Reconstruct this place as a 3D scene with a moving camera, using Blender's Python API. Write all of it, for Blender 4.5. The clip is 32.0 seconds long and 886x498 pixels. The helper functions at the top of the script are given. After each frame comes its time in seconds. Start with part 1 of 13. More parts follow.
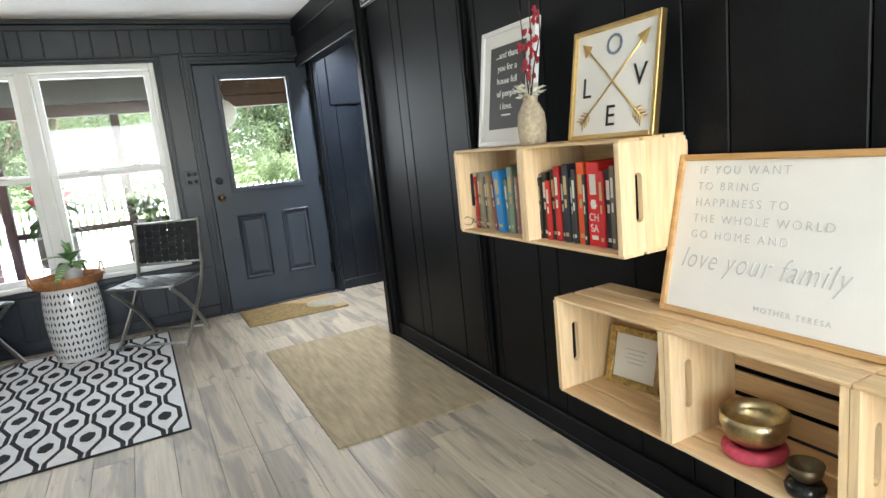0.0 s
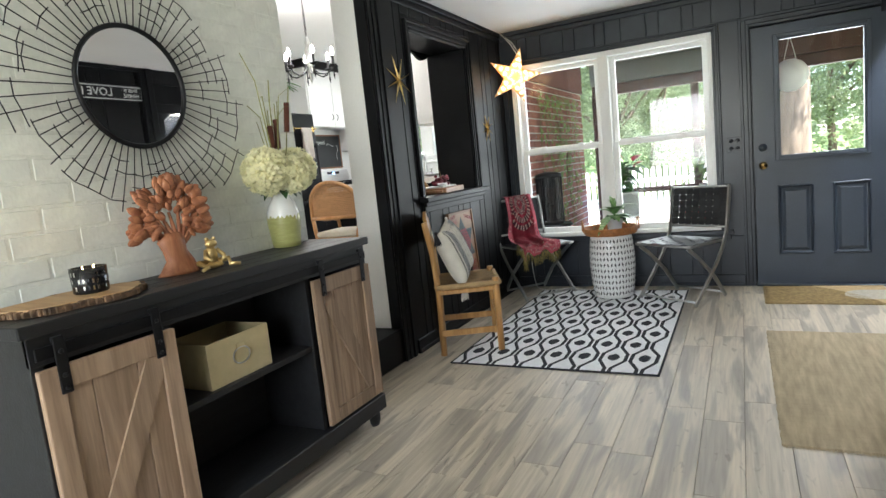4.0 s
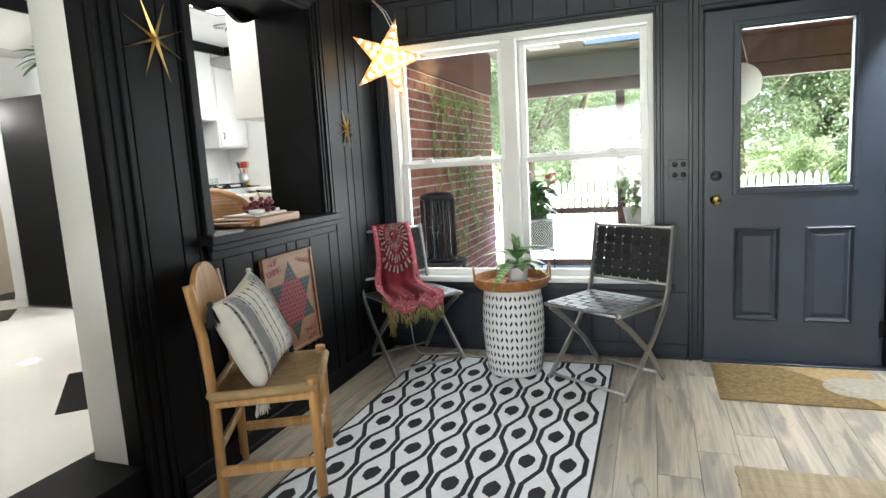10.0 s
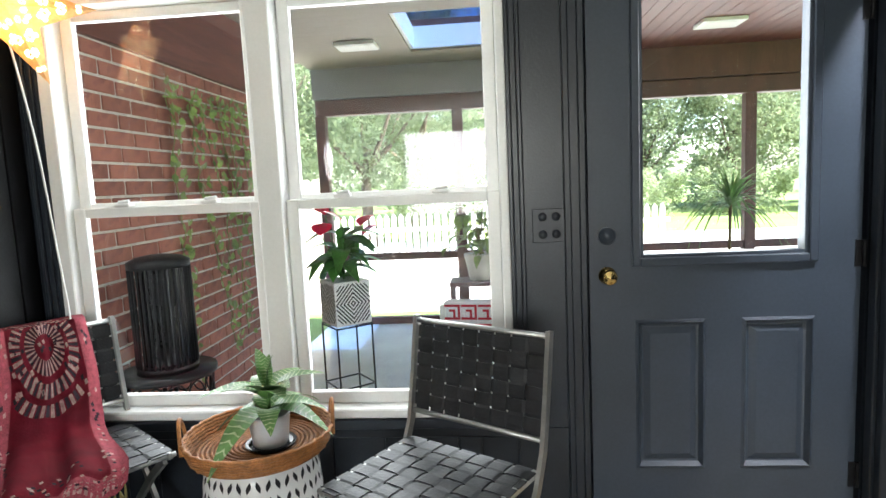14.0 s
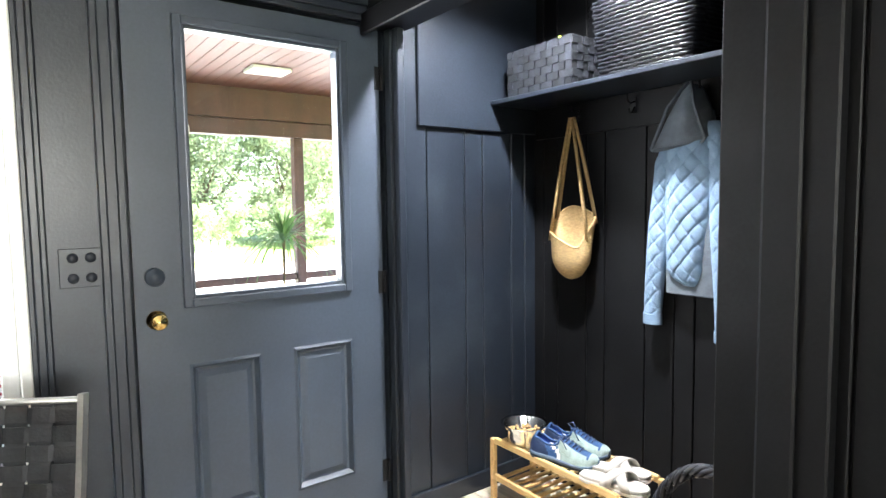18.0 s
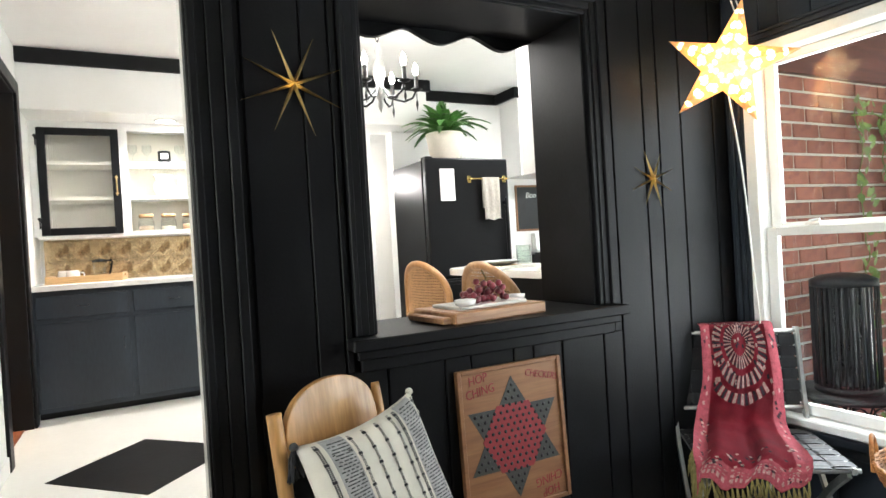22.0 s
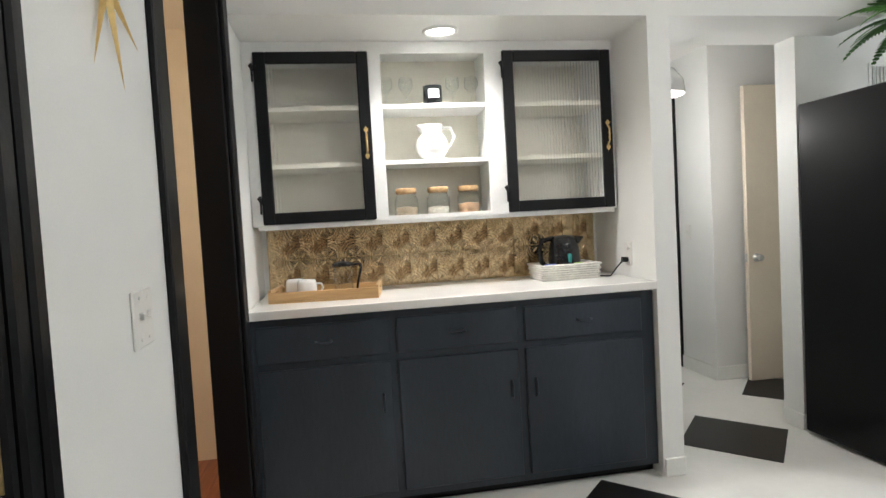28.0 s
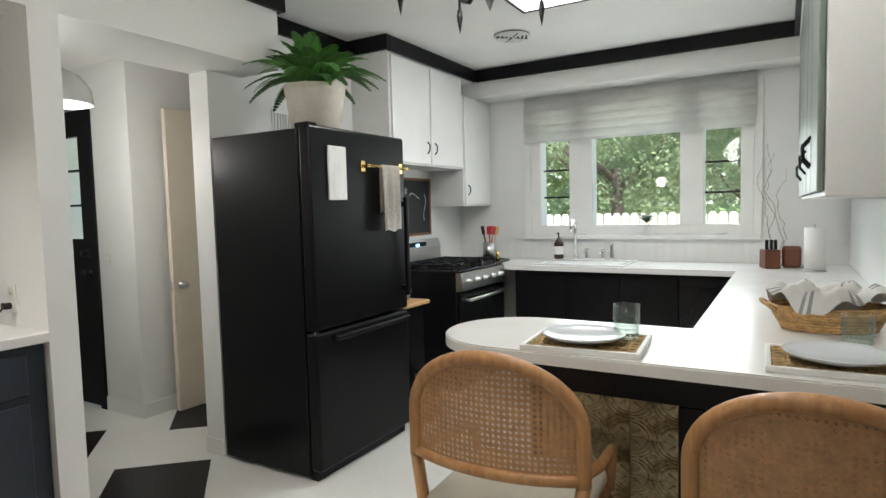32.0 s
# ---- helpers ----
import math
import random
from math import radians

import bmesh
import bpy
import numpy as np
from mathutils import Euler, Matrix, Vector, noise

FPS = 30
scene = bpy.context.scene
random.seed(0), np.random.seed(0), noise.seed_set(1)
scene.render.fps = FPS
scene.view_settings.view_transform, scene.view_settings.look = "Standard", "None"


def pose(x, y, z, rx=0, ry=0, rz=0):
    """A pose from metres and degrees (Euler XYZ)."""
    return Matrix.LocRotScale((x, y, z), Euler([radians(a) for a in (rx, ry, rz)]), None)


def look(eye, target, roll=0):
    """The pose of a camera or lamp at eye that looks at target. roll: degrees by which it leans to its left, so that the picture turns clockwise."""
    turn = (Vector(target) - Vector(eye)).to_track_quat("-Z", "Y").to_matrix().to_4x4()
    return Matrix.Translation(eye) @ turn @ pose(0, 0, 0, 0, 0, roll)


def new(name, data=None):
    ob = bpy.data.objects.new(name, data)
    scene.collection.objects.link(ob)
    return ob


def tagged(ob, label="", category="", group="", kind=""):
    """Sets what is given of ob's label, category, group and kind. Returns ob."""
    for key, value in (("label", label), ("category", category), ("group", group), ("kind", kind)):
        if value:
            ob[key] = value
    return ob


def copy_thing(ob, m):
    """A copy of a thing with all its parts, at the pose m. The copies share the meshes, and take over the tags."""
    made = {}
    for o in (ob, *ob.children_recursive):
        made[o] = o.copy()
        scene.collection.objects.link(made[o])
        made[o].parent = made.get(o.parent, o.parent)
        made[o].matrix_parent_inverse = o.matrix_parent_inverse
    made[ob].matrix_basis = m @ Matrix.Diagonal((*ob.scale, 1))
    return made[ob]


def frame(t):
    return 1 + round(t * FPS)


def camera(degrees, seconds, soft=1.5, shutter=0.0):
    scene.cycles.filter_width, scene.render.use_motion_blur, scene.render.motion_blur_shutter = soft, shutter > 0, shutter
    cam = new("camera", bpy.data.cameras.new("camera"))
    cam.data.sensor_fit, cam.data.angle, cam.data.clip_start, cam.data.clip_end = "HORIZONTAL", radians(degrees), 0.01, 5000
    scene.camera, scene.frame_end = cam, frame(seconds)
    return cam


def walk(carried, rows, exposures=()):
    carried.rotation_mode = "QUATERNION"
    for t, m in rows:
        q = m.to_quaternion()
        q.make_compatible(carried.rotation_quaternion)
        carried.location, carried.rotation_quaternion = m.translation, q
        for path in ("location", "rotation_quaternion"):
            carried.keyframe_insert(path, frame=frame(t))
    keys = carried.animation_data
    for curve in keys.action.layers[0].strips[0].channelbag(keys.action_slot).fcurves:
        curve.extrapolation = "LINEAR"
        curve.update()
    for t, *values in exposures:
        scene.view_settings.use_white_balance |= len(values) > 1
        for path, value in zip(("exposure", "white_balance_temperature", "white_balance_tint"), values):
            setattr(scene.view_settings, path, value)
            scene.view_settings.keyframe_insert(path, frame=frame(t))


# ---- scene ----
cam = camera(73.74, 32.0)
# seconds, x, y, z in metres, tilt, lean and turn in degrees
PATH = [
    (0.0, 0.022, -0.095, 1.218, 79.70, 5.80, -27.72),
    (0.5, 0.147, -0.025, 1.195, 80.02, 5.70, -21.06),
    (1.0, 0.261, 0.022, 1.180, 80.45, 5.60, -14.83),
    (1.5, 0.369, 0.014, 1.182, 80.97, 5.81, -6.79),
    (2.0, 0.425, -0.029, 1.173, 81.65, 5.75, 2.58),
    (2.5, 0.419, -0.133, 1.175, 82.23, 5.97, 10.45),
    (3.0, 0.437, -0.246, 1.173, 82.58, 6.36, 17.56),
    (3.5, 0.456, -0.273, 1.181, 82.33, 6.52, 23.37),
    (5.5, 0.541, -0.197, 1.181, 82.49, 5.40, 28.86),
    (6.0, 0.530, -0.180, 1.176, 82.36, 5.08, 27.39),
    (6.5, 0.518, -0.164, 1.172, 82.19, 4.70, 25.30),
    (7.0, 0.529, -0.083, 1.169, 81.99, 4.48, 23.86),
    (7.5, 0.533, 0.107, 1.177, 81.81, 4.49, 23.03),
    (8.0, 0.502, 0.309, 1.189, 81.75, 4.27, 22.47),
    (8.5, 0.462, 0.552, 1.211, 81.67, 3.99, 21.22),
    (9.0, 0.438, 0.814, 1.222, 81.71, 3.78, 19.95),
    (9.5, 0.376, 1.061, 1.232, 81.81, 3.54, 19.50),
    (10.0, 0.288, 1.290, 1.242, 81.88, 3.31, 19.27),
    (10.5, 0.213, 1.535, 1.250, 81.95, 3.33, 19.37),
    (11.0, 0.114, 1.750, 1.268, 82.03, 3.25, 19.37),
    (11.5, 0.079, 1.980, 1.273, 82.20, 3.32, 19.03),
    (12.0, 0.128, 2.225, 1.277, 82.45, 3.66, 18.47),
    (12.5, 0.097, 2.461, 1.291, 82.60, 3.44, 16.72),
    (13.0, 0.075, 2.679, 1.294, 82.86, 3.37, 13.97),
    (13.5, 0.147, 2.854, 1.295, 83.22, 3.29, 11.26),
    (14.0, 0.240, 2.940, 1.300, 83.53, 2.65, 4.58),
    (14.5, 0.309, 2.937, 1.294, 83.77, 2.02, -6.88),
    (15.0, 0.338, 2.887, 1.300, 83.97, 1.35, -18.63),
    (15.5, 0.361, 2.855, 1.303, 84.36, 0.99, -27.06),
    (17.5, 0.286, 2.942, 1.320, 85.35, 0.37, -37.76),
    (18.0, 0.279, 2.957, 1.310, 85.59, 0.79, -36.03),
    (18.5, 0.260, 2.959, 1.280, 86.06, 1.33, -28.70),
    (19.0, 0.164, 2.981, 1.276, 86.33, 1.96, -17.27),
    (19.5, 0.079, 3.001, 1.279, 86.65, 2.39, -5.88),
    (20.0, 0.024, 3.014, 1.276, 87.10, 2.46, 6.18),
    (20.5, 0.040, 2.980, 1.279, 87.71, 2.64, 22.07),
    (21.0, 0.062, 2.897, 1.268, 88.69, 3.02, 40.20),
    (21.5, 0.137, 2.755, 1.272, 89.24, 3.22, 54.15),
    (22.0, 0.268, 2.658, 1.275, 89.51, 3.41, 62.45),
    (22.5, 0.365, 2.613, 1.272, 89.51, 3.34, 67.89),
    (23.0, 0.401, 2.549, 1.265, 89.38, 3.06, 73.67),
    (23.5, 0.311, 2.443, 1.271, 89.00, 2.66, 77.67),
    (24.0, 0.120, 2.385, 1.255, 88.79, 2.77, 79.50),
    (24.5, -0.151, 2.381, 1.267, 88.29, 2.67, 80.80),
    (25.0, -0.471, 2.338, 1.289, 87.95, 2.75, 81.18),
    (25.5, -0.779, 2.404, 1.293, 87.97, 3.12, 81.88),
    (27.5, -1.844, 2.423, 1.377, 87.71, 3.27, 80.95),
    (28.0, -2.070, 2.420, 1.484, 87.25, 3.20, 80.26),
    (28.5, -2.217, 2.488, 1.521, 87.26, 3.28, 79.62),
    (29.0, -2.315, 2.574, 1.538, 86.99, 3.27, 77.19),
    (29.5, -2.345, 2.630, 1.551, 86.61, 3.11, 69.69),
    (30.0, -2.333, 2.665, 1.559, 86.18, 2.70, 58.90),
    (30.5, -2.292, 2.689, 1.562, 86.01, 2.36, 49.65),
    (31.0, -2.248, 2.699, 1.569, 85.96, 2.02, 42.25),
    (31.5, -2.202, 2.689, 1.575, 86.01, 1.67, 35.65),
    (32.0, -2.176, 2.686, 1.577, 86.18, 1.45, 30.21),
]
EXPOSURES = [
    (0.0, 2.9, 6200, 11), (2.0, 2.7, 6200, 11), (6.0, 2.95, 6200, 10), (9.0, 3.05, 6250, 10), (11.5, 3.05, 6300, 10), (13.0, 3.05, 6300, 11), (14.0, 2.95, 6300, 11), (15.0, 3.4, 6300, 12), (17.5, 4.05, 6400, 12), (18.2, 4.05, 6400, 12), (19.0, 3.4, 6300, 12),
    (20.0, 2.82, 6450, 11), (21.0, 2.95, 6350, 11), (22.0, 3.42, 6280, 10), (23.0, 3.25, 6200, 10), (25.0, 2.95, 6200, 11), (28.0, 2.36, 6150, 10), (30.0, 2.34, 6200, 9), (32.0, 2.05, 6250, 9),
]
walk(cam, [(t, pose(x, y, z, rx, ry, rz)) for t, x, y, z, rx, ry, rz in PATH], EXPOSURES)

# ---- light ----
KZ = 0.21          # kitchen floor
CEIL = 2.33        # entry room ceiling
KCEIL = 2.79       # kitchen ceiling
world = bpy.data.worlds.new("World")
scene.world = world
world.use_nodes = True
wn = world.node_tree.nodes
sky = wn.new("ShaderNodeTexSky")
sky.sky_type, sky.sun_disc = "NISHITA", False
sky.sun_elevation, sky.sun_rotation = radians(56), radians(118)
world.node_tree.links.new(sky.outputs[0], wn["Background"].inputs[0])
wn["Background"].inputs[1].default_value = 0.15


def lamp(name, kind, place, power, colour=(1, 1, 1), size=0.1, target=None, size_y=None):
    data = bpy.data.lights.new(name, kind)
    data.energy, data.color = power, colour
    ob = new(name, data)
    ob.location = place
    if kind == "AREA":
        data.size = size
        if size_y:
            data.shape, data.size_y = "RECTANGLE", size_y
    elif kind == "SUN":
        data.angle = size
    else:
        data.shadow_soft_size = size
    if target:
        ob.matrix_world = look(place, target)
    return ob


lamp("sun", "SUN", (0, 0, 20), 5.0, (1, 0.95, 0.87), 0.009, (-11.9, 6.3, 0))
# sky light standing in the openings of the big windows
lamp("window_light", "AREA", (-0.53, 5.16, 1.28), 5.5, (0.95, 0.98, 1), 1.5, (-0.53, 0, 1.0), 1.4)
lamp("door_light", "AREA", (1.02, 5.12, 1.45), 1.8, (0.95, 0.98, 1), 0.5, (1.02, 0, 1.0), 0.85)
# back window is unseen, assumed from soft light and reflections, added to light the room
lamp("back_window_light", "AREA", (-0.1, -2.95, 1.45), 19, (1, 0.99, 0.96), 2.2, (-0.1, 4, 1.0), 1.4)
lamp("sink_window_light", "AREA", (-3.16, 7.7, 1.75), 2.7, (0.95, 1, 0.97), 1.5, (-3.16, 3, 1.2), 0.6)
lamp("ceiling_panel_light", "AREA", (-3.3, 5.97, 2.72), 5.7, (1, 0.98, 0.95), 0.5, (-3.3, 5.97, 0), 0.4)
lamp("recessed_light", "SPOT", (-4.77, 2.93, 2.355), 14.0, (1, 0.95, 0.87), 0.05, (-4.77, 2.93, 0))
lamp("chandelier_light", "POINT", (-2.75, 3.9, 2.27), 5.7, (1, 0.96, 0.9), 0.18)
lamp("star_light", "POINT", (-1.235, 4.73, 1.90), 1.1, (1, 0.60, 0.25), 0.06)
lamp("mudroom_light", "SPOT", (1.71, 4.38, 2.315), 30, (0.93, 0.96, 1), 0.05, (1.71, 4.38, 0))
lamp("hall_light", "POINT", (-5.6, 4.42, 1.95), 3.0, (1, 0.95, 0.88), 0.1)
# unseen fill lamp, added to brighten the room behind the black doorway
lamp("bedroom_light", "POINT", (-4.3, 0.9, 2.0), 4, (1, 0.9, 0.75), 0.1)
for name in ("recessed_light", "mudroom_light"):
    bpy.data.lights[name].spot_size = radians(150 if name == "mudroom_light" else 138)
    bpy.data.lights[name].spot_blend = 0.6 if name == "mudroom_light" else 0.9


# ---- materials ----
def mat(name, colour=(0.5, 0.5, 0.5), rough=0.5, metal=0.0, scale=6.0, amount=0.15, bump=0.1, fine=90.0, stretch=(1, 1, 1),
        second=None, mix=0.0, spread=0.0, coat=0.0, trans=0.0, ior=1.45, emit=None, strength=0.0, sheen=0.0, island=False, spec=0.5):
    """Paint, plaster, metal or fabric: base colour varied at two scales, with fine relief."""
    m = bpy.data.materials.new(name)
    m.use_nodes = True
    n, l = m.node_tree.nodes, m.node_tree.links
    b = n["Principled BSDF"]
    tc = n.new("ShaderNodeTexCoord")
    mp = n.new("ShaderNodeMapping")
    mp.inputs["Scale"].default_value = stretch
    l.new(tc.outputs["Object"], mp.inputs[0])
    big, small = n.new("ShaderNodeTexNoise"), n.new("ShaderNodeTexNoise")
    for t, s, d in ((big, scale, 4), (small, fine, 3)):
        t.inputs["Scale"].default_value, t.inputs["Detail"].default_value = s, d
        l.new(mp.outputs[0], t.inputs["Vector"])
    ramp = n.new("ShaderNodeMapRange")
    ramp.inputs[1].default_value, ramp.inputs[2].default_value = 0.3, 0.7
    ramp.inputs[3].default_value, ramp.inputs[4].default_value = 1 - amount, 1 + amount
    l.new(big.outputs[0], ramp.inputs[0])
    ramp2 = n.new("ShaderNodeMapRange")
    ramp2.inputs[1].default_value, ramp2.inputs[2].default_value = 0.3, 0.7
    ramp2.inputs[3].default_value, ramp2.inputs[4].default_value = 1 - amount * 0.6, 1 + amount * 0.6
    l.new(small.outputs[0], ramp2.inputs[0])
    mul = n.new("ShaderNodeMath")
    mul.operation = "MULTIPLY"
    l.new(ramp.outputs[0], mul.inputs[0])
    l.new(ramp2.outputs[0], mul.inputs[1])
    value = mul.outputs[0]
    if spread:
        info = n.new("ShaderNodeNewGeometry" if island else "ShaderNodeObjectInfo")
        r3 = n.new("ShaderNodeMapRange")
        r3.inputs[3].default_value, r3.inputs[4].default_value = 1 - spread, 1 + spread
        l.new(info.outputs["Random Per Island" if island else "Random"], r3.inputs[0])
        mul2 = n.new("ShaderNodeMath")
        mul2.operation = "MULTIPLY"
        l.new(value, mul2.inputs[0])
        l.new(r3.outputs[0], mul2.inputs[1])
        value = mul2.outputs[0]
    base = n.new("ShaderNodeRGB")
    base.outputs[0].default_value = (*colour, 1)
    col = base.outputs[0]
    if second:
        mx = n.new("ShaderNodeMix")
        mx.data_type = "RGBA"
        th = n.new("ShaderNodeMapRange")
        th.inputs[1].default_value, th.inputs[2].default_value = 0.62 - mix, 0.72 - mix
        l.new(big.outputs[0], th.inputs[0])
        l.new(th.outputs[0], mx.inputs[0])
        l.new(col, mx.inputs[6])
        mx.inputs[7].default_value = (*second, 1)
        col = mx.outputs[2]
    vm = n.new("ShaderNodeVectorMath")
    vm.operation = "SCALE"
    l.new(col, vm.inputs[0])
    l.new(value, vm.inputs["Scale"])
    l.new(vm.outputs[0], b.inputs["Base Color"])
    rr = n.new("ShaderNodeMapRange")
    rr.inputs[1].default_value, rr.inputs[2].default_value = 0.3, 0.7
    rr.inputs[3].default_value, rr.inputs[4].default_value = max(0.02, rough * 0.92), min(1, rough * 1.08)
    l.new(big.outputs[0], rr.inputs[0])
    l.new(rr.outputs[0], b.inputs["Roughness"])
    b.inputs["Metallic"].default_value = metal
    b.inputs["Coat Weight"].default_value = coat
    b.inputs["Transmission Weight"].default_value = trans
    b.inputs["IOR"].default_value = ior
    b.inputs["Specular IOR Level"].default_value = spec
    b.inputs["Sheen Weight"].default_value = sheen
    if emit:
        b.inputs["Emission Color"].default_value = (*emit, 1)
        b.inputs["Emission Strength"].default_value = strength
    if bump:
        bp = n.new("ShaderNodeBump")
        bp.inputs["Strength"].default_value, bp.inputs["Distance"].default_value = bump, 0.004
        l.new(small.outputs[0], bp.inputs["Height"])
        l.new(bp.outputs[0], b.inputs["Normal"])
    return m


def wood(name, light, dark, rough=0.5, along="y", scale=1.0, spread=0.12, island=False, bump=0.15, coat=0.0, knots=0.0):
    """Wood with long grain along one axis, and pieces that differ in tone."""
    m = bpy.data.materials.new(name)
    m.use_nodes = True
    n, l = m.node_tree.nodes, m.node_tree.links
    b = n["Principled BSDF"]
    tc = n.new("ShaderNodeTexCoord")
    info = n.new("ShaderNodeNewGeometry" if island else "ShaderNodeObjectInfo")
    rnd = info.outputs["Random Per Island" if island else "Random"]
    off = n.new("ShaderNodeVectorMath")
    off.operation = "MULTIPLY_ADD"
    off.inputs[1].default_value = (7.3, 5.1, 9.7)
    l.new(rnd, off.inputs[0])
    l.new(tc.outputs["Object"], off.inputs[2])
    mp = n.new("ShaderNodeMapping")
    mp.inputs["Scale"].default_value = {"x": (1, 14, 14), "y": (14, 1, 14), "z": (14, 14, 1)}[along]
    l.new(off.outputs[0], mp.inputs[0])
    big, small = n.new("ShaderNodeTexNoise"), n.new("ShaderNodeTexNoise")
    for t, s, d, w in ((big, 1.4 * scale, 5, 1.2), (small, 9 * scale, 4, 0.4)):
        t.inputs["Scale"].default_value, t.inputs["Detail"].default_value, t.inputs["Distortion"].default_value = s, d, w
        l.new(mp.outputs[0], t.inputs["Vector"])
    ramp = n.new("ShaderNodeValToRGB")
    ramp.color_ramp.elements[0].position, ramp.color_ramp.elements[1].position = 0.36, 0.66
    ramp.color_ramp.elements[0].color, ramp.color_ramp.elements[1].color = (*dark, 1), (*light, 1)
    l.new(big.outputs[0], ramp.inputs[0])
    r2 = n.new("ShaderNodeMapRange")
    r2.inputs[1].default_value, r2.inputs[2].default_value, r2.inputs[3].default_value, r2.inputs[4].default_value = 0.3, 0.7, 0.86, 1.1
    l.new(small.outputs[0], r2.inputs[0])
    r3 = n.new("ShaderNodeMapRange")
    r3.inputs[3].default_value, r3.inputs[4].default_value = 1 - spread, 1 + spread
    l.new(rnd, r3.inputs[0])
    mul = n.new("ShaderNodeMath")
    mul.operation = "MULTIPLY"
    l.new(r2.outputs[0], mul.inputs[0])
    l.new(r3.outputs[0], mul.inputs[1])
    vm = n.new("ShaderNodeVectorMath")
    vm.operation = "SCALE"
    l.new(ramp.outputs[0], vm.inputs[0])
    l.new(mul.outputs[0], vm.inputs["Scale"])
    col = vm.outputs[0]
    if knots:
        vo = n.new("ShaderNodeTexVoronoi")
        vo.inputs["Scale"].default_value = knots
        l.new(off.outputs[0], vo.inputs["Vector"])
        th = n.new("ShaderNodeMapRange")
        th.inputs[1].default_value, th.inputs[2].default_value, th.inputs[3].default_value, th.inputs[4].default_value = 0.05, 0.13, 1, 0
        l.new(vo.outputs["Distance"], th.inputs[0])
        mx = n.new("ShaderNodeMix")
        mx.data_type = "RGBA"
        l.new(th.outputs[0], mx.inputs[0])
        l.new(col, mx.inputs[6])
        mx.inputs[7].default_value = (dark[0] * 0.4, dark[1] * 0.3, dark[2] * 0.25, 1)
        col = mx.outputs[2]
    l.new(col, b.inputs["Base Color"])
    b.inputs["Roughness"].default_value = rough
    b.inputs["Coat Weight"].default_value = coat
    bp = n.new("ShaderNodeBump")
    bp.inputs["Strength"].default_value, bp.inputs["Distance"].default_value = bump, 0.003
    l.new(small.outputs[0], bp.inputs["Height"])
    l.new(bp.outputs[0], b.inputs["Normal"])
    return m


def glass(name, colour=(1, 1, 1), rough=0.0, alpha=None):
    """Clear window glass: mostly passes the view, with a true mirror sheen."""
    m = bpy.data.materials.new(name)
    m.use_nodes = True
    n, l = m.node_tree.nodes, m.node_tree.links
    n.remove(n["Principled BSDF"])
    tr, gl, mx, fr = n.new("ShaderNodeBsdfTransparent"), n.new("ShaderNodeBsdfGlossy"), n.new("ShaderNodeMixShader"), n.new("ShaderNodeLayerWeight")
    tr.inputs[0].default_value = (*colour, 1)
    gl.inputs["Roughness"].default_value = rough
    pw, sc = n.new("ShaderNodeMath"), n.new("ShaderNodeMath")
    pw.operation, sc.operation = "POWER", "MULTIPLY_ADD"
    pw.inputs[1].default_value = 4.0
    sc.inputs[1].default_value, sc.inputs[2].default_value = 0.8, 0.03
    l.new(fr.outputs["Facing"], pw.inputs[0])
    l.new(pw.outputs[0], sc.inputs[0])
    l.new(sc.outputs[0], mx.inputs[0])
    l.new(tr.outputs[0], mx.inputs[1])
    l.new(gl.outputs[0], mx.inputs[2])
    l.new(mx.outputs[0], n["Material Output"].inputs[0])
    return m


M_NAVY = mat("dark_panel_paint", (0.013, 0.017, 0.024), 0.34, scale=2.5, amount=0.25, bump=0.12, fine=120, second=(0.018, 0.023, 0.03), mix=0.06)
M_BLACK = mat("black_panel_paint", (0.0068, 0.0070, 0.0077), 0.42, spec=0.13, scale=2.5, amount=0.25, bump=0.12, fine=120, second=(0.0085, 0.0088, 0.010), mix=0.06)
M_DOOR = mat("slate_door_paint", (0.038, 0.049, 0.066), 0.38, scale=3, amount=0.12, bump=0.06, second=(0.031, 0.041, 0.056), mix=0.0)
M_WHITE = mat("white_wall_paint", (0.78, 0.78, 0.76), 0.55, scale=1.6, amount=0.03, bump=0.1, fine=220)
M_TRIMWHITE = mat("white_trim_paint", (0.80, 0.80, 0.77), 0.35, scale=3, amount=0.04, bump=0.05)
M_CEIL = mat("ceiling_paint", (0.80, 0.79, 0.77), 0.75, scale=2, amount=0.03, bump=0.15, fine=160)
M_BRICKWHITE = mat("painted_brick", (0.72, 0.73, 0.66), 0.5, scale=14, amount=0.05, bump=0.5, fine=60, spread=0.025)
M_MORTARWHITE = mat("painted_mortar", (0.70, 0.71, 0.64), 0.6, scale=20, amount=0.06, bump=0.5, fine=80)
M_KFLOOR = mat("white_painted_floor", (0.76, 0.75, 0.71), 0.3, scale=3, amount=0.03, bump=0.08, fine=30)
M_KTILE = mat("black_floor_paint", (0.011, 0.010, 0.010), 0.30, spec=0.3, scale=8, amount=0.25, bump=0.15, fine=60)


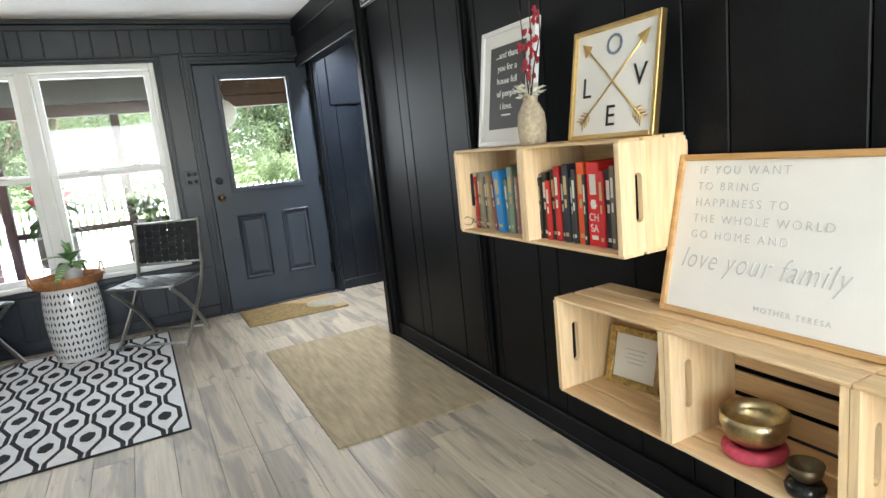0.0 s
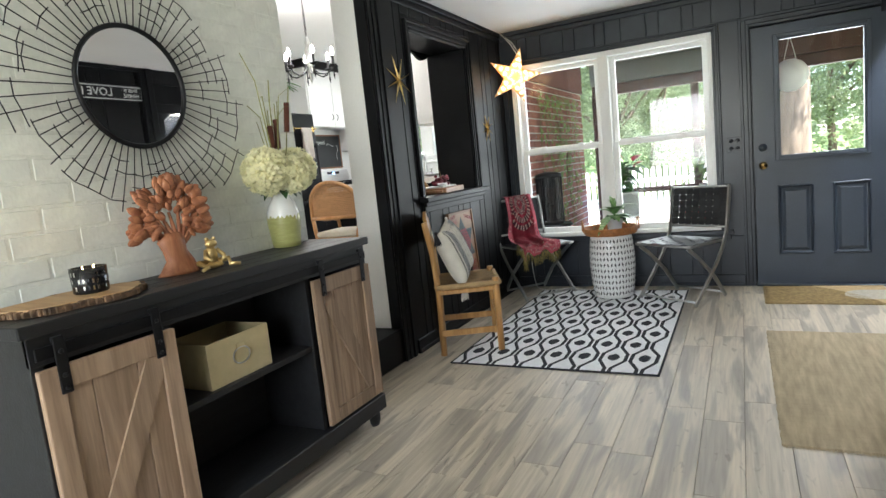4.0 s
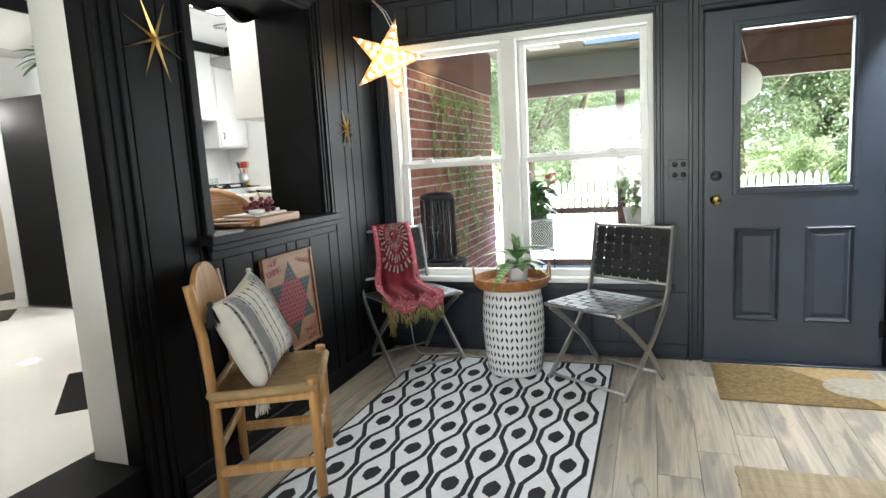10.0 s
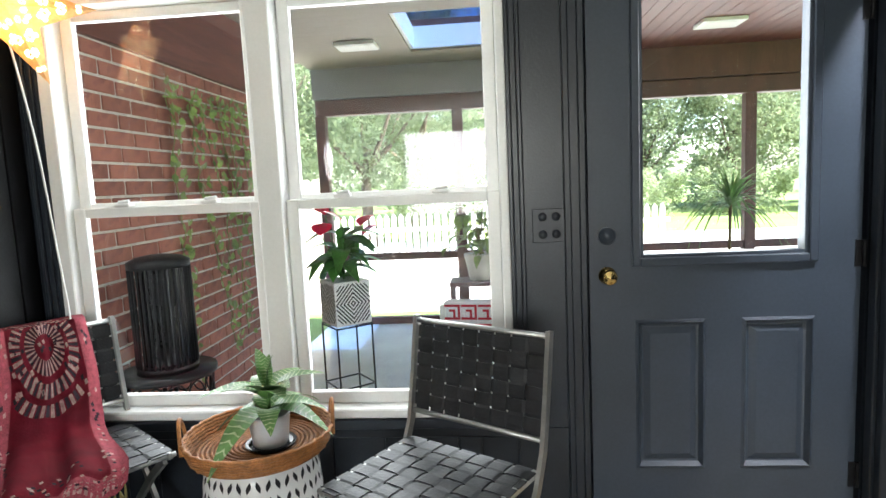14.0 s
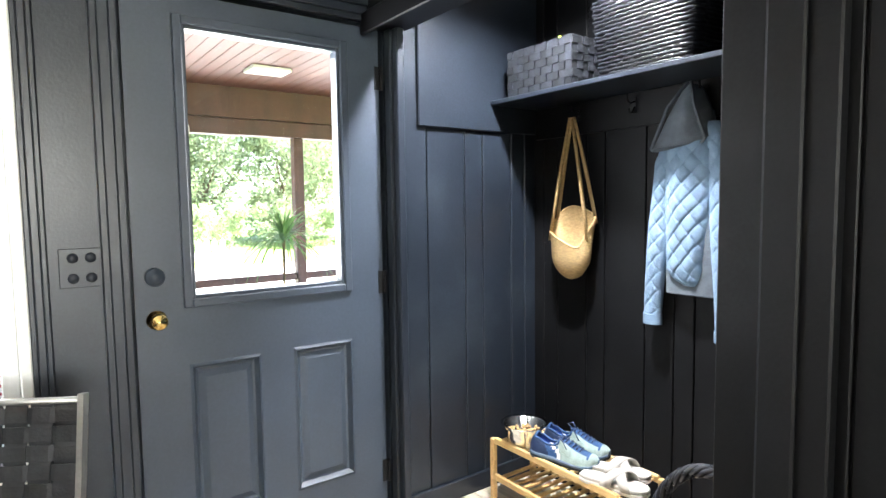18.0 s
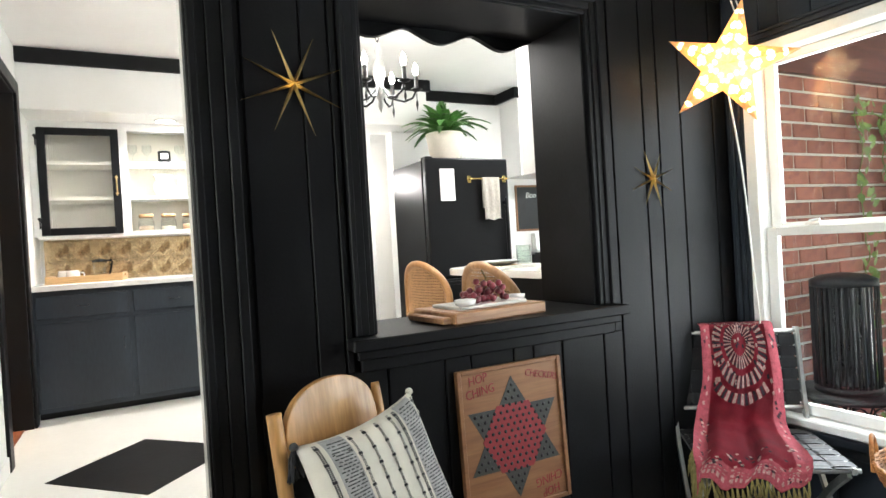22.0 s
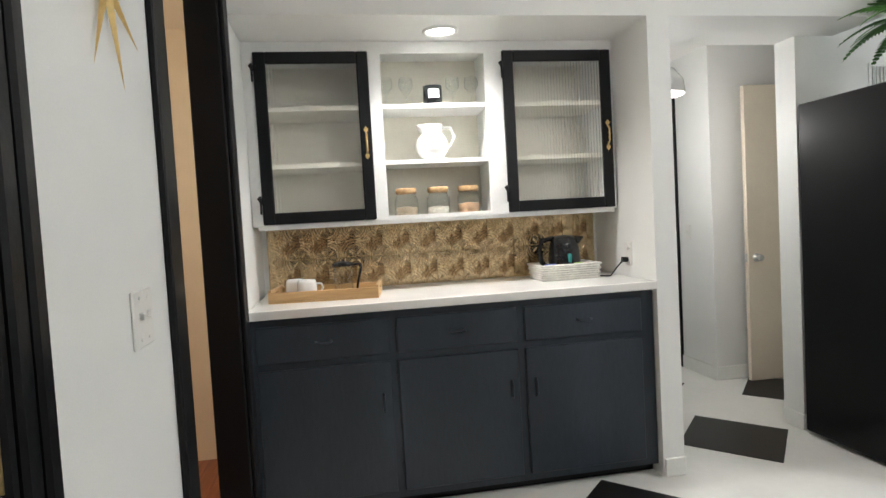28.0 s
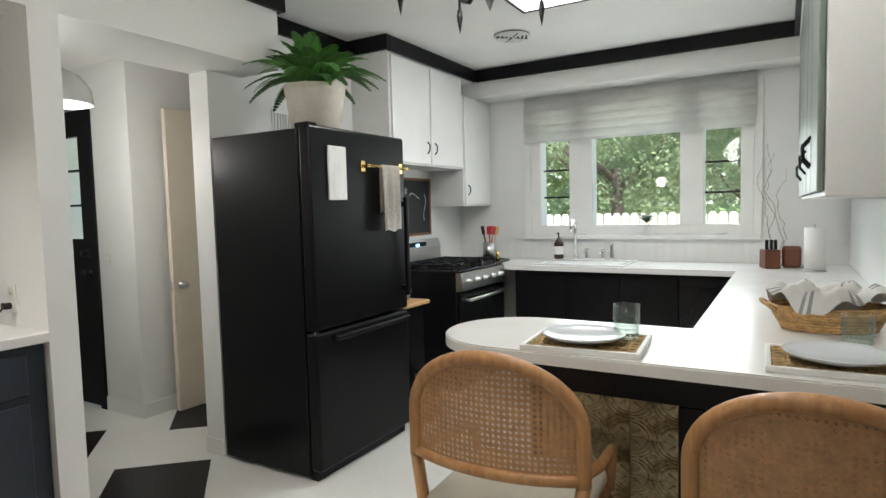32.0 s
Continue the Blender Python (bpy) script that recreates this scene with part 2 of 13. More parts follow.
def acacia(name, pale, heart, rough=0.4):
    """Wood-look floor boards: pale sapwood with wandering grey-brown heartwood streaks and fine grain, each board cut from another place."""
    m = bpy.data.materials.new(name)
    m.use_nodes = True
    n, l = m.node_tree.nodes, m.node_tree.links
    b = n["Principled BSDF"]
    tc, info = n.new("ShaderNodeTexCoord"), n.new("ShaderNodeObjectInfo")
    off = n.new("ShaderNodeVectorMath")
    off.operation = "MULTIPLY_ADD"
    off.inputs[1].default_value = (37.3, 25.1, 19.7)
    l.new(info.outputs["Random"], off.inputs[0])
    l.new(tc.outputs["Object"], off.inputs[2])

    def grain(sx, sy, detail, warp):
        mp, t = n.new("ShaderNodeMapping"), n.new("ShaderNodeTexNoise")
        mp.inputs["Scale"].default_value = (sx, sy, 1)
        t.inputs["Scale"].default_value, t.inputs["Detail"].default_value, t.inputs["Distortion"].default_value = 1.0, detail, warp
        l.new(off.outputs[0], mp.inputs[0])
        l.new(mp.outputs[0], t.inputs["Vector"])
        return t.outputs[0]

    def ranged(value, a, b_, c, d):
        r = n.new("ShaderNodeMapRange")
        for i, v in enumerate((a, b_, c, d)):
            r.inputs[i + 1].default_value = v
        l.new(value, r.inputs[0])
        return r.outputs[0]
    streak = grain(9.0, 1.1, 3, 0.9)
    lines = grain(70, 3.2, 4, 0.5)
    knot = grain(14, 5.0, 2, 2.2)
    mask = ranged(streak, 0.48, 0.59, 0.0, 1.0)
    tint = ranged(lines, 0.3, 0.7, 0.80, 1.12)
    dark = ranged(knot, 0.66, 0.74, 1.0, 0.68)
    board = ranged(info.outputs["Random"], 0, 1, 0.88, 1.08)
    mx = n.new("ShaderNodeMix")
    mx.data_type = "RGBA"
    l.new(mask, mx.inputs[0])
    mx.inputs[6].default_value, mx.inputs[7].default_value = (*pale, 1), (*heart, 1)
    col = mx.outputs[2]
    for v in (tint, dark, board):
        sc = n.new("ShaderNodeVectorMath")
        sc.operation = "SCALE"
        l.new(col, sc.inputs[0])
        l.new(v, sc.inputs["Scale"])
        col = sc.outputs[0]
    l.new(col, b.inputs["Base Color"])
    l.new(ranged(lines, 0.3, 0.7, rough - 0.05, rough + 0.08), b.inputs["Roughness"])
    bp = n.new("ShaderNodeBump")
    bp.inputs["Strength"].default_value, bp.inputs["Distance"].default_value = 0.06, 0.003
    l.new(lines, bp.inputs["Height"])
    l.new(bp.outputs[0], b.inputs["Normal"])
    return m


M_PLANK = acacia("floor_plank", (0.545, 0.475, 0.365), (0.345, 0.302, 0.242), 0.47)
M_GROOVE = mat("floor_joint", (0.20, 0.17, 0.14), 0.8)
M_GLASS = glass("window_glass", (0.97, 0.985, 0.98))


# ---- mesh helpers ----
def bx(bm, x0, y0, z0, x1, y1, z1, bev=0.0, seg=1):
    """A box between two corners, with bevelled edges where bev is given."""
    v = [bm.verts.new((x, y, z)) for x in (x0, x1) for y in (y0, y1) for z in (z0, z1)]
    f = [bm.faces.new([v[i] for i in q]) for q in ((0, 1, 3, 2), (4, 6, 7, 5), (0, 4, 5, 1), (2, 3, 7, 6), (0, 2, 6, 4), (1, 5, 7, 3))]
    if bev:
        edges = {e for q in f for e in q.edges}
        bmesh.ops.bevel(bm, geom=list(edges), offset=bev, segments=seg, affect="EDGES", profile=0.5)
    return v


def tube(bm, points, r, sides=10, closed=False, r_end=None):
    """A round bar along points."""
    pts = [Vector(p) for p in points]
    n, rings, up = len(pts), [], None
    for i, p in enumerate(pts):
        a = pts[i - 1] if (i or closed) else p
        b = pts[(i + 1) % n] if (i < n - 1 or closed) else p
        d = (b - a).normalized()
        if up is None:
            up = Vector((0, 0, 1)) if abs(d.z) < 0.9 else Vector((1, 0, 0))
        side = d.cross(up).normalized()
        up = side.cross(d).normalized()
        k = r if r_end is None else r + (r_end - r) * i / max(1, n - 1)
        rings.append([bm.verts.new(p + (side * math.cos(2 * math.pi * j / sides) + up * math.sin(2 * math.pi * j / sides)) * k) for j in range(sides)])
    for i in range(n if closed else n - 1):
        a, b = rings[i], rings[(i + 1) % n]
        for j in range(sides):
            f = bm.faces.new((a[j], a[(j + 1) % sides], b[(j + 1) % sides], b[j]))
            f.smooth = True
    if not closed:
        bm.faces.new(rings[0][::-1])
        bm.faces.new(rings[-1])


def lathe(bm, profile, sides=24, centre=(0, 0, 0), smooth=True, caps=True):
    """A turned shape from (radius, height) pairs."""
    c = Vector(centre)
    rings = [[bm.verts.new(c + Vector((r * math.cos(2 * math.pi * j / sides), r * math.sin(2 * math.pi * j / sides), z))) for j in range(sides)] for r, z in profile]
    for a, b in zip(rings, rings[1:]):
        for j in range(sides):
            f = bm.faces.new((a[j], a[(j + 1) % sides], b[(j + 1) % sides], b[j]))
            f.smooth = smooth
    if caps:
        if profile[0][0] > 1e-5:
            bm.faces.new(rings[0][::-1])
        if profile[-1][0] > 1e-5:
            bm.faces.new(rings[-1])


def prism(bm, outline, d0, d1, axis="z", bev=0.0):
    """A flat outline (pairs) given thickness from d0 to d1 along an axis."""
    def at(u, v, d):
        return {"z": (u, v, d), "x": (d, u, v), "y": (u, d, v)}[axis]
    a = [bm.verts.new(at(u, v, d0)) for u, v in outline]
    b = [bm.verts.new(at(u, v, d1)) for u, v in outline]
    n = len(outline)
    f = [bm.faces.new(a[::-1]), bm.faces.new(b)] + [bm.faces.new((a[i], a[(i + 1) % n], b[(i + 1) % n], b[i])) for i in range(n)]
    bmesh.ops.recalc_face_normals(bm, faces=f)
    if bev:
        bmesh.ops.bevel(bm, geom=list(f[0].edges) + list(f[1].edges), offset=bev, segments=2, affect="EDGES", profile=0.5)


def turn_bm(bm, m):
    bmesh.ops.transform(bm, matrix=m, verts=bm.verts)
    return bm


def part(name, bm, material, parent=None, label="", smooth=False):
    """Links a bmesh as one mesh object under a thing or a part."""
    me = bpy.data.meshes.new(name)
    bmesh.ops.recalc_face_normals(bm, faces=bm.faces)
    bm.to_mesh(me)
    bm.free()
    if smooth:
        for p in me.polygons:
            p.use_smooth = True
    me.materials.append(material)
    ob = new(name, me)
    if parent:
        ob.parent = parent
    if label:
        ob["label"] = label
    return ob


def thing(name, label, category, m=None, group="", kind=""):
    """An Empty at a thing's base, under which its parts go."""
    ob = new(name)
    ob.empty_display_size = 0.05
    if m is not None:
        ob.matrix_world = m
    return tagged(ob, label, category, group, kind)


def box_part(name, c, material, parent=None, bev=0.0, label="", seg=1):
    bm = bmesh.new()
    bx(bm, *c, bev=bev, seg=seg)
    return part(name, bm, material, parent, label)


def shared(name, me, parent, m):
    """One more object on a mesh that pieces share."""
    ob = new(name, me)
    ob.parent = parent
    ob.matrix_basis = m
    return ob


def solid(name, boxes, material, label, category="wall", bev=0.0):
    """A piece of the setting out of butted boxes."""
    bm = bmesh.new()
    for c in boxes:
        bx(bm, *c, bev=bev)
    return tagged(part(name, bm, material), label, category, kind="structure")


def cut(rect, holes):
    """A rectangle less some rectangles, as rectangles."""
    out = [rect]
    for h in holes:
        nxt = []
        for a0, b0, a1, b1 in out:
            x0, x1, y0, y1 = max(a0, h[0]), min(a1, h[2]), max(b0, h[1]), min(b1, h[3])
            if x0 >= x1 or y0 >= y1:
                nxt.append((a0, b0, a1, b1))
                continue
            if y0 > b0:
                nxt.append((a0, b0, a1, y0))
            if y1 < b1:
                nxt.append((a0, y1, a1, b1))
            if x0 > a0:
                nxt.append((a0, y0, x0, y1))
            if x1 < a1:
                nxt.append((x1, y0, a1, y1))
        out = nxt
    return out


def wall_boxes(axis, d0, d1, u0, u1, z0, z1, holes=()):
    """Boxes of a wall across an axis, from d0 to d1 thick, with openings (u0, z0, u1, z1)."""
    out = []
    for a0, b0, a1, b1 in cut((u0, z0, u1, z1), holes):
        out.append((d0, a0, b0, d1, a1, b1) if axis == "x" else (a0, d0, b0, a1, d1, b1))
    return out


def boards(parent, axis, face, out, u0, u1, z0, z1, material, holes=(), widths=(0.2,), thick=0.010, gap=0.005):
    """Upright grooved panelling boards on a wall's face; out is +1 or -1, the way they stand proud."""
    u, k = u0, 0
    while u < u1 - 0.01:
        w = min(widths[k % len(widths)], u1 - u)
        k += 1
        for a0, b0, a1, b1 in cut((u + gap / 2, z0, u + w - gap / 2, z1), holes):
            if a1 - a0 < 0.012 or b1 - b0 < 0.012:
                continue
            d0, d1 = sorted((face, face + out * thick))
            c = (d0, a0, b0, d1, a1, b1) if axis == "x" else (a0, d0, b0, a1, d1, b1)
            box_part("board", c, material, parent, bev=0.003)
        u += w


# ---- large structure ----
WX, EX, NY = -1.46, 1.40, 5.0
WIN = (-1.36, 0.47, 0.30, 2.02)      # double window in the north wall
DOOR = (0.56, 0.0, 1.48, 2.0)
PASS = (3.30, 1.0, 4.21, 2.12)       # opening between entry and kitchen
DWAY = (2.02, 0.0, 2.83, 2.62)       # way into the kitchen
PANELW = (0.17, 0.085, 0.13, 0.20, 0.10)

w = solid("wall_north", wall_boxes("y", NY, NY + 0.12, WX, 2.31, 0, CEIL, (WIN, DOOR)), M_NAVY, "dark grooved panelling with a window and a door")
boards(w, "y", NY, -1, WX + 0.012, 2.30, 0.0, CEIL, M_NAVY, ((WIN[0] - 0.05, WIN[1] - 0.06, WIN[2] + 0.05, WIN[3] + 0.05), (DOOR[0] - 0.07, -0.1, DOOR[2] + 0.03, DOOR[3] + 0.08)), PANELW)
w = solid("wall_west_panelled", wall_boxes("x", WX - 0.235, WX, 2.83, NY + 0.12, 0, KCEIL, (PASS,)) + wall_boxes("x", WX - 0.32, WX - 0.235, 2.95, NY + 0.12, 0, KCEIL, (PASS,)), M_BLACK, "black grooved panelling with an opening to the kitchen")
boards(w, "x", WX, 1, 2.95, NY - 0.01, 0.0, CEIL, M_BLACK, ((PASS[0] - 0.07, PASS[1] - 0.1, PASS[2] + 0.07, PASS[3] + 0.08),), PANELW)
w = solid("wall_east", wall_boxes("x", EX + 0.012, EX + 0.15, -3.0, 3.47, 0, CEIL), M_BLACK, "black panelled wall")
boards(w, "x", EX + 0.012, -1, -2.99, 3.46, 0.0, CEIL, M_BLACK, (), (0.33, 0.14, 0.21, 0.4, 0.12))
w = solid("wall_mudroom_east", wall_boxes("x", 2.31, 2.45, 2.6, NY + 0.12, 0, CEIL), M_BLACK, "black panelled wall behind the coat hooks")
boards(w, "x", 2.31, -1, 2.62, NY - 0.012, 0.0, CEIL, M_BLACK, (), PANELW)
solid("wall_mudroom_south", wall_boxes("y", 2.48, 2.6, EX + 0.15, 2.45, 0, CEIL), M_BLACK, "black panelled wall")
# closing wall out of view; its window is assumed, for light from behind
solid("wall_south", wall_boxes("y", -3.12, -3.0, WX, EX + 0.15, 0, CEIL, ((-1.2, 0.75, 1.0, 2.1),)), M_WHITE, "white wall with an assumed wide window, out of view")
solid("header_mudroom", [(EX, 3.47, 1.98, EX + 0.15, NY, CEIL)], M_BLACK, "black header over the mudroom opening", "header")
w = solid("wall_west_brick", wall_boxes("x", WX - 0.32, WX + 0.02, -3.0, 2.02, 0, KCEIL), M_MORTARWHITE, "white painted brick wall", "brick wall")
solid("header_kitchen", [(WX - 0.32, 2.02, DWAY[3], WX, 2.83, KCEIL)], M_WHITE, "white header over the kitchen doorway", "header")
solid("kitchen_step", [(WX - 0.32, 2.02, 0, WX + 0.0, 2.83, KZ + 0.004)], M_BLACK, "black painted threshold step up to the kitchen", "step", bev=0.006)
solid("ceiling", [(WX - 0.4, -3.12, CEIL, 2.45, NY + 0.12, CEIL + 0.1)], M_CEIL, "plain white ceiling", "ceiling")
solid("subfloor", [(WX - 0.3, -3.12, -0.12, 2.45, NY + 0.12, -0.012)], M_GROOVE, "dark underlay beneath the planks", "floor")

# kitchen
KX0, KX1, KY0, KY1 = -4.93, WX - 0.32, 2.005, 7.75
KWIN = (-4.19, 1.32, -2.40, 2.45)
BDOOR = (-5.05, KZ, -4.13, 2.50)
solid("kitchen_floor", [(-9.0, 1.0, -0.1, KX1, KY1, KZ)], M_KFLOOR, "glossy white painted kitchen floor", "floor")
solid("kitchen_ceiling", [(-9.0, 1.83, KCEIL, KX1 + 0.02, KY1 + 0.2, KCEIL + 0.1)], M_CEIL, "plain white kitchen ceiling", "ceiling")
solid("wall_kitchen_south", wall_boxes("y", KY0 - 0.12, KY0, -5.4, KX1, KZ, KCEIL, ((-4.50, KZ - 0.1, -3.625, 2.46),)), M_WHITE, "white kitchen wall with a doorway")
solid("wall_kitchen_north", wall_boxes("y", KY1, KY1 + 0.2, -5.2, KX1, KZ - 0.3, KCEIL, (KWIN,)), M_WHITE, "white kitchen wall over the sink with a window")
solid("wall_kitchen_west", wall_boxes("x", -5.08, KX0, 4.885, KY1, KZ, KCEIL), M_WHITE, "white wall behind the fridge and range")
solid("hutch_niche_wall", wall_boxes("x", -5.40, -5.27, KY0, 3.98, KZ, KCEIL) + [(-5.27, 3.855, KZ, -4.62, 3.965, KCEIL)] + [(-5.27, KY0, 2.37, -4.62, 3.855, KCEIL)], M_WHITE, "white niche around the built-in hutch")
solid("hall_header", [(-5.08, 3.965, 2.37, -4.62, 4.885, KCEIL), (KX0, 4.885, 2.37, -4.62, 5.12, KCEIL), (-5.27, 3.965, 2.37, -5.08, 4.02, KCEIL)], M_WHITE, "white header over the hall opening", "header")
solid("wall_hall_right", wall_boxes("x", -6.05, -5.94, 5.05, 6.3, KZ, 2.63) + wall_boxes("y", 5.05, 5.16, -9.0, -6.05, KZ, 2.63, ((-7.36, KZ - 0.1, -6.43, 2.35),)), M_WHITE, "white hall wall")
solid("wall_hall_left", wall_boxes("y", 3.86, 3.98, -9.0, -5.27, KZ, 2.63), M_WHITE, "white hall wall")
solid("wall_hall_end", wall_boxes("x", -9.1, -9.0, 3.86, 6.4, KZ, 2.63), M_WHITE, "white wall at the end of the hall")
solid("hall_ceiling", [(-9.1, 3.86, 2.63, -5.08, 6.4, 2.73)], M_CEIL, "plain white hall ceiling", "ceiling")
solid("wall_hall_far", wall_boxes("y", 6.3, 6.4, -6.05, -5.08, KZ, 2.63), M_WHITE, "white hall wall")
# bedroom seen through the black doorway
M_PEACH = mat("peach_wall_paint", (0.78, 0.64, 0.46), 0.6, amount=0.03, bump=0.1, fine=200)
M_REDFLOOR = wood("red_oak_floor", (0.36, 0.12, 0.05), (0.2, 0.06, 0.025), 0.35, "x")
solid("wall_bedroom", [(-5.62, -0.5, KZ, -5.52, 1.884, 2.6), (-5.52, -0.5, KZ, -2.4, -0.4, 2.6), (-2.4, -0.5, KZ, -2.3, 1.884, 2.6), (-5.62, -0.5, 2.6, -2.3, 1.884, 2.7)], M_PEACH, "peach painted bedroom walls")
solid("bedroom_floor", [(-5.62, -0.5, KZ - 0.1, -2.3, 1.0, KZ - 0.0), (-5.52, 1.0, KZ + 0.001, -2.4, 1.884, KZ + 0.006), (-4.5, 1.884, KZ + 0.001, -3.625, 1.95, KZ + 0.006)], M_REDFLOOR, "red oak bedroom floor", "floor")

# ---- entry room: trim, window, door ----
M_BRASS = mat("polished_brass", (0.75, 0.53, 0.2), 0.2, 1.0, bump=0.02, amount=0.08)
M_GOLD = mat("satin_gold", (0.72, 0.52, 0.22), 0.33, 1.0, bump=0.05, amount=0.12)
M_CHROME = mat("chrome", (0.75, 0.75, 0.74), 0.12, 1.0, bump=0.02, amount=0.05)
M_STEEL = mat("brushed_steel", (0.55, 0.55, 0.53), 0.3, 1.0, bump=0.06, amount=0.08, stretch=(1, 1, 20))
M_IRON = mat("black_iron", (0.014, 0.014, 0.015), 0.45, 0.6, bump=0.15, amount=0.2)
M_PLASTICW = mat("white_plastic", (0.75, 0.74, 0.71), 0.35, amount=0.03, bump=0.02)
M_BLACKGLOSS = mat("gloss_black", (0.012, 0.012, 0.013), 0.16, amount=0.1, bump=0.02)
M_BLACKCAB = mat("black_cabinet_paint", (0.008, 0.008, 0.009), 0.30, amount=0.2, bump=0.08, spec=0.25)
M_PAPER = mat("paper_white", (0.78, 0.77, 0.74), 0.6, amount=0.03, bump=0.06, fine=300)
M_INK = mat("grey_ink", (0.52, 0.53, 0.53), 0.7, amount=0.05, bump=0)
M_INKBLACK = mat("black_ink", (0.015, 0.015, 0.017), 0.6, amount=0.1, bump=0)
M_CHALKW = mat("white_lettering", (0.78, 0.78, 0.76), 0.8, amount=0.08, bump=0.1)


def words(text, size, material, parent, m, name="lettering", align="CENTER", deep=0.0006, shear=0.0, squeeze=1.0, space=1.0, thin=0.0):
    """Lettering in the built-in font, as a mesh."""
    cu = bpy.data.curves.new(name, "FONT")
    cu.body, cu.size, cu.align_x, cu.align_y, cu.extrude, cu.shear, cu.resolution_u, cu.space_character = text, size, align, "CENTER", deep, shear, 3, space
    cu.offset = thin
    tmp = bpy.data.objects.new(name, cu)
    scene.collection.objects.link(tmp)
    me = bpy.data.meshes.new_from_object(tmp)
    bpy.data.objects.remove(tmp)
    bpy.data.curves.remove(cu)
    me.materials.clear()
    me.materials.append(material)
    me.transform(Matrix.Diagonal((squeeze, 1, 1, 1)))
    ob = new(name, me)
    ob.parent = parent
    ob.matrix_basis = m
    return ob


def sash(parent, x0, x1, z0, z1, y, bar=0.045, thick=0.03, name="sash"):
    bm = bmesh.new()
    bx(bm, x0, y - thick / 2, z0, x0 + bar, y + thick / 2, z1, 0.004)
    bx(bm, x1 - bar, y - thick / 2, z0, x1, y + thick / 2, z1, 0.004)
    bx(bm, x0 + bar, y - thick / 2, z0, x1 - bar, y + thick / 2, z0 + bar, 0.004)
    bx(bm, x0 + bar, y - thick / 2, z1 - bar * 0.8, x1 - bar, y + thick / 2, z1, 0.004)
    s = part(name, bm, M_TRIMWHITE, parent)
    bm = bmesh.new()
    bx(bm, x0 + bar - 0.004, y - 0.002, z0 + bar - 0.004, x1 - bar + 0.004, y + 0.002, z1 - bar * 0.8 + 0.004)
    g = part("pane", bm, M_GLASS, s)
    g.visible_shadow = False
    return s


win = tagged(new("window_1"), "white double-hung double window with bare panes", "window", kind="structure")
x0, z0, x1, z1 = WIN
bm = bmesh.new()
for c in ((x0, NY - 0.02, z0, x0 + 0.05, NY + 0.11, z1), (x1 - 0.03, NY - 0.02, z0, x1, NY + 0.11, z1), (x0 + 0.05, NY - 0.02, z1 - 0.045, x1 - 0.03, NY + 0.11, z1),
          (-0.585, NY - 0.022, z0 + 0.03, -0.497, NY + 0.11, z1 - 0.045)):
    bx(bm, *c, bev=0.004)
part("window_frame", bm, M_TRIMWHITE, win)
box_part("window_sill", (x0 - 0.02, NY - 0.045, z0 - 0.005, x1 + 0.02, NY + 0.11, z0 + 0.03), M_TRIMWHITE, win, 0.006)
for a, b in ((x0 + 0.05, -0.585), (-0.497, x1 - 0.03)):
    sash(win, a, b, z0 + 0.03, 1.262, NY + 0.035, name="lower_sash")
    sash(win, a, b, 1.235, z1 - 0.045, NY + 0.075, name="upper_sash")
    for f in (0.27, 0.73):
        bm = bmesh.new()
        bx(bm, a + (b - a) * f - 0.03, NY + 0.01, 1.262, a + (b - a) * f + 0.03, NY + 0.05, 1.276, 0.004)
        tube(bm, [(a + (b - a) * f - 0.02, NY + 0.03, 1.28), (a + (b - a) * f + 0.025, NY + 0.022, 1.284)], 0.006, 8)
        part("sash_lock", bm, M_PLASTICW, win)


def casing(name, boxes, material, label, step=0.012):
    """Moulded trim: a flat board with a raised outer bead."""
    bm = bmesh.new()
    for c in boxes:
        bx(bm, *c, bev=0.004)
    return tagged(part(name, bm, material), label, "trim", kind="structure")


def frame_trim(name, axis, face, out, u0, z0, u1, z1, w, material, label, sides="ltrb"):
    """Casing round an opening on a wall across an axis: three stepped bands."""
    bm = bmesh.new()
    for a, b, t in ((0, 0.30, 0.014), (0.30, 0.72, 0.020), (0.72, 1.0, 0.030)):
        for s in sides:
            if s == "l":
                q = (u0 - w * b, z0 - (w * b if "b" in sides else 0), u0 - w * a, z1 + w * b)
            elif s == "r":
                q = (u1 + w * a, z0 - (w * b if "b" in sides else 0), u1 + w * b, z1 + w * b)
            elif s == "t":
                q = (u0 - w * a, z1 + w * a, u1 + w * a, z1 + w * b)
            else:
                q = (u0 - w * a, z0 - w * b, u1 + w * a, z0 - w * a)
            d0, d1 = sorted((face, face + out * t))
            bx(bm, *((d0, q[0], q[1], d1, q[2], q[3]) if axis == "x" else (q[0], d0, q[1], q[2], d1, q[3])), bev=0.003)
    return tagged(part(name, bm, material), label, "trim", kind="structure")


frame_trim("trim_window", "y", NY - 0.01, -1, WIN[0], WIN[1] - 0.01, WIN[2], WIN[3], 0.05, M_NAVY, "dark moulded window casing", "ltr")
box = [(WIN[0] - 0.06, NY - 0.05, WIN[1] - 0.045, WIN[2] + 0.11, NY - 0.002, WIN[1] - 0.008), (WIN[0] - 0.04, NY - 0.03, WIN[1] - 0.085, WIN[2] + 0.09, NY - 0.002, WIN[1] - 0.047)]
casing("trim_window_stool", box, M_NAVY, "dark moulded stool under the window")
frame_trim("trim_door", "y", NY - 0.01, -1, DOOR[0], 0.0, DOOR[2], DOOR[3], 0.075, M_NAVY, "dark moulded door casing", "lt")
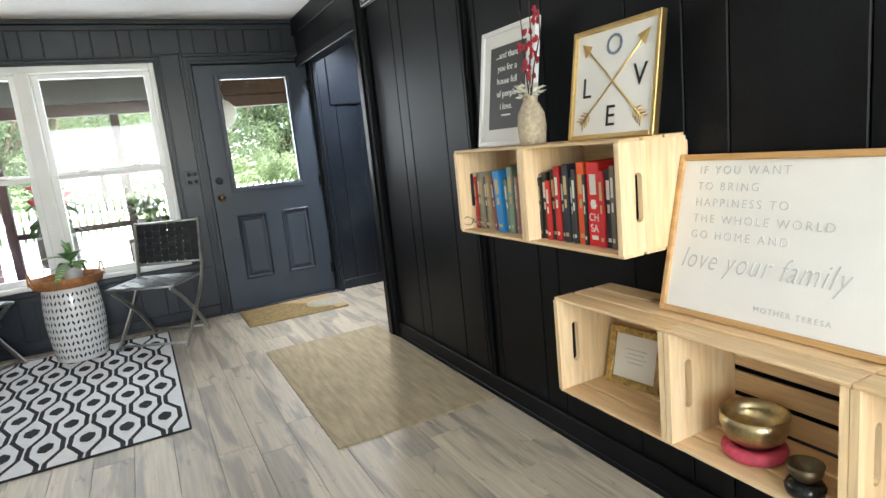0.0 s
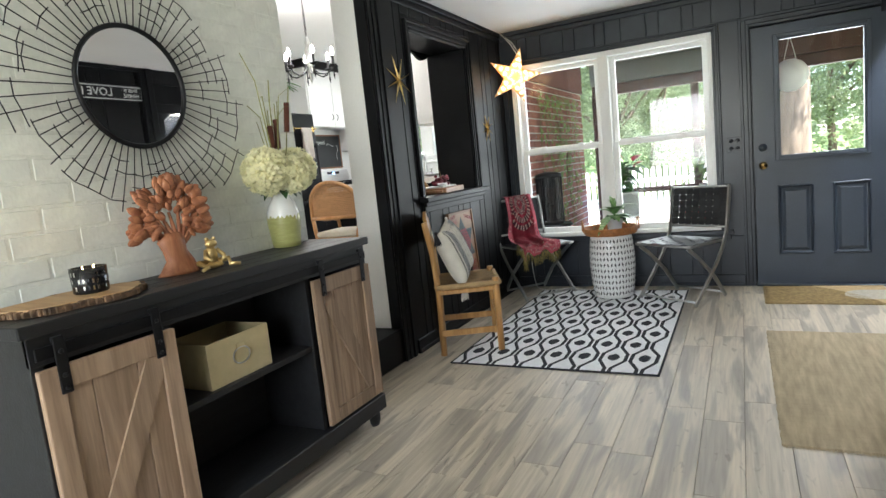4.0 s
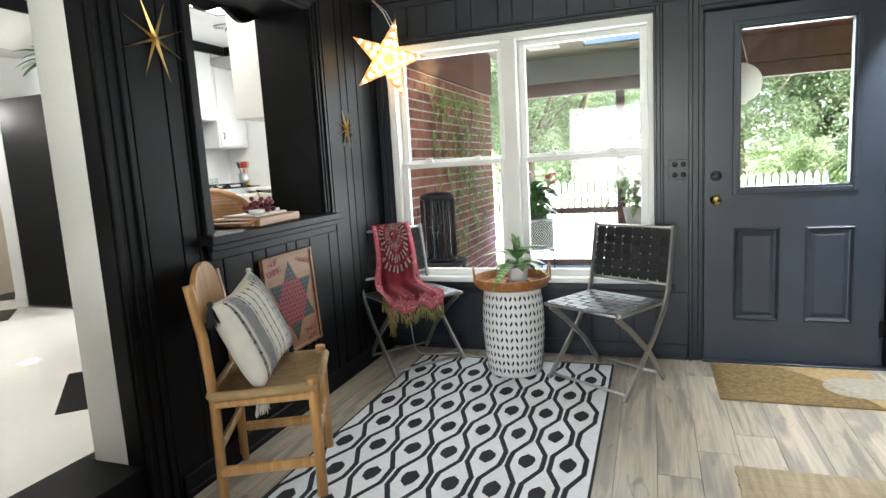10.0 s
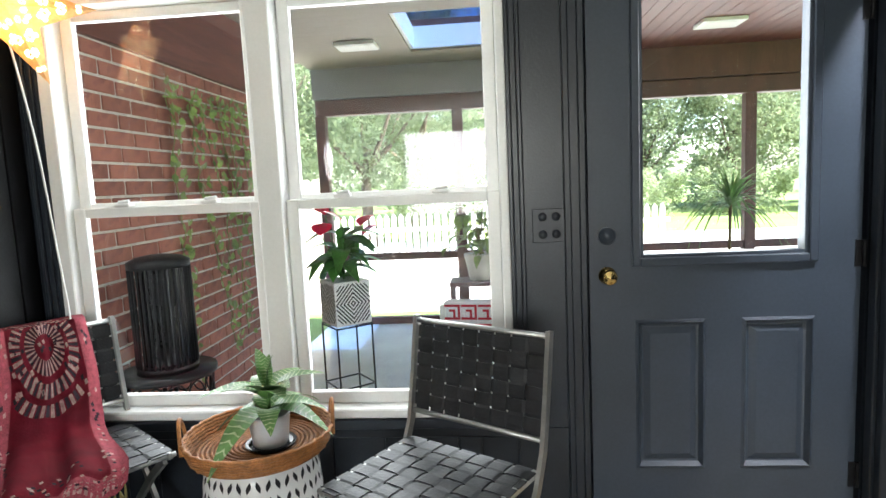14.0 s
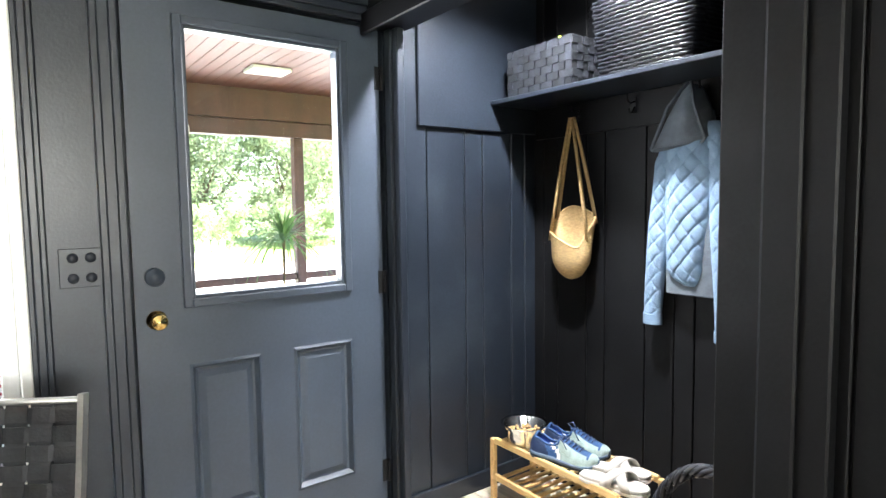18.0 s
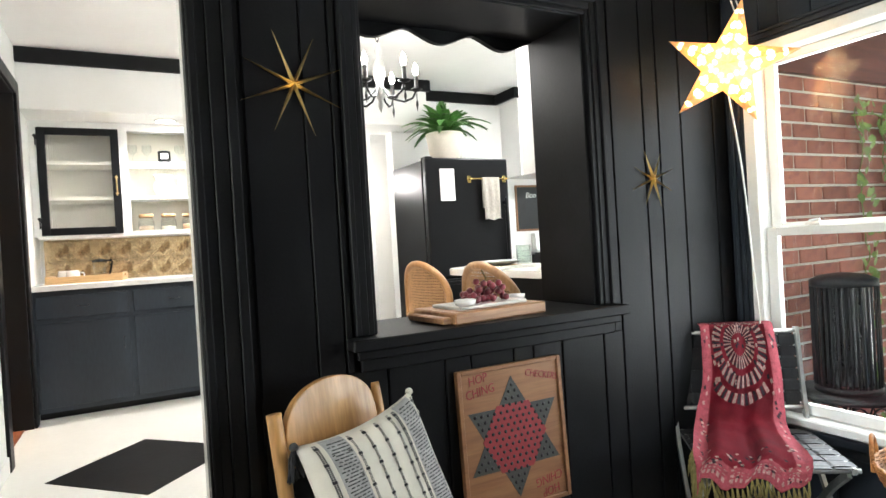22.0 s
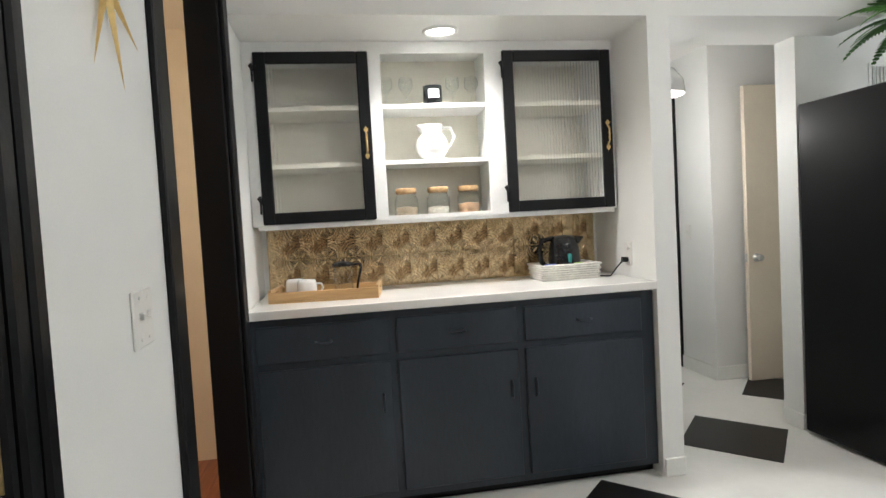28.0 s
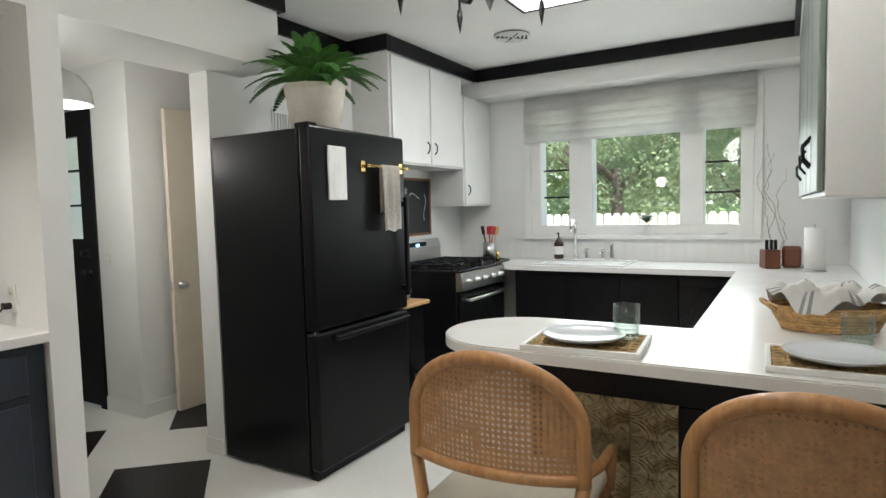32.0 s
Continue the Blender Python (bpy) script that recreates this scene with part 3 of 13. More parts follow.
casing("trim_door_jamb", [(DOOR[2], NY - 0.055, 0, DOOR[2] + 0.055, NY - 0.012, 1.98), (DOOR[2] + 0.012, NY - 0.09, 0, DOOR[2] + 0.045, NY - 0.055, 1.98)], M_NAVY, "dark post beside the door hinges")
casing("trim_crown_north", [(WX + 0.03, NY - 0.04, CEIL - 0.035, EX, NY - 0.01, CEIL - 0.001), (WX + 0.03, NY - 0.022, CEIL - 0.075, EX, NY - 0.0102, CEIL - 0.037)], M_NAVY, "dark crown moulding")
casing("trim_crown_west", [(WX + 0.01, 2.84, CEIL - 0.035, WX + 0.04, NY - 0.04, CEIL - 0.001), (WX + 0.0102, 2.84, CEIL - 0.075, WX + 0.022, NY - 0.022, CEIL - 0.037)], M_BLACK, "black crown moulding")
casing("trim_crown_east", [(EX - 0.03, -2.99, CEIL - 0.035, EX + 0.0, 3.42, CEIL - 0.001)], M_BLACK, "black crown moulding")
casing("baseboard_north", [(WX + 0.03, NY - 0.026, 0, DOOR[0] - 0.08, NY - 0.0102, 0.095), (WX + 0.03, NY - 0.034, 0, DOOR[0] - 0.08, NY - 0.027, 0.03), (DOOR[2] + 0.06, NY - 0.026, 0, 2.29, NY - 0.0102, 0.085)], M_NAVY, "dark baseboard")
casing("baseboard_west", [(WX + 0.0102, 2.97, 0, WX + 0.026, NY - 0.03, 0.095), (WX + 0.027, 2.97, 0, WX + 0.034, NY - 0.03, 0.03)], M_BLACK, "black baseboard")
casing("baseboard_east", [(EX - 0.017, -2.99, 0, EX - 0.0005, 3.36, 0.10), (EX - 0.026, -2.99, 0, EX - 0.018, 3.36, 0.028)], M_BLACK, "black baseboard")
casing("baseboard_mudroom", [(2.284, 2.62, 0, 2.299, NY - 0.03, 0.085)], M_BLACK, "black baseboard")
# end of the east wall: stepped post with its cap, and an upright batten
casing("trim_east_post", [(EX - 0.034, 3.36, 0, EX + 0.0, 3.475, CEIL - 0.002), (EX - 0.048, 3.41, 0, EX - 0.035, 3.475, CEIL - 0.002), (EX + 0.0, 3.471, 0, EX + 0.16, 3.50, 1.978), (EX + 0.035, 3.5005, 0, EX + 0.163, 3.60, 1.979)], M_BLACK, "black moulded post at the end of the wall")
casing("trim_east_batten", [(EX - 0.018, 2.20, 0.10, EX + 0.0, 2.245, CEIL - 0.04), (EX - 0.026, 2.212, 0.10, EX - 0.019, 2.233, CEIL - 0.04)], M_BLACK, "black upright batten")
casing("trim_mudroom_header", [(EX - 0.02, 3.475, 1.95, EX - 0.001, NY - 0.01, 2.03), (EX - 0.02, 3.475, 2.20, EX - 0.001, NY - 0.01, CEIL - 0.002)], M_BLACK, "black moulded band over the mudroom opening")
bm = bmesh.new()
prism(bm, [(3.476, 1.95), (3.476, 1.78), (3.53, 1.87), (3.62, 1.93), (3.72, 1.949)], EX - 0.018, EX + 0.12, "x")
tagged(part("header_bracket", bm, M_BLACK), "black curved bracket under the header", "trim", kind="structure")
# kitchen doorway and opening in the west wall
frame_trim("trim_kitchen_doorway", "x", WX, 1, 2.0, 0.0, 2.832, DWAY[3], 0.10, M_BLACK, "black moulded casing beside the kitchen doorway", "r")
casing("doorway_jamb_right", [(WX - 0.24, 2.812, KZ + 0.005, WX - 0.071, 2.829, DWAY[3])], M_TRIMWHITE, "white doorway jamb")
casing("trim_doorway_edge", [(WX - 0.07, 2.806, KZ + 0.005, WX + 0.008, 2.831, DWAY[3]), (WX + 0.009, 2.812, 0.0, WX + 0.022, 2.835, DWAY[3])], M_BLACK, "black edge of the doorway casing")
casing("doorway_jamb_left", [(WX - 0.235, 2.021, KZ + 0.005, WX - 0.075, 2.036, DWAY[3]), (WX - 0.37, 2.0055, KZ + 0.005, WX - 0.236, 2.0225, DWAY[3])], M_TRIMWHITE, "white doorway jamb")
frame_trim("trim_pass_through", "x", WX + 0.0, 1, PASS[0], PASS[1] + 0.01, PASS[2], PASS[3] - 0.01, 0.065, M_BLACK, "black moulded casing round the pass-through", "ltr")
casing("pass_through_sill", [(WX - 0.345, PASS[0] - 0.09, PASS[1] - 0.03, WX + 0.075, PASS[2] + 0.09, PASS[1] + 0.006)], M_BLACK, "black pass-through ledge")
casing("pass_through_apron", [(WX + 0.011, PASS[0] - 0.055, PASS[1] - 0.10, WX + 0.03, PASS[2] + 0.055, PASS[1] - 0.031), (WX + 0.031, PASS[0] - 0.07, PASS[1] - 0.06, WX + 0.05, PASS[2] + 0.07, PASS[1] - 0.031)], M_BLACK, "black moulded apron under the ledge")
for c in ((WX - 0.33, PASS[0] - 0.002, PASS[1] + 0.007, WX - 0.001, PASS[0] + 0.014, PASS[3]), (WX - 0.33, PASS[2] - 0.014, PASS[1] + 0.007, WX - 0.001, PASS[2] + 0.002, PASS[3]), (WX - 0.33, PASS[0] + 0.0145, PASS[3] - 0.014, WX - 0.001, PASS[2] - 0.0145, PASS[3])):
    casing("pass_through_lining", [c], M_BLACK, "black board lining the pass-through")
outline = [(PASS[0] + 0.02, PASS[3] - 0.015)]
n = 40
for i in range(n + 1):
    u = i / n
    outline.append((PASS[0] + 0.02 + (PASS[2] - PASS[0] - 0.04) * u, 2.085 + 0.014 * math.cos(u * math.pi * 6) - 0.02 * abs(math.sin(u * math.pi * 3))))
outline.append((PASS[2] - 0.02, PASS[3] - 0.015))
bm = bmesh.new()
prism(bm, outline, WX - 0.32, WX - 0.295, "x")
tagged(part("pass_through_valance", bm, M_BLACK), "black scalloped valance board", "trim", kind="structure")


def entry_door():
    d = tagged(new("door_1"), "slate blue half-glazed entry door, closed, with brass knob", "door", kind="structure")
    d.location = (0, NY + 0.01, 0)
    x0, x1, h = DOOR[0] + 0.012, DOOR[2] - 0.012, DOOR[3] - 0.012
    gx0, gx1, gz0, gz1 = 0.755, 1.285, 1.02, 1.88
    pl = [(0.725, 0.245, 0.965, 0.79), (1.085, 0.245, 1.325, 0.79)]
    bm = bmesh.new()
    for c in cut((x0, 0.012, x1, h), [(gx0, gz0, gx1, gz1)] + pl):
        bx(bm, c[0], 0, c[1], c[2], 0.045, c[3])
    part("slab", bm, M_DOOR, d)
    for q in pl:
        bm = bmesh.new()
        a0, b0, a1, b1 = q
        rings = []
        for ins, y in ((0, 0.0), (0.010, -0.006), (0.022, 0.012), (0.030, 0.014), (0.052, 0.004)):
            rings.append([bm.verts.new(p) for p in ((a0 + ins, y, b0 + ins), (a1 - ins, y, b0 + ins), (a1 - ins, y, b1 - ins), (a0 + ins, y, b1 - ins))])
        for r, s in zip(rings, rings[1:]):
            for i in range(4):
                bm.faces.new((r[i], r[(i + 1) % 4], s[(i + 1) % 4], s[i]))
        bm.faces.new(rings[-1])
        part("panel", bm, M_DOOR, d)
    bm = bmesh.new()
    for a, b, t in ((0.0, 0.014, -0.004), (0.012, 0.040, -0.016)):
        for c in ((gx0 - b, gz0 - b, gx0 - a, gz1 + b), (gx1 + a, gz0 - b, gx1 + b, gz1 + b), (gx0 - a, gz0 - b, gx1 + a, gz0 - a), (gx0 - a, gz1 + a, gx1 + a, gz1 + b)):
            bx(bm, c[0], t, c[1], c[2], 0.0, c[3], 0.003)
    fr = part("glass_frame", bm, M_DOOR, d)
    g = box_part("pane", (gx0 - 0.002, 0.02, gz0 - 0.002, gx1 + 0.002, 0.025, gz1 + 0.002), M_GLASS, d)
    g.visible_shadow = False
    for z, r, m, nm in ((0.95, 0.027, M_BRASS, "knob"), (1.089, 0.03, M_DOOR, "deadbolt")):
        bm = bmesh.new()
        lathe(bm, [(0.031, 0), (0.031, 0.006), (0.012, 0.01), (0.012, 0.03), (r * 0.9, 0.036), (r, 0.048), (r * 0.8, 0.06), (0.0, 0.063)] if nm == "knob" else [(r, 0), (r, 0.012), (r * 0.85, 0.018), (0.018, 0.019), (0.016, 0.026), (0, 0.026)], 20)
        turn_bm(bm, pose(0.632, 0, z, 90))
        part(nm, bm, m, d, "polished brass knob" if nm == "knob" else "painted deadbolt", True)
    for z in (0.22, 1.0, 1.80):
        bm = bmesh.new()
        tube(bm, [(x1 + 0.006, -0.008, z - 0.045), (x1 + 0.006, -0.008, z + 0.045)], 0.007, 8)
        bx(bm, x1 - 0.02, -0.004, z - 0.045, x1 + 0.004, 0, z + 0.045)
        part("hinge", bm, M_IRON, d)
    box_part("threshold", (DOOR[0], -0.06, 0.0, DOOR[2], 0.06, 0.012), M_NAVY, d, 0.003)


entry_door()
casing("trim_door_stop", [(DOOR[0] + 0.001, NY + 0.057, 0.013, DOOR[0] + 0.026, NY + 0.085, DOOR[3] - 0.001), (DOOR[2] - 0.026, NY + 0.057, 0.013, DOOR[2] - 0.001, NY + 0.085, DOOR[3] - 0.001), (DOOR[0] + 0.0265, NY + 0.057, DOOR[3] - 0.026, DOOR[2] - 0.0265, NY + 0.085, DOOR[3] - 0.001)], M_NAVY, "dark door stop round the entry door")


def switch_plate(m, material, label, gangs=2, toggles=True, name="light_switch", cat="switch"):
    s = thing(name, label, cat, m)
    w = 0.046 * gangs + 0.024
    box_part("plate", (-w / 2, -0.006, -0.058, w / 2, 0, 0.058), material, s, 0.002)
    for i in range(gangs):
        x = (i - (gangs - 1) / 2) * 0.046
        for z in (-0.03, 0.03) if not toggles else (0,):
            bm = bmesh.new()
            if toggles:
                bx(bm, x - 0.005, -0.016, z - 0.002, x + 0.005, -0.006, z + 0.014, 0.002)
            else:
                lathe(bm, [(0.015, 0), (0.015, 0.003), (0, 0.003)], 14)
                turn_bm(bm, pose(x, -0.006, z, 90))
            part("toggle" if toggles else "socket", bm, material, s)
        for z in (-0.042, 0.042):
            bm = bmesh.new()
            lathe(bm, [(0.0035, 0), (0.0035, 0.0015), (0, 0.002)], 8)
            turn_bm(bm, pose(x, -0.006, z, 90))
            part("screw", bm, material, s)
    return s


switch_plate(pose(0.435, NY - 0.011, 1.135), M_NAVY, "dark painted wall switch plate beside the door", 2, False)
switch_plate(pose(EX - 0.001, 1.60, 0.33, 0, 0, -90), M_BLACK, "black painted outlet on the black wall", 2, False, "outlet", "outlet")

# ---- rugs ----
M_RUGWHITE = mat("rug_white", (0.82, 0.83, 0.84), 0.95, scale=30, amount=0.05, bump=0.6, fine=420)
M_RUGDARK = mat("rug_dark", (0.022, 0.024, 0.03), 0.95, scale=30, amount=0.25, bump=0.6, fine=420)
M_JUTE = mat("jute_weave", (0.43, 0.35, 0.225), 0.95, scale=7, amount=0.2, bump=0.9, fine=110, stretch=(6.0, 0.7, 1))
M_COIR = mat("coir", (0.30, 0.215, 0.10), 1.0, scale=40, amount=0.25, bump=1.0, fine=260)
M_COIRLIGHT = mat("coir_tan", (0.50, 0.36, 0.18), 1.0, scale=40, amount=0.15, bump=1.0, fine=260)


def pattern_rug():
    r = thing("patterned_rug", "black and white rug with a hexagon pattern on the plank floor", "rug")
    X0, X1, Y0, Y1 = -1.145, 0.062, 2.835, 4.79
    box_part("weave", (X0, Y0, 0, X1, Y1, 0.007), M_RUGWHITE, r, 0.003)
    bm = bmesh.new()
    z0, z1 = 0.0055, 0.0082

    def strip(pts, hw):
        for (xa, ya), (xb, yb) in zip(pts, pts[1:]):
            if max(xa, xb) > X1 - 0.012 or min(xa, xb) < X0 + 0.012:
                continue
            d = Vector((xb - xa, yb - ya)).normalized()
            nrm = Vector((-d.y, d.x)) * hw
            e = d * hw * 0.35
            q = [(xa - e.x + nrm.x, ya - e.y + nrm.y), (xb + e.x + nrm.x, yb + e.y + nrm.y), (xb + e.x - nrm.x, yb + e.y - nrm.y), (xa - e.x - nrm.x, ya - e.y - nrm.y)]
            a = [bm.verts.new((x, min(max(y, Y0), Y1), z1)) for x, y in q]
            bm.faces.new(a[::-1])
    rnd = random.Random(4)
    col = -0.0417
    k0 = int((X0 - col) / 0.085) - 2
    for k in range(k0, 4):
        x0 = col + 0.0425 + 0.085 * k
        sgn = 1 if k % 2 == 0 else -1
        # one wavy line between two columns of cells, wide round a cell and close at the necks
        pts = []
        for j in range(-2, 13):
            yc = 3.555 - 1.44 + 0.24 * j
            sd = sgn if j % 2 == 0 else -sgn
            for f in (-0.060, 0.0, 0.060):
                pts.append((x0 + sd * 0.0268 + rnd.uniform(-0.0018, 0.0018), yc + f + rnd.uniform(-0.004, 0.004)))
        strip([p for p in pts if Y0 - 0.05 < p[1] < Y1 + 0.05], 0.0108)
    z1 = 0.0082
    for k in range(k0, 4):
        for j in range(-2, 13):
            x, y = col + 0.085 * k, 3.555 - 1.44 + 0.24 * j
            if (j + k) % 2 or not (X0 + 0.035 < x < X1 - 0.03 and Y0 + 0.06 < y < Y1 - 0.05):
                continue
            pts = []
            for a, b in ((0, 1), (0.75, 0.52), (0.85, 0.1), (0.7, -0.5), (0.1, -1), (-0.72, -0.55), (-0.85, 0.05), (-0.7, 0.55)):
                pts.append(bm.verts.new((x + a * 0.040 + rnd.uniform(-0.003, 0.003), y + b * 0.060 + rnd.uniform(-0.004, 0.004), z1)))
            bm.faces.new(pts[::-1])
    part("pattern", bm, M_RUGDARK, r, "dark hexagon outlines and diamonds")
    bm = bmesh.new()
    for c in ((X0 - 0.004, Y0 - 0.004, 0.0, X1 + 0.004, Y0 + 0.007, 0.0085), (X0 - 0.004, Y1 - 0.007, 0.0, X1 + 0.004, Y1 + 0.004, 0.0085), (X0 - 0.004, Y0 + 0.007, 0, X0 + 0.007, Y1 - 0.007, 0.0085), (X1 - 0.007, Y0 + 0.007, 0, X1 + 0.004, Y1 - 0.007, 0.0085)):
        bx(bm, *c, bev=0.002)
    part("binding", bm, M_RUGDARK, r, "dark bound edge")


pattern_rug()


def jute_rug():
    r = thing("jute_rug", "flat woven natural jute rug by the black wall", "rug")
    X0, X1, Y0, Y1 = 0.585, 1.362, 2.185, 3.70
    bm = bmesh.new()
    n = 64
    for i in range(n):
        y = Y0 + (Y1 - Y0) * i / n
        o = 0.004 * math.sin(i * 1.7)
        bx(bm, X0 + o * 0.6, y, 0.0, X1 + o * 0.6, y + (Y1 - Y0) / n, 0.009 + 0.0003 * (i % 2), 0.0004)
    part("weave", bm, M_JUTE, r)
    for y in (Y0, Y1):
        bm = bmesh.new()
        rnd = random.Random(5)
        for i in range(110):
            x = X0 + (X1 - X0) * (i + rnd.random()) / 110
            s = -1 if y == Y0 else 1
            tube(bm, [(x, y, 0.006), (x + rnd.uniform(-0.006, 0.006), y + s * rnd.uniform(0.004, 0.016), 0.003)], 0.0018, 4)
        part("fringe", bm, M_JUTE, r)


jute_rug()


def door_mat():
    r = thing("doormat", "brown coir doormat with a pale half sun, by the door", "doormat")
    bm = bmesh.new()
    bx(bm, 0.60, 4.385, 0, 1.375, 4.905, 0.014, 0.004)
    part("coir_mat", bm, M_COIR, r)
    bm = bmesh.new()
    edge = [(0.93 + 0.36 * u + 0.05 * math.sin(u * math.pi), 4.901 - 0.512 * u) for u in np.linspace(0, 1, 14)]
    prism(bm, edge + [(1.371, 4.389), (1.371, 4.901)], 0.0141, 0.0165, "z")
    part("tan_field", bm, M_COIRLIGHT, r)
    for k in range(26):
        y = 4.395 + 0.0195 * k
        x1 = float(np.interp(-y, [-p[1] for p in edge], [p[0] for p in edge])) - 0.006
        bm = bmesh.new()
        tube(bm, [(0.606 + (x1 - 0.606) * i / 12, min(4.898, y + 0.004 * math.sin(i * 2.1 + k)), 0.014) for i in range(13)], 0.0055, 5)
        part("coir_ridge", bm, M_COIR, r)
    bm = bmesh.new()
    prism(bm, [(1.24 + 0.14 * math.cos(a), 4.62 + 0.14 * math.sin(a)) for a in np.linspace(math.pi * 0.5, math.pi * 1.5, 14)] + [(1.371, 4.48), (1.371, 4.76)], 0.0166, 0.018, "z")
    part("half_sun", bm, mat("pale_coir", (0.46, 0.42, 0.33), 1.0, scale=40, amount=0.12, bump=1.0, fine=260), r)


door_mat()

# ---- entry room: furniture ----
M_LEATHER = mat("black_leather_strap", (0.020, 0.021, 0.023), 0.42, scale=20, amount=0.25, bump=0.3, fine=140, spread=0.2)
M_PEWTER = mat("pewter_frame", (0.42, 0.42, 0.40), 0.42, 0.9, scale=15, amount=0.12, bump=0.08)
M_OAK = wood("golden_oak", (0.52, 0.29, 0.105), (0.36, 0.18, 0.055), 0.35, "z", 1.0, 0.06, coat=0.15)
M_RUSH = mat("woven_rush", (0.40, 0.27, 0.13), 0.75, scale=12, amount=0.2, bump=0.9, fine=150, stretch=(1, 4, 1))
M_CREAM = mat("cream_cotton", (0.70, 0.67, 0.58), 0.95, scale=18, amount=0.06, bump=0.7, fine=420)
M_BANDGREY = mat("grey_weave", (0.36, 0.36, 0.35), 0.95, scale=40, amount=0.2, bump=0.6, fine=400)
M_THREAD = mat("black_thread", (0.03, 0.03, 0.032), 0.95, amount=0.2, bump=0.4, fine=300)
M_CERAMIC = mat("white_glazed_ceramic", (0.80, 0.80, 0.78), 0.15, amount=0.02, bump=0.03, coat=0.3)
# near-black colour that stands for the shade inside openings
M_HOLLOWSHADE = mat("hollow_shade", (0.02, 0.02, 0.022), 0.9, bump=0)
M_RATTAN = mat("brown_rattan", (0.38, 0.16, 0.05), 0.5, scale=30, amount=0.3, bump=1.0, fine=130, spread=0.15)
M_LEAF = mat("variegated_leaf", (0.13, 0.26, 0.08), 0.4, scale=25, amount=0.25, bump=0.2, fine=60, spread=0.2)
M_LEAFPALE = mat("leaf_vein", (0.50, 0.58, 0.34), 0.45, amount=0.12, bump=0.1)
M_SHAWL = mat("red_shawl", (0.24, 0.012, 0.028), 0.95, scale=9, amount=0.25, bump=0.6, fine=300)
M_SHAWLPINK = mat("shawl_border", (0.33, 0.06, 0.08), 0.95, scale=60, amount=0.25, bump=0.6, fine=240)
M_SHAWLPALE = mat("shawl_pattern", (0.42, 0.24, 0.22), 0.95, scale=60, amount=0.3, bump=0.5, fine=240)
M_SHAWLDARK = mat("shawl_dark", (0.045, 0.02, 0.03), 0.95, scale=60, amount=0.4, bump=0.5, fine=240)
M_OLIVE = mat("olive_fringe", (0.20, 0.17, 0.06), 0.95, amount=0.3, bump=0.3)


def weave(parent, name, w, h, nu, nv, strap_u, strap_v, thick, m, skip=()):
    """Leather straps woven over and under, in a local plane x across, z up, under a frame."""
    pu, pv = w / nu, h / nv
    amp = thick * 0.9
    for i in range(nu):
        x = -w / 2 + pu * (i + 0.5)
        bm = bmesh.new()
        pts = [(-0.012, 0)] + [(pv * (j + 0.5), amp if (i + j) % 2 else -amp) for j in range(nv)] + [(h + 0.012, 0)]
        _strap(bm, pts, x, strap_u, thick, True)
        s = part("strap", bm, M_LEATHER, parent)
        s.matrix_basis = m
    for j in range(nv):
        z = pv * (j + 0.5)
        bm = bmesh.new()
        pts = [(-w / 2 - 0.012, 0)] + [(-w / 2 + pu * (i + 0.5), -amp if (i + j) % 2 else amp) for i in range(nu)] + [(w / 2 + 0.012, 0)]
        _strap(bm, pts, z, strap_v, thick, False)
        s = part("strap", bm, M_LEATHER, parent)
        s.matrix_basis = m


def _strap(bm, pts, c, width, thick, upright):
    full = []
    for (a, d), (b, e) in zip(pts, pts[1:]):
        full += [(a, d), (a + (b - a) * 0.35, d + (e - d) * 0.12), (a + (b - a) * 0.65, d + (e - d) * 0.88)]
    full.append(pts[-1])
    rows = []
    for s, d in full:
        q = []
        for o, t in ((-width / 2, -thick / 2), (width / 2, -thick / 2), (width / 2, thick / 2), (-width / 2, thick / 2)):
            q.append(bm.verts.new((c + o, d + t, s) if upright else (s, d + t, c + o)))
        rows.append(q)
    for a, b in zip(rows, rows[1:]):
        for k in range(4):
            bm.faces.new((a[k], a[(k + 1) % 4], b[(k + 1) % 4], b[k]))
    bm.faces.new(rows[0])
    bm.faces.new(rows[-1][::-1])


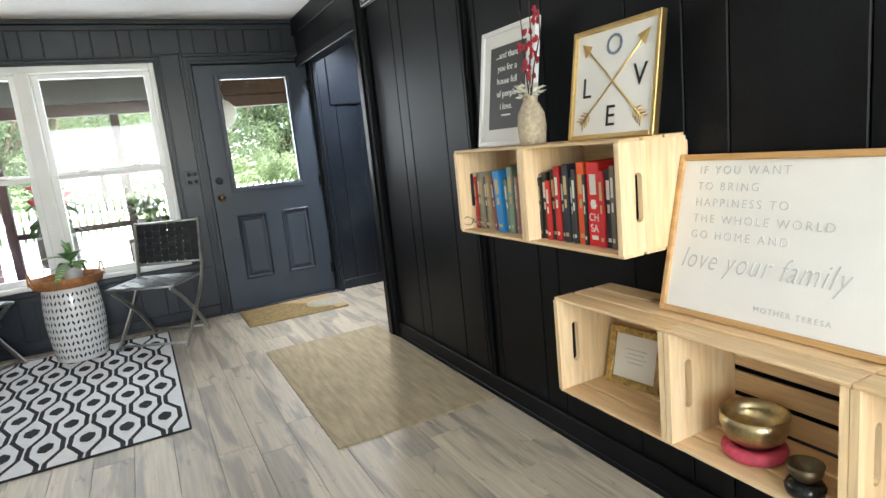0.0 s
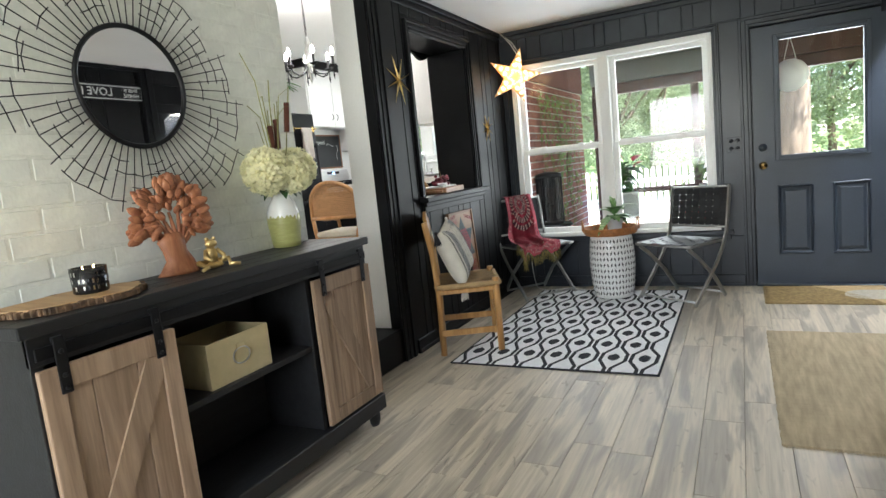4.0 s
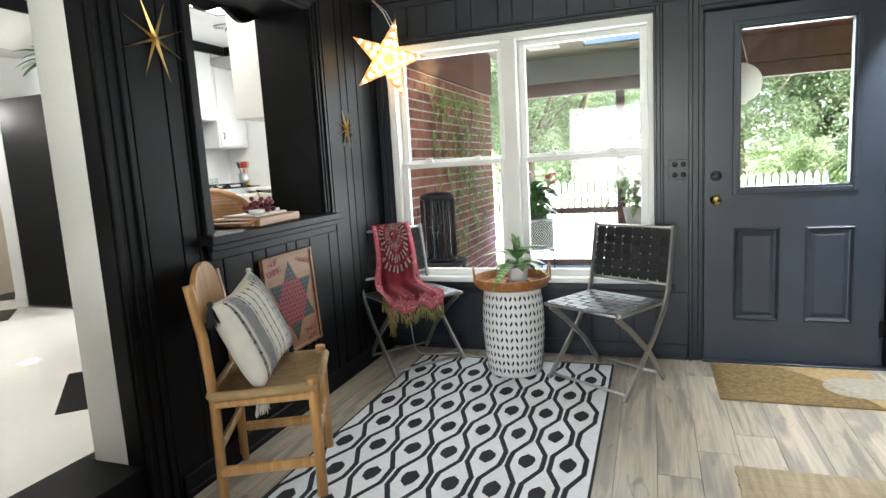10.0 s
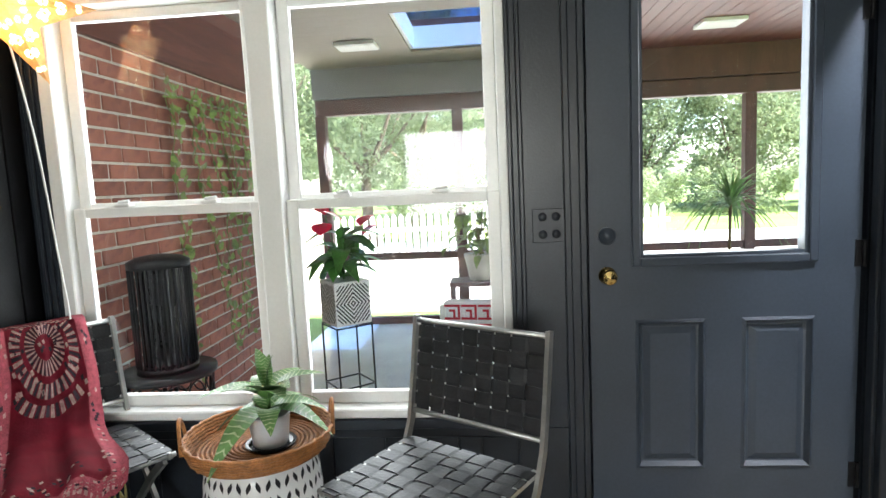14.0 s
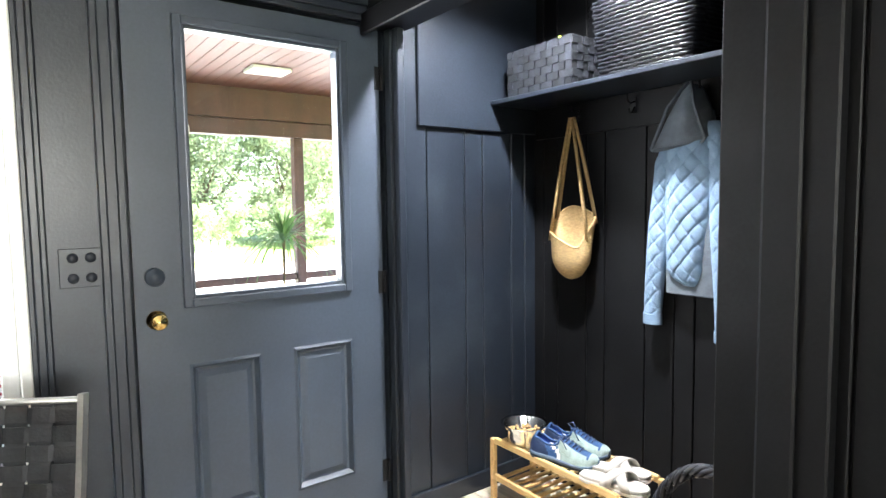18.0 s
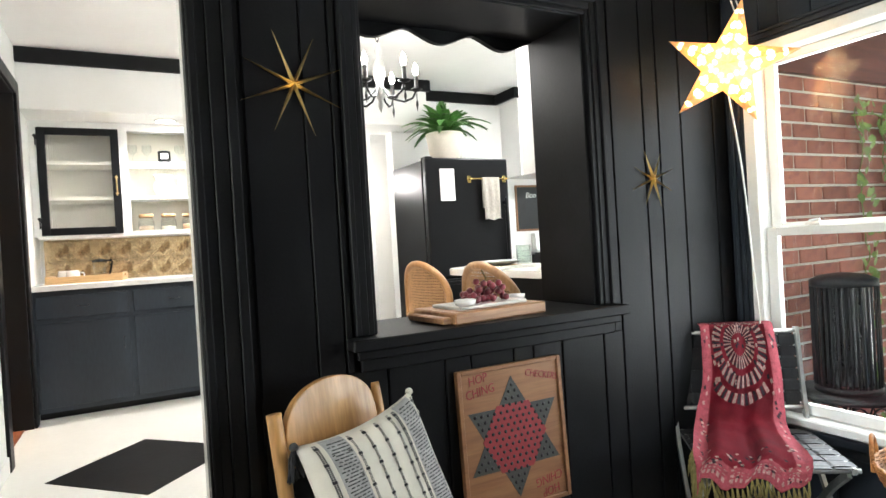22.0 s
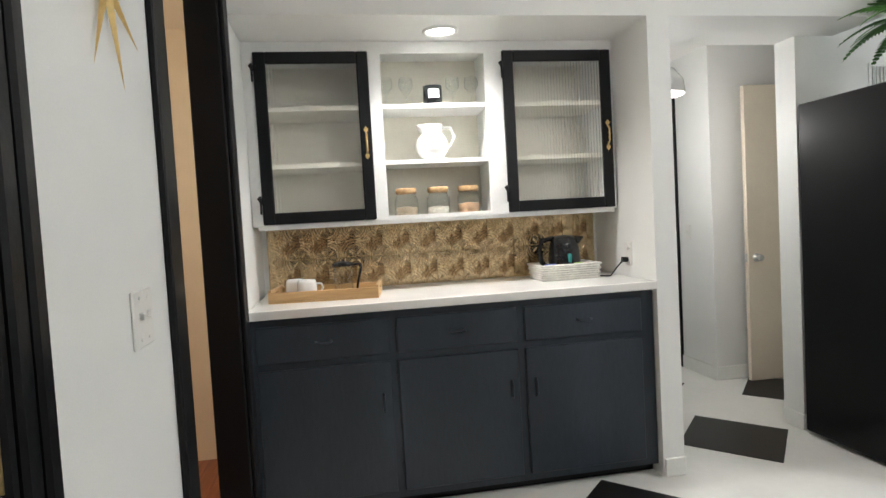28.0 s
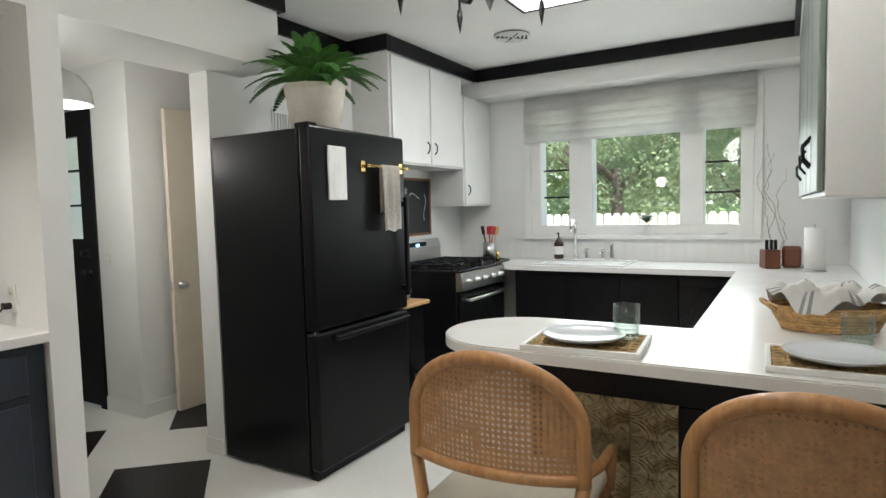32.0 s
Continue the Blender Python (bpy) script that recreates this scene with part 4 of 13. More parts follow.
def folding_chair(m, label):
    """Folding chair, forward along +x: two bent metal sides, crossed legs, woven strap seat and back."""
    c = thing("folding_chair", label, "chair", m, "woven strap chairs by the window")
    W = 0.21
    for s in (-1, 1):
        bm = bmesh.new()
        y = s * W
        pts = [(-0.275, y, 0.845), (-0.245, y, 0.66), (-0.215, y, 0.50), (-0.17, y, 0.40), (-0.09, y, 0.29), (0.05, y, 0.14), (0.19, y, 0.0)]
        _flatbar(bm, pts, 0.026, 0.012)
        part("back_leg", bm, M_PEWTER, c)
        bm = bmesh.new()
        y = s * (W - 0.03)
        _flatbar(bm, [(0.20, y, 0.425), (0.08, y, 0.335), (-0.08, y, 0.19), (-0.23, y, 0.0)], 0.026, 0.012)
        part("front_leg", bm, M_PEWTER, c)
        box_part("seat_rail", (-0.20, s * (W - 0.018) - 0.009, 0.425, 0.215, s * (W - 0.018) + 0.009, 0.449), M_PEWTER, c, 0.004)
    for p, q in (((-0.272, -W, 0.83), (-0.272, W, 0.83)), ((-0.222, -W, 0.53), (-0.222, W, 0.53)), ((0.205, -W, 0.437), (0.205, W, 0.437)), ((-0.19, -W, 0.437), (-0.19, W, 0.437)), ((0.17, -W, 0.025), (0.17, W, 0.025)), ((-0.21, -W + 0.03, 0.03), (-0.21, W - 0.03, 0.03))):
        bm = bmesh.new()
        tube(bm, [p, q], 0.009, 8)
        part("crossbar", bm, M_PEWTER, c)
    weave(c, "back", 0.40, 0.275, 8, 6, 0.044, 0.039, 0.003, Matrix.Translation((-0.229, 0, 0.545)) @ pose(0, 0, 0, 0, -10, 0) @ pose(0, 0, 0, 0, 0, 90))
    weave(c, "seat", 0.385, 0.39, 7, 7, 0.047, 0.047, 0.003, Matrix.Translation((-0.185, 0, 0.448)) @ pose(0, 0, 0, 0, 90, 0) @ pose(0, 0, 0, 0, 0, 90))
    return c


def _flatbar(bm, pts, wide, thick):
    """A flat bar along points in the x-z plane."""
    rows = []
    P = [Vector(p) for p in pts]
    for i, p in enumerate(P):
        d = (P[min(i + 1, len(P) - 1)] - P[max(i - 1, 0)]).normalized()
        n = Vector((-d.z, 0, d.x)) * wide / 2
        e = Vector((0, thick / 2, 0))
        rows.append([bm.verts.new(p + a * n + b * e) for a, b in ((-1, -1), (1, -1), (1, 1), (-1, 1))])
    for a, b in zip(rows, rows[1:]):
        for k in range(4):
            bm.faces.new((a[k], a[(k + 1) % 4], b[(k + 1) % 4], b[k]))
    bm.faces.new(rows[0])
    bm.faces.new(rows[-1][::-1])


WIDER = Matrix.Diagonal((1.0, 1.18, 1.0, 1.0))
folding_chair(pose(0.04, 4.54, 0.0085, 0, 0, -121.7) @ WIDER, "black woven leather strap folding chair by the door")
folding_chair(pose(-1.15, 4.665, 0.0085, 0, 0, -38) @ WIDER, "black woven leather strap folding chair under a red shawl")


def shawl():
    """A patterned shawl laid over the chair's back and seat, with a fringe."""
    s = thing("shawl", "red paisley shawl with olive fringe draped over a chair", "shawl", pose(-1.15, 4.665, 0.0085, 0, 0, -38) @ WIDER)
    line = [(-0.315, 0.60), (-0.310, 0.72), (-0.305, 0.845), (-0.288, 0.868), (-0.262, 0.862), (-0.235, 0.78), (-0.205, 0.66), (-0.175, 0.55), (-0.13, 0.49), (-0.06, 0.472), (0.04, 0.470), (0.14, 0.470), (0.21, 0.462), (0.238, 0.435), (0.245, 0.39)]
    nv = 22

    def surf(i, v, lift=0.0):
        t = i / 56 * (len(line) - 1)
        k = min(int(t), len(line) - 2)
        f = t - k
        x, z = (line[k][0] * (1 - f) + line[k + 1][0] * f), (line[k][1] * (1 - f) + line[k + 1][1] * f)
        u = i / 56
        half = 0.140 - 0.020 * math.sin(math.pi * min(1, u * 1.9)) + 0.075 * max(0, u - 0.55)
        mid = 0.012 - 0.10 * max(0, u - 0.42) * 2
        ridge = 0.011 * math.sin(v * 15 + u * 5) * (0.3 + 1.6 * u * u) + 0.006 * math.sin(v * 29 + 2 * u) + 0.010 * max(0, u - 0.5) * math.sin(v * 43 + u * 9)
        n = (1, 0) if z > 0.55 else (0, 1)
        w = min(1, max(0, (0.62 - z) / 0.12))
        r = ridge + 0.012 + lift
        y = mid + half * (2 * v - 1)
        over = max(0.0, -0.222 - y)
        return (x + r * (1 - w) * (1 if i > 12 else -1) + over * 0.1, max(y, -0.222 - 0.012 * min(1, over * 20)), z + r * w - over)
    layers = (("cloth", M_SHAWL, lambda u, v: True, 0.0), ("border", M_SHAWLPINK, lambda u, v: v < 0.14 or v > 0.86 or u > 0.90, 0.0016),
              ("pale_print", M_SHAWLPALE, None, 0.003), ("dark_print", M_SHAWLDARK, None, 0.0026))
    rnd = random.Random(9)
    spots = [(rnd.random(), rnd.random(), rnd.choice((0, 1))) for _ in range(520)]
    for name, m, test, lift in layers:
        bm = bmesh.new()
        if test:
            g = [[bm.verts.new(surf(i, j / nv, lift)) for j in range(nv + 1)] for i in range(57)]
            for i in range(56):
                for j in range(nv):
                    if test((i + 0.5) / 56, (j + 0.5) / nv):
                        f = bm.faces.new((g[i][j], g[i + 1][j], g[i + 1][j + 1], g[i][j + 1]))
                        f.smooth = True
            if name == "cloth":
                bmesh.ops.solidify(bm, geom=bm.faces[:], thickness=0.003)
        else:
            pale = name == "pale_print"
            for k in range(3):
                for a in range(58):
                    if (a % 2 == 0) != pale:
                        continue
                    R0, R1 = 0.055 + 0.075 * k, 0.105 + 0.075 * k
                    a0, a1 = 2 * math.pi * a / 58, 2 * math.pi * (a + 0.75) / 58
                    q = []
                    for r, b in ((R0, a0), (R1, a0), (R1, a1), (R0, a1)):
                        q.append((0.345 + r * 0.62 * math.cos(b), 0.5 + r * 1.9 * math.sin(b)))
                    if all(0.15 < v < 0.85 and 0.02 < u < 0.62 for u, v in q):
                        bm.faces.new([bm.verts.new(surf(u * 56, v, lift)) for u, v in q])
            for u, v, kind in spots:
                if (kind == 1) != pale or (0.45 < u < 0.80 and 0.15 < v < 0.85):
                    continue
                d = 0.0075
                q = [(u - d * 0.5, v - d * 2.4), (u + d * 0.9, v - d), (u + d * 0.5, v + d * 2.4), (u - d * 0.9, v + d)]
                if all(0.01 < a < 0.985 and 0.02 < b < 0.98 for a, b in q):
                    bm.faces.new([bm.verts.new(surf(a * 56, b, lift)) for a, b in q])
            for k in range(26):
                v = 0.05 + 0.036 * k
                if pale:
                    for u in (0.925, 0.955):
                        q = [(u, v), (u + 0.02, v), (u + 0.02, v + 0.02), (u, v + 0.02)]
                        if v < 0.95:
                            bm.faces.new([bm.verts.new(surf(a * 56, b, lift)) for a, b in q])
        o = part(name, bm, m, s, smooth=True)
        if not test:
            o["kind"] = "stuff"
    for k in range(26):
        v = (k + 0.5) / 26
        bm = bmesh.new()
        p = Vector(surf(56, v))
        for _ in range(4):
            q = p + Vector((rnd.uniform(-0.01, 0.02), rnd.uniform(-0.014, 0.014), -rnd.uniform(0.05, 0.085)))
            tube(bm, [p, (p + q) / 2 + Vector((0.006, 0, 0)), q], 0.0022, 4)
        part("tassel", bm, M_OLIVE, s)
    for k in range(12):
        bm = bmesh.new()
        p = Vector(surf(43 + k * 1.1, 0.0))
        for _ in range(4):
            q = p + Vector((rnd.uniform(-0.016, 0.016), rnd.uniform(-0.016, 0.004), -rnd.uniform(0.05, 0.09)))
            tube(bm, [p, (p + q) / 2 + Vector((0, -0.006, 0)), q], 0.0022, 4)
        part("tassel", bm, M_OLIVE, s)


shawl()


def garden_stool(m):
    t = thing("garden_stool", "white ceramic drum stool with leaf cut-outs, holding a tray", "stool", m)
    prof = [(0.150, 0.0), (0.158, 0.01), (0.172, 0.12), (0.182, 0.26), (0.180, 0.36), (0.170, 0.47), (0.160, 0.505), (0.150, 0.512), (0.0, 0.512)]
    bm = bmesh.new()
    lathe(bm, prof, 48)
    part("drum", bm, M_CERAMIC, t, smooth=True)

    def rad(z):
        for (r0, z0), (r1, z1) in zip(prof, prof[1:]):
            if z0 <= z <= z1:
                return r0 + (r1 - r0) * (z - z0) / max(1e-6, z1 - z0)
        return 0.16
    leaf = None
    # cut-outs are dark faces on the drum, coloured like the shaded hollow
    for row in range(10):
        z = 0.045 + row * 0.047
        bm = bmesh.new()
        for k in range(20):
            for s in (-1, 1):
                a = 2 * math.pi * (k + 0.25 * s + 0.25) / 20
                pts = []
                for du, dz in ((0.0, 0.017), (0.010, 0.006), (0.011, -0.002), (0.0, -0.017), (-0.010, -0.004), (-0.010, 0.004)):
                    du, dz = du + s * dz * 0.45, dz
                    zz = z + dz
                    r = rad(zz) + 0.0016
                    b = a + du * 0.62 / r
                    pts.append(bm.verts.new((r * math.cos(b), r * math.sin(b), zz)))
                bm.faces.new(pts)
        part("cutout_band", bm, M_HOLLOWSHADE, t, "leaf cut-outs as flat faces, their inner shade put into the colour")["kind"] = "stuff"


garden_stool(pose(-0.49, 4.615, 0.0085))


def wicker_tray(m):
    t = thing("wicker_tray", "round brown rattan tray with two handles on the stool", "tray", m)
    bm = bmesh.new()
    lathe(bm, [(0, 0), (0.20, 0.0), (0.20, 0.008), (0, 0.008)], 40)
    part("base", bm, M_RATTAN, t)
    for k in range(6):
        bm = bmesh.new()
        n = 60
        r = 0.20 + 0.0035 * k
        tube(bm, [((r + 0.003 * (-1) ** i) * math.cos(2 * math.pi * i / n), (r + 0.003 * (-1) ** i) * math.sin(2 * math.pi * i / n), 0.008 + 0.0095 * k) for i in range(n)], 0.0058, 6, True)
        part("cane_ring", bm, M_RATTAN, t)
    for k in range(14):
        bm = bmesh.new()
        tube(bm, [(0.186 / 14 * (k + 0.6) * math.cos(a), 0.186 / 14 * (k + 0.6) * math.sin(a), 0.010) for a in np.linspace(0, 2 * math.pi, 28, endpoint=False)], 0.0052, 5, True)
        part("coil", bm, M_RATTAN, t)
    for s in (0, math.pi):
        bm = bmesh.new()
        tube(bm, [(0.222 * math.cos(s + a), 0.222 * math.sin(s + a), 0.02 + 0.10 * math.sin((a + 0.23) / 0.46 * math.pi) ** 0.5) for a in np.linspace(-0.229, 0.229, 13)], 0.006, 8)
        part("handle", bm, M_RATTAN, t)


wicker_tray(pose(-0.49, 4.615, 0.521, 0, 0, 20))


def leaf_mesh(bm, length, width, droop, veins=None, fold=0.25, n=8):
    """A pointed leaf along +x from the origin, arched and folded along the middle."""
    rows = []
    for i in range(n + 1):
        u = i / n
        w = width * math.sin(math.pi * u ** 0.8) ** 0.8 * (1 - 0.15 * u) if 0 < i < n else 0.001
        x, z = length * u * (1 - 0.12 * u), length * (0.28 * u - droop * u * u)
        rows.append([bm.verts.new((x, -w, z + fold * w)), bm.verts.new((x, 0, z)), bm.verts.new((x, w, z + fold * w))])
    for a, b in zip(rows, rows[1:]):
        for k in range(2):
            f = bm.faces.new((a[k], b[k], b[k + 1], a[k + 1]))
            f.smooth = True
    if veins is not None:
        for i in range(1, n):
            u = (i + 0.1) / n
            for s in (0, 2):
                a, b = rows[i][1].co, rows[min(i + 1, n)][s].co
                a2 = rows[i][1].co.lerp(rows[min(i + 1, n)][1].co, 0.34)
                b2 = b.lerp(rows[i][s].co, 0.25)
                q = [p + Vector((0, 0, 0.0012)) for p in (a, a2, b2 * 0.94 + a * 0.06, b * 0.94 + a * 0.06)]
                veins.faces.new([veins.verts.new(p) for p in q])


def zebra_plant(m):
    t = thing("potted_plant", "striped leafy plant in a pale blue pot on the tray", "plant", m)
    bm = bmesh.new()
    lathe(bm, [(0.048, 0.008), (0.05, 0.012), (0.060, 0.095), (0.064, 0.10), (0.058, 0.10), (0.054, 0.085), (0, 0.085)], 24)
    part("pot", bm, mat("pale_blue_pot", (0.70, 0.75, 0.78), 0.3, amount=0.05), t, smooth=True)
    bm = bmesh.new()
    lathe(bm, [(0.066, 0.0), (0.074, 0.012), (0.070, 0.014), (0.060, 0.008), (0, 0.007)], 24)
    part("saucer", bm, M_BLACKGLOSS, t)
    rnd = random.Random(11)
    for k in range(22):
        bm, ve = bmesh.new(), bmesh.new()
        ring = min(2, k // 9)
        L = (0.185, 0.175, 0.125)[ring] * rnd.uniform(0.85, 1.1)
        leaf_mesh(bm, L, L * 0.215, (0.95, 0.62, 0.2)[ring] * rnd.uniform(0.75, 1.25), ve, 0.22, 13)
        mm = pose(0, 0, 0.10 + 0.035 * ring, 0, -(24, 42, 66)[ring] + rnd.uniform(-8, 8), k * 61 + rnd.uniform(-14, 14))
        lf = part("leaf", bm, M_LEAF, t)
        lf.matrix_basis = mm
        part("leaf_stripes", ve, M_LEAFPALE, lf)
    bm = bmesh.new()
    tube(bm, [(0, 0, 0.08), (0.004, 0, 0.2)], 0.006, 8)
    part("stem", bm, M_LEAF, t)


zebra_plant(pose(-0.45, 4.60, 0.534) @ Matrix.Scale(1.04, 4))


def oak_chair(m):
    """Chair facing +x with a leaf-shaped slat, rush seat and plain stretchers."""
    c = thing("oak_chair", "golden oak chair with a woven rush seat by the black wall", "chair", m)
    for s in (-1, 1):
        bm = bmesh.new()
        tube(bm, [(0.185, s * 0.205, 0.0), (0.185, s * 0.205, 0.30), (0.185, s * 0.205, 0.465), (0.185, s * 0.205, 0.482)], 0.021, 12)
        part("front_leg", bm, M_OAK, c)
        bm = bmesh.new()
        tube(bm, [(-0.185, s * 0.19, 0.0), (-0.18, s * 0.19, 0.42), (-0.195, s * 0.19, 0.66), (-0.222, s * 0.19, 0.84), (-0.225, s * 0.19, 0.862)], 0.020, 12)
        part("back_post", bm, M_OAK, c)
        box_part("side_stretcher", (-0.185, s * 0.20 - 0.011, 0.125, 0.185, s * 0.20 + 0.011, 0.165), M_OAK, c, 0.006)
        box_part("side_rail", (-0.18, s * 0.20 - 0.010, 0.395, 0.185, s * 0.20 + 0.010, 0.425), M_OAK, c, 0.006)
    box_part("front_stretcher", (0.174, -0.20, 0.215, 0.196, 0.20, 0.25), M_OAK, c, 0.006)
    box_part("back_stretcher", (-0.192, -0.19, 0.215, -0.170, 0.19, 0.25), M_OAK, c, 0.006)
    bm = bmesh.new()
    out = []
    for i in range(25):
        a = math.pi * i / 24
        out.append((0.172 * math.cos(a), 0.765 + 0.150 * math.sin(a) ** 0.75))
    out += [(-0.175, 0.70), (0.175, 0.70)]
    prism(bm, out, -0.012, 0.012, "x", 0.004)
    turn_bm(bm, pose(-0.215, 0, 0.0, 0, -6, 0) @ Matrix.Translation((0.085, 0, 0)))
    part("back_slat", bm, M_OAK, c)
    bm = bmesh.new()
    g = []
    for i in range(21):
        row = []
        for j in range(21):
            x, y = -0.19 + 0.40 * i / 20, -0.215 + 0.43 * j / 20
            edge = min(i, 20 - i, j, 20 - j) / 10
            row.append(bm.verts.new((x, y, 0.462 - 0.028 * min(1, edge * 1.2) ** 0.5 + 0.003 * ((i + j) % 2) + (-0.012 if edge == 0 else 0))))
        g.append(row)
    for i in range(20):
        for j in range(20):
            bm.faces.new((g[i][j], g[i + 1][j], g[i + 1][j + 1], g[i][j + 1]))
    bmesh.ops.solidify(bm, geom=bm.faces[:], thickness=0.03)
    part("seat", bm, M_RUSH, c, "woven rush seat")
    for q in ((0.205, -0.2, 0.205, 0.2), (-0.19, -0.2, -0.19, 0.2), (-0.19, -0.212, 0.2, -0.212), (-0.19, 0.212, 0.2, 0.212)):
        bm = bmesh.new()
        tube(bm, [(q[0], q[1], 0.445), (q[2], q[3], 0.445)], 0.017, 10)
        part("rush_roll", bm, M_RUSH, c)


CHAIR_A = pose(-1.178, 3.222, 0.0005, 0, 0, 27)
oak_chair(CHAIR_A)


def throw_pillow(m):
    """Square cushion standing on a corner edge, striped front, tassels at the corners."""
    p = thing("throw_pillow", "cream cushion with black woven stripes and tassels on the chair", "cushion", m)
    S, n = 0.195, 24

    def at(u, v, side, lift=0.0):
        r = max(0.0, (1 - u ** 4) * (1 - v ** 4)) ** 0.5
        bow_u, bow_v = 1 - 0.06 * (1 - v * v), 1 - 0.13 * (1 - u * u)
        return Vector((side * (0.075 * r + lift), u * S * bow_u, v * S * bow_v))
    bm = bmesh.new()
    for side in (-1, 1):
        g = [[bm.verts.new(at(-1 + 2 * i / n, -1 + 2 * j / n, side)) for j in range(n + 1)] for i in range(n + 1)]
        for i in range(n):
            for j in range(n):
                f = bm.faces.new((g[i][j], g[i + 1][j], g[i + 1][j + 1], g[i][j + 1]))
                f.smooth = True
    bmesh.ops.remove_doubles(bm, verts=bm.verts, dist=0.0005)
    part("cover", bm, M_CREAM, p, smooth=True)
    bm = bmesh.new()
    rnd = random.Random(3)

    def patch(u0, u1, v0, v1):
        q = [at(u, v, 1, 0.0012) for u, v in ((u0, v0), (u1, v0), (u1, v1), (u0, v1))]
        bm.faces.new([bm.verts.new(a) for a in q])
    for uc in (-0.82, -0.34, -0.11, 0.12, 0.35, 0.46, 0.90):
        wide = 1.5 if uc in (-0.82, 0.46) else 1.0
        for k in range(70):
            v = -0.95 + 1.90 * k / 70
            patch(uc - 0.017 * wide, uc - 0.003, v, v + 0.021)
            patch(uc + 0.003, uc + 0.017 * wide, v, v + 0.021)
            if k % 9 == 4:
                patch(uc - 0.032, uc + 0.032, v, v + 0.042)
    for u0, u1 in ((-0.70, -0.42), (0.54, 0.84)):
        for k in range(40):
            v = -0.95 + 1.90 * k / 40
            for o in range(4):
                u = u0 + (u1 - u0) * (o + 0.5 * (k % 2)) / 4 + rnd.uniform(-0.006, 0.006)
                patch(u, min(u1, u + 0.052 + rnd.uniform(-0.012, 0.02)), v, v + 0.017)
            if k % 8 == 3:
                patch(u0, u1, v + 0.02, v + 0.038)
    part("woven_stripes", bm, M_THREAD, p, "black woven stripes and dashes")["kind"] = "stuff"
    for u0, u1 in ((-0.73, -0.40), (0.52, 0.86)):
        bm = bmesh.new()
        g = [[bm.verts.new(at(u0 + (u1 - u0) * i / 5, -0.985 + 1.97 * k / 40, 1, 0.0006)) for k in range(41)] for i in range(6)]
        for i in range(5):
            for k in range(40):
                bm.faces.new((g[i][k], g[i + 1][k], g[i + 1][k + 1], g[i][k + 1])).smooth = True
        part("grey_band", bm, M_BANDGREY, p, "grey woven band", smooth=True)
    for a, b in ((-1, -1), (1, -1), (-1, 1), (1, 1)):
        bm = bmesh.new()
        o = Vector((0, a * S * 1.0, b * S * 1.0))
        dn = (m.to_3x3().inverted() @ Vector((0, 0, -1))).normalized()
        lathe(bm, [(0.0, -0.012), (0.010, -0.008), (0.012, 0.0), (0.008, 0.008), (0, 0.01)], 10, o)
        for k in range(40):
            q = o + dn * 0.075 + Vector((rnd.uniform(-0.026, 0.026), rnd.uniform(-0.026, 0.026), rnd.uniform(-0.012, 0.012)))
            tube(bm, [o, o + (q - o) * 0.4 + Vector((rnd.uniform(-0.008, 0.008), rnd.uniform(-0.008, 0.008), 0)), q], 0.0022, 4)
        part("tassel", bm, M_CREAM if (a + b) else M_THREAD, p)


throw_pillow(CHAIR_A @ pose(-0.05, 0.015, 0.635, 0, 0, -14) @ pose(0, 0, 0, 0, -20, 0) @ pose(0, 0, 0, 9, 0, 0))


# ---- entry room: on the walls ----
def starburst(m, size, label):
    s = thing("starburst", label, "wall decoration", m, "gold starbursts")
    for k in range(8):
        a = math.pi / 4 * k + 0.35
        L = size * (1.0 if k % 2 == 0 else 0.94)
        bm = bmesh.new()
        d, n = Vector((math.cos(a), 0, math.sin(a))), Vector((-math.sin(a), 0, math.cos(a)))
        base = [bm.verts.new(n * size * 0.042 + Vector((0, -0.004, 0))), bm.verts.new(Vector((0, -0.018, 0))), bm.verts.new(-n * size * 0.042 + Vector((0, -0.004, 0))), bm.verts.new(Vector((0, 0, 0)))]
        tip = bm.verts.new(d * L + Vector((0, -0.006, 0)))
        for i in range(4):
            bm.faces.new((base[i], base[(i + 1) % 4], tip))
        part("ray", bm, M_GOLD, s)
    return s


starburst(pose(WX + 0.011, 3.095, 1.765, 0, 0, 90), 0.165, "gold eight-pointed metal star on the black panelling")
starburst(pose(WX + 0.011, 4.52, 1.485, 0, 0, 90), 0.125, "small gold eight-pointed metal star on the black panelling")
starburst(pose(-3.275, KY0 + 0.003, 1.96, 0, 0, 180), 0.20, "large gold eight-pointed metal star on the white wall")

M_BOARDWOOD = wood("checker_board_wood", (0.28, 0.135, 0.055), (0.20, 0.085, 0.035), 0.5, "x", 0.8, 0.04)
M_BOARDRED = mat("board_red", (0.24, 0.025, 0.03), 0.6, amount=0.12, scale=20)
M_BOARDGREY = mat("board_grey", (0.045, 0.047, 0.044), 0.6, amount=0.12, scale=20)


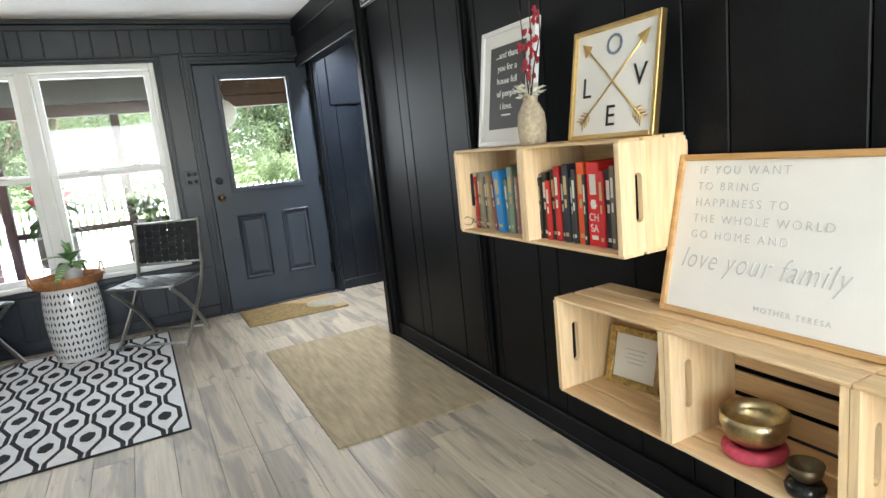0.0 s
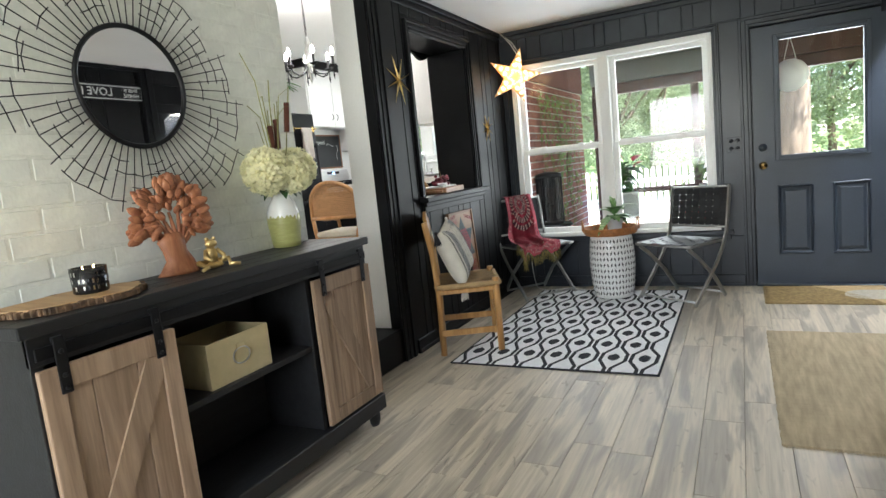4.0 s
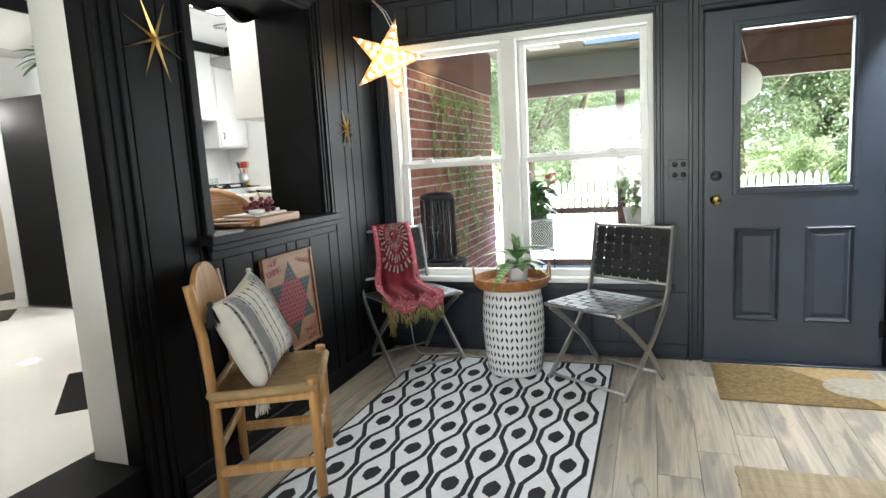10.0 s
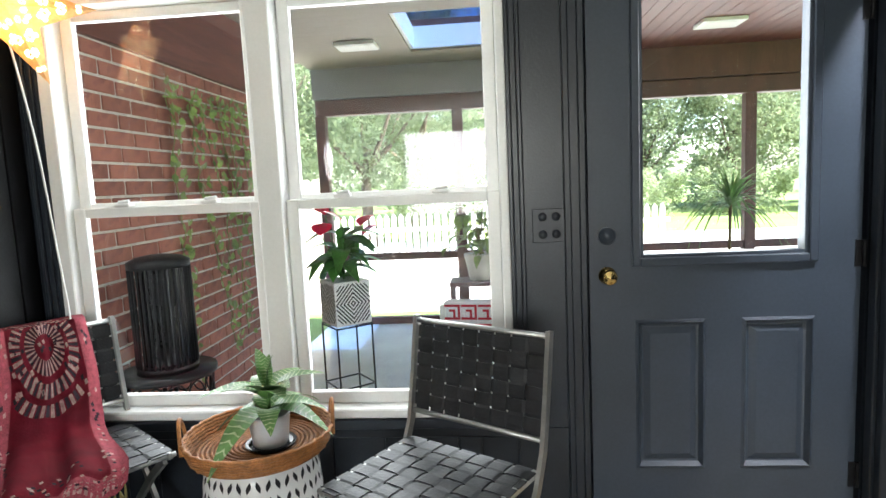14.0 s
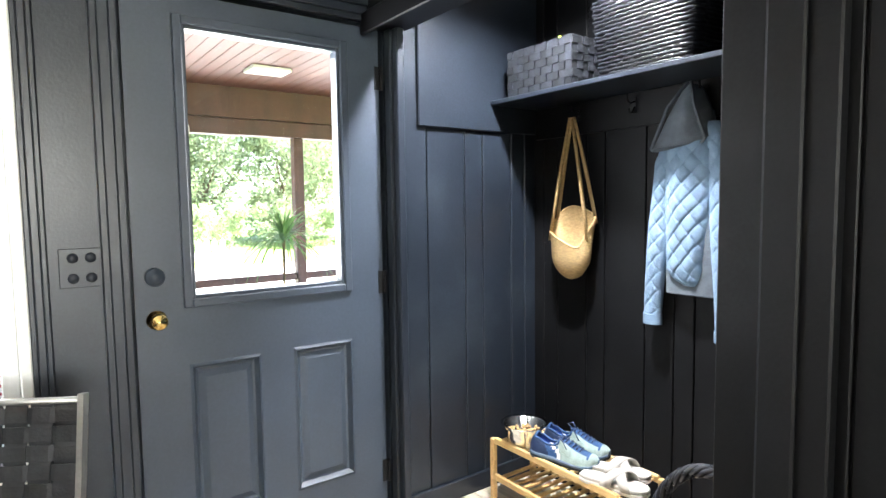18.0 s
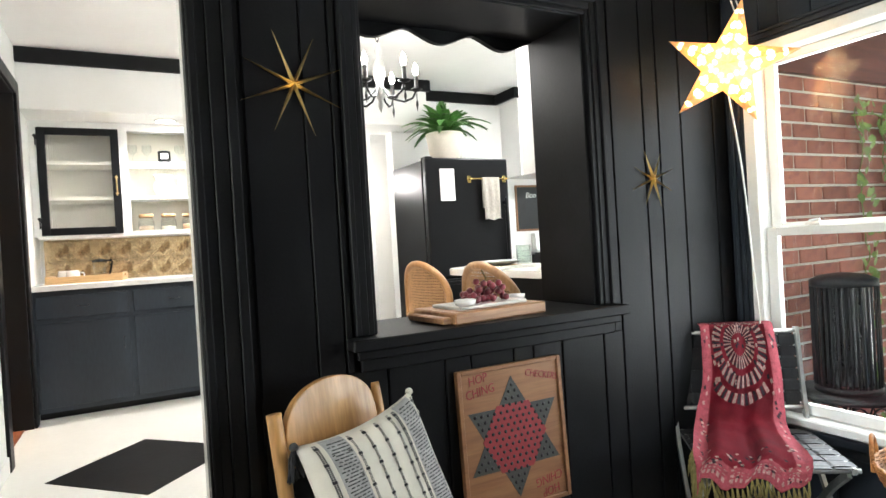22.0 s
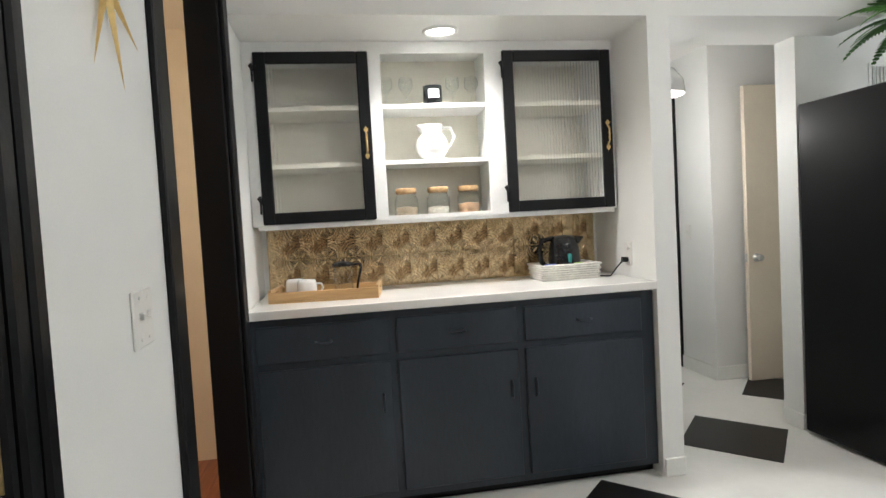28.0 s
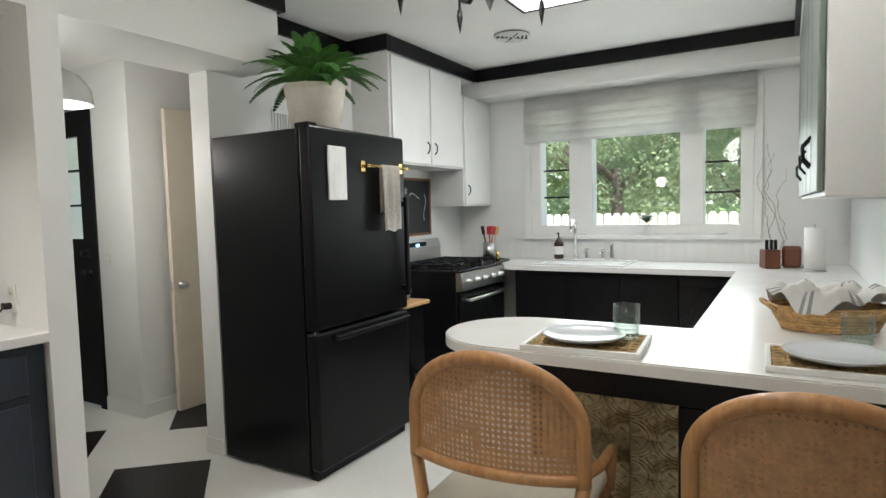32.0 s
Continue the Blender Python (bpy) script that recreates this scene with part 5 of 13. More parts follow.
def checker_board(m):
    b = thing("game_board", "old wooden star checkers board leaning on the black wall", "game board", m)
    W, H = 0.415, 0.485
    box_part("panel", (-W / 2, 0, 0, W / 2, 0.012, H), M_BOARDWOOD, b, 0.002)
    bm = bmesh.new()
    for c in ((-W / 2 - 0.004, -0.008, -0.004, -W / 2 + 0.012, 0.014, H + 0.004), (W / 2 - 0.012, -0.008, -0.004, W / 2 + 0.004, 0.014, H + 0.004), (-W / 2 + 0.012, -0.008, -0.004, W / 2 - 0.012, 0.014, 0.01), (-W / 2 + 0.012, -0.008, H - 0.01, W / 2 - 0.012, 0.014, H + 0.004)):
        bx(bm, *c, bev=0.002)
    part("rim", bm, M_BOARDWOOD, b)
    cx, cz, R = 0.0, H / 2, 0.205
    for k in range(6):
        a = math.pi / 2 + k * math.pi / 3
        r2 = R / math.sqrt(3)
        bm = bmesh.new()
        prism(bm, [(cx + R * math.cos(a), cz + R * math.sin(a)), (cx + r2 * math.cos(a + math.pi / 6), cz + r2 * math.sin(a + math.pi / 6)), (cx + r2 * math.cos(a - math.pi / 6), cz + r2 * math.sin(a - math.pi / 6))], -0.0012, 0, "y")
        part("grey_point", bm, M_BOARDGREY, b)
    bm = bmesh.new()
    prism(bm, [(cx + R * 0.63 * math.cos(k * math.pi / 3), cz + R * 0.63 * math.sin(k * math.pi / 3)) for k in range(6)], -0.0014, 0, "y")
    part("red_hexagon", bm, M_BOARDRED, b)
    bm = bmesh.new()
    d = R * 2 / 16.2
    for r in range(-9, 10):
        for c in range(-20, 21):
            x, z = c * d / 2, r * d * 0.866
            if (r + c) % 2:
                continue
            ang, rad = math.atan2(z, x), math.hypot(x, z)
            inside = any(all(abs(math.cos(a0 + q * 2 * math.pi / 3) * x + math.sin(a0 + q * 2 * math.pi / 3) * z) < 9 and (math.cos(a0 + q * 2 * math.pi / 3) * x + math.sin(a0 + q * 2 * math.pi / 3) * z) < R * 0.49 for q in range(3)) for a0 in (math.pi / 6, math.pi / 2))
            if inside:
                lathe(bm, [(0.0060, 0), (0.0060, 0.0008), (0, 0.0008)], 8, (0, 0, 0))
                bm.verts.ensure_lookup_table()
                for v in bm.verts[-24:]:
                    v.co = Vector((cx + x + v.co.x, -0.0015 - v.co.z, cz + z + v.co.y))
    part("hole_pattern", bm, M_INKBLACK, b, "rows of dark marble holes")["kind"] = "stuff"
    words("HOP\nCHING", 0.042, M_BOARDRED, b, pose(-0.128, -0.001, 0.432, 90, -8, 0), squeeze=0.85, shear=0.1)
    words("CHECKERS", 0.034, M_BOARDRED, b, pose(0.128, -0.001, 0.432, 90, 14, 0), squeeze=0.85, shear=0.1)
    words("HOP\nCHING", 0.042, M_BOARDRED, b, pose(0.128, -0.001, 0.053, 90, 172, 0), squeeze=0.85, shear=0.1)
    words("CHECKERS", 0.034, M_BOARDRED, b, pose(-0.128, -0.001, 0.053, 90, 194, 0), squeeze=0.85, shear=0.1)


checker_board(pose(WX + 0.055, 3.772, 0.365, -3, 0, 90))
bm = bmesh.new()
for y in (3.68, 3.92):
    bx(bm, WX + 0.0105, y - 0.012, 0.345, WX + 0.06, y + 0.012, 0.361, 0.003)
tagged(part("board_ledge", bm, M_BLACK), "black ledge pegs that hold the game board", "ledge", kind="structure")

M_STARPAPER = mat("lit_star_paper", (0.70, 0.48, 0.22), 0.8, scale=60, amount=0.2, bump=0.2)
_n, _l = M_STARPAPER.node_tree.nodes, M_STARPAPER.node_tree.links
_thin, _mix = _n.new("ShaderNodeBsdfTranslucent"), _n.new("ShaderNodeMixShader")
_thin.inputs[0].default_value = (1, 0.58, 0.22, 1)
_mix.inputs[0].default_value = 0.12
_l.new(_n["Principled BSDF"].outputs[0], _mix.inputs[1])
_l.new(_thin.outputs[0], _mix.inputs[2])
_l.new(_mix.outputs[0], _n["Material Output"].inputs["Surface"])
M_STARGLOW = mat("star_cutouts", (0.9, 0.85, 0.7), 0.8, emit=(1, 0.84, 0.5), strength=1.3)
M_CORD = mat("white_cord", (0.75, 0.74, 0.70), 0.5, amount=0.04)


def paper_star():
    c = Vector((-1.235, 4.73, 1.90))
    s = thing("star_lantern", "lit paper star lantern with cut-out flowers hanging by a white cord", "lantern", Matrix.Translation(c))
    n, R, r = 5, 0.245, 0.096
    tilt = pose(0, 0, 0, 8, 14, 38)
    for k in range(n):
        a = math.pi / 2 + 2 * math.pi * k / n
        tip = Vector((R * math.cos(a), 0, R * math.sin(a)))
        v1, v2 = (Vector((r * math.cos(a + q), 0, r * math.sin(a + q))) for q in (math.pi / n, -math.pi / n))
        bm = bmesh.new()
        for y in (-0.065, 0.065):
            apex = Vector((0, y, 0))
            vs = [bm.verts.new(tilt @ p) for p in (apex, v1, tip, v2)]
            bm.faces.new((vs[0], vs[1], vs[2]))
            bm.faces.new((vs[0], vs[2], vs[3]))
        arm = part("point", bm, M_STARPAPER, s)
        bm = bmesh.new()
        rnd = random.Random(k)
        for y in (-0.065, 0.065):
            apex = Vector((0, y, 0))
            for q in (v1, v2):
                nrm = (q - apex).cross(tip - apex).normalized()
                if nrm.y * y < 0:
                    nrm = -nrm
                for f, g, sz in ((0.30, 0.30, 0.020), (0.12, 0.55, 0.017), (0.42, 0.22, 0.014), (0.10, 0.76, 0.010), (0.22, 0.5, 0.009), (0.5, 0.06, 0.01), (0.62, 0.2, 0.009), (0.2, 0.12, 0.012)):
                    ctr = apex + (q - apex) * f + (tip - apex) * g + nrm * 0.0015
                    e1 = (tip - apex).normalized()
                    e2 = nrm.cross(e1)
                    for p in range(6):
                        b = 2 * math.pi * p / 6
                        o = ctr + (e1 * math.cos(b) + e2 * math.sin(b)) * sz * 0.62
                        bm.faces.new([bm.verts.new(tilt @ (o + (e1 * math.cos(h) + e2 * math.sin(h)) * sz * 0.26)) for h in np.linspace(0, 2 * math.pi, 6, endpoint=False)])
        part("cutout_pattern", bm, M_STARGLOW, arm, "glowing cut-out flowers")["kind"] = "stuff"
    bm = bmesh.new()
    hook = Vector((-1.405, 4.93, CEIL - 0.012)) - c
    top = tilt @ Vector((0, 0, R * 0.9))
    for o in (0.0, 0.02):
        tube(bm, [hook, hook * 0.5 + top * 0.5 + Vector((o, 0, -0.01)), top * 0.75 + Vector((o, 0, 0))], 0.003, 6)
    pts = [tilt @ Vector((0, 0.02, -0.05)), Vector((-0.10, 0.22, -0.35)), Vector((-0.13, 0.30, -0.75)), Vector((-0.12, 0.31, -1.0)), Vector((-0.13, 0.33, -1.35)), Vector((-0.10, 0.30, -1.75)), Vector((0.0, 0.20, -1.848)), Vector((0.25, 0.26, -1.853)), Vector((0.42, 0.20, -1.853)), Vector((0.62, 0.30, -1.853))]
    pts[1:] = [p + Vector((0.07, -0.13, -0.04)) for p in pts[1:]]
    fine = []
    for i in range(len(pts) - 1):
        p0, p1, p2, p3 = pts[max(0, i - 1)], pts[i], pts[i + 1], pts[min(len(pts) - 1, i + 2)]
        for t in (0, 0.25, 0.5, 0.75):
            fine.append(0.5 * (2 * p1 + (p2 - p0) * t + (2 * p0 - 5 * p1 + 4 * p2 - p3) * t * t + (3 * p1 - p0 - 3 * p2 + p3) * t ** 3))
    fine.append(pts[-1])
    tube(bm, fine, 0.0035, 6)
    part("cord", bm, M_CORD, s, "white power cord")
    bm = bmesh.new()
    tube(bm, [hook + Vector((0, 0, 0.012)), hook + Vector((0, 0, -0.01)), hook + Vector((0.012, 0, -0.016)), hook + Vector((0.016, 0, -0.004))], 0.003, 6)
    part("hook", bm, M_PLASTICW, s)


paper_star()


def snack_board():
    m = pose(-1.56, 3.755, PASS[1] + 0.0065, 0, 0, 96)
    M_WALNUT = wood("cutting_board_wood", (0.46, 0.25, 0.12), (0.30, 0.14, 0.06), 0.45, "x", 1.2, 0.03)
    b = thing("cutting_board", "thick brown cutting board on the pass-through ledge", "cutting board", m)
    box_part("block", (-0.20, -0.12, 0, 0.20, 0.15, 0.04), M_WALNUT, b, 0.005)
    box_part("side_handle", (-0.235, -0.10, 0.004, -0.20, 0.13, 0.026), M_WALNUT, b, 0.004)
    slab = tagged(box_part("serving_slab", (-0.15, -0.075, 0.0, 0.15, 0.10, 0.012), mat("marble_slab", (0.62, 0.60, 0.56), 0.3, amount=0.08), None, 0.003), "pale serving slab on the cutting board", "serving board")
    slab.matrix_world = m @ Matrix.Translation((0, 0, 0.0402))
    M_GRAPE = mat("red_grape", (0.20, 0.03, 0.045), 0.3, scale=20, amount=0.4, bump=0.05, spread=0.4, coat=0.2)
    gr = thing("grapes", "bunch of red grapes on the serving slab", "grapes", m @ Matrix.Translation((0.02, 0.0, 0.0525)))
    rnd = random.Random(21)
    bm = bmesh.new()
    bmesh.ops.create_icosphere(bm, subdivisions=2, radius=0.0125)
    for f in bm.faces:
        f.smooth = True
    me = bpy.data.meshes.new("grape")
    bm.to_mesh(me)
    bm.free()
    me.materials.append(M_GRAPE)
    for k in range(58):
        u = rnd.uniform(-1, 1)
        h = max(0.012, rnd.uniform(0.01, 0.075) * (1 - u * u * 0.7))
        shared("grape", me, gr, pose(u * 0.085, rnd.uniform(-0.04, 0.04), h if k > 22 else 0.0125, 0, 0, rnd.uniform(0, 90)))
    bm = bmesh.new()
    tube(bm, [(0, 0, 0.02), (0.005, 0, 0.08), (-0.01, 0.005, 0.115)], 0.003, 6)
    part("stem", bm, mat("grape_stem", (0.20, 0.14, 0.06), 0.8), gr)
    for x, y in ((-0.115, -0.06), (0.175, 0.02)):
        bm = bmesh.new()
        lathe(bm, [(0.024, 0), (0.034, 0.004), (0.038, 0.022), (0.035, 0.022), (0.030, 0.006), (0, 0.005)], 20)
        o = tagged(part("dip_bowl", bm, M_CERAMIC, None, smooth=True), "small white dip bowl by the grapes", "bowl", "white dip bowls")
        o.matrix_world = m @ Matrix.Translation((x, y, 0.0403 if x > 0 else 0.0525))


snack_board()

# ---- entry room: sideboard and what stands on it ----
M_SBWOOD = wood("black_stained_wood", (0.015, 0.0155, 0.017), (0.008, 0.0082, 0.009), 0.50, "y", 1.0, 0.1, bump=0.35)
M_BARN = wood("grey_brown_barnwood", (0.36, 0.25, 0.165), (0.22, 0.145, 0.09), 0.65, "z", 1.0, 0.12, bump=0.3, knots=3.0)
SBX0, SBX1, SBY0, SBY1, SBT = -1.425, -0.975, 0.465, 1.83, 0.932


def sideboard():
    s = thing("sideboard", "black sideboard with two grey barn-style sliding doors", "sideboard")
    for k in range(4):
        a = SBX0 + (SBX1 + 0.025 - SBX0) * k / 4
        box_part("top_plank", (a + 0.001, SBY0 - 0.02, SBT - 0.035, a + (SBX1 + 0.025 - SBX0) / 4 - 0.001, SBY1 + 0.02, SBT), M_SBWOOD, s, 0.003)
    box_part("front_rail", (SBX1 - 0.02, SBY0, SBT - 0.115, SBX1, SBY1, SBT - 0.036), M_SBWOOD, s, 0.002)
    for y in (SBY0, SBY1 - 0.03):
        box_part("side_panel", (SBX0, y, 0.10, SBX1 - 0.001, y + 0.03, SBT - 0.036), M_SBWOOD, s, 0.002)
    for y in (0.83, 1.445):
        box_part("divider", (SBX0 + 0.01, y, 0.15, SBX1 - 0.022, y + 0.022, SBT - 0.117), M_SBWOOD, s, 0.002)
    box_part("back_panel", (SBX0, SBY0 + 0.03, 0.15, SBX0 + 0.009, SBY1 - 0.03, SBT - 0.036), M_SBWOOD, s)
    box_part("bottom_board", (SBX0, SBY0 + 0.03, 0.10, SBX1 + 0.02, SBY1 - 0.03, 0.15), M_SBWOOD, s, 0.003)
    box_part("plinth", (SBX1 - 0.02, SBY0 - 0.01, 0.075, SBX1 + 0.025, SBY1 + 0.01, 0.149), M_SBWOOD, s, 0.004)
    for a, b in ((SBY0 + 0.03, 0.83), (0.852, 1.445), (1.467, SBY1 - 0.03)):
        box_part("shelf", (SBX0 + 0.012, a, 0.505, SBX1 - 0.03, b, 0.528), M_SBWOOD, s, 0.002)
    for x in (SBX0 + 0.03, SBX1 - 0.03):
        for y in (SBY0 + 0.04, SBY1 - 0.04):
            bm = bmesh.new()
            lathe(bm, [(0.022, 0), (0.03, 0.02), (0.032, 0.05), (0.024, 0.0745), (0.0, 0.0745)], 14, (x, y, 0))
            part("foot", bm, M_SBWOOD, s)
    box_part("door_track", (SBX1 + 0.008, SBY0 + 0.01, SBT - 0.10, SBX1 + 0.016, SBY1 - 0.01, SBT - 0.066), M_IRON, s, 0.002, "black iron sliding track")
    for y0, y1 in ((0.47, 0.838), (1.452, 1.825)):
        d = thing("sliding_door", "", "")
        for key in ("label", "category"):
            if key in d:
                del d[key]
        d.parent = s
        n = 3
        for k in range(n):
            a = y0 + (y1 - y0) * k / n
            box_part("board", (SBX1 + 0.004, a + 0.001, 0.165, SBX1 + 0.016, a + (y1 - y0) / n - 0.001, SBT - 0.125), M_BARN, d, 0.002)
        fx0, fx1 = SBX1 + 0.0165, SBX1 + 0.030
        box_part("stile", (fx0, y0, 0.165, fx1, y0 + 0.055, SBT - 0.125), M_BARN, d, 0.003)
        box_part("stile", (fx0, y1 - 0.055, 0.165, fx1, y1, SBT - 0.125), M_BARN, d, 0.003)
        box_part("rail", (fx0, y0 + 0.056, 0.165, fx1, y1 - 0.056, 0.225), M_BARN, d, 0.003)
        box_part("rail", (fx0, y0 + 0.056, SBT - 0.19, fx1, y1 - 0.056, SBT - 0.125), M_BARN, d, 0.003)
        bm = bmesh.new()
        lo, hi = 0.226, SBT - 0.191
        ya, yb = (y0 + 0.057, y1 - 0.057) if y0 > 1 else (y1 - 0.057, y0 + 0.057)
        ya, yb = yb, ya
        w = 0.07
        sg = 1 if yb > ya else -1
        prism(bm, [(ya, lo), (ya + sg * w * 0.6, lo), (yb, hi - w), (yb, hi), (yb - sg * w * 0.6, hi), (ya, lo + w)], fx0, fx1 - 0.003, "x")
        part("diagonal_brace", bm, M_BARN, d)
        for y in (y0 + 0.055, y1 - 0.055):
            bm = bmesh.new()
            bx(bm, SBX1 + 0.031, y - 0.014, SBT - 0.20, SBX1 + 0.037, y + 0.014, SBT - 0.045, 0.002)
            bx(bm, SBX1 + 0.018, y - 0.014, SBT - 0.060, SBX1 + 0.031, y + 0.014, SBT - 0.045, 0.002)
            st = part("strap_hanger", bm, M_IRON, d, "black iron strap hanger")
            for z in (SBT - 0.185, SBT - 0.15, SBT - 0.085):
                bm = bmesh.new()
                lathe(bm, [(0.007, 0), (0.006, 0.004), (0, 0.006)], 8)
                turn_bm(bm, pose(SBX1 + 0.037, y, z, 0, 90))
                part("bolt", bm, M_IRON, st)
    s.matrix_world = SB_FIT


# the sideboard is drawn at a nominal size and brought to its true one here
SB_FIT = Matrix(((0.722, 0, 0, -0.401), (0, 1.085, 0, 0.0153), (0, 0, 0.973, 0), (0, 0, 0, 1)))
sideboard()
SBT = 0.932 * 0.973 + 0.0005


def storage_bin():
    m = SB_FIT @ pose(-1.035, 1.115, 0.5285, 0, 0, 90)
    M_BIN = mat("tan_canvas", (0.50, 0.42, 0.24), 0.9, scale=20, amount=0.08, bump=0.5, fine=300)
    b = thing("storage_bin", "open tan canvas bin with a metal ring pull on the shelf", "bin", m)
    w, d, h = 0.27, 0.30, 0.165
    bm = bmesh.new()
    rows = [[bm.verts.new((sx * (w / 2 - i), d / 2 + sy * (d / 2 - i), z)) for sx, sy in ((-1, -1), (1, -1), (1, 1), (-1, 1))] for i, z in ((0.001, 0.0), (0.0, 0.004), (0.0, h - 0.002), (0.002, h), (0.005, h), (0.006, h - 0.003), (0.006, 0.006))]
    for p, q in zip(rows, rows[1:]):
        for k in range(4):
            bm.faces.new((p[k], p[(k + 1) % 4], q[(k + 1) % 4], q[k]))
    bm.faces.new(rows[0][::-1])
    bm.faces.new(rows[-1])
    part("body", bm, M_BIN, b)
    bm = bmesh.new()
    tube(bm, [(0.036 * math.cos(a), -0.006, 0.085 + 0.030 * math.sin(a)) for a in np.linspace(0, 2 * math.pi, 22, endpoint=False)], 0.003, 6, True)
    part("ring_pull", bm, M_STEEL, b)
    box_part("ring_tab", (-0.018, -0.008, 0.105, 0.018, -0.0005, 0.13), M_BIN, b, 0.002)


storage_bin()


def wall_mirror():
    m = pose(WX + 0.035, 1.175, 1.577, 0, 0, 90)
    t = thing("sunburst_mirror", "round mirror in a black wire sunburst on white brick", "mirror", m)
    M_MIRROR = mat("mirror_silver", (0.9, 0.9, 0.9), 0.015, 1.0, amount=0.0, bump=0)
    bm = bmesh.new()
    lathe(bm, [(0.203, 0.0), (0.203, 0.006)], 64, smooth=False)
    turn_bm(bm, pose(0, -0.008, 0, 90))
    part("mirror_glass", bm, M_MIRROR, t)
    bm = bmesh.new()
    tube(bm, [(0.207 * math.cos(a), -0.014, 0.207 * math.sin(a)) for a in np.linspace(0, 2 * math.pi, 64, endpoint=False)], 0.009, 8, True)
    part("rim", bm, M_IRON, t)
    rnd = random.Random(8)
    n = 60
    reach, k = [], 0
    while k < n:
        run = min(rnd.choice((3, 4, 4, 5, 6)), n - k)
        reach += [(rnd.choice((0.385, 0.41, 0.44, 0.475, 0.50)), i, run) for i in range(run)]
        reach[-run:] = [(reach[-run][0], i, run) for i in range(run)]
        k += run

    def at(i, r):
        b = 2 * math.pi * (i + 0.31) / n
        return (r * math.cos(b), -0.012, r * math.sin(b))
    for k, (r, i, run) in enumerate(reach):
        end = r + (0.035 if i == run - 1 else 0.0)
        bm = bmesh.new()
        tube(bm, [at(k, 0.208), at(k, end)], 0.0021, 5)
        part("wire_ray", bm, M_IRON, t)
        links = [(r, k - i, run - 1)] if i == 0 else []
        if i == 0:
            links += [(r - d, k + rnd.randint(-1, run - 2), rnd.randint(2, 3)) for d in (0.055, 0.10, 0.14) if r - d > 0.24]
        for rr, k0, m0 in links:
            bm = bmesh.new()
            tube(bm, [at(k0 + j - (0.25 if j == 0 else 0) + (0.25 if j == m0 else 0), rr + 0.004 * math.sin(j * 2.0)) for j in range(m0 + 1)], 0.0020, 5)
            part("wire_link", bm, M_IRON, t)


wall_mirror()


def carved_tree():
    t = thing("carved_tree", "carved reddish wooden tree sculpture on the sideboard", "sculpture", pose(-1.33, 1.17, SBT, 0, 0, 78))
    M_CARVED = wood("carved_redwood", (0.40, 0.165, 0.075), (0.26, 0.09, 0.04), 0.55, "z", 1.5, 0.08)
    bm = bmesh.new()
    prof = [(0.078, 0), (0.072, 0.012), (0.050, 0.05), (0.044, 0.085), (0.050, 0.12), (0.03, 0.15)]
    lathe(bm, prof, 16)
    for v in bm.verts:
        v.co.y *= 0.55
        v.co.x += 0.012 * math.sin(v.co.z * 40)
    part("trunk", bm, M_CARVED, t, smooth=True)
    rnd = random.Random(14)
    for k in range(9):
        a = radians(20 + k * 17.5)
        r = rnd.uniform(0.09, 0.12)
        bm = bmesh.new()
        end = Vector((r * math.cos(a) * 1.0, rnd.uniform(-0.02, 0.02), 0.13 + r * math.sin(a) * 0.95))
        tube(bm, [(0.01 * math.cos(a), 0, 0.09), (r * 0.5 * math.cos(a) + 0.008, 0, 0.11 + r * 0.42 * math.sin(a)), end], 0.012, 7, r_end=0.005)
        part("branch", bm, M_CARVED, t, smooth=True)
    for k in range(180):
        a = rnd.uniform(radians(-22), radians(202))
        r = 0.125 * rnd.uniform(0.08, 1.0) ** 0.55
        tip = r > 0.10
        L = rnd.uniform(0.046, 0.060) if tip else rnd.uniform(0.030, 0.042)
        bm = bmesh.new()
        g = bmesh.ops.create_icosphere(bm, subdivisions=2, radius=0.5)
        for v in g["verts"]:
            q = v.co.x + 0.5
            v.co = Vector((q * L, v.co.y * L * 0.74 * (1.12 - 0.55 * q), v.co.z * 0.013))
        lf = part("leaf", bm, M_CARVED, t, smooth=True)
        x, z = r * math.cos(a), 0.195 + r * math.sin(a)
        lf.matrix_basis = Matrix.Translation((x * 0.88, rnd.uniform(-0.020, 0.020), z * 0.97)) @ pose(0, 0, 0, 0, -math.degrees(a) + rnd.uniform(-32, 32) * (0.6 if tip else 1.3), 0) @ pose(0, 0, 0, 90 + rnd.uniform(-25, 25), 0, 0)


carved_tree()


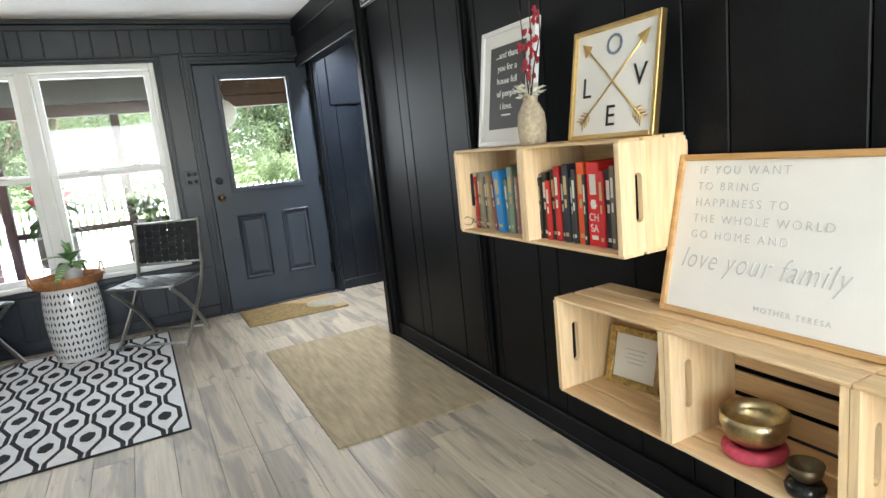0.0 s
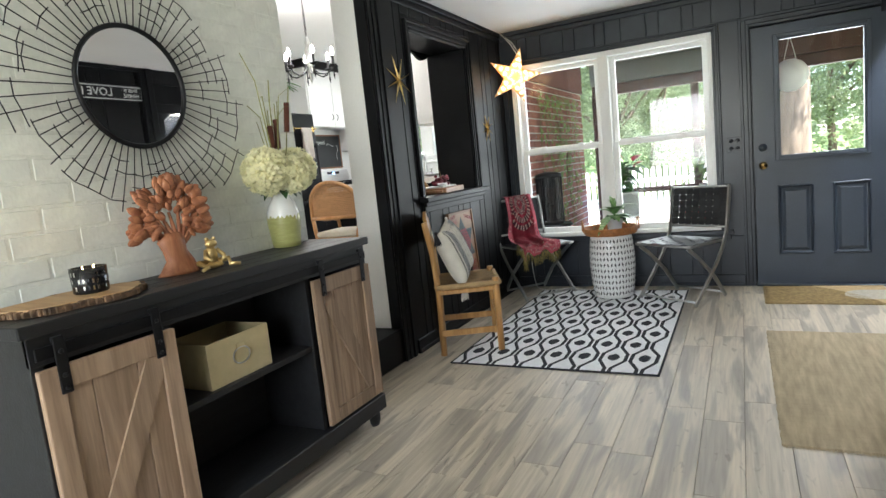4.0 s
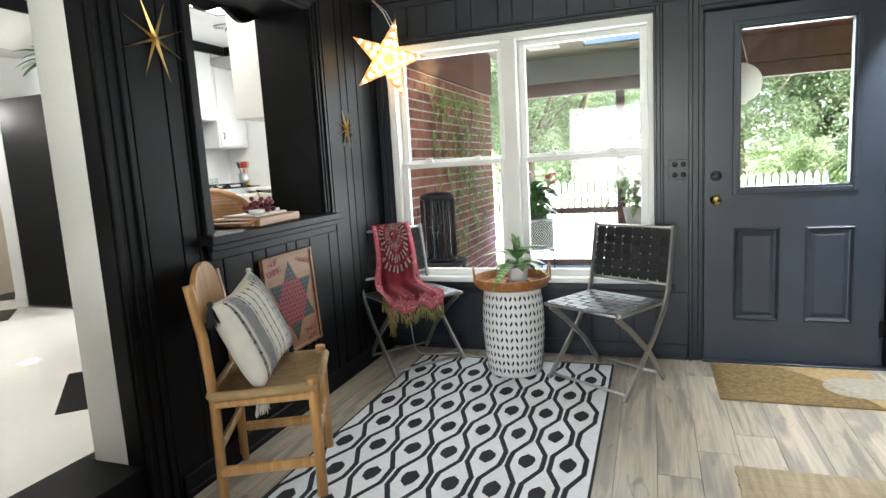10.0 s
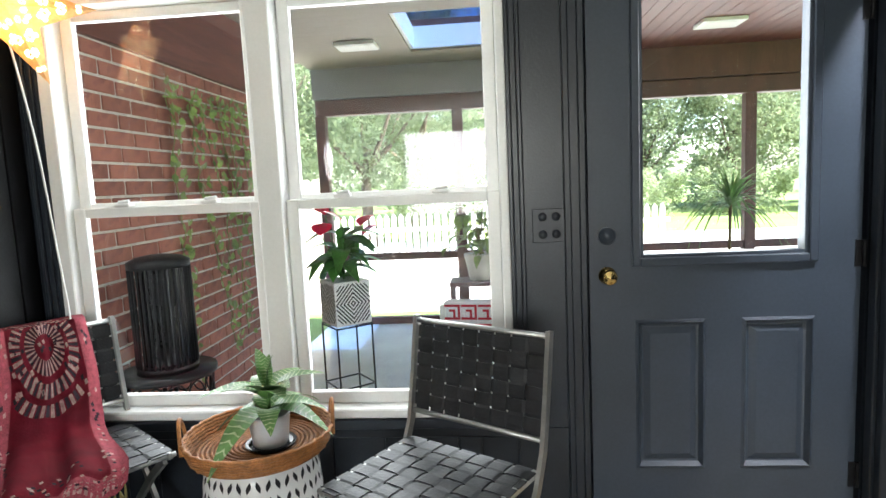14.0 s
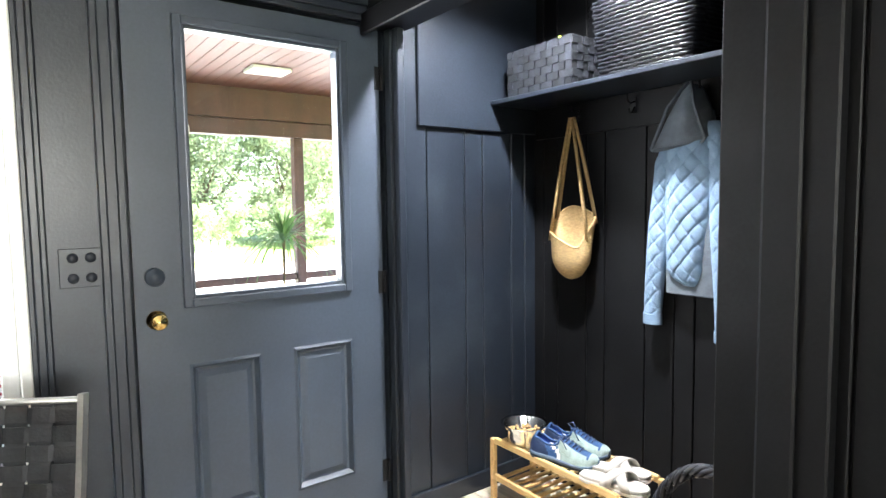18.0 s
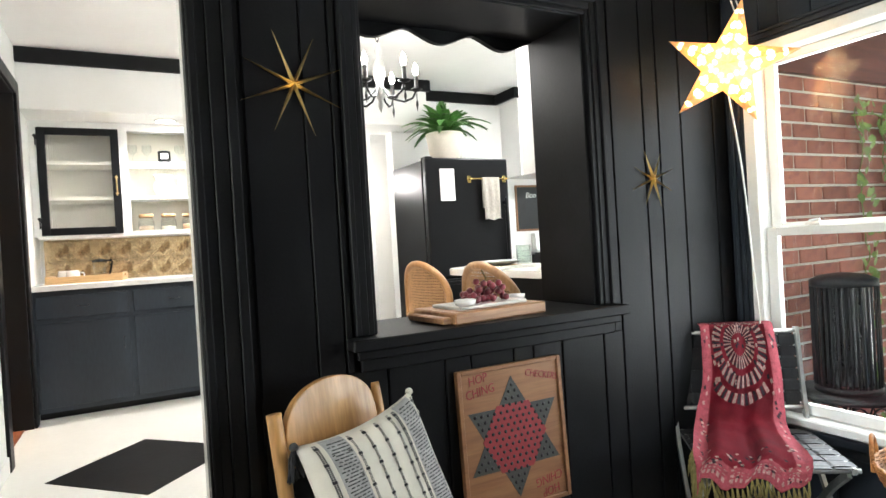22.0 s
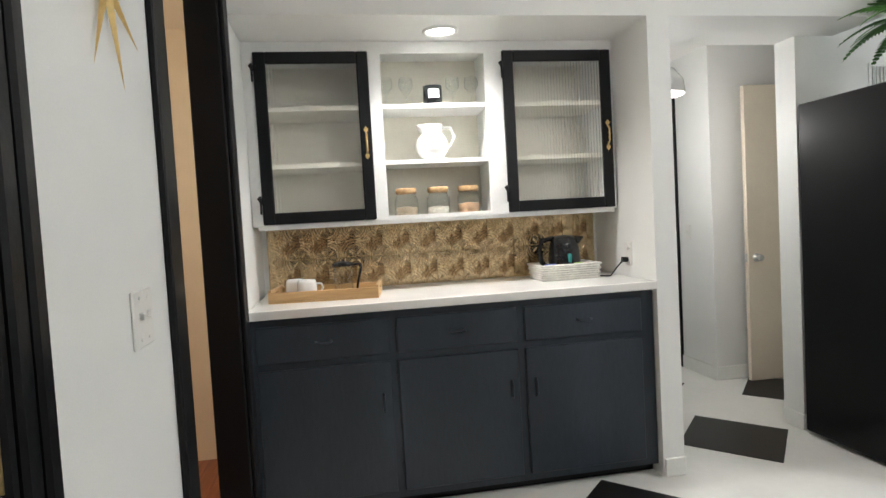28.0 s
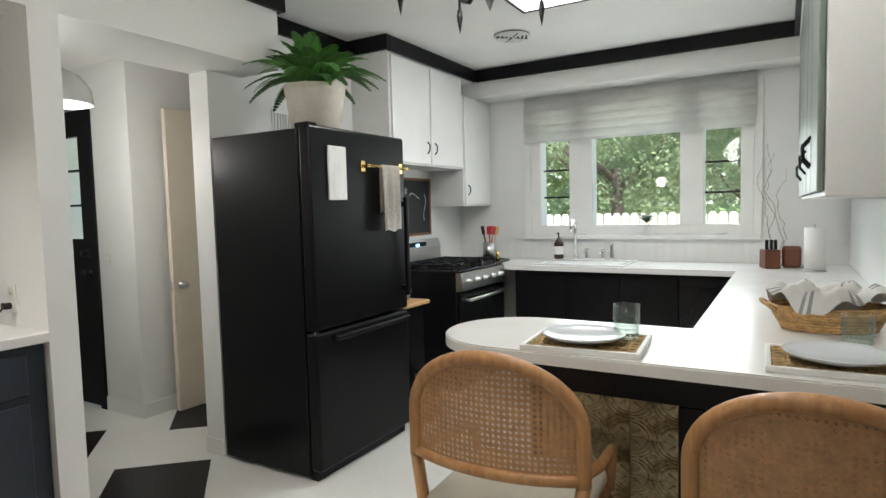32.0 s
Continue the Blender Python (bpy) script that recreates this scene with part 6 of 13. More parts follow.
def frog():
    """A small seated figure, one plain mesh."""
    bm = bmesh.new()

    def ball(c, r, sx=1, sy=1, sz=1):
        g = bmesh.ops.create_icosphere(bm, subdivisions=2, radius=r)
        bmesh.ops.transform(bm, matrix=Matrix.Translation(c) @ Matrix.Diagonal((sx, sy, sz, 1)), verts=g["verts"])
    ball((0, 0, 0.045), 0.022, 1, 0.9, 1.4)
    ball((0, -0.008, 0.083), 0.017, 1.25, 1, 0.8)
    ball((-0.012, -0.006, 0.098), 0.007)
    ball((0.012, -0.006, 0.098), 0.007)
    for s in (-1, 1):
        tube(bm, [(s * 0.018, 0, 0.022), (s * 0.055, -0.012, 0.026), (s * 0.04, -0.04, 0.01), (s * 0.068, -0.055, 0.007)], 0.010, 8, r_end=0.006)
        tube(bm, [(s * 0.02, -0.004, 0.062), (s * 0.034, -0.02, 0.04), (s * 0.02, -0.04, 0.03)], 0.007, 8)
    ball((0, 0, 0.012), 0.03, 1.3, 1, 0.4)
    o = tagged(part("frog_figurine", bm, mat("gold_leaf_finish", (0.62, 0.46, 0.2), 0.4, 0.8, amount=0.2, bump=0.2), None, smooth=True), "small gold seated frog figurine beside the carved tree", "figurine")
    o.matrix_world = pose(-1.262, 1.262, SBT, 0, 0, 80) @ Matrix.Scale(1.12, 4)


frog()


def candle_and_slice():
    M_BARK = mat("rough_bark", (0.11, 0.065, 0.035), 0.9, scale=30, amount=0.5, bump=1.0, fine=60)
    M_SLICE = wood("slice_wood", (0.50, 0.32, 0.15), (0.36, 0.2, 0.08), 0.5, "y", 1.0, 0.03)
    m = pose(-1.25, 0.75, SBT, 0, 0, 85)
    s = thing("wood_slice", "live-edge wood slice with dark bark on the sideboard", "wood slice", m)
    out = [((0.20 + 0.012 * math.sin(3 * a) + 0.006 * math.sin(11 * a)) * math.cos(a), (0.125 + 0.01 * math.sin(5 * a + 1)) * math.sin(a)) for a in np.linspace(0, 2 * math.pi, 60, endpoint=False)]
    bm = bmesh.new()
    prism(bm, [(x * 0.965, y * 0.955) for x, y in out], 0, 0.021, "z")
    part("face", bm, M_SLICE, s)
    bm = bmesh.new()
    n = len(out)
    rnd = random.Random(2)
    for i in range(n):
        x, y = out[i]
        bx(bm, x * 0.975 - 0.011, y * 0.97 - 0.011, 0.0, x * 0.975 + 0.011, y * 0.97 + 0.011, 0.018 + rnd.uniform(-0.003, 0.0025), 0.003)
    part("bark", bm, M_BARK, s, "rough dark bark edge")
    c = thing("candle", "lit candle in a black glass holder with silver patches", "candle", m @ Matrix.Translation((0.045, 0.0, 0.0215)))
    bm = bmesh.new()
    lathe(bm, [(0.044, 0), (0.048, 0.004), (0.050, 0.076), (0.047, 0.076), (0.045, 0.05), (0.0, 0.05)], 32)
    part("holder", bm, M_BLACKGLOSS, c, smooth=True)
    bm = bmesh.new()
    for k in range(26):
        for row in range(3):
            if rnd.random() < 0.55:
                a = 2 * math.pi * k / 26
                z = 0.012 + row * 0.021
                r = 0.0505 + 0.0008
                q = [(r * math.cos(a + d), r * math.sin(a + d), z + h) for d, h in ((0, 0), (0.10, 0), (0.10, 0.012), (0, 0.012))]
                bm.faces.new([bm.verts.new(p) for p in q])
    part("silver_pattern", bm, M_CHROME, c)
    bm = bmesh.new()
    lathe(bm, [(0.0, 0.051), (0.044, 0.051), (0.044, 0.054), (0, 0.054)], 24)
    # wax emits a little itself, in place of the flames shining through it
    part("wax", bm, mat("glowing_wax", (0.75, 0.6, 0.35), 0.5, emit=(1, 0.5, 0.15), strength=0.5), c)
    for x in (-0.016, 0.016):
        bm = bmesh.new()
        lathe(bm, [(0.0, 0.060), (0.003, 0.065), (0.0025, 0.071), (0, 0.080)], 8, (x, 0, 0))
        part("flame", bm, mat("flame", (1, 0.7, 0.3), 0.5, bump=0, emit=(1, 0.62, 0.2), strength=18), c)


candle_and_slice()


def flower_vase():
    m = pose(-1.365, 1.785, SBT) @ Matrix.Scale(1.16, 4)
    v = thing("vase", "white and olive drip-glazed vase of cream hydrangeas and cattails", "vase", m)
    prof = [(0.043, 0), (0.052, 0.004), (0.057, 0.05), (0.062, 0.10), (0.061, 0.135), (0.050, 0.165), (0.034, 0.19), (0.031, 0.215), (0.036, 0.238), (0.033, 0.238), (0.028, 0.21), (0, 0.20)]
    bm = bmesh.new()
    lathe(bm, prof, 36)
    part("body", bm, M_CERAMIC, v, smooth=True)
    bm = bmesh.new()
    n = 72
    lo, hi = [], []
    zs = [0.002, 0.05, 0.095]
    for i in range(n):
        a = 2 * math.pi * i / n
        top = 0.112 + 0.016 * abs(math.sin(i * 0.5)) - 0.012 * (i % 6 == 0)
        col = []
        for z in (0.0005, 0.004, 0.025, 0.05, 0.075, 0.1, top):
            r = np.interp(z, [p[1] for p in prof[:8]], [p[0] for p in prof[:8]]) + 0.0014
            col.append(bm.verts.new((r * math.cos(a), r * math.sin(a), z)))
        lo.append(col)
    for i in range(n):
        a, b = lo[i], lo[(i + 1) % n]
        for k in range(6):
            bm.faces.new((a[k], b[k], b[k + 1], a[k + 1])).smooth = True
    part("olive_glaze", bm, mat("olive_glaze", (0.36, 0.36, 0.13), 0.35, scale=20, amount=0.12, stretch=(1, 1, 6)), v, "olive green lower glaze", True)
    M_PETAL = mat("cream_petal", (0.92, 0.89, 0.64), 0.7, scale=20, amount=0.08, bump=0.2, spread=0.08, island=True)
    _n, _l = M_PETAL.node_tree.nodes, M_PETAL.node_tree.links
    _thin, _mix = _n.new("ShaderNodeBsdfTranslucent"), _n.new("ShaderNodeMixShader")
    _thin.inputs[0].default_value = (0.97, 0.95, 0.70, 1)
    _mix.inputs[0].default_value = 0.45
    _l.new(_n["Principled BSDF"].outputs[0], _mix.inputs[1])
    _l.new(_thin.outputs[0], _mix.inputs[2])
    _l.new(_mix.outputs[0], _n["Material Output"].inputs["Surface"])
    rnd = random.Random(31)
    for c, r in (((0.01, 0.088, 0.295), 0.080), ((0.015, -0.075, 0.295), 0.084), ((0.055, 0.01, 0.275), 0.066)):
        bm = bmesh.new()
        for k in range(680):
            d = Vector((rnd.gauss(0, 1), rnd.gauss(0, 1), rnd.gauss(0, 1))).normalized()
            p = Vector(c) + d * r * rnd.uniform(0.80, 1.06)
            e1 = d.orthogonal().normalized()
            e1 = (Matrix.Rotation(rnd.uniform(0, 6.28), 3, d) @ e1)
            e2 = d.cross(e1)
            s = rnd.uniform(0.010, 0.016)
            up = d * s * rnd.uniform(0.0, 0.8)
            ctr = bm.verts.new(p - d * 0.004)
            ring = [bm.verts.new(p + (e1 * math.cos(q) + e2 * math.sin(q)) * s * (1 if j % 2 else 0.72) + up * (1 if j % 2 else 0.4)) for j, q in enumerate(np.linspace(0, 2 * math.pi, 8, endpoint=False))]
            for j in range(8):
                bm.faces.new((ctr, ring[j], ring[(j + 1) % 8]))
        part("hydrangea_head", bm, M_PETAL, v)
    M_STEM = mat("dry_grass", (0.27, 0.27, 0.10), 0.8, amount=0.3)
    M_CAT = mat("cattail_brown", (0.085, 0.028, 0.016), 0.95, amount=0.25, bump=0.6, fine=300)
    for x, y, h in ((0.0, 0.02, 0.47), (0.02, 0.045, 0.53), (0.0, -0.005, 0.445)):
        bm = bmesh.new()
        tube(bm, [(0, 0, 0.2), (x, y, h * 0.7), (x * 2.2, y * 1.7, h + 0.08)], 0.0022, 5)
        st = part("stalk", bm, M_STEM, v)
        bm = bmesh.new()
        p, q = Vector((x * 1.35, y * 1.2, h - 0.09)), Vector((x * 1.7, y * 1.45, h + 0.02))
        tube(bm, [p, p.lerp(q, 0.05), p.lerp(q, 0.5), p.lerp(q, 0.95), q], 0.0108, 10)
        part("cattail", bm, M_CAT, st, "brown cattail head", True)
    for k in range(9):
        a = rnd.uniform(0, 6.28)
        h, b = rnd.uniform(0.46, 0.64), rnd.uniform(0.03, 0.09)
        bm = bmesh.new()
        pts = [Vector((0, 0, 0.2)), Vector((b * 0.3 * math.cos(a), b * 0.3 * math.sin(a), h * 0.6)), Vector((b * math.cos(a), b * math.sin(a), h)), Vector((b * 2.1 * math.cos(a), b * 2.1 * math.sin(a), h - 0.01 + 0.05 * (k % 3)))]
        w = Vector((-math.sin(a), math.cos(a), 0)) * 0.003
        for p, q in zip(pts, pts[1:]):
            bm.faces.new([bm.verts.new(e) for e in (p - w, p + w, q + w * 0.8, q - w * 0.8)])
        part("grass_blade", bm, M_STEM, v)
    for k in range(6):
        bm = bmesh.new()
        leaf_mesh(bm, 0.10, 0.028, 0.7)
        lf = part("leaf", bm, mat("dark_leaf", (0.035, 0.09, 0.03), 0.4, amount=0.2) if k == 0 else bpy.data.materials["dark_leaf"], v)
        lf.matrix_basis = pose(0, 0, 0.235, 0, 5, k * 60 + 25)


flower_vase()

# ---- entry room: crates on the black wall ----
M_PINE = wood("pine_crate", (0.80, 0.60, 0.36), (0.70, 0.47, 0.24), 0.55, "y", 0.8, 0.10, bump=0.12, knots=4.0)
M_PINEEND = wood("pine_crate_end", (0.82, 0.64, 0.40), (0.74, 0.53, 0.29), 0.55, "z", 0.8, 0.08, bump=0.12, knots=3.0)
M_SLOT = M_HOLLOWSHADE


def crate(x0, y0, z0, w=0.438, h=0.297, d=0.246, label=""):
    """Pine crate on its side: the open mouth faces -x, the solid ends face -y and +y."""
    c = thing("wooden_crate", label, "crate", Matrix.Translation((x0, y0, z0)), "pine crates on the wall")
    for y in (0.0, w - 0.017):
        bm = bmesh.new()
        edge = [bm.verts.new((a, y, b)) for a, b in ((0, 0), (d, 0), (d, h), (0, h))]
        sx, sr = d * 0.265, 0.013
        ring = [(sx + sr * math.cos(q), (h * 0.68 if q < math.pi - 1e-6 else h * 0.32) + sr * math.sin(q)) for q in [math.pi * i / 6 for i in range(6)] + [math.pi + math.pi * i / 6 for i in range(7)]]
        hole = [bm.verts.new((a, y, b)) for a, b in ring]
        rim = [bm.edges.new((v[i], v[(i + 1) % len(v)])) for v in (edge, hole) for i in range(len(v))]
        flat = bmesh.ops.triangle_fill(bm, use_beauty=True, use_dissolve=False, edges=rim)
        faces = [e for e in flat["geom"] if isinstance(e, bmesh.types.BMFace)]
        deep = bmesh.ops.extrude_face_region(bm, geom=faces, use_keep_orig=True)
        bmesh.ops.translate(bm, verts=[e for e in deep["geom"] if isinstance(e, bmesh.types.BMVert)], vec=(0, 0.017, 0))
        bmesh.ops.recalc_face_normals(bm, faces=bm.faces)
        part("end_board", bm, M_PINEEND, c)
    n = 3
    for k in range(n):
        a = 0.004 + d / n * k
        for z in (-0.009, h):
            box_part("slat", (a, 0.0, z, a + d / n - 0.010, w, z + 0.009), M_PINE, c, 0.0015)
    for k in range(4):
        a = 0.004 + h / 4 * k
        box_part("back_slat", (d, 0.0, a, d + 0.009, w, a + h / 4 - 0.016), M_PINE, c, 0.0015)
    return c


CRX = 1.128
crate(CRX, 1.055, 0.872, label="pine crate shelf of red and black books on the black wall")
crate(CRX, 1.495, 0.872, label="pine crate shelf half full of books on the black wall")
crate(CRX, 0.932, 0.395, label="pine crate shelf holding a small framed card")
crate(CRX, 0.492, 0.395, label="pine crate shelf holding brass and black bowls")
crate(CRX, 0.052, 0.395, label="empty pine crate shelf on the black wall")


def book(y, w, h, d, colour, z0, x0, lean=0.0, band=None, title=None):
    m = pose(x0, y, z0, lean, 0, 0)
    key = "book_%02d_%02d_%02d" % tuple(int(c * 99) for c in colour)
    cm = bpy.data.materials.get(key) or mat(key, colour, 0.5, amount=0.08, bump=0.1)
    b = thing("book", "%s book standing in a crate" % ("red" if colour[0] > 2.5 * colour[1] and colour[0] > 0.2 and colour[1] < 0.12 else "orange" if colour[0] > 0.4 and colour[1] < 0.3 else "blue" if colour[2] > colour[0] * 2 else "black" if max(colour) < 0.06 else "worn cloth-bound"), "book", m, "books in the crates")
    bm = bmesh.new()
    bx(bm, 0, 0, 0, 0.004, w, h, 0.0012)
    bx(bm, 0.004, 0, 0, d, 0.0025, h)
    bx(bm, 0.004, w - 0.0025, 0, d, w, h)
    part("cover", bm, cm, b)
    box_part("pages", (0.0045, 0.003, 0.003, d - 0.003, w - 0.003, h - 0.003), M_PAPER, b)
    if band is not None:
        for f0, f1, s in ((0.62, 0.86, 0.5), (0.45, 0.56, 0.35), (0.08, 0.13, 0.5)):
            box_part("spine_label", (-0.0006, w * (0.5 - s / 2), h * f0, 0.0002, w * (0.5 + s / 2), h * f1), band, b)
    if title:
        words(title, w * 0.62, M_CHALKW, b, pose(-0.0008, w / 2, h * 0.28, 90, 0, -90), squeeze=0.9)
        words("The", w * 0.36, M_CHALKW, b, pose(-0.0012, w / 2, h * 0.50, 90, 0, -90))


M_BANDW = mat("spine_white", (0.7, 0.68, 0.62), 0.6, amount=0.05)
M_BANDG = mat("spine_gold", (0.55, 0.42, 0.18), 0.5, amount=0.05)
rnd = random.Random(77)
y = 1.485
right = [((0.02, 0.02, 0.02), 0.020, 0.20), ((0.03, 0.025, 0.02), 0.022, 0.215), ((0.55, 0.02, 0.02), 0.020, 0.19), ((0.02, 0.02, 0.022), 0.024, 0.225), ((0.50, 0.02, 0.02), 0.023, 0.235), ((0.03, 0.03, 0.035), 0.016, 0.21), ((0.02, 0.025, 0.04), 0.026, 0.24), ((0.10, 0.10, 0.10), 0.014, 0.2),
         ((0.03, 0.03, 0.03), 0.018, 0.225), ((0.75, 0.10, 0.02), 0.030, 0.245), ((0.02, 0.02, 0.02), 0.012, 0.21), ((0.70, 0.02, 0.02), 0.052, 0.245), ((0.58, 0.02, 0.025), 0.02, 0.22), ((0.03, 0.03, 0.03), 0.025, 0.225), ((0.16, 0.13, 0.1), 0.018, 0.235), ((0.02, 0.02, 0.02), 0.026, 0.215)]
for i, (c, w, h) in enumerate(right):
    y -= w + 0.001
    if y < 1.095:
        break
    book(y, w, h, 0.17 + 0.02 * (i % 3), c, 0.8725, CRX + 0.05 + 0.006 * (i % 2), 0, M_BANDW if i % 3 else M_BANDG, "CH\nSA" if abs(w - 0.052) < 1e-6 else None)
y = 1.90
for i, (c, w, h, lean) in enumerate([((0.5, 0.03, 0.03), 0.012, 0.20, 0), ((0.15, 0.2, 0.12), 0.018, 0.215, 0), ((0.30, 0.27, 0.2), 0.022, 0.215, 0), ((0.06, 0.07, 0.05), 0.017, 0.2, 0), ((0.33, 0.24, 0.14), 0.024, 0.205, 0), ((0.28, 0.08, 0.06), 0.013, 0.20, -4), ((0.02, 0.25, 0.62), 0.042, 0.225, -4), ((0.12, 0.22, 0.18), 0.018, 0.195, -4), ((0.22, 0.30, 0.22), 0.030, 0.235, 0), ((0.5, 0.3, 0.3), 0.012, 0.2, 0)]):
    y -= w + 0.004 + (0.012 if lean else 0)
    if y < 1.535:
        break
    book(y, w, h, 0.165 + 0.015 * (i % 3), c, 0.8725, CRX + 0.055 + 0.006 * (i % 2), lean, M_BANDW if i % 2 else M_BANDG)


def reading_glasses():
    g = thing("eyeglasses", "pair of folded eyeglasses in the crate", "eyeglasses", pose(CRX + 0.03, 1.87, 0.887, 0, 0, -70))
    for s in (-1, 1):
        bm = bmesh.new()
        tube(bm, [(s * 0.032 + 0.024 * math.cos(a), 0, 0.018 + 0.016 * math.sin(a)) for a in np.linspace(0, 2 * math.pi, 16, endpoint=False)], 0.002, 5, True)
        part("rim", bm, M_CHROME, g)
        bm = bmesh.new()
        tube(bm, [(s * 0.056, 0, 0.024), (s * 0.05, 0.03, 0.012), (-s * 0.03, 0.035 + 0.004 * s, 0.006)], 0.002, 5)
        part("temple", bm, M_CHROME, g)
    bm = bmesh.new()
    tube(bm, [(-0.009, 0, 0.022), (0, 0, 0.026), (0.009, 0, 0.022)], 0.0018, 5)
    part("bridge", bm, M_CHROME, g)


reading_glasses()


def leaning_frame(name, label, m, w, h, bar, frame_mat, face_mat, cat="picture frame"):
    """A framed picture, its face towards local -y, standing on its lower edge."""
    f = thing(name, label, cat, m)
    for c in ((-w / 2, -0.010, 0, -w / 2 + bar, 0.012, h), (w / 2 - bar, -0.010, 0, w / 2, 0.012, h), (-w / 2 + bar, -0.010, 0, w / 2 - bar, 0.012, bar), (-w / 2 + bar, -0.010, h - bar, w / 2 - bar, 0.012, h)):
        box_part("frame_bar", c, frame_mat, f, 0.002)
    box_part("picture", (-w / 2 + bar, 0.0, bar, w / 2 - bar, 0.008, h - bar), face_mat, f)
    return f


M_FRAMEWHITE = mat("white_frame", (0.75, 0.75, 0.74), 0.4, amount=0.04)
M_CHARCOAL = mat("charcoal_print", (0.045, 0.043, 0.042), 0.5, amount=0.1)
TOPZ = 0.872 + 0.297 + 0.0095
# gold frame with crossed arrows and four letters
f = leaning_frame("framed_print", "gold framed print of crossed arrows and letters", pose(1.255, 1.222, TOPZ, -9, 0, -90), 0.345, 0.325, 0.014, M_GOLD, M_PAPER, "framed print")
for a in (-1, 1):
    bm = bmesh.new()
    c, s = 0.0, 0.1625
    p, q = Vector((-a * 0.125, -0.002, s - 0.115)), Vector((a * 0.125, -0.002, s + 0.115))
    tube(bm, [p, q], 0.003, 5)
    d = (q - p).normalized()
    n = Vector((-d.z, 0, d.x))
    for base, t, w in ((q - d * 0.03, q + d * 0.012, 0.022),):
        bm.faces.new([bm.verts.new(e + Vector((0, -0.002, 0))) for e in (base + n * w, t, base - n * w)])
    for k in range(4):
        e = p + d * (0.008 + 0.012 * k)
        for sg in (-1, 1):
            tube(bm, [e, e - d * 0.014 + n * sg * 0.02], 0.0025, 4)
    part("arrow", bm, M_GOLD, f, "gold printed arrow")
for ch, x, z, m in (("O", 0.0, 0.262, mat("blue_grey_ink", (0.17, 0.21, 0.27), 0.6)), ("L", -0.105, 0.15, M_INKBLACK), ("V", 0.105, 0.165, M_INKBLACK), ("E", 0.0, 0.062, M_INKBLACK)):
    words(ch, 0.085, m, f, pose(x, -0.003, z, 90, 0, 0))
# white frame with a chalkboard verse
f = leaning_frame("framed_print", "white framed dark print with a verse", pose(1.27, 1.787, TOPZ, -8, 0, -90), 0.355, 0.435, 0.018, M_FRAMEWHITE, M_PAPER, "framed print")
box_part("dark_panel", (-0.115, -0.0015, 0.065, 0.115, -0.0001, 0.37), M_CHARCOAL, f)
for i, t in enumerate(("...and thank", "you for a", "house full", "of people", "i love.")):
    words(t, 0.034, M_CHALKW, f, pose(0.0, -0.0022, 0.335 - 0.047 * i, 90, 0, 0))
bm = bmesh.new()
bx(bm, -0.03, -0.0024, 0.112, 0.03, -0.0016, 0.118)
part("signature_bar", bm, M_CHALKW, f)
# large framed sign
M_FRAMEPINE = wood("honey_frame", (0.60, 0.37, 0.16), (0.48, 0.27, 0.10), 0.5, "x", 0.8, 0.05, knots=2.5)
f = leaning_frame("framed_sign", "large white sign in a honey wood frame on the crates", pose(1.258, 0.625, 0.7025, -14, 0, -90), 0.86, 0.425, 0.016, M_FRAMEPINE, M_PAPER, "sign")
for i, t in enumerate(("IF YOU WANT", "TO BRING", "HAPPINESS TO", "THE WHOLE WORLD", "GO HOME AND")):
    words(t, 0.030, M_INK, f, pose(-0.365, -0.001, 0.383 - 0.042 * i, 90, 0, 0), align="LEFT", space=1.35, thin=-0.0002)
words("love your family", 0.078, M_INK, f, pose(-0.385, -0.001, 0.150, 90, 0, 0), align="LEFT", shear=0.4, squeeze=0.74, space=1.12, thin=-0.0006)
words("MOTHER TERESA", 0.019, M_INK, f, pose(-0.16, -0.001, 0.052, 90, 0, 0), align="LEFT", space=1.3)


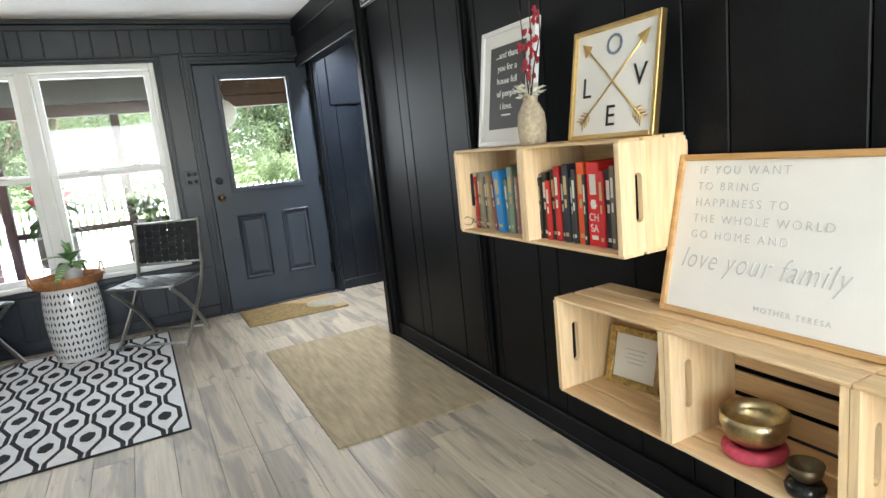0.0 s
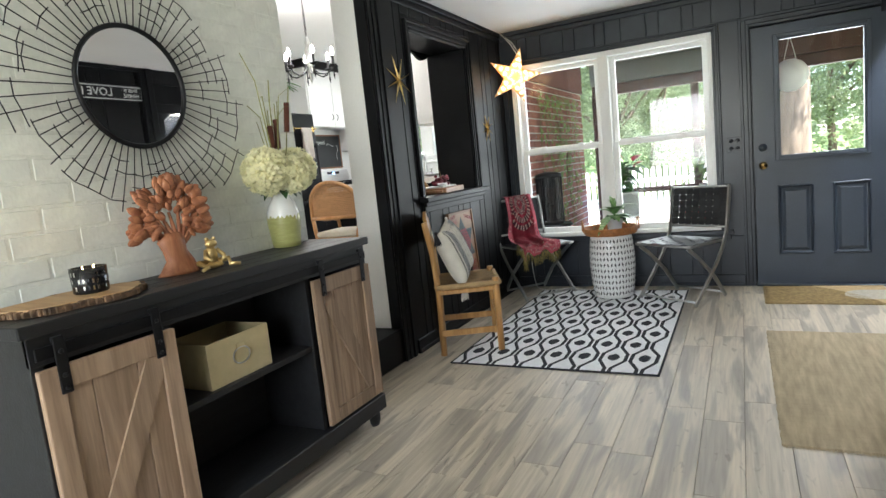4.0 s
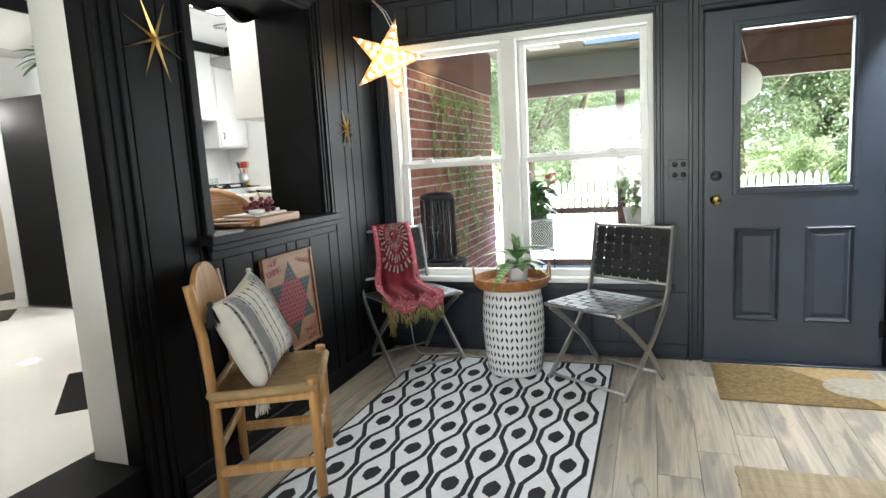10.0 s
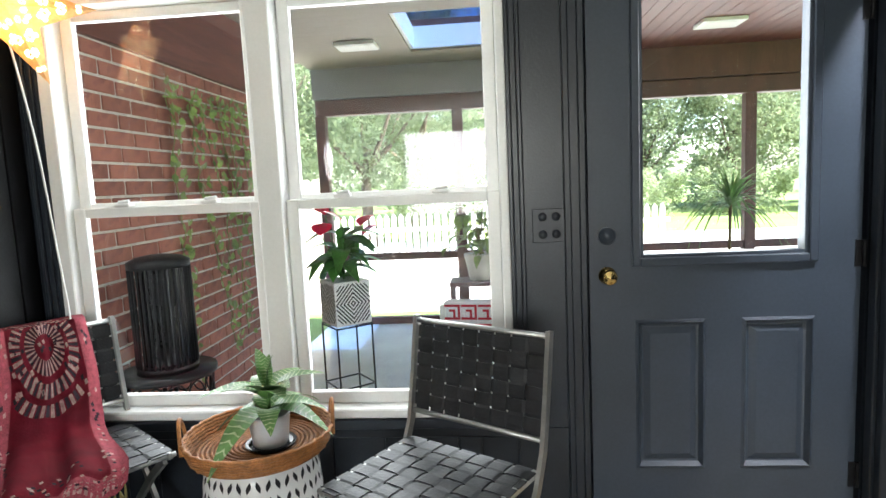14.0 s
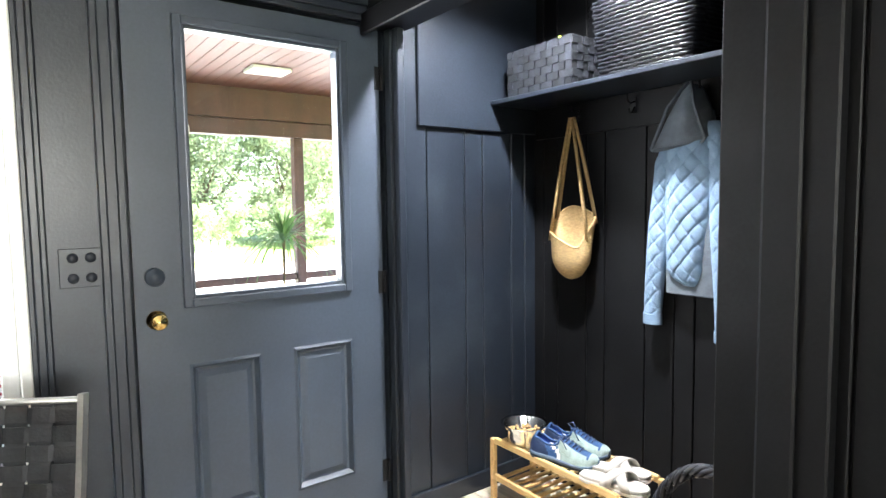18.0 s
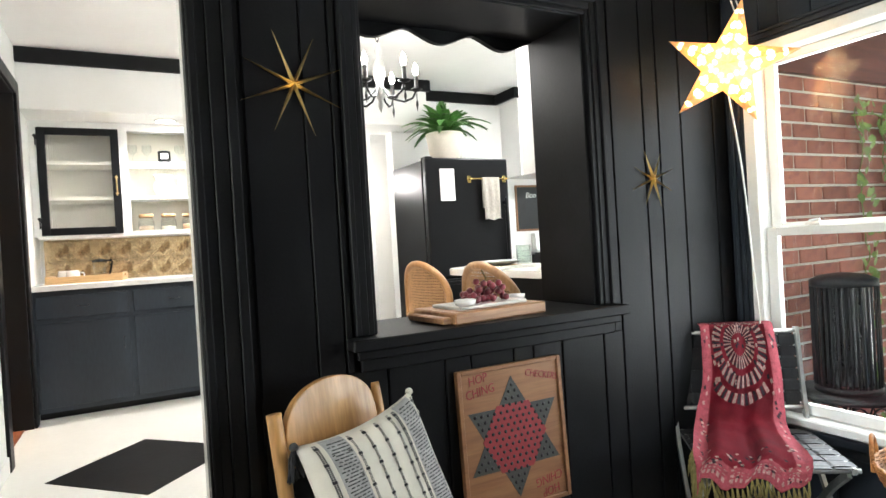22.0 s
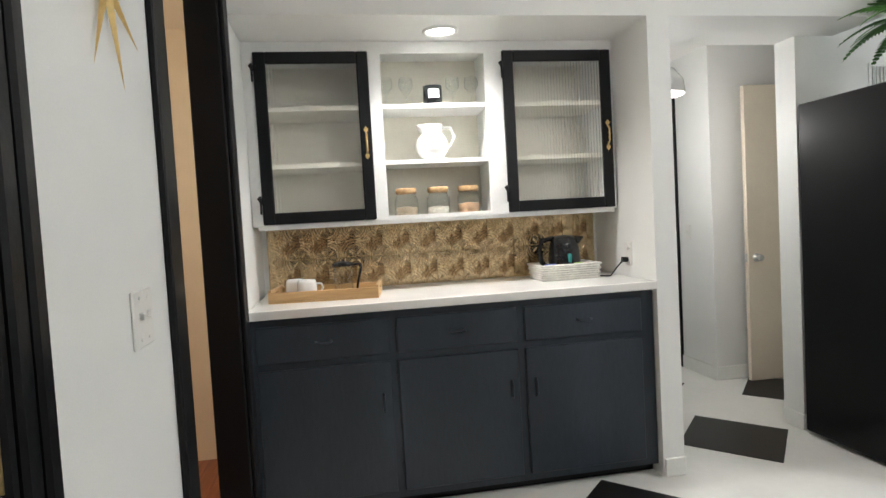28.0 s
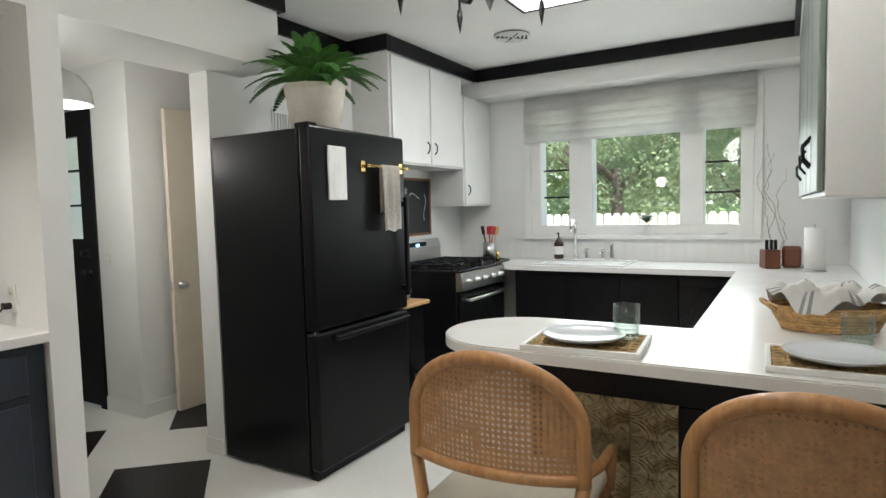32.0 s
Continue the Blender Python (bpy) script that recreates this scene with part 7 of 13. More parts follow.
def blossom_vase():
    v = thing("vase", "speckled stone vase with red blossom and white flowers", "vase", pose(1.19, 1.50, TOPZ))
    bm = bmesh.new()
    lathe(bm, [(0.036, 0), (0.042, 0.003), (0.047, 0.06), (0.043, 0.10), (0.030, 0.125), (0.022, 0.14), (0.023, 0.155), (0.019, 0.155), (0, 0.14)], 28)
    part("body", bm, mat("speckled_stone", (0.44, 0.37, 0.27), 0.8, scale=40, amount=0.25, bump=0.5, second=(0.3, 0.25, 0.18), mix=0.08), v, smooth=True)
    M_TWIG = mat("dark_twig", (0.05, 0.03, 0.02), 0.8)
    M_RED = mat("red_petal", (0.42, 0.012, 0.025), 0.55, amount=0.2, spread=0.2, island=True)
    rnd = random.Random(19)
    for k in range(3):
        bm, bl = bmesh.new(), bmesh.new()
        pts = [Vector((0, 0, 0.13)), Vector((0.0, 0.012 - 0.022 * k, 0.24)), Vector((0.01, 0.03 - 0.045 * k, 0.33)), Vector((0.0, 0.02 - 0.05 * k, 0.42 + 0.02 * k))]
        tube(bm, pts, 0.003, 5, r_end=0.0015)
        br = part("branch", bm, M_TWIG, v)
        for j in range(10):
            f = rnd.uniform(0.25, 1) * 2.98
            i = min(int(f), 2)
            c = pts[i].lerp(pts[i + 1], f - i) + Vector((rnd.uniform(-0.02, 0.02), rnd.uniform(-0.025, 0.025), rnd.uniform(-0.01, 0.01)))
            for p in range(5):
                b = 2 * math.pi * p / 5
                d = Vector((-0.3, math.cos(b), math.sin(b))).normalized()
                e = Vector((1, 0, 0)).cross(d).normalized()
                s = rnd.uniform(0.010, 0.014)
                bl.faces.new([bl.verts.new(c + q) for q in (Vector((0, 0, 0)), d * s * 0.6 + e * s * 0.5, d * s * 1.1, d * s * 0.6 - e * s * 0.5)])
        part("red_blossoms", bl, M_RED, br, "deep red blossoms")
    bm = bmesh.new()
    for k in range(70):
        a, r = rnd.uniform(0, 6.28), rnd.uniform(0.01, 0.042)
        c = Vector((r * math.cos(a), r * math.sin(a), 0.17 + rnd.uniform(-0.012, 0.025) - r * 0.3))
        d = Vector((math.cos(a), math.sin(a), rnd.uniform(-0.2, 0.9))).normalized()
        e = d.orthogonal().normalized()
        bm.faces.new([bm.verts.new(c + q) for q in (-d * 0.004, e * 0.006, d * 0.018, -e * 0.006)])
    part("white_blossom", bm, mat("white_petal", (0.75, 0.73, 0.6), 0.7, amount=0.1), v)


blossom_vase()


def crate_contents():
    f = leaning_frame("photo_frame", "small ornate gold frame with a card, in a crate", pose(CRX + 0.175, 1.225, 0.3955, -14, 0, -82), 0.20, 0.185, 0.022, mat("ornate_gold", (0.45, 0.32, 0.12), 0.45, 0.7, scale=60, amount=0.4, bump=1.0, fine=90), M_PAPER)
    for i in range(4):
        box_part("text_bar", (-0.04 + 0.01 * (i % 2), -0.001, 0.115 - 0.014 * i, 0.04 - 0.01 * (i % 2), -0.0002, 0.118 - 0.014 * i), M_INK, f)
    c = thing("cushion_ring", "pink round pad under the singing bowl", "cushion", pose(CRX + 0.115, 0.765, 0.3955))
    bm = bmesh.new()
    tube(bm, [(0.058 * math.cos(a), 0.058 * math.sin(a), 0.017) for a in np.linspace(0, 2 * math.pi, 28, endpoint=False)], 0.017, 10, True)
    lathe(bm, [(0.055, 0.004), (0.055, 0.012), (0, 0.012)], 24)
    part("pad", bm, mat("pink_silk", (0.50, 0.06, 0.10), 0.6, scale=40, amount=0.2, bump=0.4), c, smooth=True)
    bm = bmesh.new()
    lathe(bm, [(0.0, 0.0), (0.04, 0.003), (0.066, 0.022), (0.077, 0.055), (0.078, 0.082), (0.074, 0.082), (0.072, 0.055), (0.06, 0.026), (0, 0.008)], 40)
    o = tagged(part("singing_bowl", bm, mat("aged_brass", (0.46, 0.38, 0.22), 0.3, 1.0, scale=15, amount=0.25, bump=0.1), None, smooth=True), "hammered brass singing bowl on a pink pad", "bowl")
    o.matrix_world = pose(CRX + 0.115, 0.765, 0.425)
    bm = bmesh.new()
    lathe(bm, [(0.030, 0), (0.038, 0.005), (0.041, 0.02), (0.032, 0.034), (0, 0.034)], 24)
    o = tagged(part("bowl_stand", bm, M_BLACKGLOSS, None, smooth=True), "black cloth stand under the small bowl", "stand")
    o.matrix_world = pose(CRX + 0.055, 0.605, 0.3955)
    bm = bmesh.new()
    lathe(bm, [(0.0, 0), (0.02, 0.001), (0.033, 0.015), (0.037, 0.036), (0.034, 0.036), (0.03, 0.016), (0, 0.006)], 28)
    o = tagged(part("small_bowl", bm, mat("dark_bronze", (0.16, 0.13, 0.08), 0.4, 0.9, scale=20, amount=0.3), None, smooth=True), "small dark bronze bowl on a black stand", "bowl")
    o.matrix_world = pose(CRX + 0.055, 0.605, 0.4305)


crate_contents()
s = thing("wall_sign", "long black sign lettered this is where love lives", "sign", pose(EX - 0.0005, 2.96, 2.10, 0, 0, -90))
box_part("plate", (-0.42, -0.018, -0.065, 0.42, 0, 0.065), M_IRON, s, 0.006)
bm = bmesh.new()
for c in ((-0.405, -0.020, 0.05, 0.405, -0.0185, 0.056), (-0.405, -0.020, -0.056, 0.405, -0.0185, -0.05), (-0.405, -0.020, -0.05, -0.399, -0.0185, 0.05), (0.399, -0.020, -0.05, 0.405, -0.0185, 0.05)):
    bx(bm, *c)
part("border", bm, M_CHALKW, s)
words("THIS IS\nWHERE", 0.045, M_CHALKW, s, pose(-0.30, -0.0195, 0, 90, 0, 0))
words("LOVE LIVES", 0.092, M_CHALKW, s, pose(0.10, -0.0195, 0, 90, 0, 0))

# ---- mudroom ----
bm = bmesh.new()
lathe(bm, [(0.085, 0.0), (0.085, -0.006), (0.07, -0.010), (0.066, -0.004)], 40, (1.71, 4.38, CEIL - 0.0005), caps=False)
d = tagged(part("downlight", bm, M_TRIMWHITE, None, smooth=True), "recessed white downlight in the mudroom ceiling, lit", "ceiling light")
bm = bmesh.new()
lathe(bm, [(0.0, -0.002), (0.067, -0.002)], 32, (1.71, 4.38, CEIL - 0.0005), caps=False)
part("lens", bm, mat("mudroom_lens", (0.9, 0.9, 0.9), 0.5, bump=0, emit=(1, 0.97, 0.93), strength=1.5), d)
d.visible_shadow = False
d.children[0].visible_shadow = False
casing("trim_mudroom_rail", [(1.63, NY - 0.028, 1.625, 2.298, NY - 0.0105, CEIL - 0.002)], M_NAVY, "dark upper boarding in the mudroom")
sh = thing("coat_shelf", "black wall shelf with coat hooks in the mudroom", "shelf")
box_part("shelf_board", (2.01, 2.62, 1.738, 2.30, NY - 0.03, 1.757), M_NAVY, sh, 0.003)
box_part("hook_rail", (2.283, 2.62, 1.60, 2.2995, NY - 0.03, 1.736), M_BLACK, sh, 0.002)
for y in (4.70, 4.42, 4.12, 3.75):
    bm = bmesh.new()
    tube(bm, [(2.283, y, 1.70), (2.255, y, 1.69), (2.235, y, 1.70), (2.232, y, 1.725)], 0.004, 8)
    tube(bm, [(2.283, y, 1.68), (2.265, y, 1.655), (2.25, y, 1.655), (2.245, y, 1.67)], 0.004, 8)
    bx(bm, 2.279, y - 0.008, 1.655, 2.2829, y + 0.008, 1.715, 0.001)
    part("coat_hook", bm, M_IRON, sh)
M_BASKETGREY = mat("grey_woven_strap", (0.0095, 0.011, 0.014), 0.8, scale=60, amount=0.5, bump=1.0, fine=200, spread=0.6, spec=0.25)
M_BASKETBLACK = mat("black_wicker", (0.006, 0.0065, 0.008), 0.3, spec=0.25, scale=40, amount=0.3, bump=0.5, spread=0.25)


def strap_basket():
    b = thing("storage_basket", "grey strap-woven basket on the coat shelf", "basket", pose(2.145, 4.705, 1.7575))
    L, D, H = 0.36, 0.22, 0.19
    # dark box added to stand for the shaded inside of the basket
    box_part("liner", (-D / 2 + 0.006, -L / 2 + 0.006, 0.002, D / 2 - 0.006, L / 2 - 0.006, H - 0.03), M_HOLLOWSHADE, b)
    nz, ny, nx = 6, 11, 7
    for i in range(ny):
        for k in range(nz):
            y0, z0 = -L / 2 + L * i / ny, H * k / nz
            o = 0.0035 if (i + k) % 2 else 0
            box_part("strap", (-D / 2 - o, y0 + 0.001, z0 + 0.001, -D / 2 + 0.004, y0 + L / ny - 0.001, z0 + H / nz - 0.001), M_BASKETGREY, b)
    for i in range(nx):
        for k in range(nz):
            x0, z0 = -D / 2 + D * i / nx, H * k / nz
            o = 0.0035 if (i + k) % 2 else 0
            box_part("strap", (x0 + 0.001, -L / 2 - o, z0 + 0.001, x0 + D / nx - 0.001, -L / 2 + 0.004, z0 + H / nz - 0.001), M_BASKETGREY, b)
            box_part("strap", (x0 + 0.001, L / 2 - 0.004, z0 + 0.001, x0 + D / nx - 0.001, L / 2 + o, z0 + H / nz - 0.001), M_BASKETGREY, b)
    p = thing("markers", "bright green and white odds and ends in the basket", "clutter", pose(2.12, 4.60, 1.7575 + 0.165))
    bm = bmesh.new()
    tube(bm, [(0, 0.06, -0.02), (0.0, 0.065, 0.06)], 0.006, 8)
    bx(bm, -0.03, -0.05, -0.02, 0.02, 0.0, 0.012, 0.005)
    part("green_pieces", bm, mat("lime_plastic", (0.42, 0.62, 0.03), 0.4), p)
    box_part("white_box", (-0.02, -0.01, -0.02, 0.05, 0.05, 0.03), M_PAPER, p, 0.004)


strap_basket()


def wicker_basket():
    b = thing("wicker_basket", "large black wicker basket on the coat shelf", "basket", pose(2.15, 4.215, 1.7575))
    L, D, H = 0.43, 0.255, 0.27
    rows = 20
    for k in range(rows):
        t = k / rows
        l, d = L * (0.88 + 0.12 * t) / 2, D * (0.88 + 0.12 * t) / 2
        z = 0.008 + H * t
        bm = bmesh.new()
        pts = []
        per = 64
        for i in range(per):
            a = 2 * math.pi * i / per
            cx, sy = math.cos(a), math.sin(a)
            s = 1 / max(abs(cx), abs(sy)) * (0.955 if abs(abs(cx) - abs(sy)) < 0.25 else 1.0)
            w = 0.0035 * (-1) ** (i + k)
            pts.append((d * cx * s + w * (1 if abs(cx) > abs(sy) else 0) * (1 if cx > 0 else -1), l * sy * s + w * (1 if abs(sy) >= abs(cx) else 0) * (1 if sy > 0 else -1), z))
        tube(bm, pts, 0.0068, 6, True)
        part("cane_band", bm, M_BASKETBLACK, b)
    # filler box, near black in place of the shade within the wicker
    box_part("liner", (-D * 0.41, -L * 0.43, 0.002, D * 0.41, L * 0.43, H - 0.05), M_HOLLOWSHADE, b)
    bm = bmesh.new()
    bx(bm, -0.10, -0.16, 0.2, 0.09, 0.17, 0.286, 0.03, 3)
    o = tagged(part("folded_cloth", bm, mat("pale_cloth", (0.7, 0.64, 0.5), 0.9, amount=0.1, bump=0.4), None, smooth=True), "pale folded cloth in the black basket", "cloth")
    o.matrix_world = pose(2.15, 4.215, 1.7575 + 0.02)


wicker_basket()


def straw_bag():
    b = thing("straw_bag", "slouching woven straw tote bag hanging from a coat hook", "bag", pose(2.235, 4.70, 0))
    M_STRAW = mat("straw", (0.42, 0.29, 0.13), 0.85, scale=60, amount=0.22, bump=1.0, fine=170, stretch=(1, 1, 2.2))
    n, rows = 44, 26

    def rim(a):
        """Height of the mouth: high at the wall, sagging to the front, with a lip on one side."""
        return 1.212 + 0.072 * math.cos(a) - 0.030 * math.exp(-((a - 3.9) / 0.5) ** 2) + 0.010 * math.sin(3 * a)

    def at(a, t, inset=0.0):
        z = 0.972 + (rim(a) - 0.972) * t
        r = (1 - max(0.0, 1 - t) ** 2.4) ** 0.5 * 0.116
        coil = 0.0022 * math.sin(z * 520)
        r = max(0.0, r - inset + coil)
        return (r * math.cos(a) * 0.50, r * math.sin(a) + 0.006 * math.sin(z * 30 + a), z)
    for name, inset, label in (("body", 0.0, ""), ("lining", 0.006, "shaded straw inside")):
        bm = bmesh.new()
        rings = [[bm.verts.new(at(2 * math.pi * i / n, (k + 0.02) / rows, inset)) for i in range(n)] for k in range(rows + 1)]
        for p, q in zip(rings, rings[1:]):
            for i in range(n):
                bm.faces.new((p[i], p[(i + 1) % n], q[(i + 1) % n], q[i])).smooth = True
        bm.faces.new(rings[0][::-1])
        part(name, bm, M_STRAW, b, label)
    bm = bmesh.new()
    tube(bm, [at(2 * math.pi * i / 60, 1.0, 0.003) for i in range(60)], 0.0055, 6, True)
    part("rim_braid", bm, M_STRAW, b)
    for a0, a1, top in ((-0.75, 0.55, -0.006), (2.15, 3.75, 0.008)):
        bm = bmesh.new()
        p, q = Vector(at(a0 + math.pi / 2 * 0, 0.93)), Vector(at(a1, 0.93))
        if a0 > 0:
            p, q = Vector(at(2.0, 0.86)), Vector(at(4.3, 0.9))
        else:
            p, q = Vector(at(1.1, 0.93)), Vector(at(-1.1, 0.93))
        h = Vector((0.0, top, 1.668))
        for d in (-0.004, 0.004):
            tube(bm, [p, p.lerp(h, 0.5) + Vector((0, 0.004, 0)), h + Vector((0, 0.006, 0)), h - Vector((0, 0.006, 0)), q.lerp(h, 0.5) - Vector((0, 0.004, 0)), q] if d < 0 else [p + Vector((0, d * 1.6, -0.01)), p.lerp(h, 0.5) + Vector((0, 0.004 + d * 1.6, 0)), h + Vector((0, 0.006, 0)), h - Vector((0, 0.006, 0)), q.lerp(h, 0.5) - Vector((0, 0.004 + d * 1.6, 0)), q - Vector((0, d * 1.6, 0.01))], 0.0058, 7)
        part("handle", bm, M_STRAW, b)


straw_bag()


def denim_jacket():
    j = thing("denim_jacket", "light blue quilted denim jacket hanging from a hook", "jacket", pose(2.262, 4.145, 0) @ Matrix.Diagonal((1, 1.12, 1, 1)))
    M_DENIM = mat("quilted_denim", (0.17, 0.25, 0.345), 0.95, scale=22, amount=0.14, bump=0.7, fine=380)
    # same denim, with the shade under the shelf put into its colour
    M_DENIMSHADE = mat("shaded_denim", (0.10, 0.12, 0.14), 0.95, scale=30, amount=0.18, bump=0.7, fine=380)

    def cloth(name, rows, depth, material, quilt=0.0, folds=0.0, out=0.0, cols=56, steps=150, label=""):
        """A hanging shape, full to the front and flat at the back, through (height, middle, half width)."""
        z_top, z_end = rows[0][0], rows[-1][0]
        zs = [-r[0] for r in rows]
        bm = bmesh.new()
        g = []
        for i in range(steps + 1):
            z = z_top + (z_end - z_top) * i / steps
            mid, half = (float(np.interp(-z, zs, [r[c] for r in rows])) for c in (1, 2))
            row = []
            for k in range(cols + 1):
                v = -1 + 2 * k / cols
                y = mid + half * v
                x = depth * (max(0.0, 1 - v * v) ** 0.5) * min(1.0, 0.35 + half * 9)
                x += folds * (math.sin(y * 55 + z * 9) * 0.6 + math.sin(y * 31 - z * 15 + 1.3)) * (1 - v * v)
                if quilt:
                    for s in (-1, 1):
                        w = (z * 0.86 + s * (y - mid) * 1.15) / 0.062
                        d = abs(w - round(w)) * 0.062
                        x -= quilt * math.exp(-(d / 0.0042) ** 2) * (1 - v ** 6)
                        x += quilt * 0.45 * math.sin(math.pi * (w % 1)) * (1 - v ** 4)
                row.append(bm.verts.new((-x - out, y, z)))
            g.append(row)
        for a, b in zip(g, g[1:]):
            for k in range(cols):
                bm.faces.new((a[k], a[k + 1], b[k + 1], b[k])).smooth = True
        for a, b in zip(g, g[1:]):
            bm.faces.new((a[0], b[0], b[cols], a[cols]))
        bm.faces.new(g[0])
        bm.faces.new(g[-1][::-1])
        bmesh.ops.recalc_face_normals(bm, faces=bm.faces)
        return part(name, bm, material, j, label)
    cloth("lining_panel", ((1.62, 0.0, 0.06), (1.40, 0.005, 0.10), (1.02, 0.0, 0.098), (0.965, 0.005, 0.092)), 0.028, M_DENIMSHADE, 0.0, 0.004, label="inside of the jacket, shade put into its grey")
    cloth("body", ((1.66, 0.005, 0.035), (1.56, 0.01, 0.075), (1.45, 0.015, 0.092), (1.25, 0.018, 0.082), (1.06, 0.02, 0.070), (1.02, 0.012, 0.052), (1.0, 0.0, 0.026)), 0.058, M_DENIM, 0.0045, 0.006)
    cloth("sleeve", ((1.56, 0.075, 0.022), (1.45, 0.100, 0.038), (1.20, 0.122, 0.040), (0.98, 0.138, 0.036), (0.875, 0.142, 0.033)), 0.045, M_DENIM, 0.0035, 0.004, 0.008, 36)
    cloth("sleeve", ((1.58, -0.060, 0.022), (1.46, -0.088, 0.038), (1.20, -0.100, 0.040), (0.98, -0.112, 0.036), (0.85, -0.116, 0.033)), 0.045, M_DENIM, 0.0035, 0.004, 0.010, 36)
    cloth("cuff", ((0.878, 0.142, 0.036), (0.838, 0.142, 0.036)), 0.045, M_DENIM, 0.0, 0.001, 0.009, 24, 12)
    cloth("cuff", ((0.853, -0.116, 0.036), (0.812, -0.116, 0.036)), 0.045, M_DENIM, 0.0, 0.001, 0.011, 24, 12)
    # collar coloured darker to stand for the shadow of the shelf above
    cloth("collar", ((1.715, 0.0, 0.012), (1.69, 0.004, 0.036), (1.62, 0.012, 0.070), (1.53, 0.030, 0.098), (1.505, 0.052, 0.088), (1.495, 0.095, 0.052), (1.49, 0.118, 0.026)), 0.075, M_DENIMSHADE, 0.0, 0.006, 0.006, label="denim collar, darkened for the shelf's shade")
    for s in (-1, 1):
        bm = bmesh.new()
        tube(bm, [(-0.05, s * 0.006, 1.722), (-0.066, 0.02 + s * 0.045, 1.64), (-0.058, 0.03 + s * 0.09, 1.52), (-0.03, 0.06 + s * 0.085, 1.50)], 0.006, 6)
        part("collar_seam", bm, M_DENIMSHADE, j)


denim_jacket()


def shoe_rack():
    r = thing("shoe_rack", "slatted bamboo shoe rack against the mudroom wall", "shoe rack", pose(2.06, 4.545, 0))
    M_BAMBOO = wood("bamboo", (0.66, 0.45, 0.20), (0.55, 0.35, 0.14), 0.45, "y", 1.5, 0.06)
    W, L = 0.24, 0.68
    for x in (-W / 2, W / 2):
        for y in (-L / 2, L / 2):
            box_part("leg", (x - 0.012, y - 0.012, 0, x + 0.012, y + 0.012, 0.275), M_BAMBOO, r, 0.003)
        for z in (0.255, 0.09):
            box_part("rail", (x - 0.009, -L / 2 + 0.0125, z, x + 0.009, L / 2 - 0.0125, z + 0.028), M_BAMBOO, r, 0.003)
    for z in (0.262, 0.097):
        for k in range(15):
            y = -L / 2 + 0.035 + k * (L - 0.07) / 14
            box_part("slat", (-W / 2 + 0.0095, y - 0.008, z, W / 2 - 0.0095, y + 0.008, z + 0.012), M_BAMBOO, r, 0.002)


shoe_rack()
RZ = 0.2835


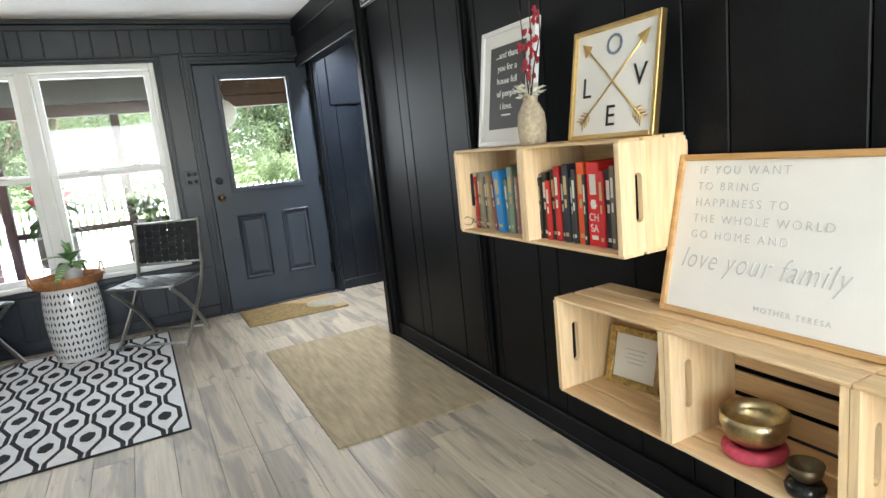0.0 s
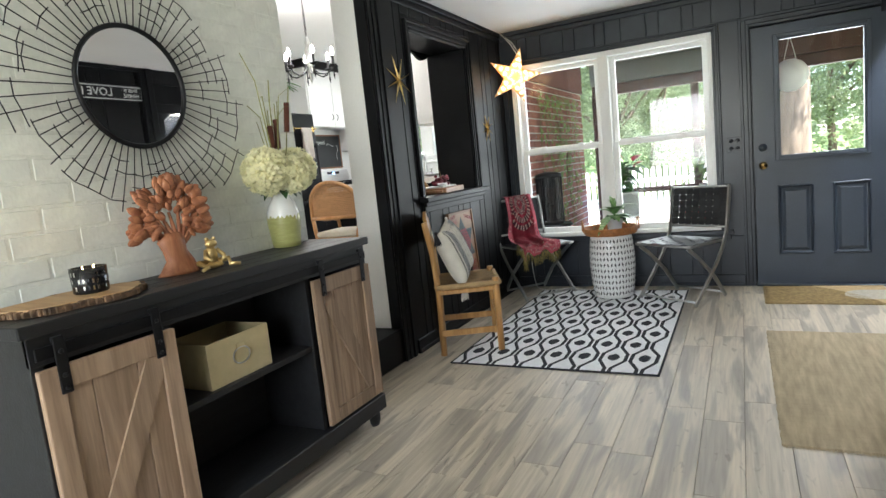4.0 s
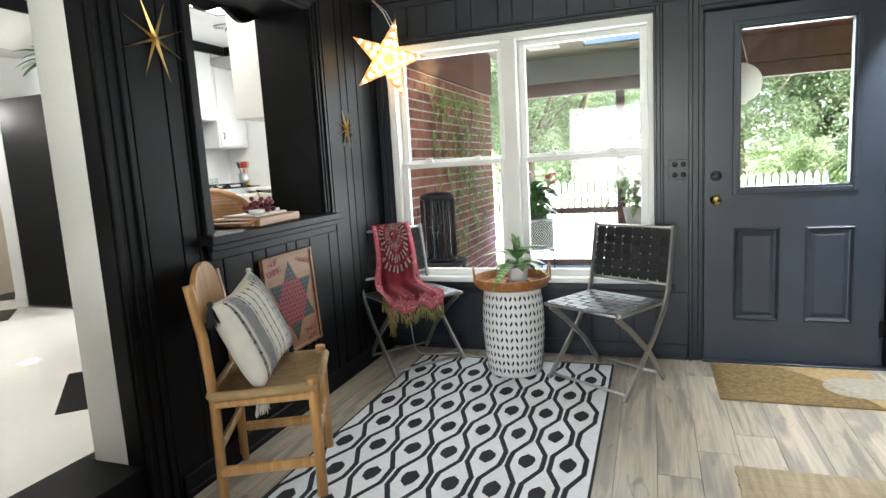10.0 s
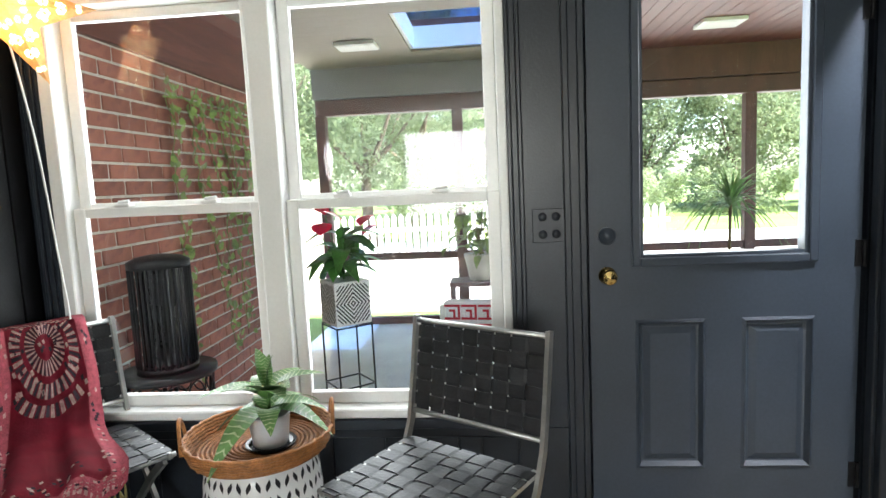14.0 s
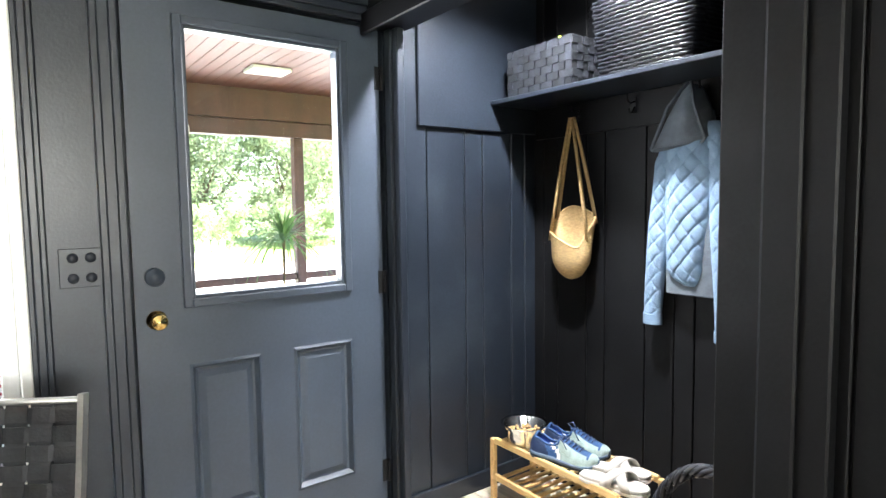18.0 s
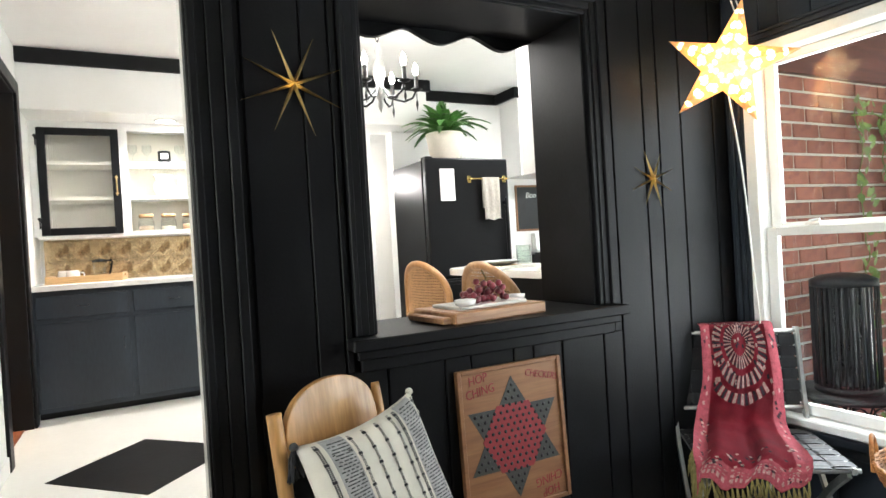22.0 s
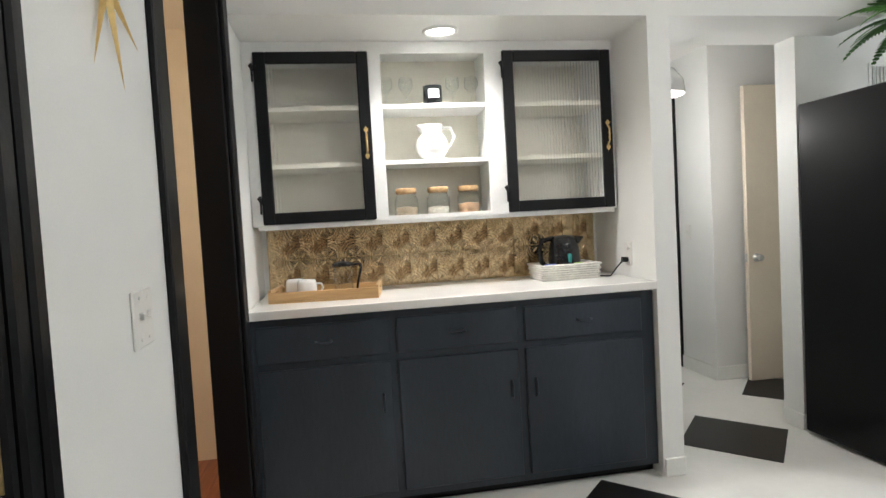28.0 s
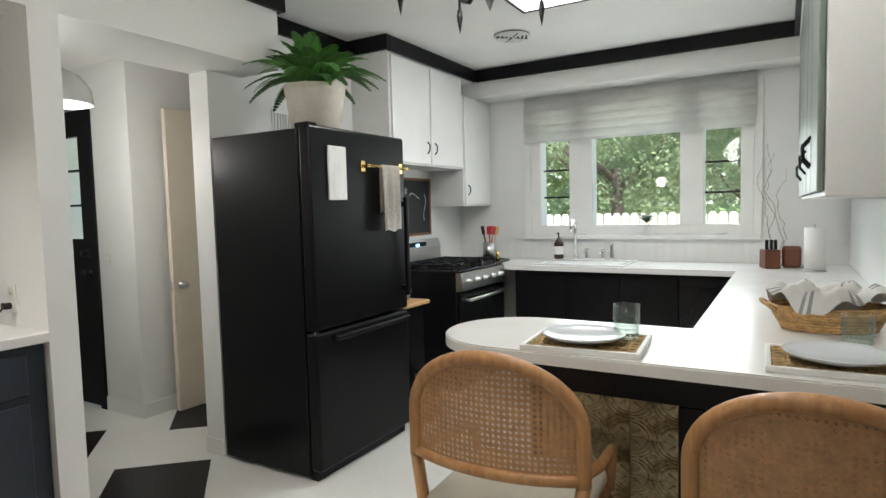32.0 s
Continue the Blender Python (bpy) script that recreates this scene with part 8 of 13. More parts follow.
def shoe(m, label, upper, mid, sole, group):
    """Running shoe along +x: flared two-layer sole, lofted upper with a padded opening, overlays and laces."""
    s = thing("sneaker", label, "shoe", m, group)
    n, ang = 36, 16
    U = [0, 0.05, 0.13, 0.26, 0.38, 0.47, 0.55, 0.68, 0.82, 0.93, 1.0]
    HGT = [0.052, 0.082, 0.086, 0.066, 0.070, 0.094, 0.086, 0.068, 0.055, 0.045, 0.026]
    WID = [0.020, 0.031, 0.035, 0.034, 0.034, 0.037, 0.041, 0.046, 0.045, 0.034, 0.010]

    def f(table, u):
        return float(np.interp(u, U, table))
    for name, z0, z1, grow, material in (("outsole", 0.0, 0.010, 0.003, M_RUBBER), ("midsole", 0.010, 0.032, 0.005, sole)):
        bm = bmesh.new()
        rows = []
        for i in range(n + 1):
            u = i / n
            w, lift = f(WID, u) + grow, 0.012 * max(0, (u - 0.8) / 0.2) ** 2
            x = -0.138 + 0.283 * u
            top = z1 - 0.010 * min(1, u * 1.4) if name == "midsole" else z1
            rows.append([bm.verts.new((x, y, z + lift)) for y, z in ((-w * 0.94, z0), (w * 0.94, z0), (w, (z0 + top) / 2), (w * 0.96, top), (-w * 0.96, top), (-w, (z0 + top) / 2))])
        for a, b in zip(rows, rows[1:]):
            for k in range(6):
                bm.faces.new((a[k], a[(k + 1) % 6], b[(k + 1) % 6], b[k])).smooth = True
        bm.faces.new(rows[0])
        bm.faces.new(rows[-1][::-1])
        bmesh.ops.recalc_face_normals(bm, faces=bm.faces)
        part(name, bm, material, s)
    shell = []
    for i in range(n + 1):
        u = i / n
        w, h = f(WID, u), f(HGT, u)
        zb = 0.030 - 0.010 * min(1, u * 1.4) + 0.012 * max(0, (u - 0.8) / 0.2) ** 2
        ring = []
        for k in range(ang + 1):
            a = math.pi * k / ang
            c, t = math.cos(a), math.sin(a)
            ring.append(Vector((-0.138 + 0.283 * u + 0.002 * t, w * math.copysign(abs(c) ** 0.75, c) * (1 - 0.22 * t), zb + (h - 0.012) * t ** 0.72)))
        shell.append(ring)
    bm, lin = bmesh.new(), bmesh.new()
    vs = [[bm.verts.new(p) for p in ring] for ring in shell]

    def opening(i, k):
        return 0.09 < (i + 0.5) / n < 0.44 and 4 <= k < ang - 4
    for i in range(n):
        for k in range(ang):
            if not opening(i, k):
                bm.faces.new((vs[i][k], vs[i + 1][k], vs[i + 1][k + 1], vs[i][k + 1])).smooth = True
    bm.faces.new(vs[0])
    bm.faces.new(vs[-1][::-1])
    part("upper", bm, upper, s)
    i0, i1 = math.ceil(0.09 * n - 0.5), math.floor(0.44 * n - 0.5) + 1
    for i in range(i0, i1):
        for a, b, c in ((4, 0.020, 1), (ang - 4, -0.020, -1)):
            p, q = shell[i][a], shell[i + 1][a]
            lo = [Vector((v.x, b * 0.8, 0.036)) for v in (p, q)]
            lin.faces.new([lin.verts.new(v) for v in (p, q, lo[1], lo[0])])
        lin.faces.new([lin.verts.new(v) for v in ((shell[i][8].x, 0.016, 0.036), (shell[i + 1][8].x, 0.016, 0.036), (shell[i + 1][8].x, -0.016, 0.036), (shell[i][8].x, -0.016, 0.036))])
    part("lining", lin, M_SHOELINING, s, "bright blue lining")
    bm = bmesh.new()
    rim = [shell[i][4] for i in range(i0, i1 + 1)] + [shell[i1][k] for k in range(5, ang - 4)] + [shell[i][ang - 4] for i in range(i1, i0 - 1, -1)] + [shell[i0][k] for k in range(ang - 5, 4, -1)]
    tube(bm, rim, 0.005, 7, True)
    part("padded_collar", bm, upper, s, smooth=True)

    def overlay(name, test, material, label, lift=0.0012):
        bm = bmesh.new()
        for i in range(n):
            for k in range(ang):
                if test((i + 0.5) / n, min(k, ang - 1 - k)):
                    q = []
                    for v in (shell[i][k], shell[i + 1][k], shell[i + 1][k + 1], shell[i][k + 1]):
                        o = Vector((0, v.y, v.z - 0.03)).normalized()
                        q.append(bm.verts.new(v + o * lift))
                    bm.faces.new(q).smooth = True
        bmesh.ops.remove_doubles(bm, verts=bm.verts, dist=0.0002)
        part(name, bm, material, s, label)
    overlay("side_overlay", lambda u, k: 0.48 < u + 0.02 * k < 0.93 and k < 5, mid, "pale grey-green side overlay")
    overlay("toe_guard", lambda u, k: u > 0.90, mid, "pale toe guard", 0.0016)
    overlay("heel_counter", lambda u, k: u < 0.30 - 0.03 * k and k < 4, M_SHOEHEEL, "dark navy heel counter", 0.0018)
    overlay("side_stripe", lambda u, k: 0.44 < u + 0.035 * k < 0.50 and k < 5, M_PLASTICW, "white side stripe", 0.0022)
    bm = bmesh.new()
    for k in range(6):
        u = 0.50 + 0.052 * k
        x, z = -0.138 + 0.283 * u, 0.018 + f(HGT, u)
        tube(bm, [(x, -0.020, z - 0.011), (x + 0.006, 0, z + 0.001), (x, 0.020, z - 0.011)], 0.0026, 5)
    for q in ([(0, 0, 0.103), (-0.020, 0.024, 0.118), (-0.040, 0.012, 0.112), (-0.012, -0.004, 0.104)], [(0, 0, 0.103), (-0.012, -0.026, 0.112), (0.012, -0.034, 0.098), (0.03, -0.036, 0.07)]):
        tube(bm, q, 0.0022, 5)
    part("laces", bm, M_SHOEHEEL, s)


M_RUBBER = mat("black_rubber", (0.025, 0.028, 0.032), 0.75, amount=0.2, bump=0.4)
M_SHOELINING = mat("blue_lining", (0.02, 0.07, 0.33), 0.9, amount=0.2, bump=0.4)
M_SHOEHEEL = mat("navy_synthetic", (0.022, 0.04, 0.095), 0.4, amount=0.2, bump=0.2)
M_SNEAK = mat("blue_mesh", (0.03, 0.085, 0.21), 0.7, scale=30, amount=0.25, bump=0.5, fine=300)
M_SNEAKGREY = mat("grey_green_mesh", (0.30, 0.38, 0.34), 0.7, scale=30, amount=0.2, bump=0.5, fine=300)
M_SOLE = mat("grey_blue_midsole", (0.10, 0.15, 0.21), 0.6, amount=0.15, bump=0.3)
shoe(pose(2.0, 4.53, RZ - 0.009, 0, 0, -72) @ Matrix.Diagonal((1.0, 1.0, 1.0, 1)), "blue running shoe with dark sole on the rack", M_SNEAK, M_SNEAKGREY, M_SOLE, "pair of blue running shoes")
shoe(pose(2.105, 4.56, RZ - 0.009, 0, 0, -72) @ Matrix.Diagonal((1.0, 1.0, 1.0, 1)), "blue running shoe with dark sole on the rack", M_SNEAK, M_SNEAKGREY, M_SOLE, "pair of blue running shoes")
M_SANDAL = mat("grey_sandal", (0.50, 0.47, 0.42), 0.6, amount=0.08, bump=0.2)
for y, x, rz in ((4.335, 2.075, -66), (4.275, 1.985, -74)):
    s = thing("sandal", "pale grey sandal with two crossed straps on the rack", "shoe", pose(x, y, RZ - 0.009, 0, 0, rz), "pair of grey sandals")
    side = [(-0.125, 0.020), (-0.10, 0.031), (-0.04, 0.034), (0.03, 0.042), (0.085, 0.043), (0.115, 0.031), (0.128, 0.012)]
    for name, z0, z1, g in (("sole", 0.0, 0.014, 0.002), ("footbed", 0.0141, 0.029, 0.0)):
        bm = bmesh.new()
        prism(bm, [(a, -b - g) for a, b in side] + [(a, b + g) for a, b in side[::-1]], z0, z1, "z", 0.004)
        part(name, bm, M_SANDAL, s)
    for a, b in ((-0.015, 0.062), (0.062, -0.015)):
        bm = bmesh.new()
        rows = []
        for i in range(13):
            t = math.pi * i / 12
            c = Vector((a + (b - a) * i / 12, -0.047 * math.cos(t), 0.016 + 0.047 * math.sin(t) ** 0.7 + (0.004 if a < b else 0)))
            rows.append([bm.verts.new(c + Vector((o, 0, 0)) + Vector((0, -math.cos(t), math.sin(t))) * h) for o, h in ((-0.019, 0), (0.019, 0), (0.019, 0.004), (-0.019, 0.004))])
        for p, q in zip(rows, rows[1:]):
            for k in range(4):
                bm.faces.new((p[k], p[(k + 1) % 4], q[(k + 1) % 4], q[k])).smooth = k % 2 == 0
        bm.faces.new(rows[0])
        bm.faces.new(rows[-1][::-1])
        bmesh.ops.recalc_face_normals(bm, faces=bm.faces)
        part("strap", bm, M_SANDAL, s)
d = thing("pet_bowl", "steel pet bowl with kibble on the shoe rack", "bowl", pose(2.02, 4.775, RZ - 0.009) @ Matrix.Scale(1.22, 4))
bm = bmesh.new()
lathe(bm, [(0.062, 0), (0.060, 0.006), (0.066, 0.05), (0.082, 0.068), (0.083, 0.071), (0.070, 0.066), (0.058, 0.03), (0, 0.02)], 32)
part("body", bm, M_CHROME, d, smooth=True)
bm = bmesh.new()
rnd = random.Random(6)
for k in range(60):
    a, r = rnd.uniform(0, 6.28), 0.055 * rnd.random() ** 0.5
    g = bmesh.ops.create_icosphere(bm, subdivisions=1, radius=0.006)
    bmesh.ops.translate(bm, verts=g["verts"], vec=(r * math.cos(a), r * math.sin(a), 0.040 + rnd.uniform(0, 0.006)))
part("kibble", bm, mat("kibble", (0.42, 0.27, 0.12), 0.9, amount=0.3), d)


def handled_basket():
    """Round woven basket on the mudroom floor with a tall twisted handle."""
    b = thing("handled_basket", "black woven basket with a tall twisted handle on the floor", "basket", pose(1.80, 3.79, 0.0005))
    for k in range(14):
        z = 0.010 + 0.0165 * k
        R = 0.165 + 0.03 * k / 14
        bm = bmesh.new()
        tube(bm, [((R + 0.004 * (-1) ** (i + k)) * math.cos(2 * math.pi * i / 40), (R + 0.004 * (-1) ** (i + k)) * math.sin(2 * math.pi * i / 40), z) for i in range(40)], 0.0088, 6, True)
        part("cane_band", bm, M_BASKETBLACK, b)
    bm = bmesh.new()
    lathe(bm, [(0.155, 0.002), (0.16, 0.008), (0.0, 0.008)], 24)
    part("base", bm, M_BASKETBLACK, b)
    for s in range(5):
        bm = bmesh.new()
        pts = []
        for i in range(71):
            a = math.pi * i / 70
            w = 2 * math.pi * s / 5 + i * 0.42
            ray = Vector((0, math.cos(a), math.sin(a)))
            c = Vector((0, 0.215 * math.cos(a), 0.215 + 0.345 * math.sin(a)))
            pts.append(c + ray * 0.0125 * math.cos(w) + Vector((0.0125 * math.sin(w), 0, 0)))
        tube(bm, pts, 0.0085, 6)
        part("handle_strand", bm, M_STRAND, b, "glossy black twisted handle strand", smooth=True)


M_STRAND = mat("glossy_black_cord", (0.014, 0.015, 0.019), 0.28, scale=20, amount=0.2, bump=0.2)
handled_basket()

# ---- kitchen ----
M_COUNTER = mat("white_laminate", (0.80, 0.79, 0.76), 0.22, scale=4, amount=0.02, bump=0.03)
M_NAVYCAB = mat("navy_cabinet_paint", (0.026, 0.034, 0.046), 0.42, scale=3, amount=0.18, bump=0.2, fine=70, stretch=(1, 1, 0.25), second=(0.032, 0.042, 0.056), mix=0.05)
M_WHITECAB = mat("white_cabinet_paint", (0.79, 0.79, 0.77), 0.35, scale=3, amount=0.03, bump=0.05)
M_GREENCAB = mat("sage_cabinet_paint", (0.16, 0.19, 0.165), 0.4, scale=3, amount=0.08, bump=0.08)
# dark second tone imitates the highlight contrast of embossed metal
M_TIN = mat("bronze_tin", (0.74, 0.58, 0.36), 0.25, 1.0, scale=9, amount=0.3, bump=0.2, fine=60, second=(0.34, 0.23, 0.12), mix=0.09)
M_TINDARK = mat("aged_tin", (0.42, 0.35, 0.22), 0.3, 1.0, scale=9, amount=0.35, bump=0.2, fine=60, second=(0.2, 0.15, 0.08), mix=0.08)
M_CLEAR = glass("clear_glassware", (0.97, 0.98, 0.975))
M_CROWN = mat("black_crown", (0.008, 0.008, 0.009), 0.4, amount=0.1, spec=0.2)


def reeded_glass():
    m = bpy.data.materials.new("reeded_glass")
    m.use_nodes = True
    n, l = m.node_tree.nodes, m.node_tree.links
    b = n["Principled BSDF"]
    b.inputs["Base Color"].default_value = (1, 1, 0.98, 1)
    b.inputs["Roughness"].default_value = 0.22
    b.inputs["Transmission Weight"].default_value = 0.96
    b.inputs["IOR"].default_value = 1.33
    return m


M_REED = reeded_glass()
# black crown band along the ceiling
casing("trim_kitchen_crown", [(-4.619, KY0 + 0.002, KCEIL - 0.105, -4.585, 5.155, KCEIL - 0.002), (KX0 + 0.001, 5.121, KCEIL - 0.105, -4.62, 5.155, KCEIL - 0.002), (KX0 + 0.001, 5.156, KCEIL - 0.105, -4.897, 6.064, KCEIL - 0.002), (KX0 + 0.001, 6.065, KCEIL - 0.105, -4.556, 6.098, KCEIL - 0.002), (-4.587, 6.099, KCEIL - 0.105, -4.556, 7.40, KCEIL - 0.002), (-4.56, 7.40, KCEIL - 0.105, -2.12, 7.43, KCEIL - 0.002), (-2.15, 4.38, KCEIL - 0.105, -2.12, 7.40, KCEIL - 0.002)], M_CROWN, "black crown band round the kitchen ceiling")
solid("soffit_window", [(KX0, 7.432, 2.55, KX1, KY1, KCEIL - 0.001)], M_WHITE, "white soffit over the sink window", "soffit")
solid("soffit_right", [(-2.12, 4.38, 2.62, KX1, 7.43, KCEIL - 0.001)], M_WHITE, "white soffit over the wall cabinets", "soffit")
casing("kitchen_wall_lining", [(WX - 0.3285, 2.95, KZ, WX - 0.3205, 3.298, KCEIL - 0.01), (WX - 0.3285, 4.212, KZ, WX - 0.3205, 5.11, KCEIL - 0.01), (WX - 0.3285, 3.298, KZ, WX - 0.3205, 4.212, 0.965), (WX - 0.3285, 3.298, 2.125, WX - 0.3205, 4.212, KCEIL - 0.01)], M_WHITE, "white kitchen face of the panelled wall")
solid("wall_kitchen_east", wall_boxes("x", KX1, WX, NY + 0.12, KY1 + 0.2, -0.3, KCEIL), M_WHITE, "white kitchen wall behind the counter")
casing("trim_bedroom_door", [(-4.58, KY0, KZ, -4.485, KY0 + 0.018, 2.53), (-3.64, KY0, KZ, -3.545, KY0 + 0.018, 2.53), (-4.484, KY0, 2.44, -3.641, KY0 + 0.018, 2.53), (-4.499, KY0 - 0.125, KZ, -4.475, KY0 - 0.001, 2.46), (-3.65, KY0 - 0.125, KZ, -3.626, KY0 - 0.001, 2.46), (-4.474, KY0 - 0.125, 2.435, -3.651, KY0 - 0.001, 2.46)], M_CROWN, "black door casing to the bedroom")
casing("baseboard_kitchen", [(-3.54, KY0, KZ, -1.83, KY0 + 0.012, KZ + 0.09), (-4.62, 3.86, KZ, -4.608, 3.965, KZ + 0.09), (KX0, 4.885, KZ, KX0 + 0.012, 5.6, KZ + 0.09), (-5.08, 4.873, KZ, KX0 + 0.012, 4.885, KZ + 0.09), (-5.08, 3.965, KZ, -4.62, 3.977, KZ + 0.09)], M_TRIMWHITE, "white baseboard")


def hutch():
    """Built-in lower unit with three drawers over three doors."""
    h = thing("base_cabinet", "dark navy built-in base cabinet with three drawers and doors", "cabinet")
    X, X1 = -4.66, -5.269
    y0, y1, z1 = KY0 + 0.004, 3.852, 1.108
    box_part("carcass", (X1, y0, KZ + 0.05, X - 0.021, y1, z1), M_NAVYCAB, h)
    box_part("toe_kick", (X1, y0, KZ, X - 0.055, y1, KZ + 0.049), M_BLACKCAB, h)
    cols = ((2.03, 2.595), (2.628, 3.178), (3.212, 3.785))
    face = [(a - 0.0, 0.915, b, 1.072) for a, b in cols] + [(a, KZ + 0.085, b, 0.883) for a, b in cols]
    bm = bmesh.new()
    for a0, b0, a1, b1 in cut((y0, KZ + 0.05, y1, z1), [(q[0] + 0.01, q[1] + 0.01, q[2] - 0.01, q[3] - 0.01) for q in face]):
        bx(bm, X - 0.02, a0, b0, X, a1, b1)
    part("face_frame", bm, M_NAVYCAB, h)
    for i, q in enumerate(face):
        d = box_part("drawer" if i < 3 else "door", (X + 0.001, q[0], q[1], X + 0.016, q[2], q[3]), M_NAVYCAB, h, 0.004)
        bm = bmesh.new()
        if i < 3:
            yc, zc = (q[0] + q[2]) / 2, (q[1] + q[3]) / 2
            tube(bm, [(X + 0.016, yc - 0.035, zc), (X + 0.036, yc - 0.02, zc - 0.004), (X + 0.038, yc + 0.02, zc - 0.004), (X + 0.016, yc + 0.035, zc)], 0.006, 8)
        else:
            yc, zc = (q[2] - 0.04 if i < 5 else q[0] + 0.04), 0.70
            tube(bm, [(X + 0.016, yc, zc - 0.04), (X + 0.034, yc, zc - 0.025), (X + 0.034, yc, zc + 0.025), (X + 0.016, yc, zc + 0.04)], 0.006, 8)
        part("pull", bm, M_NAVYCAB, d)
        if i >= 3:
            for z in (0.40, 0.80):
                bm = bmesh.new()
                yh = q[0] - 0.004 if i < 5 else q[2] + 0.004
                bx(bm, X + 0.001, yh - 0.006, z - 0.022, X + 0.012, yh + 0.006, z + 0.022, 0.002)
                part("hinge", bm, M_NAVYCAB, d)
    w = thing("worktop", "white worktop of the built-in hutch", "worktop")
    box_part("slab", (X1, y0, 1.1085, -4.612, 3.854, 1.148), M_COUNTER, w, 0.004)


hutch()


def tin_tile_mesh(s, material, motif=0):
    """One pressed tin tile in the y-z plane, its face towards +x."""
    bm = bmesh.new()
    bx(bm, -0.003, 0.0008, 0.0008, 0.0, s - 0.0008, s - 0.0008, 0.0008)

    def bead(pts, r=0.0042):
        tube(bm, [(0.0005, y, z) for y, z in pts], r * s / 0.15, 5)
    c = s / 2
    for cy, cz, a0 in ((0, 0, 0), (s, 0, math.pi / 2), (s, s, math.pi), (0, s, 1.5 * math.pi)):
        for r in (0.56, 0.47, 0.38):
            bead([(cy + s * r * math.cos(a0 + t), cz + s * r * math.sin(a0 + t)) for t in np.linspace(0.06, math.pi / 2 - 0.06, 7)])
        t = a0 + math.pi / 4
        bead([(cy + s * q * math.cos(t), cz + s * q * math.sin(t)) for q in (0.10, 0.2, 0.30)], 0.0055)
    for r in (0.10, 0.05):
        bead([(c + s * r * math.cos(t), c + s * r * math.sin(t)) for t in np.linspace(0, 2 * math.pi, 9)], 0.003)
    for k in range(4):
        t = math.pi / 2 * k
        bead([(c + s * q * math.cos(t), c + s * q * math.sin(t)) for q in (0.13, 0.24, 0.40)], 0.0045)
    bead([(0.002, 0.002), (s - 0.002, 0.002), (s - 0.002, s - 0.002), (0.002, s - 0.002), (0.002, 0.002)], 0.002)
    me = bpy.data.meshes.new("tin_tile")
    bm.to_mesh(me)
    bm.free()
    me.materials.append(material)
    return me


sp = tagged(new("backsplash"), "pressed bronze tin tile backsplash above the worktop", "backsplash", kind="structure")
ts = 0.146
me = tin_tile_mesh(ts, M_TIN)
for i in range(12):
    for k in range(2):
        shared("tin_tile", me, sp, pose(-5.262, 2.045 + i * ts, 1.1485 + k * ts * 1.165) @ Matrix.Diagonal((1, 1, 1.16, 1)))
solid("backsplash_board", [(-5.2695, 2.03, 1.1485, -5.266, 3.84, 1.50)], M_TIN, "bronze metal sheet behind the tin tiles", "backsplash")


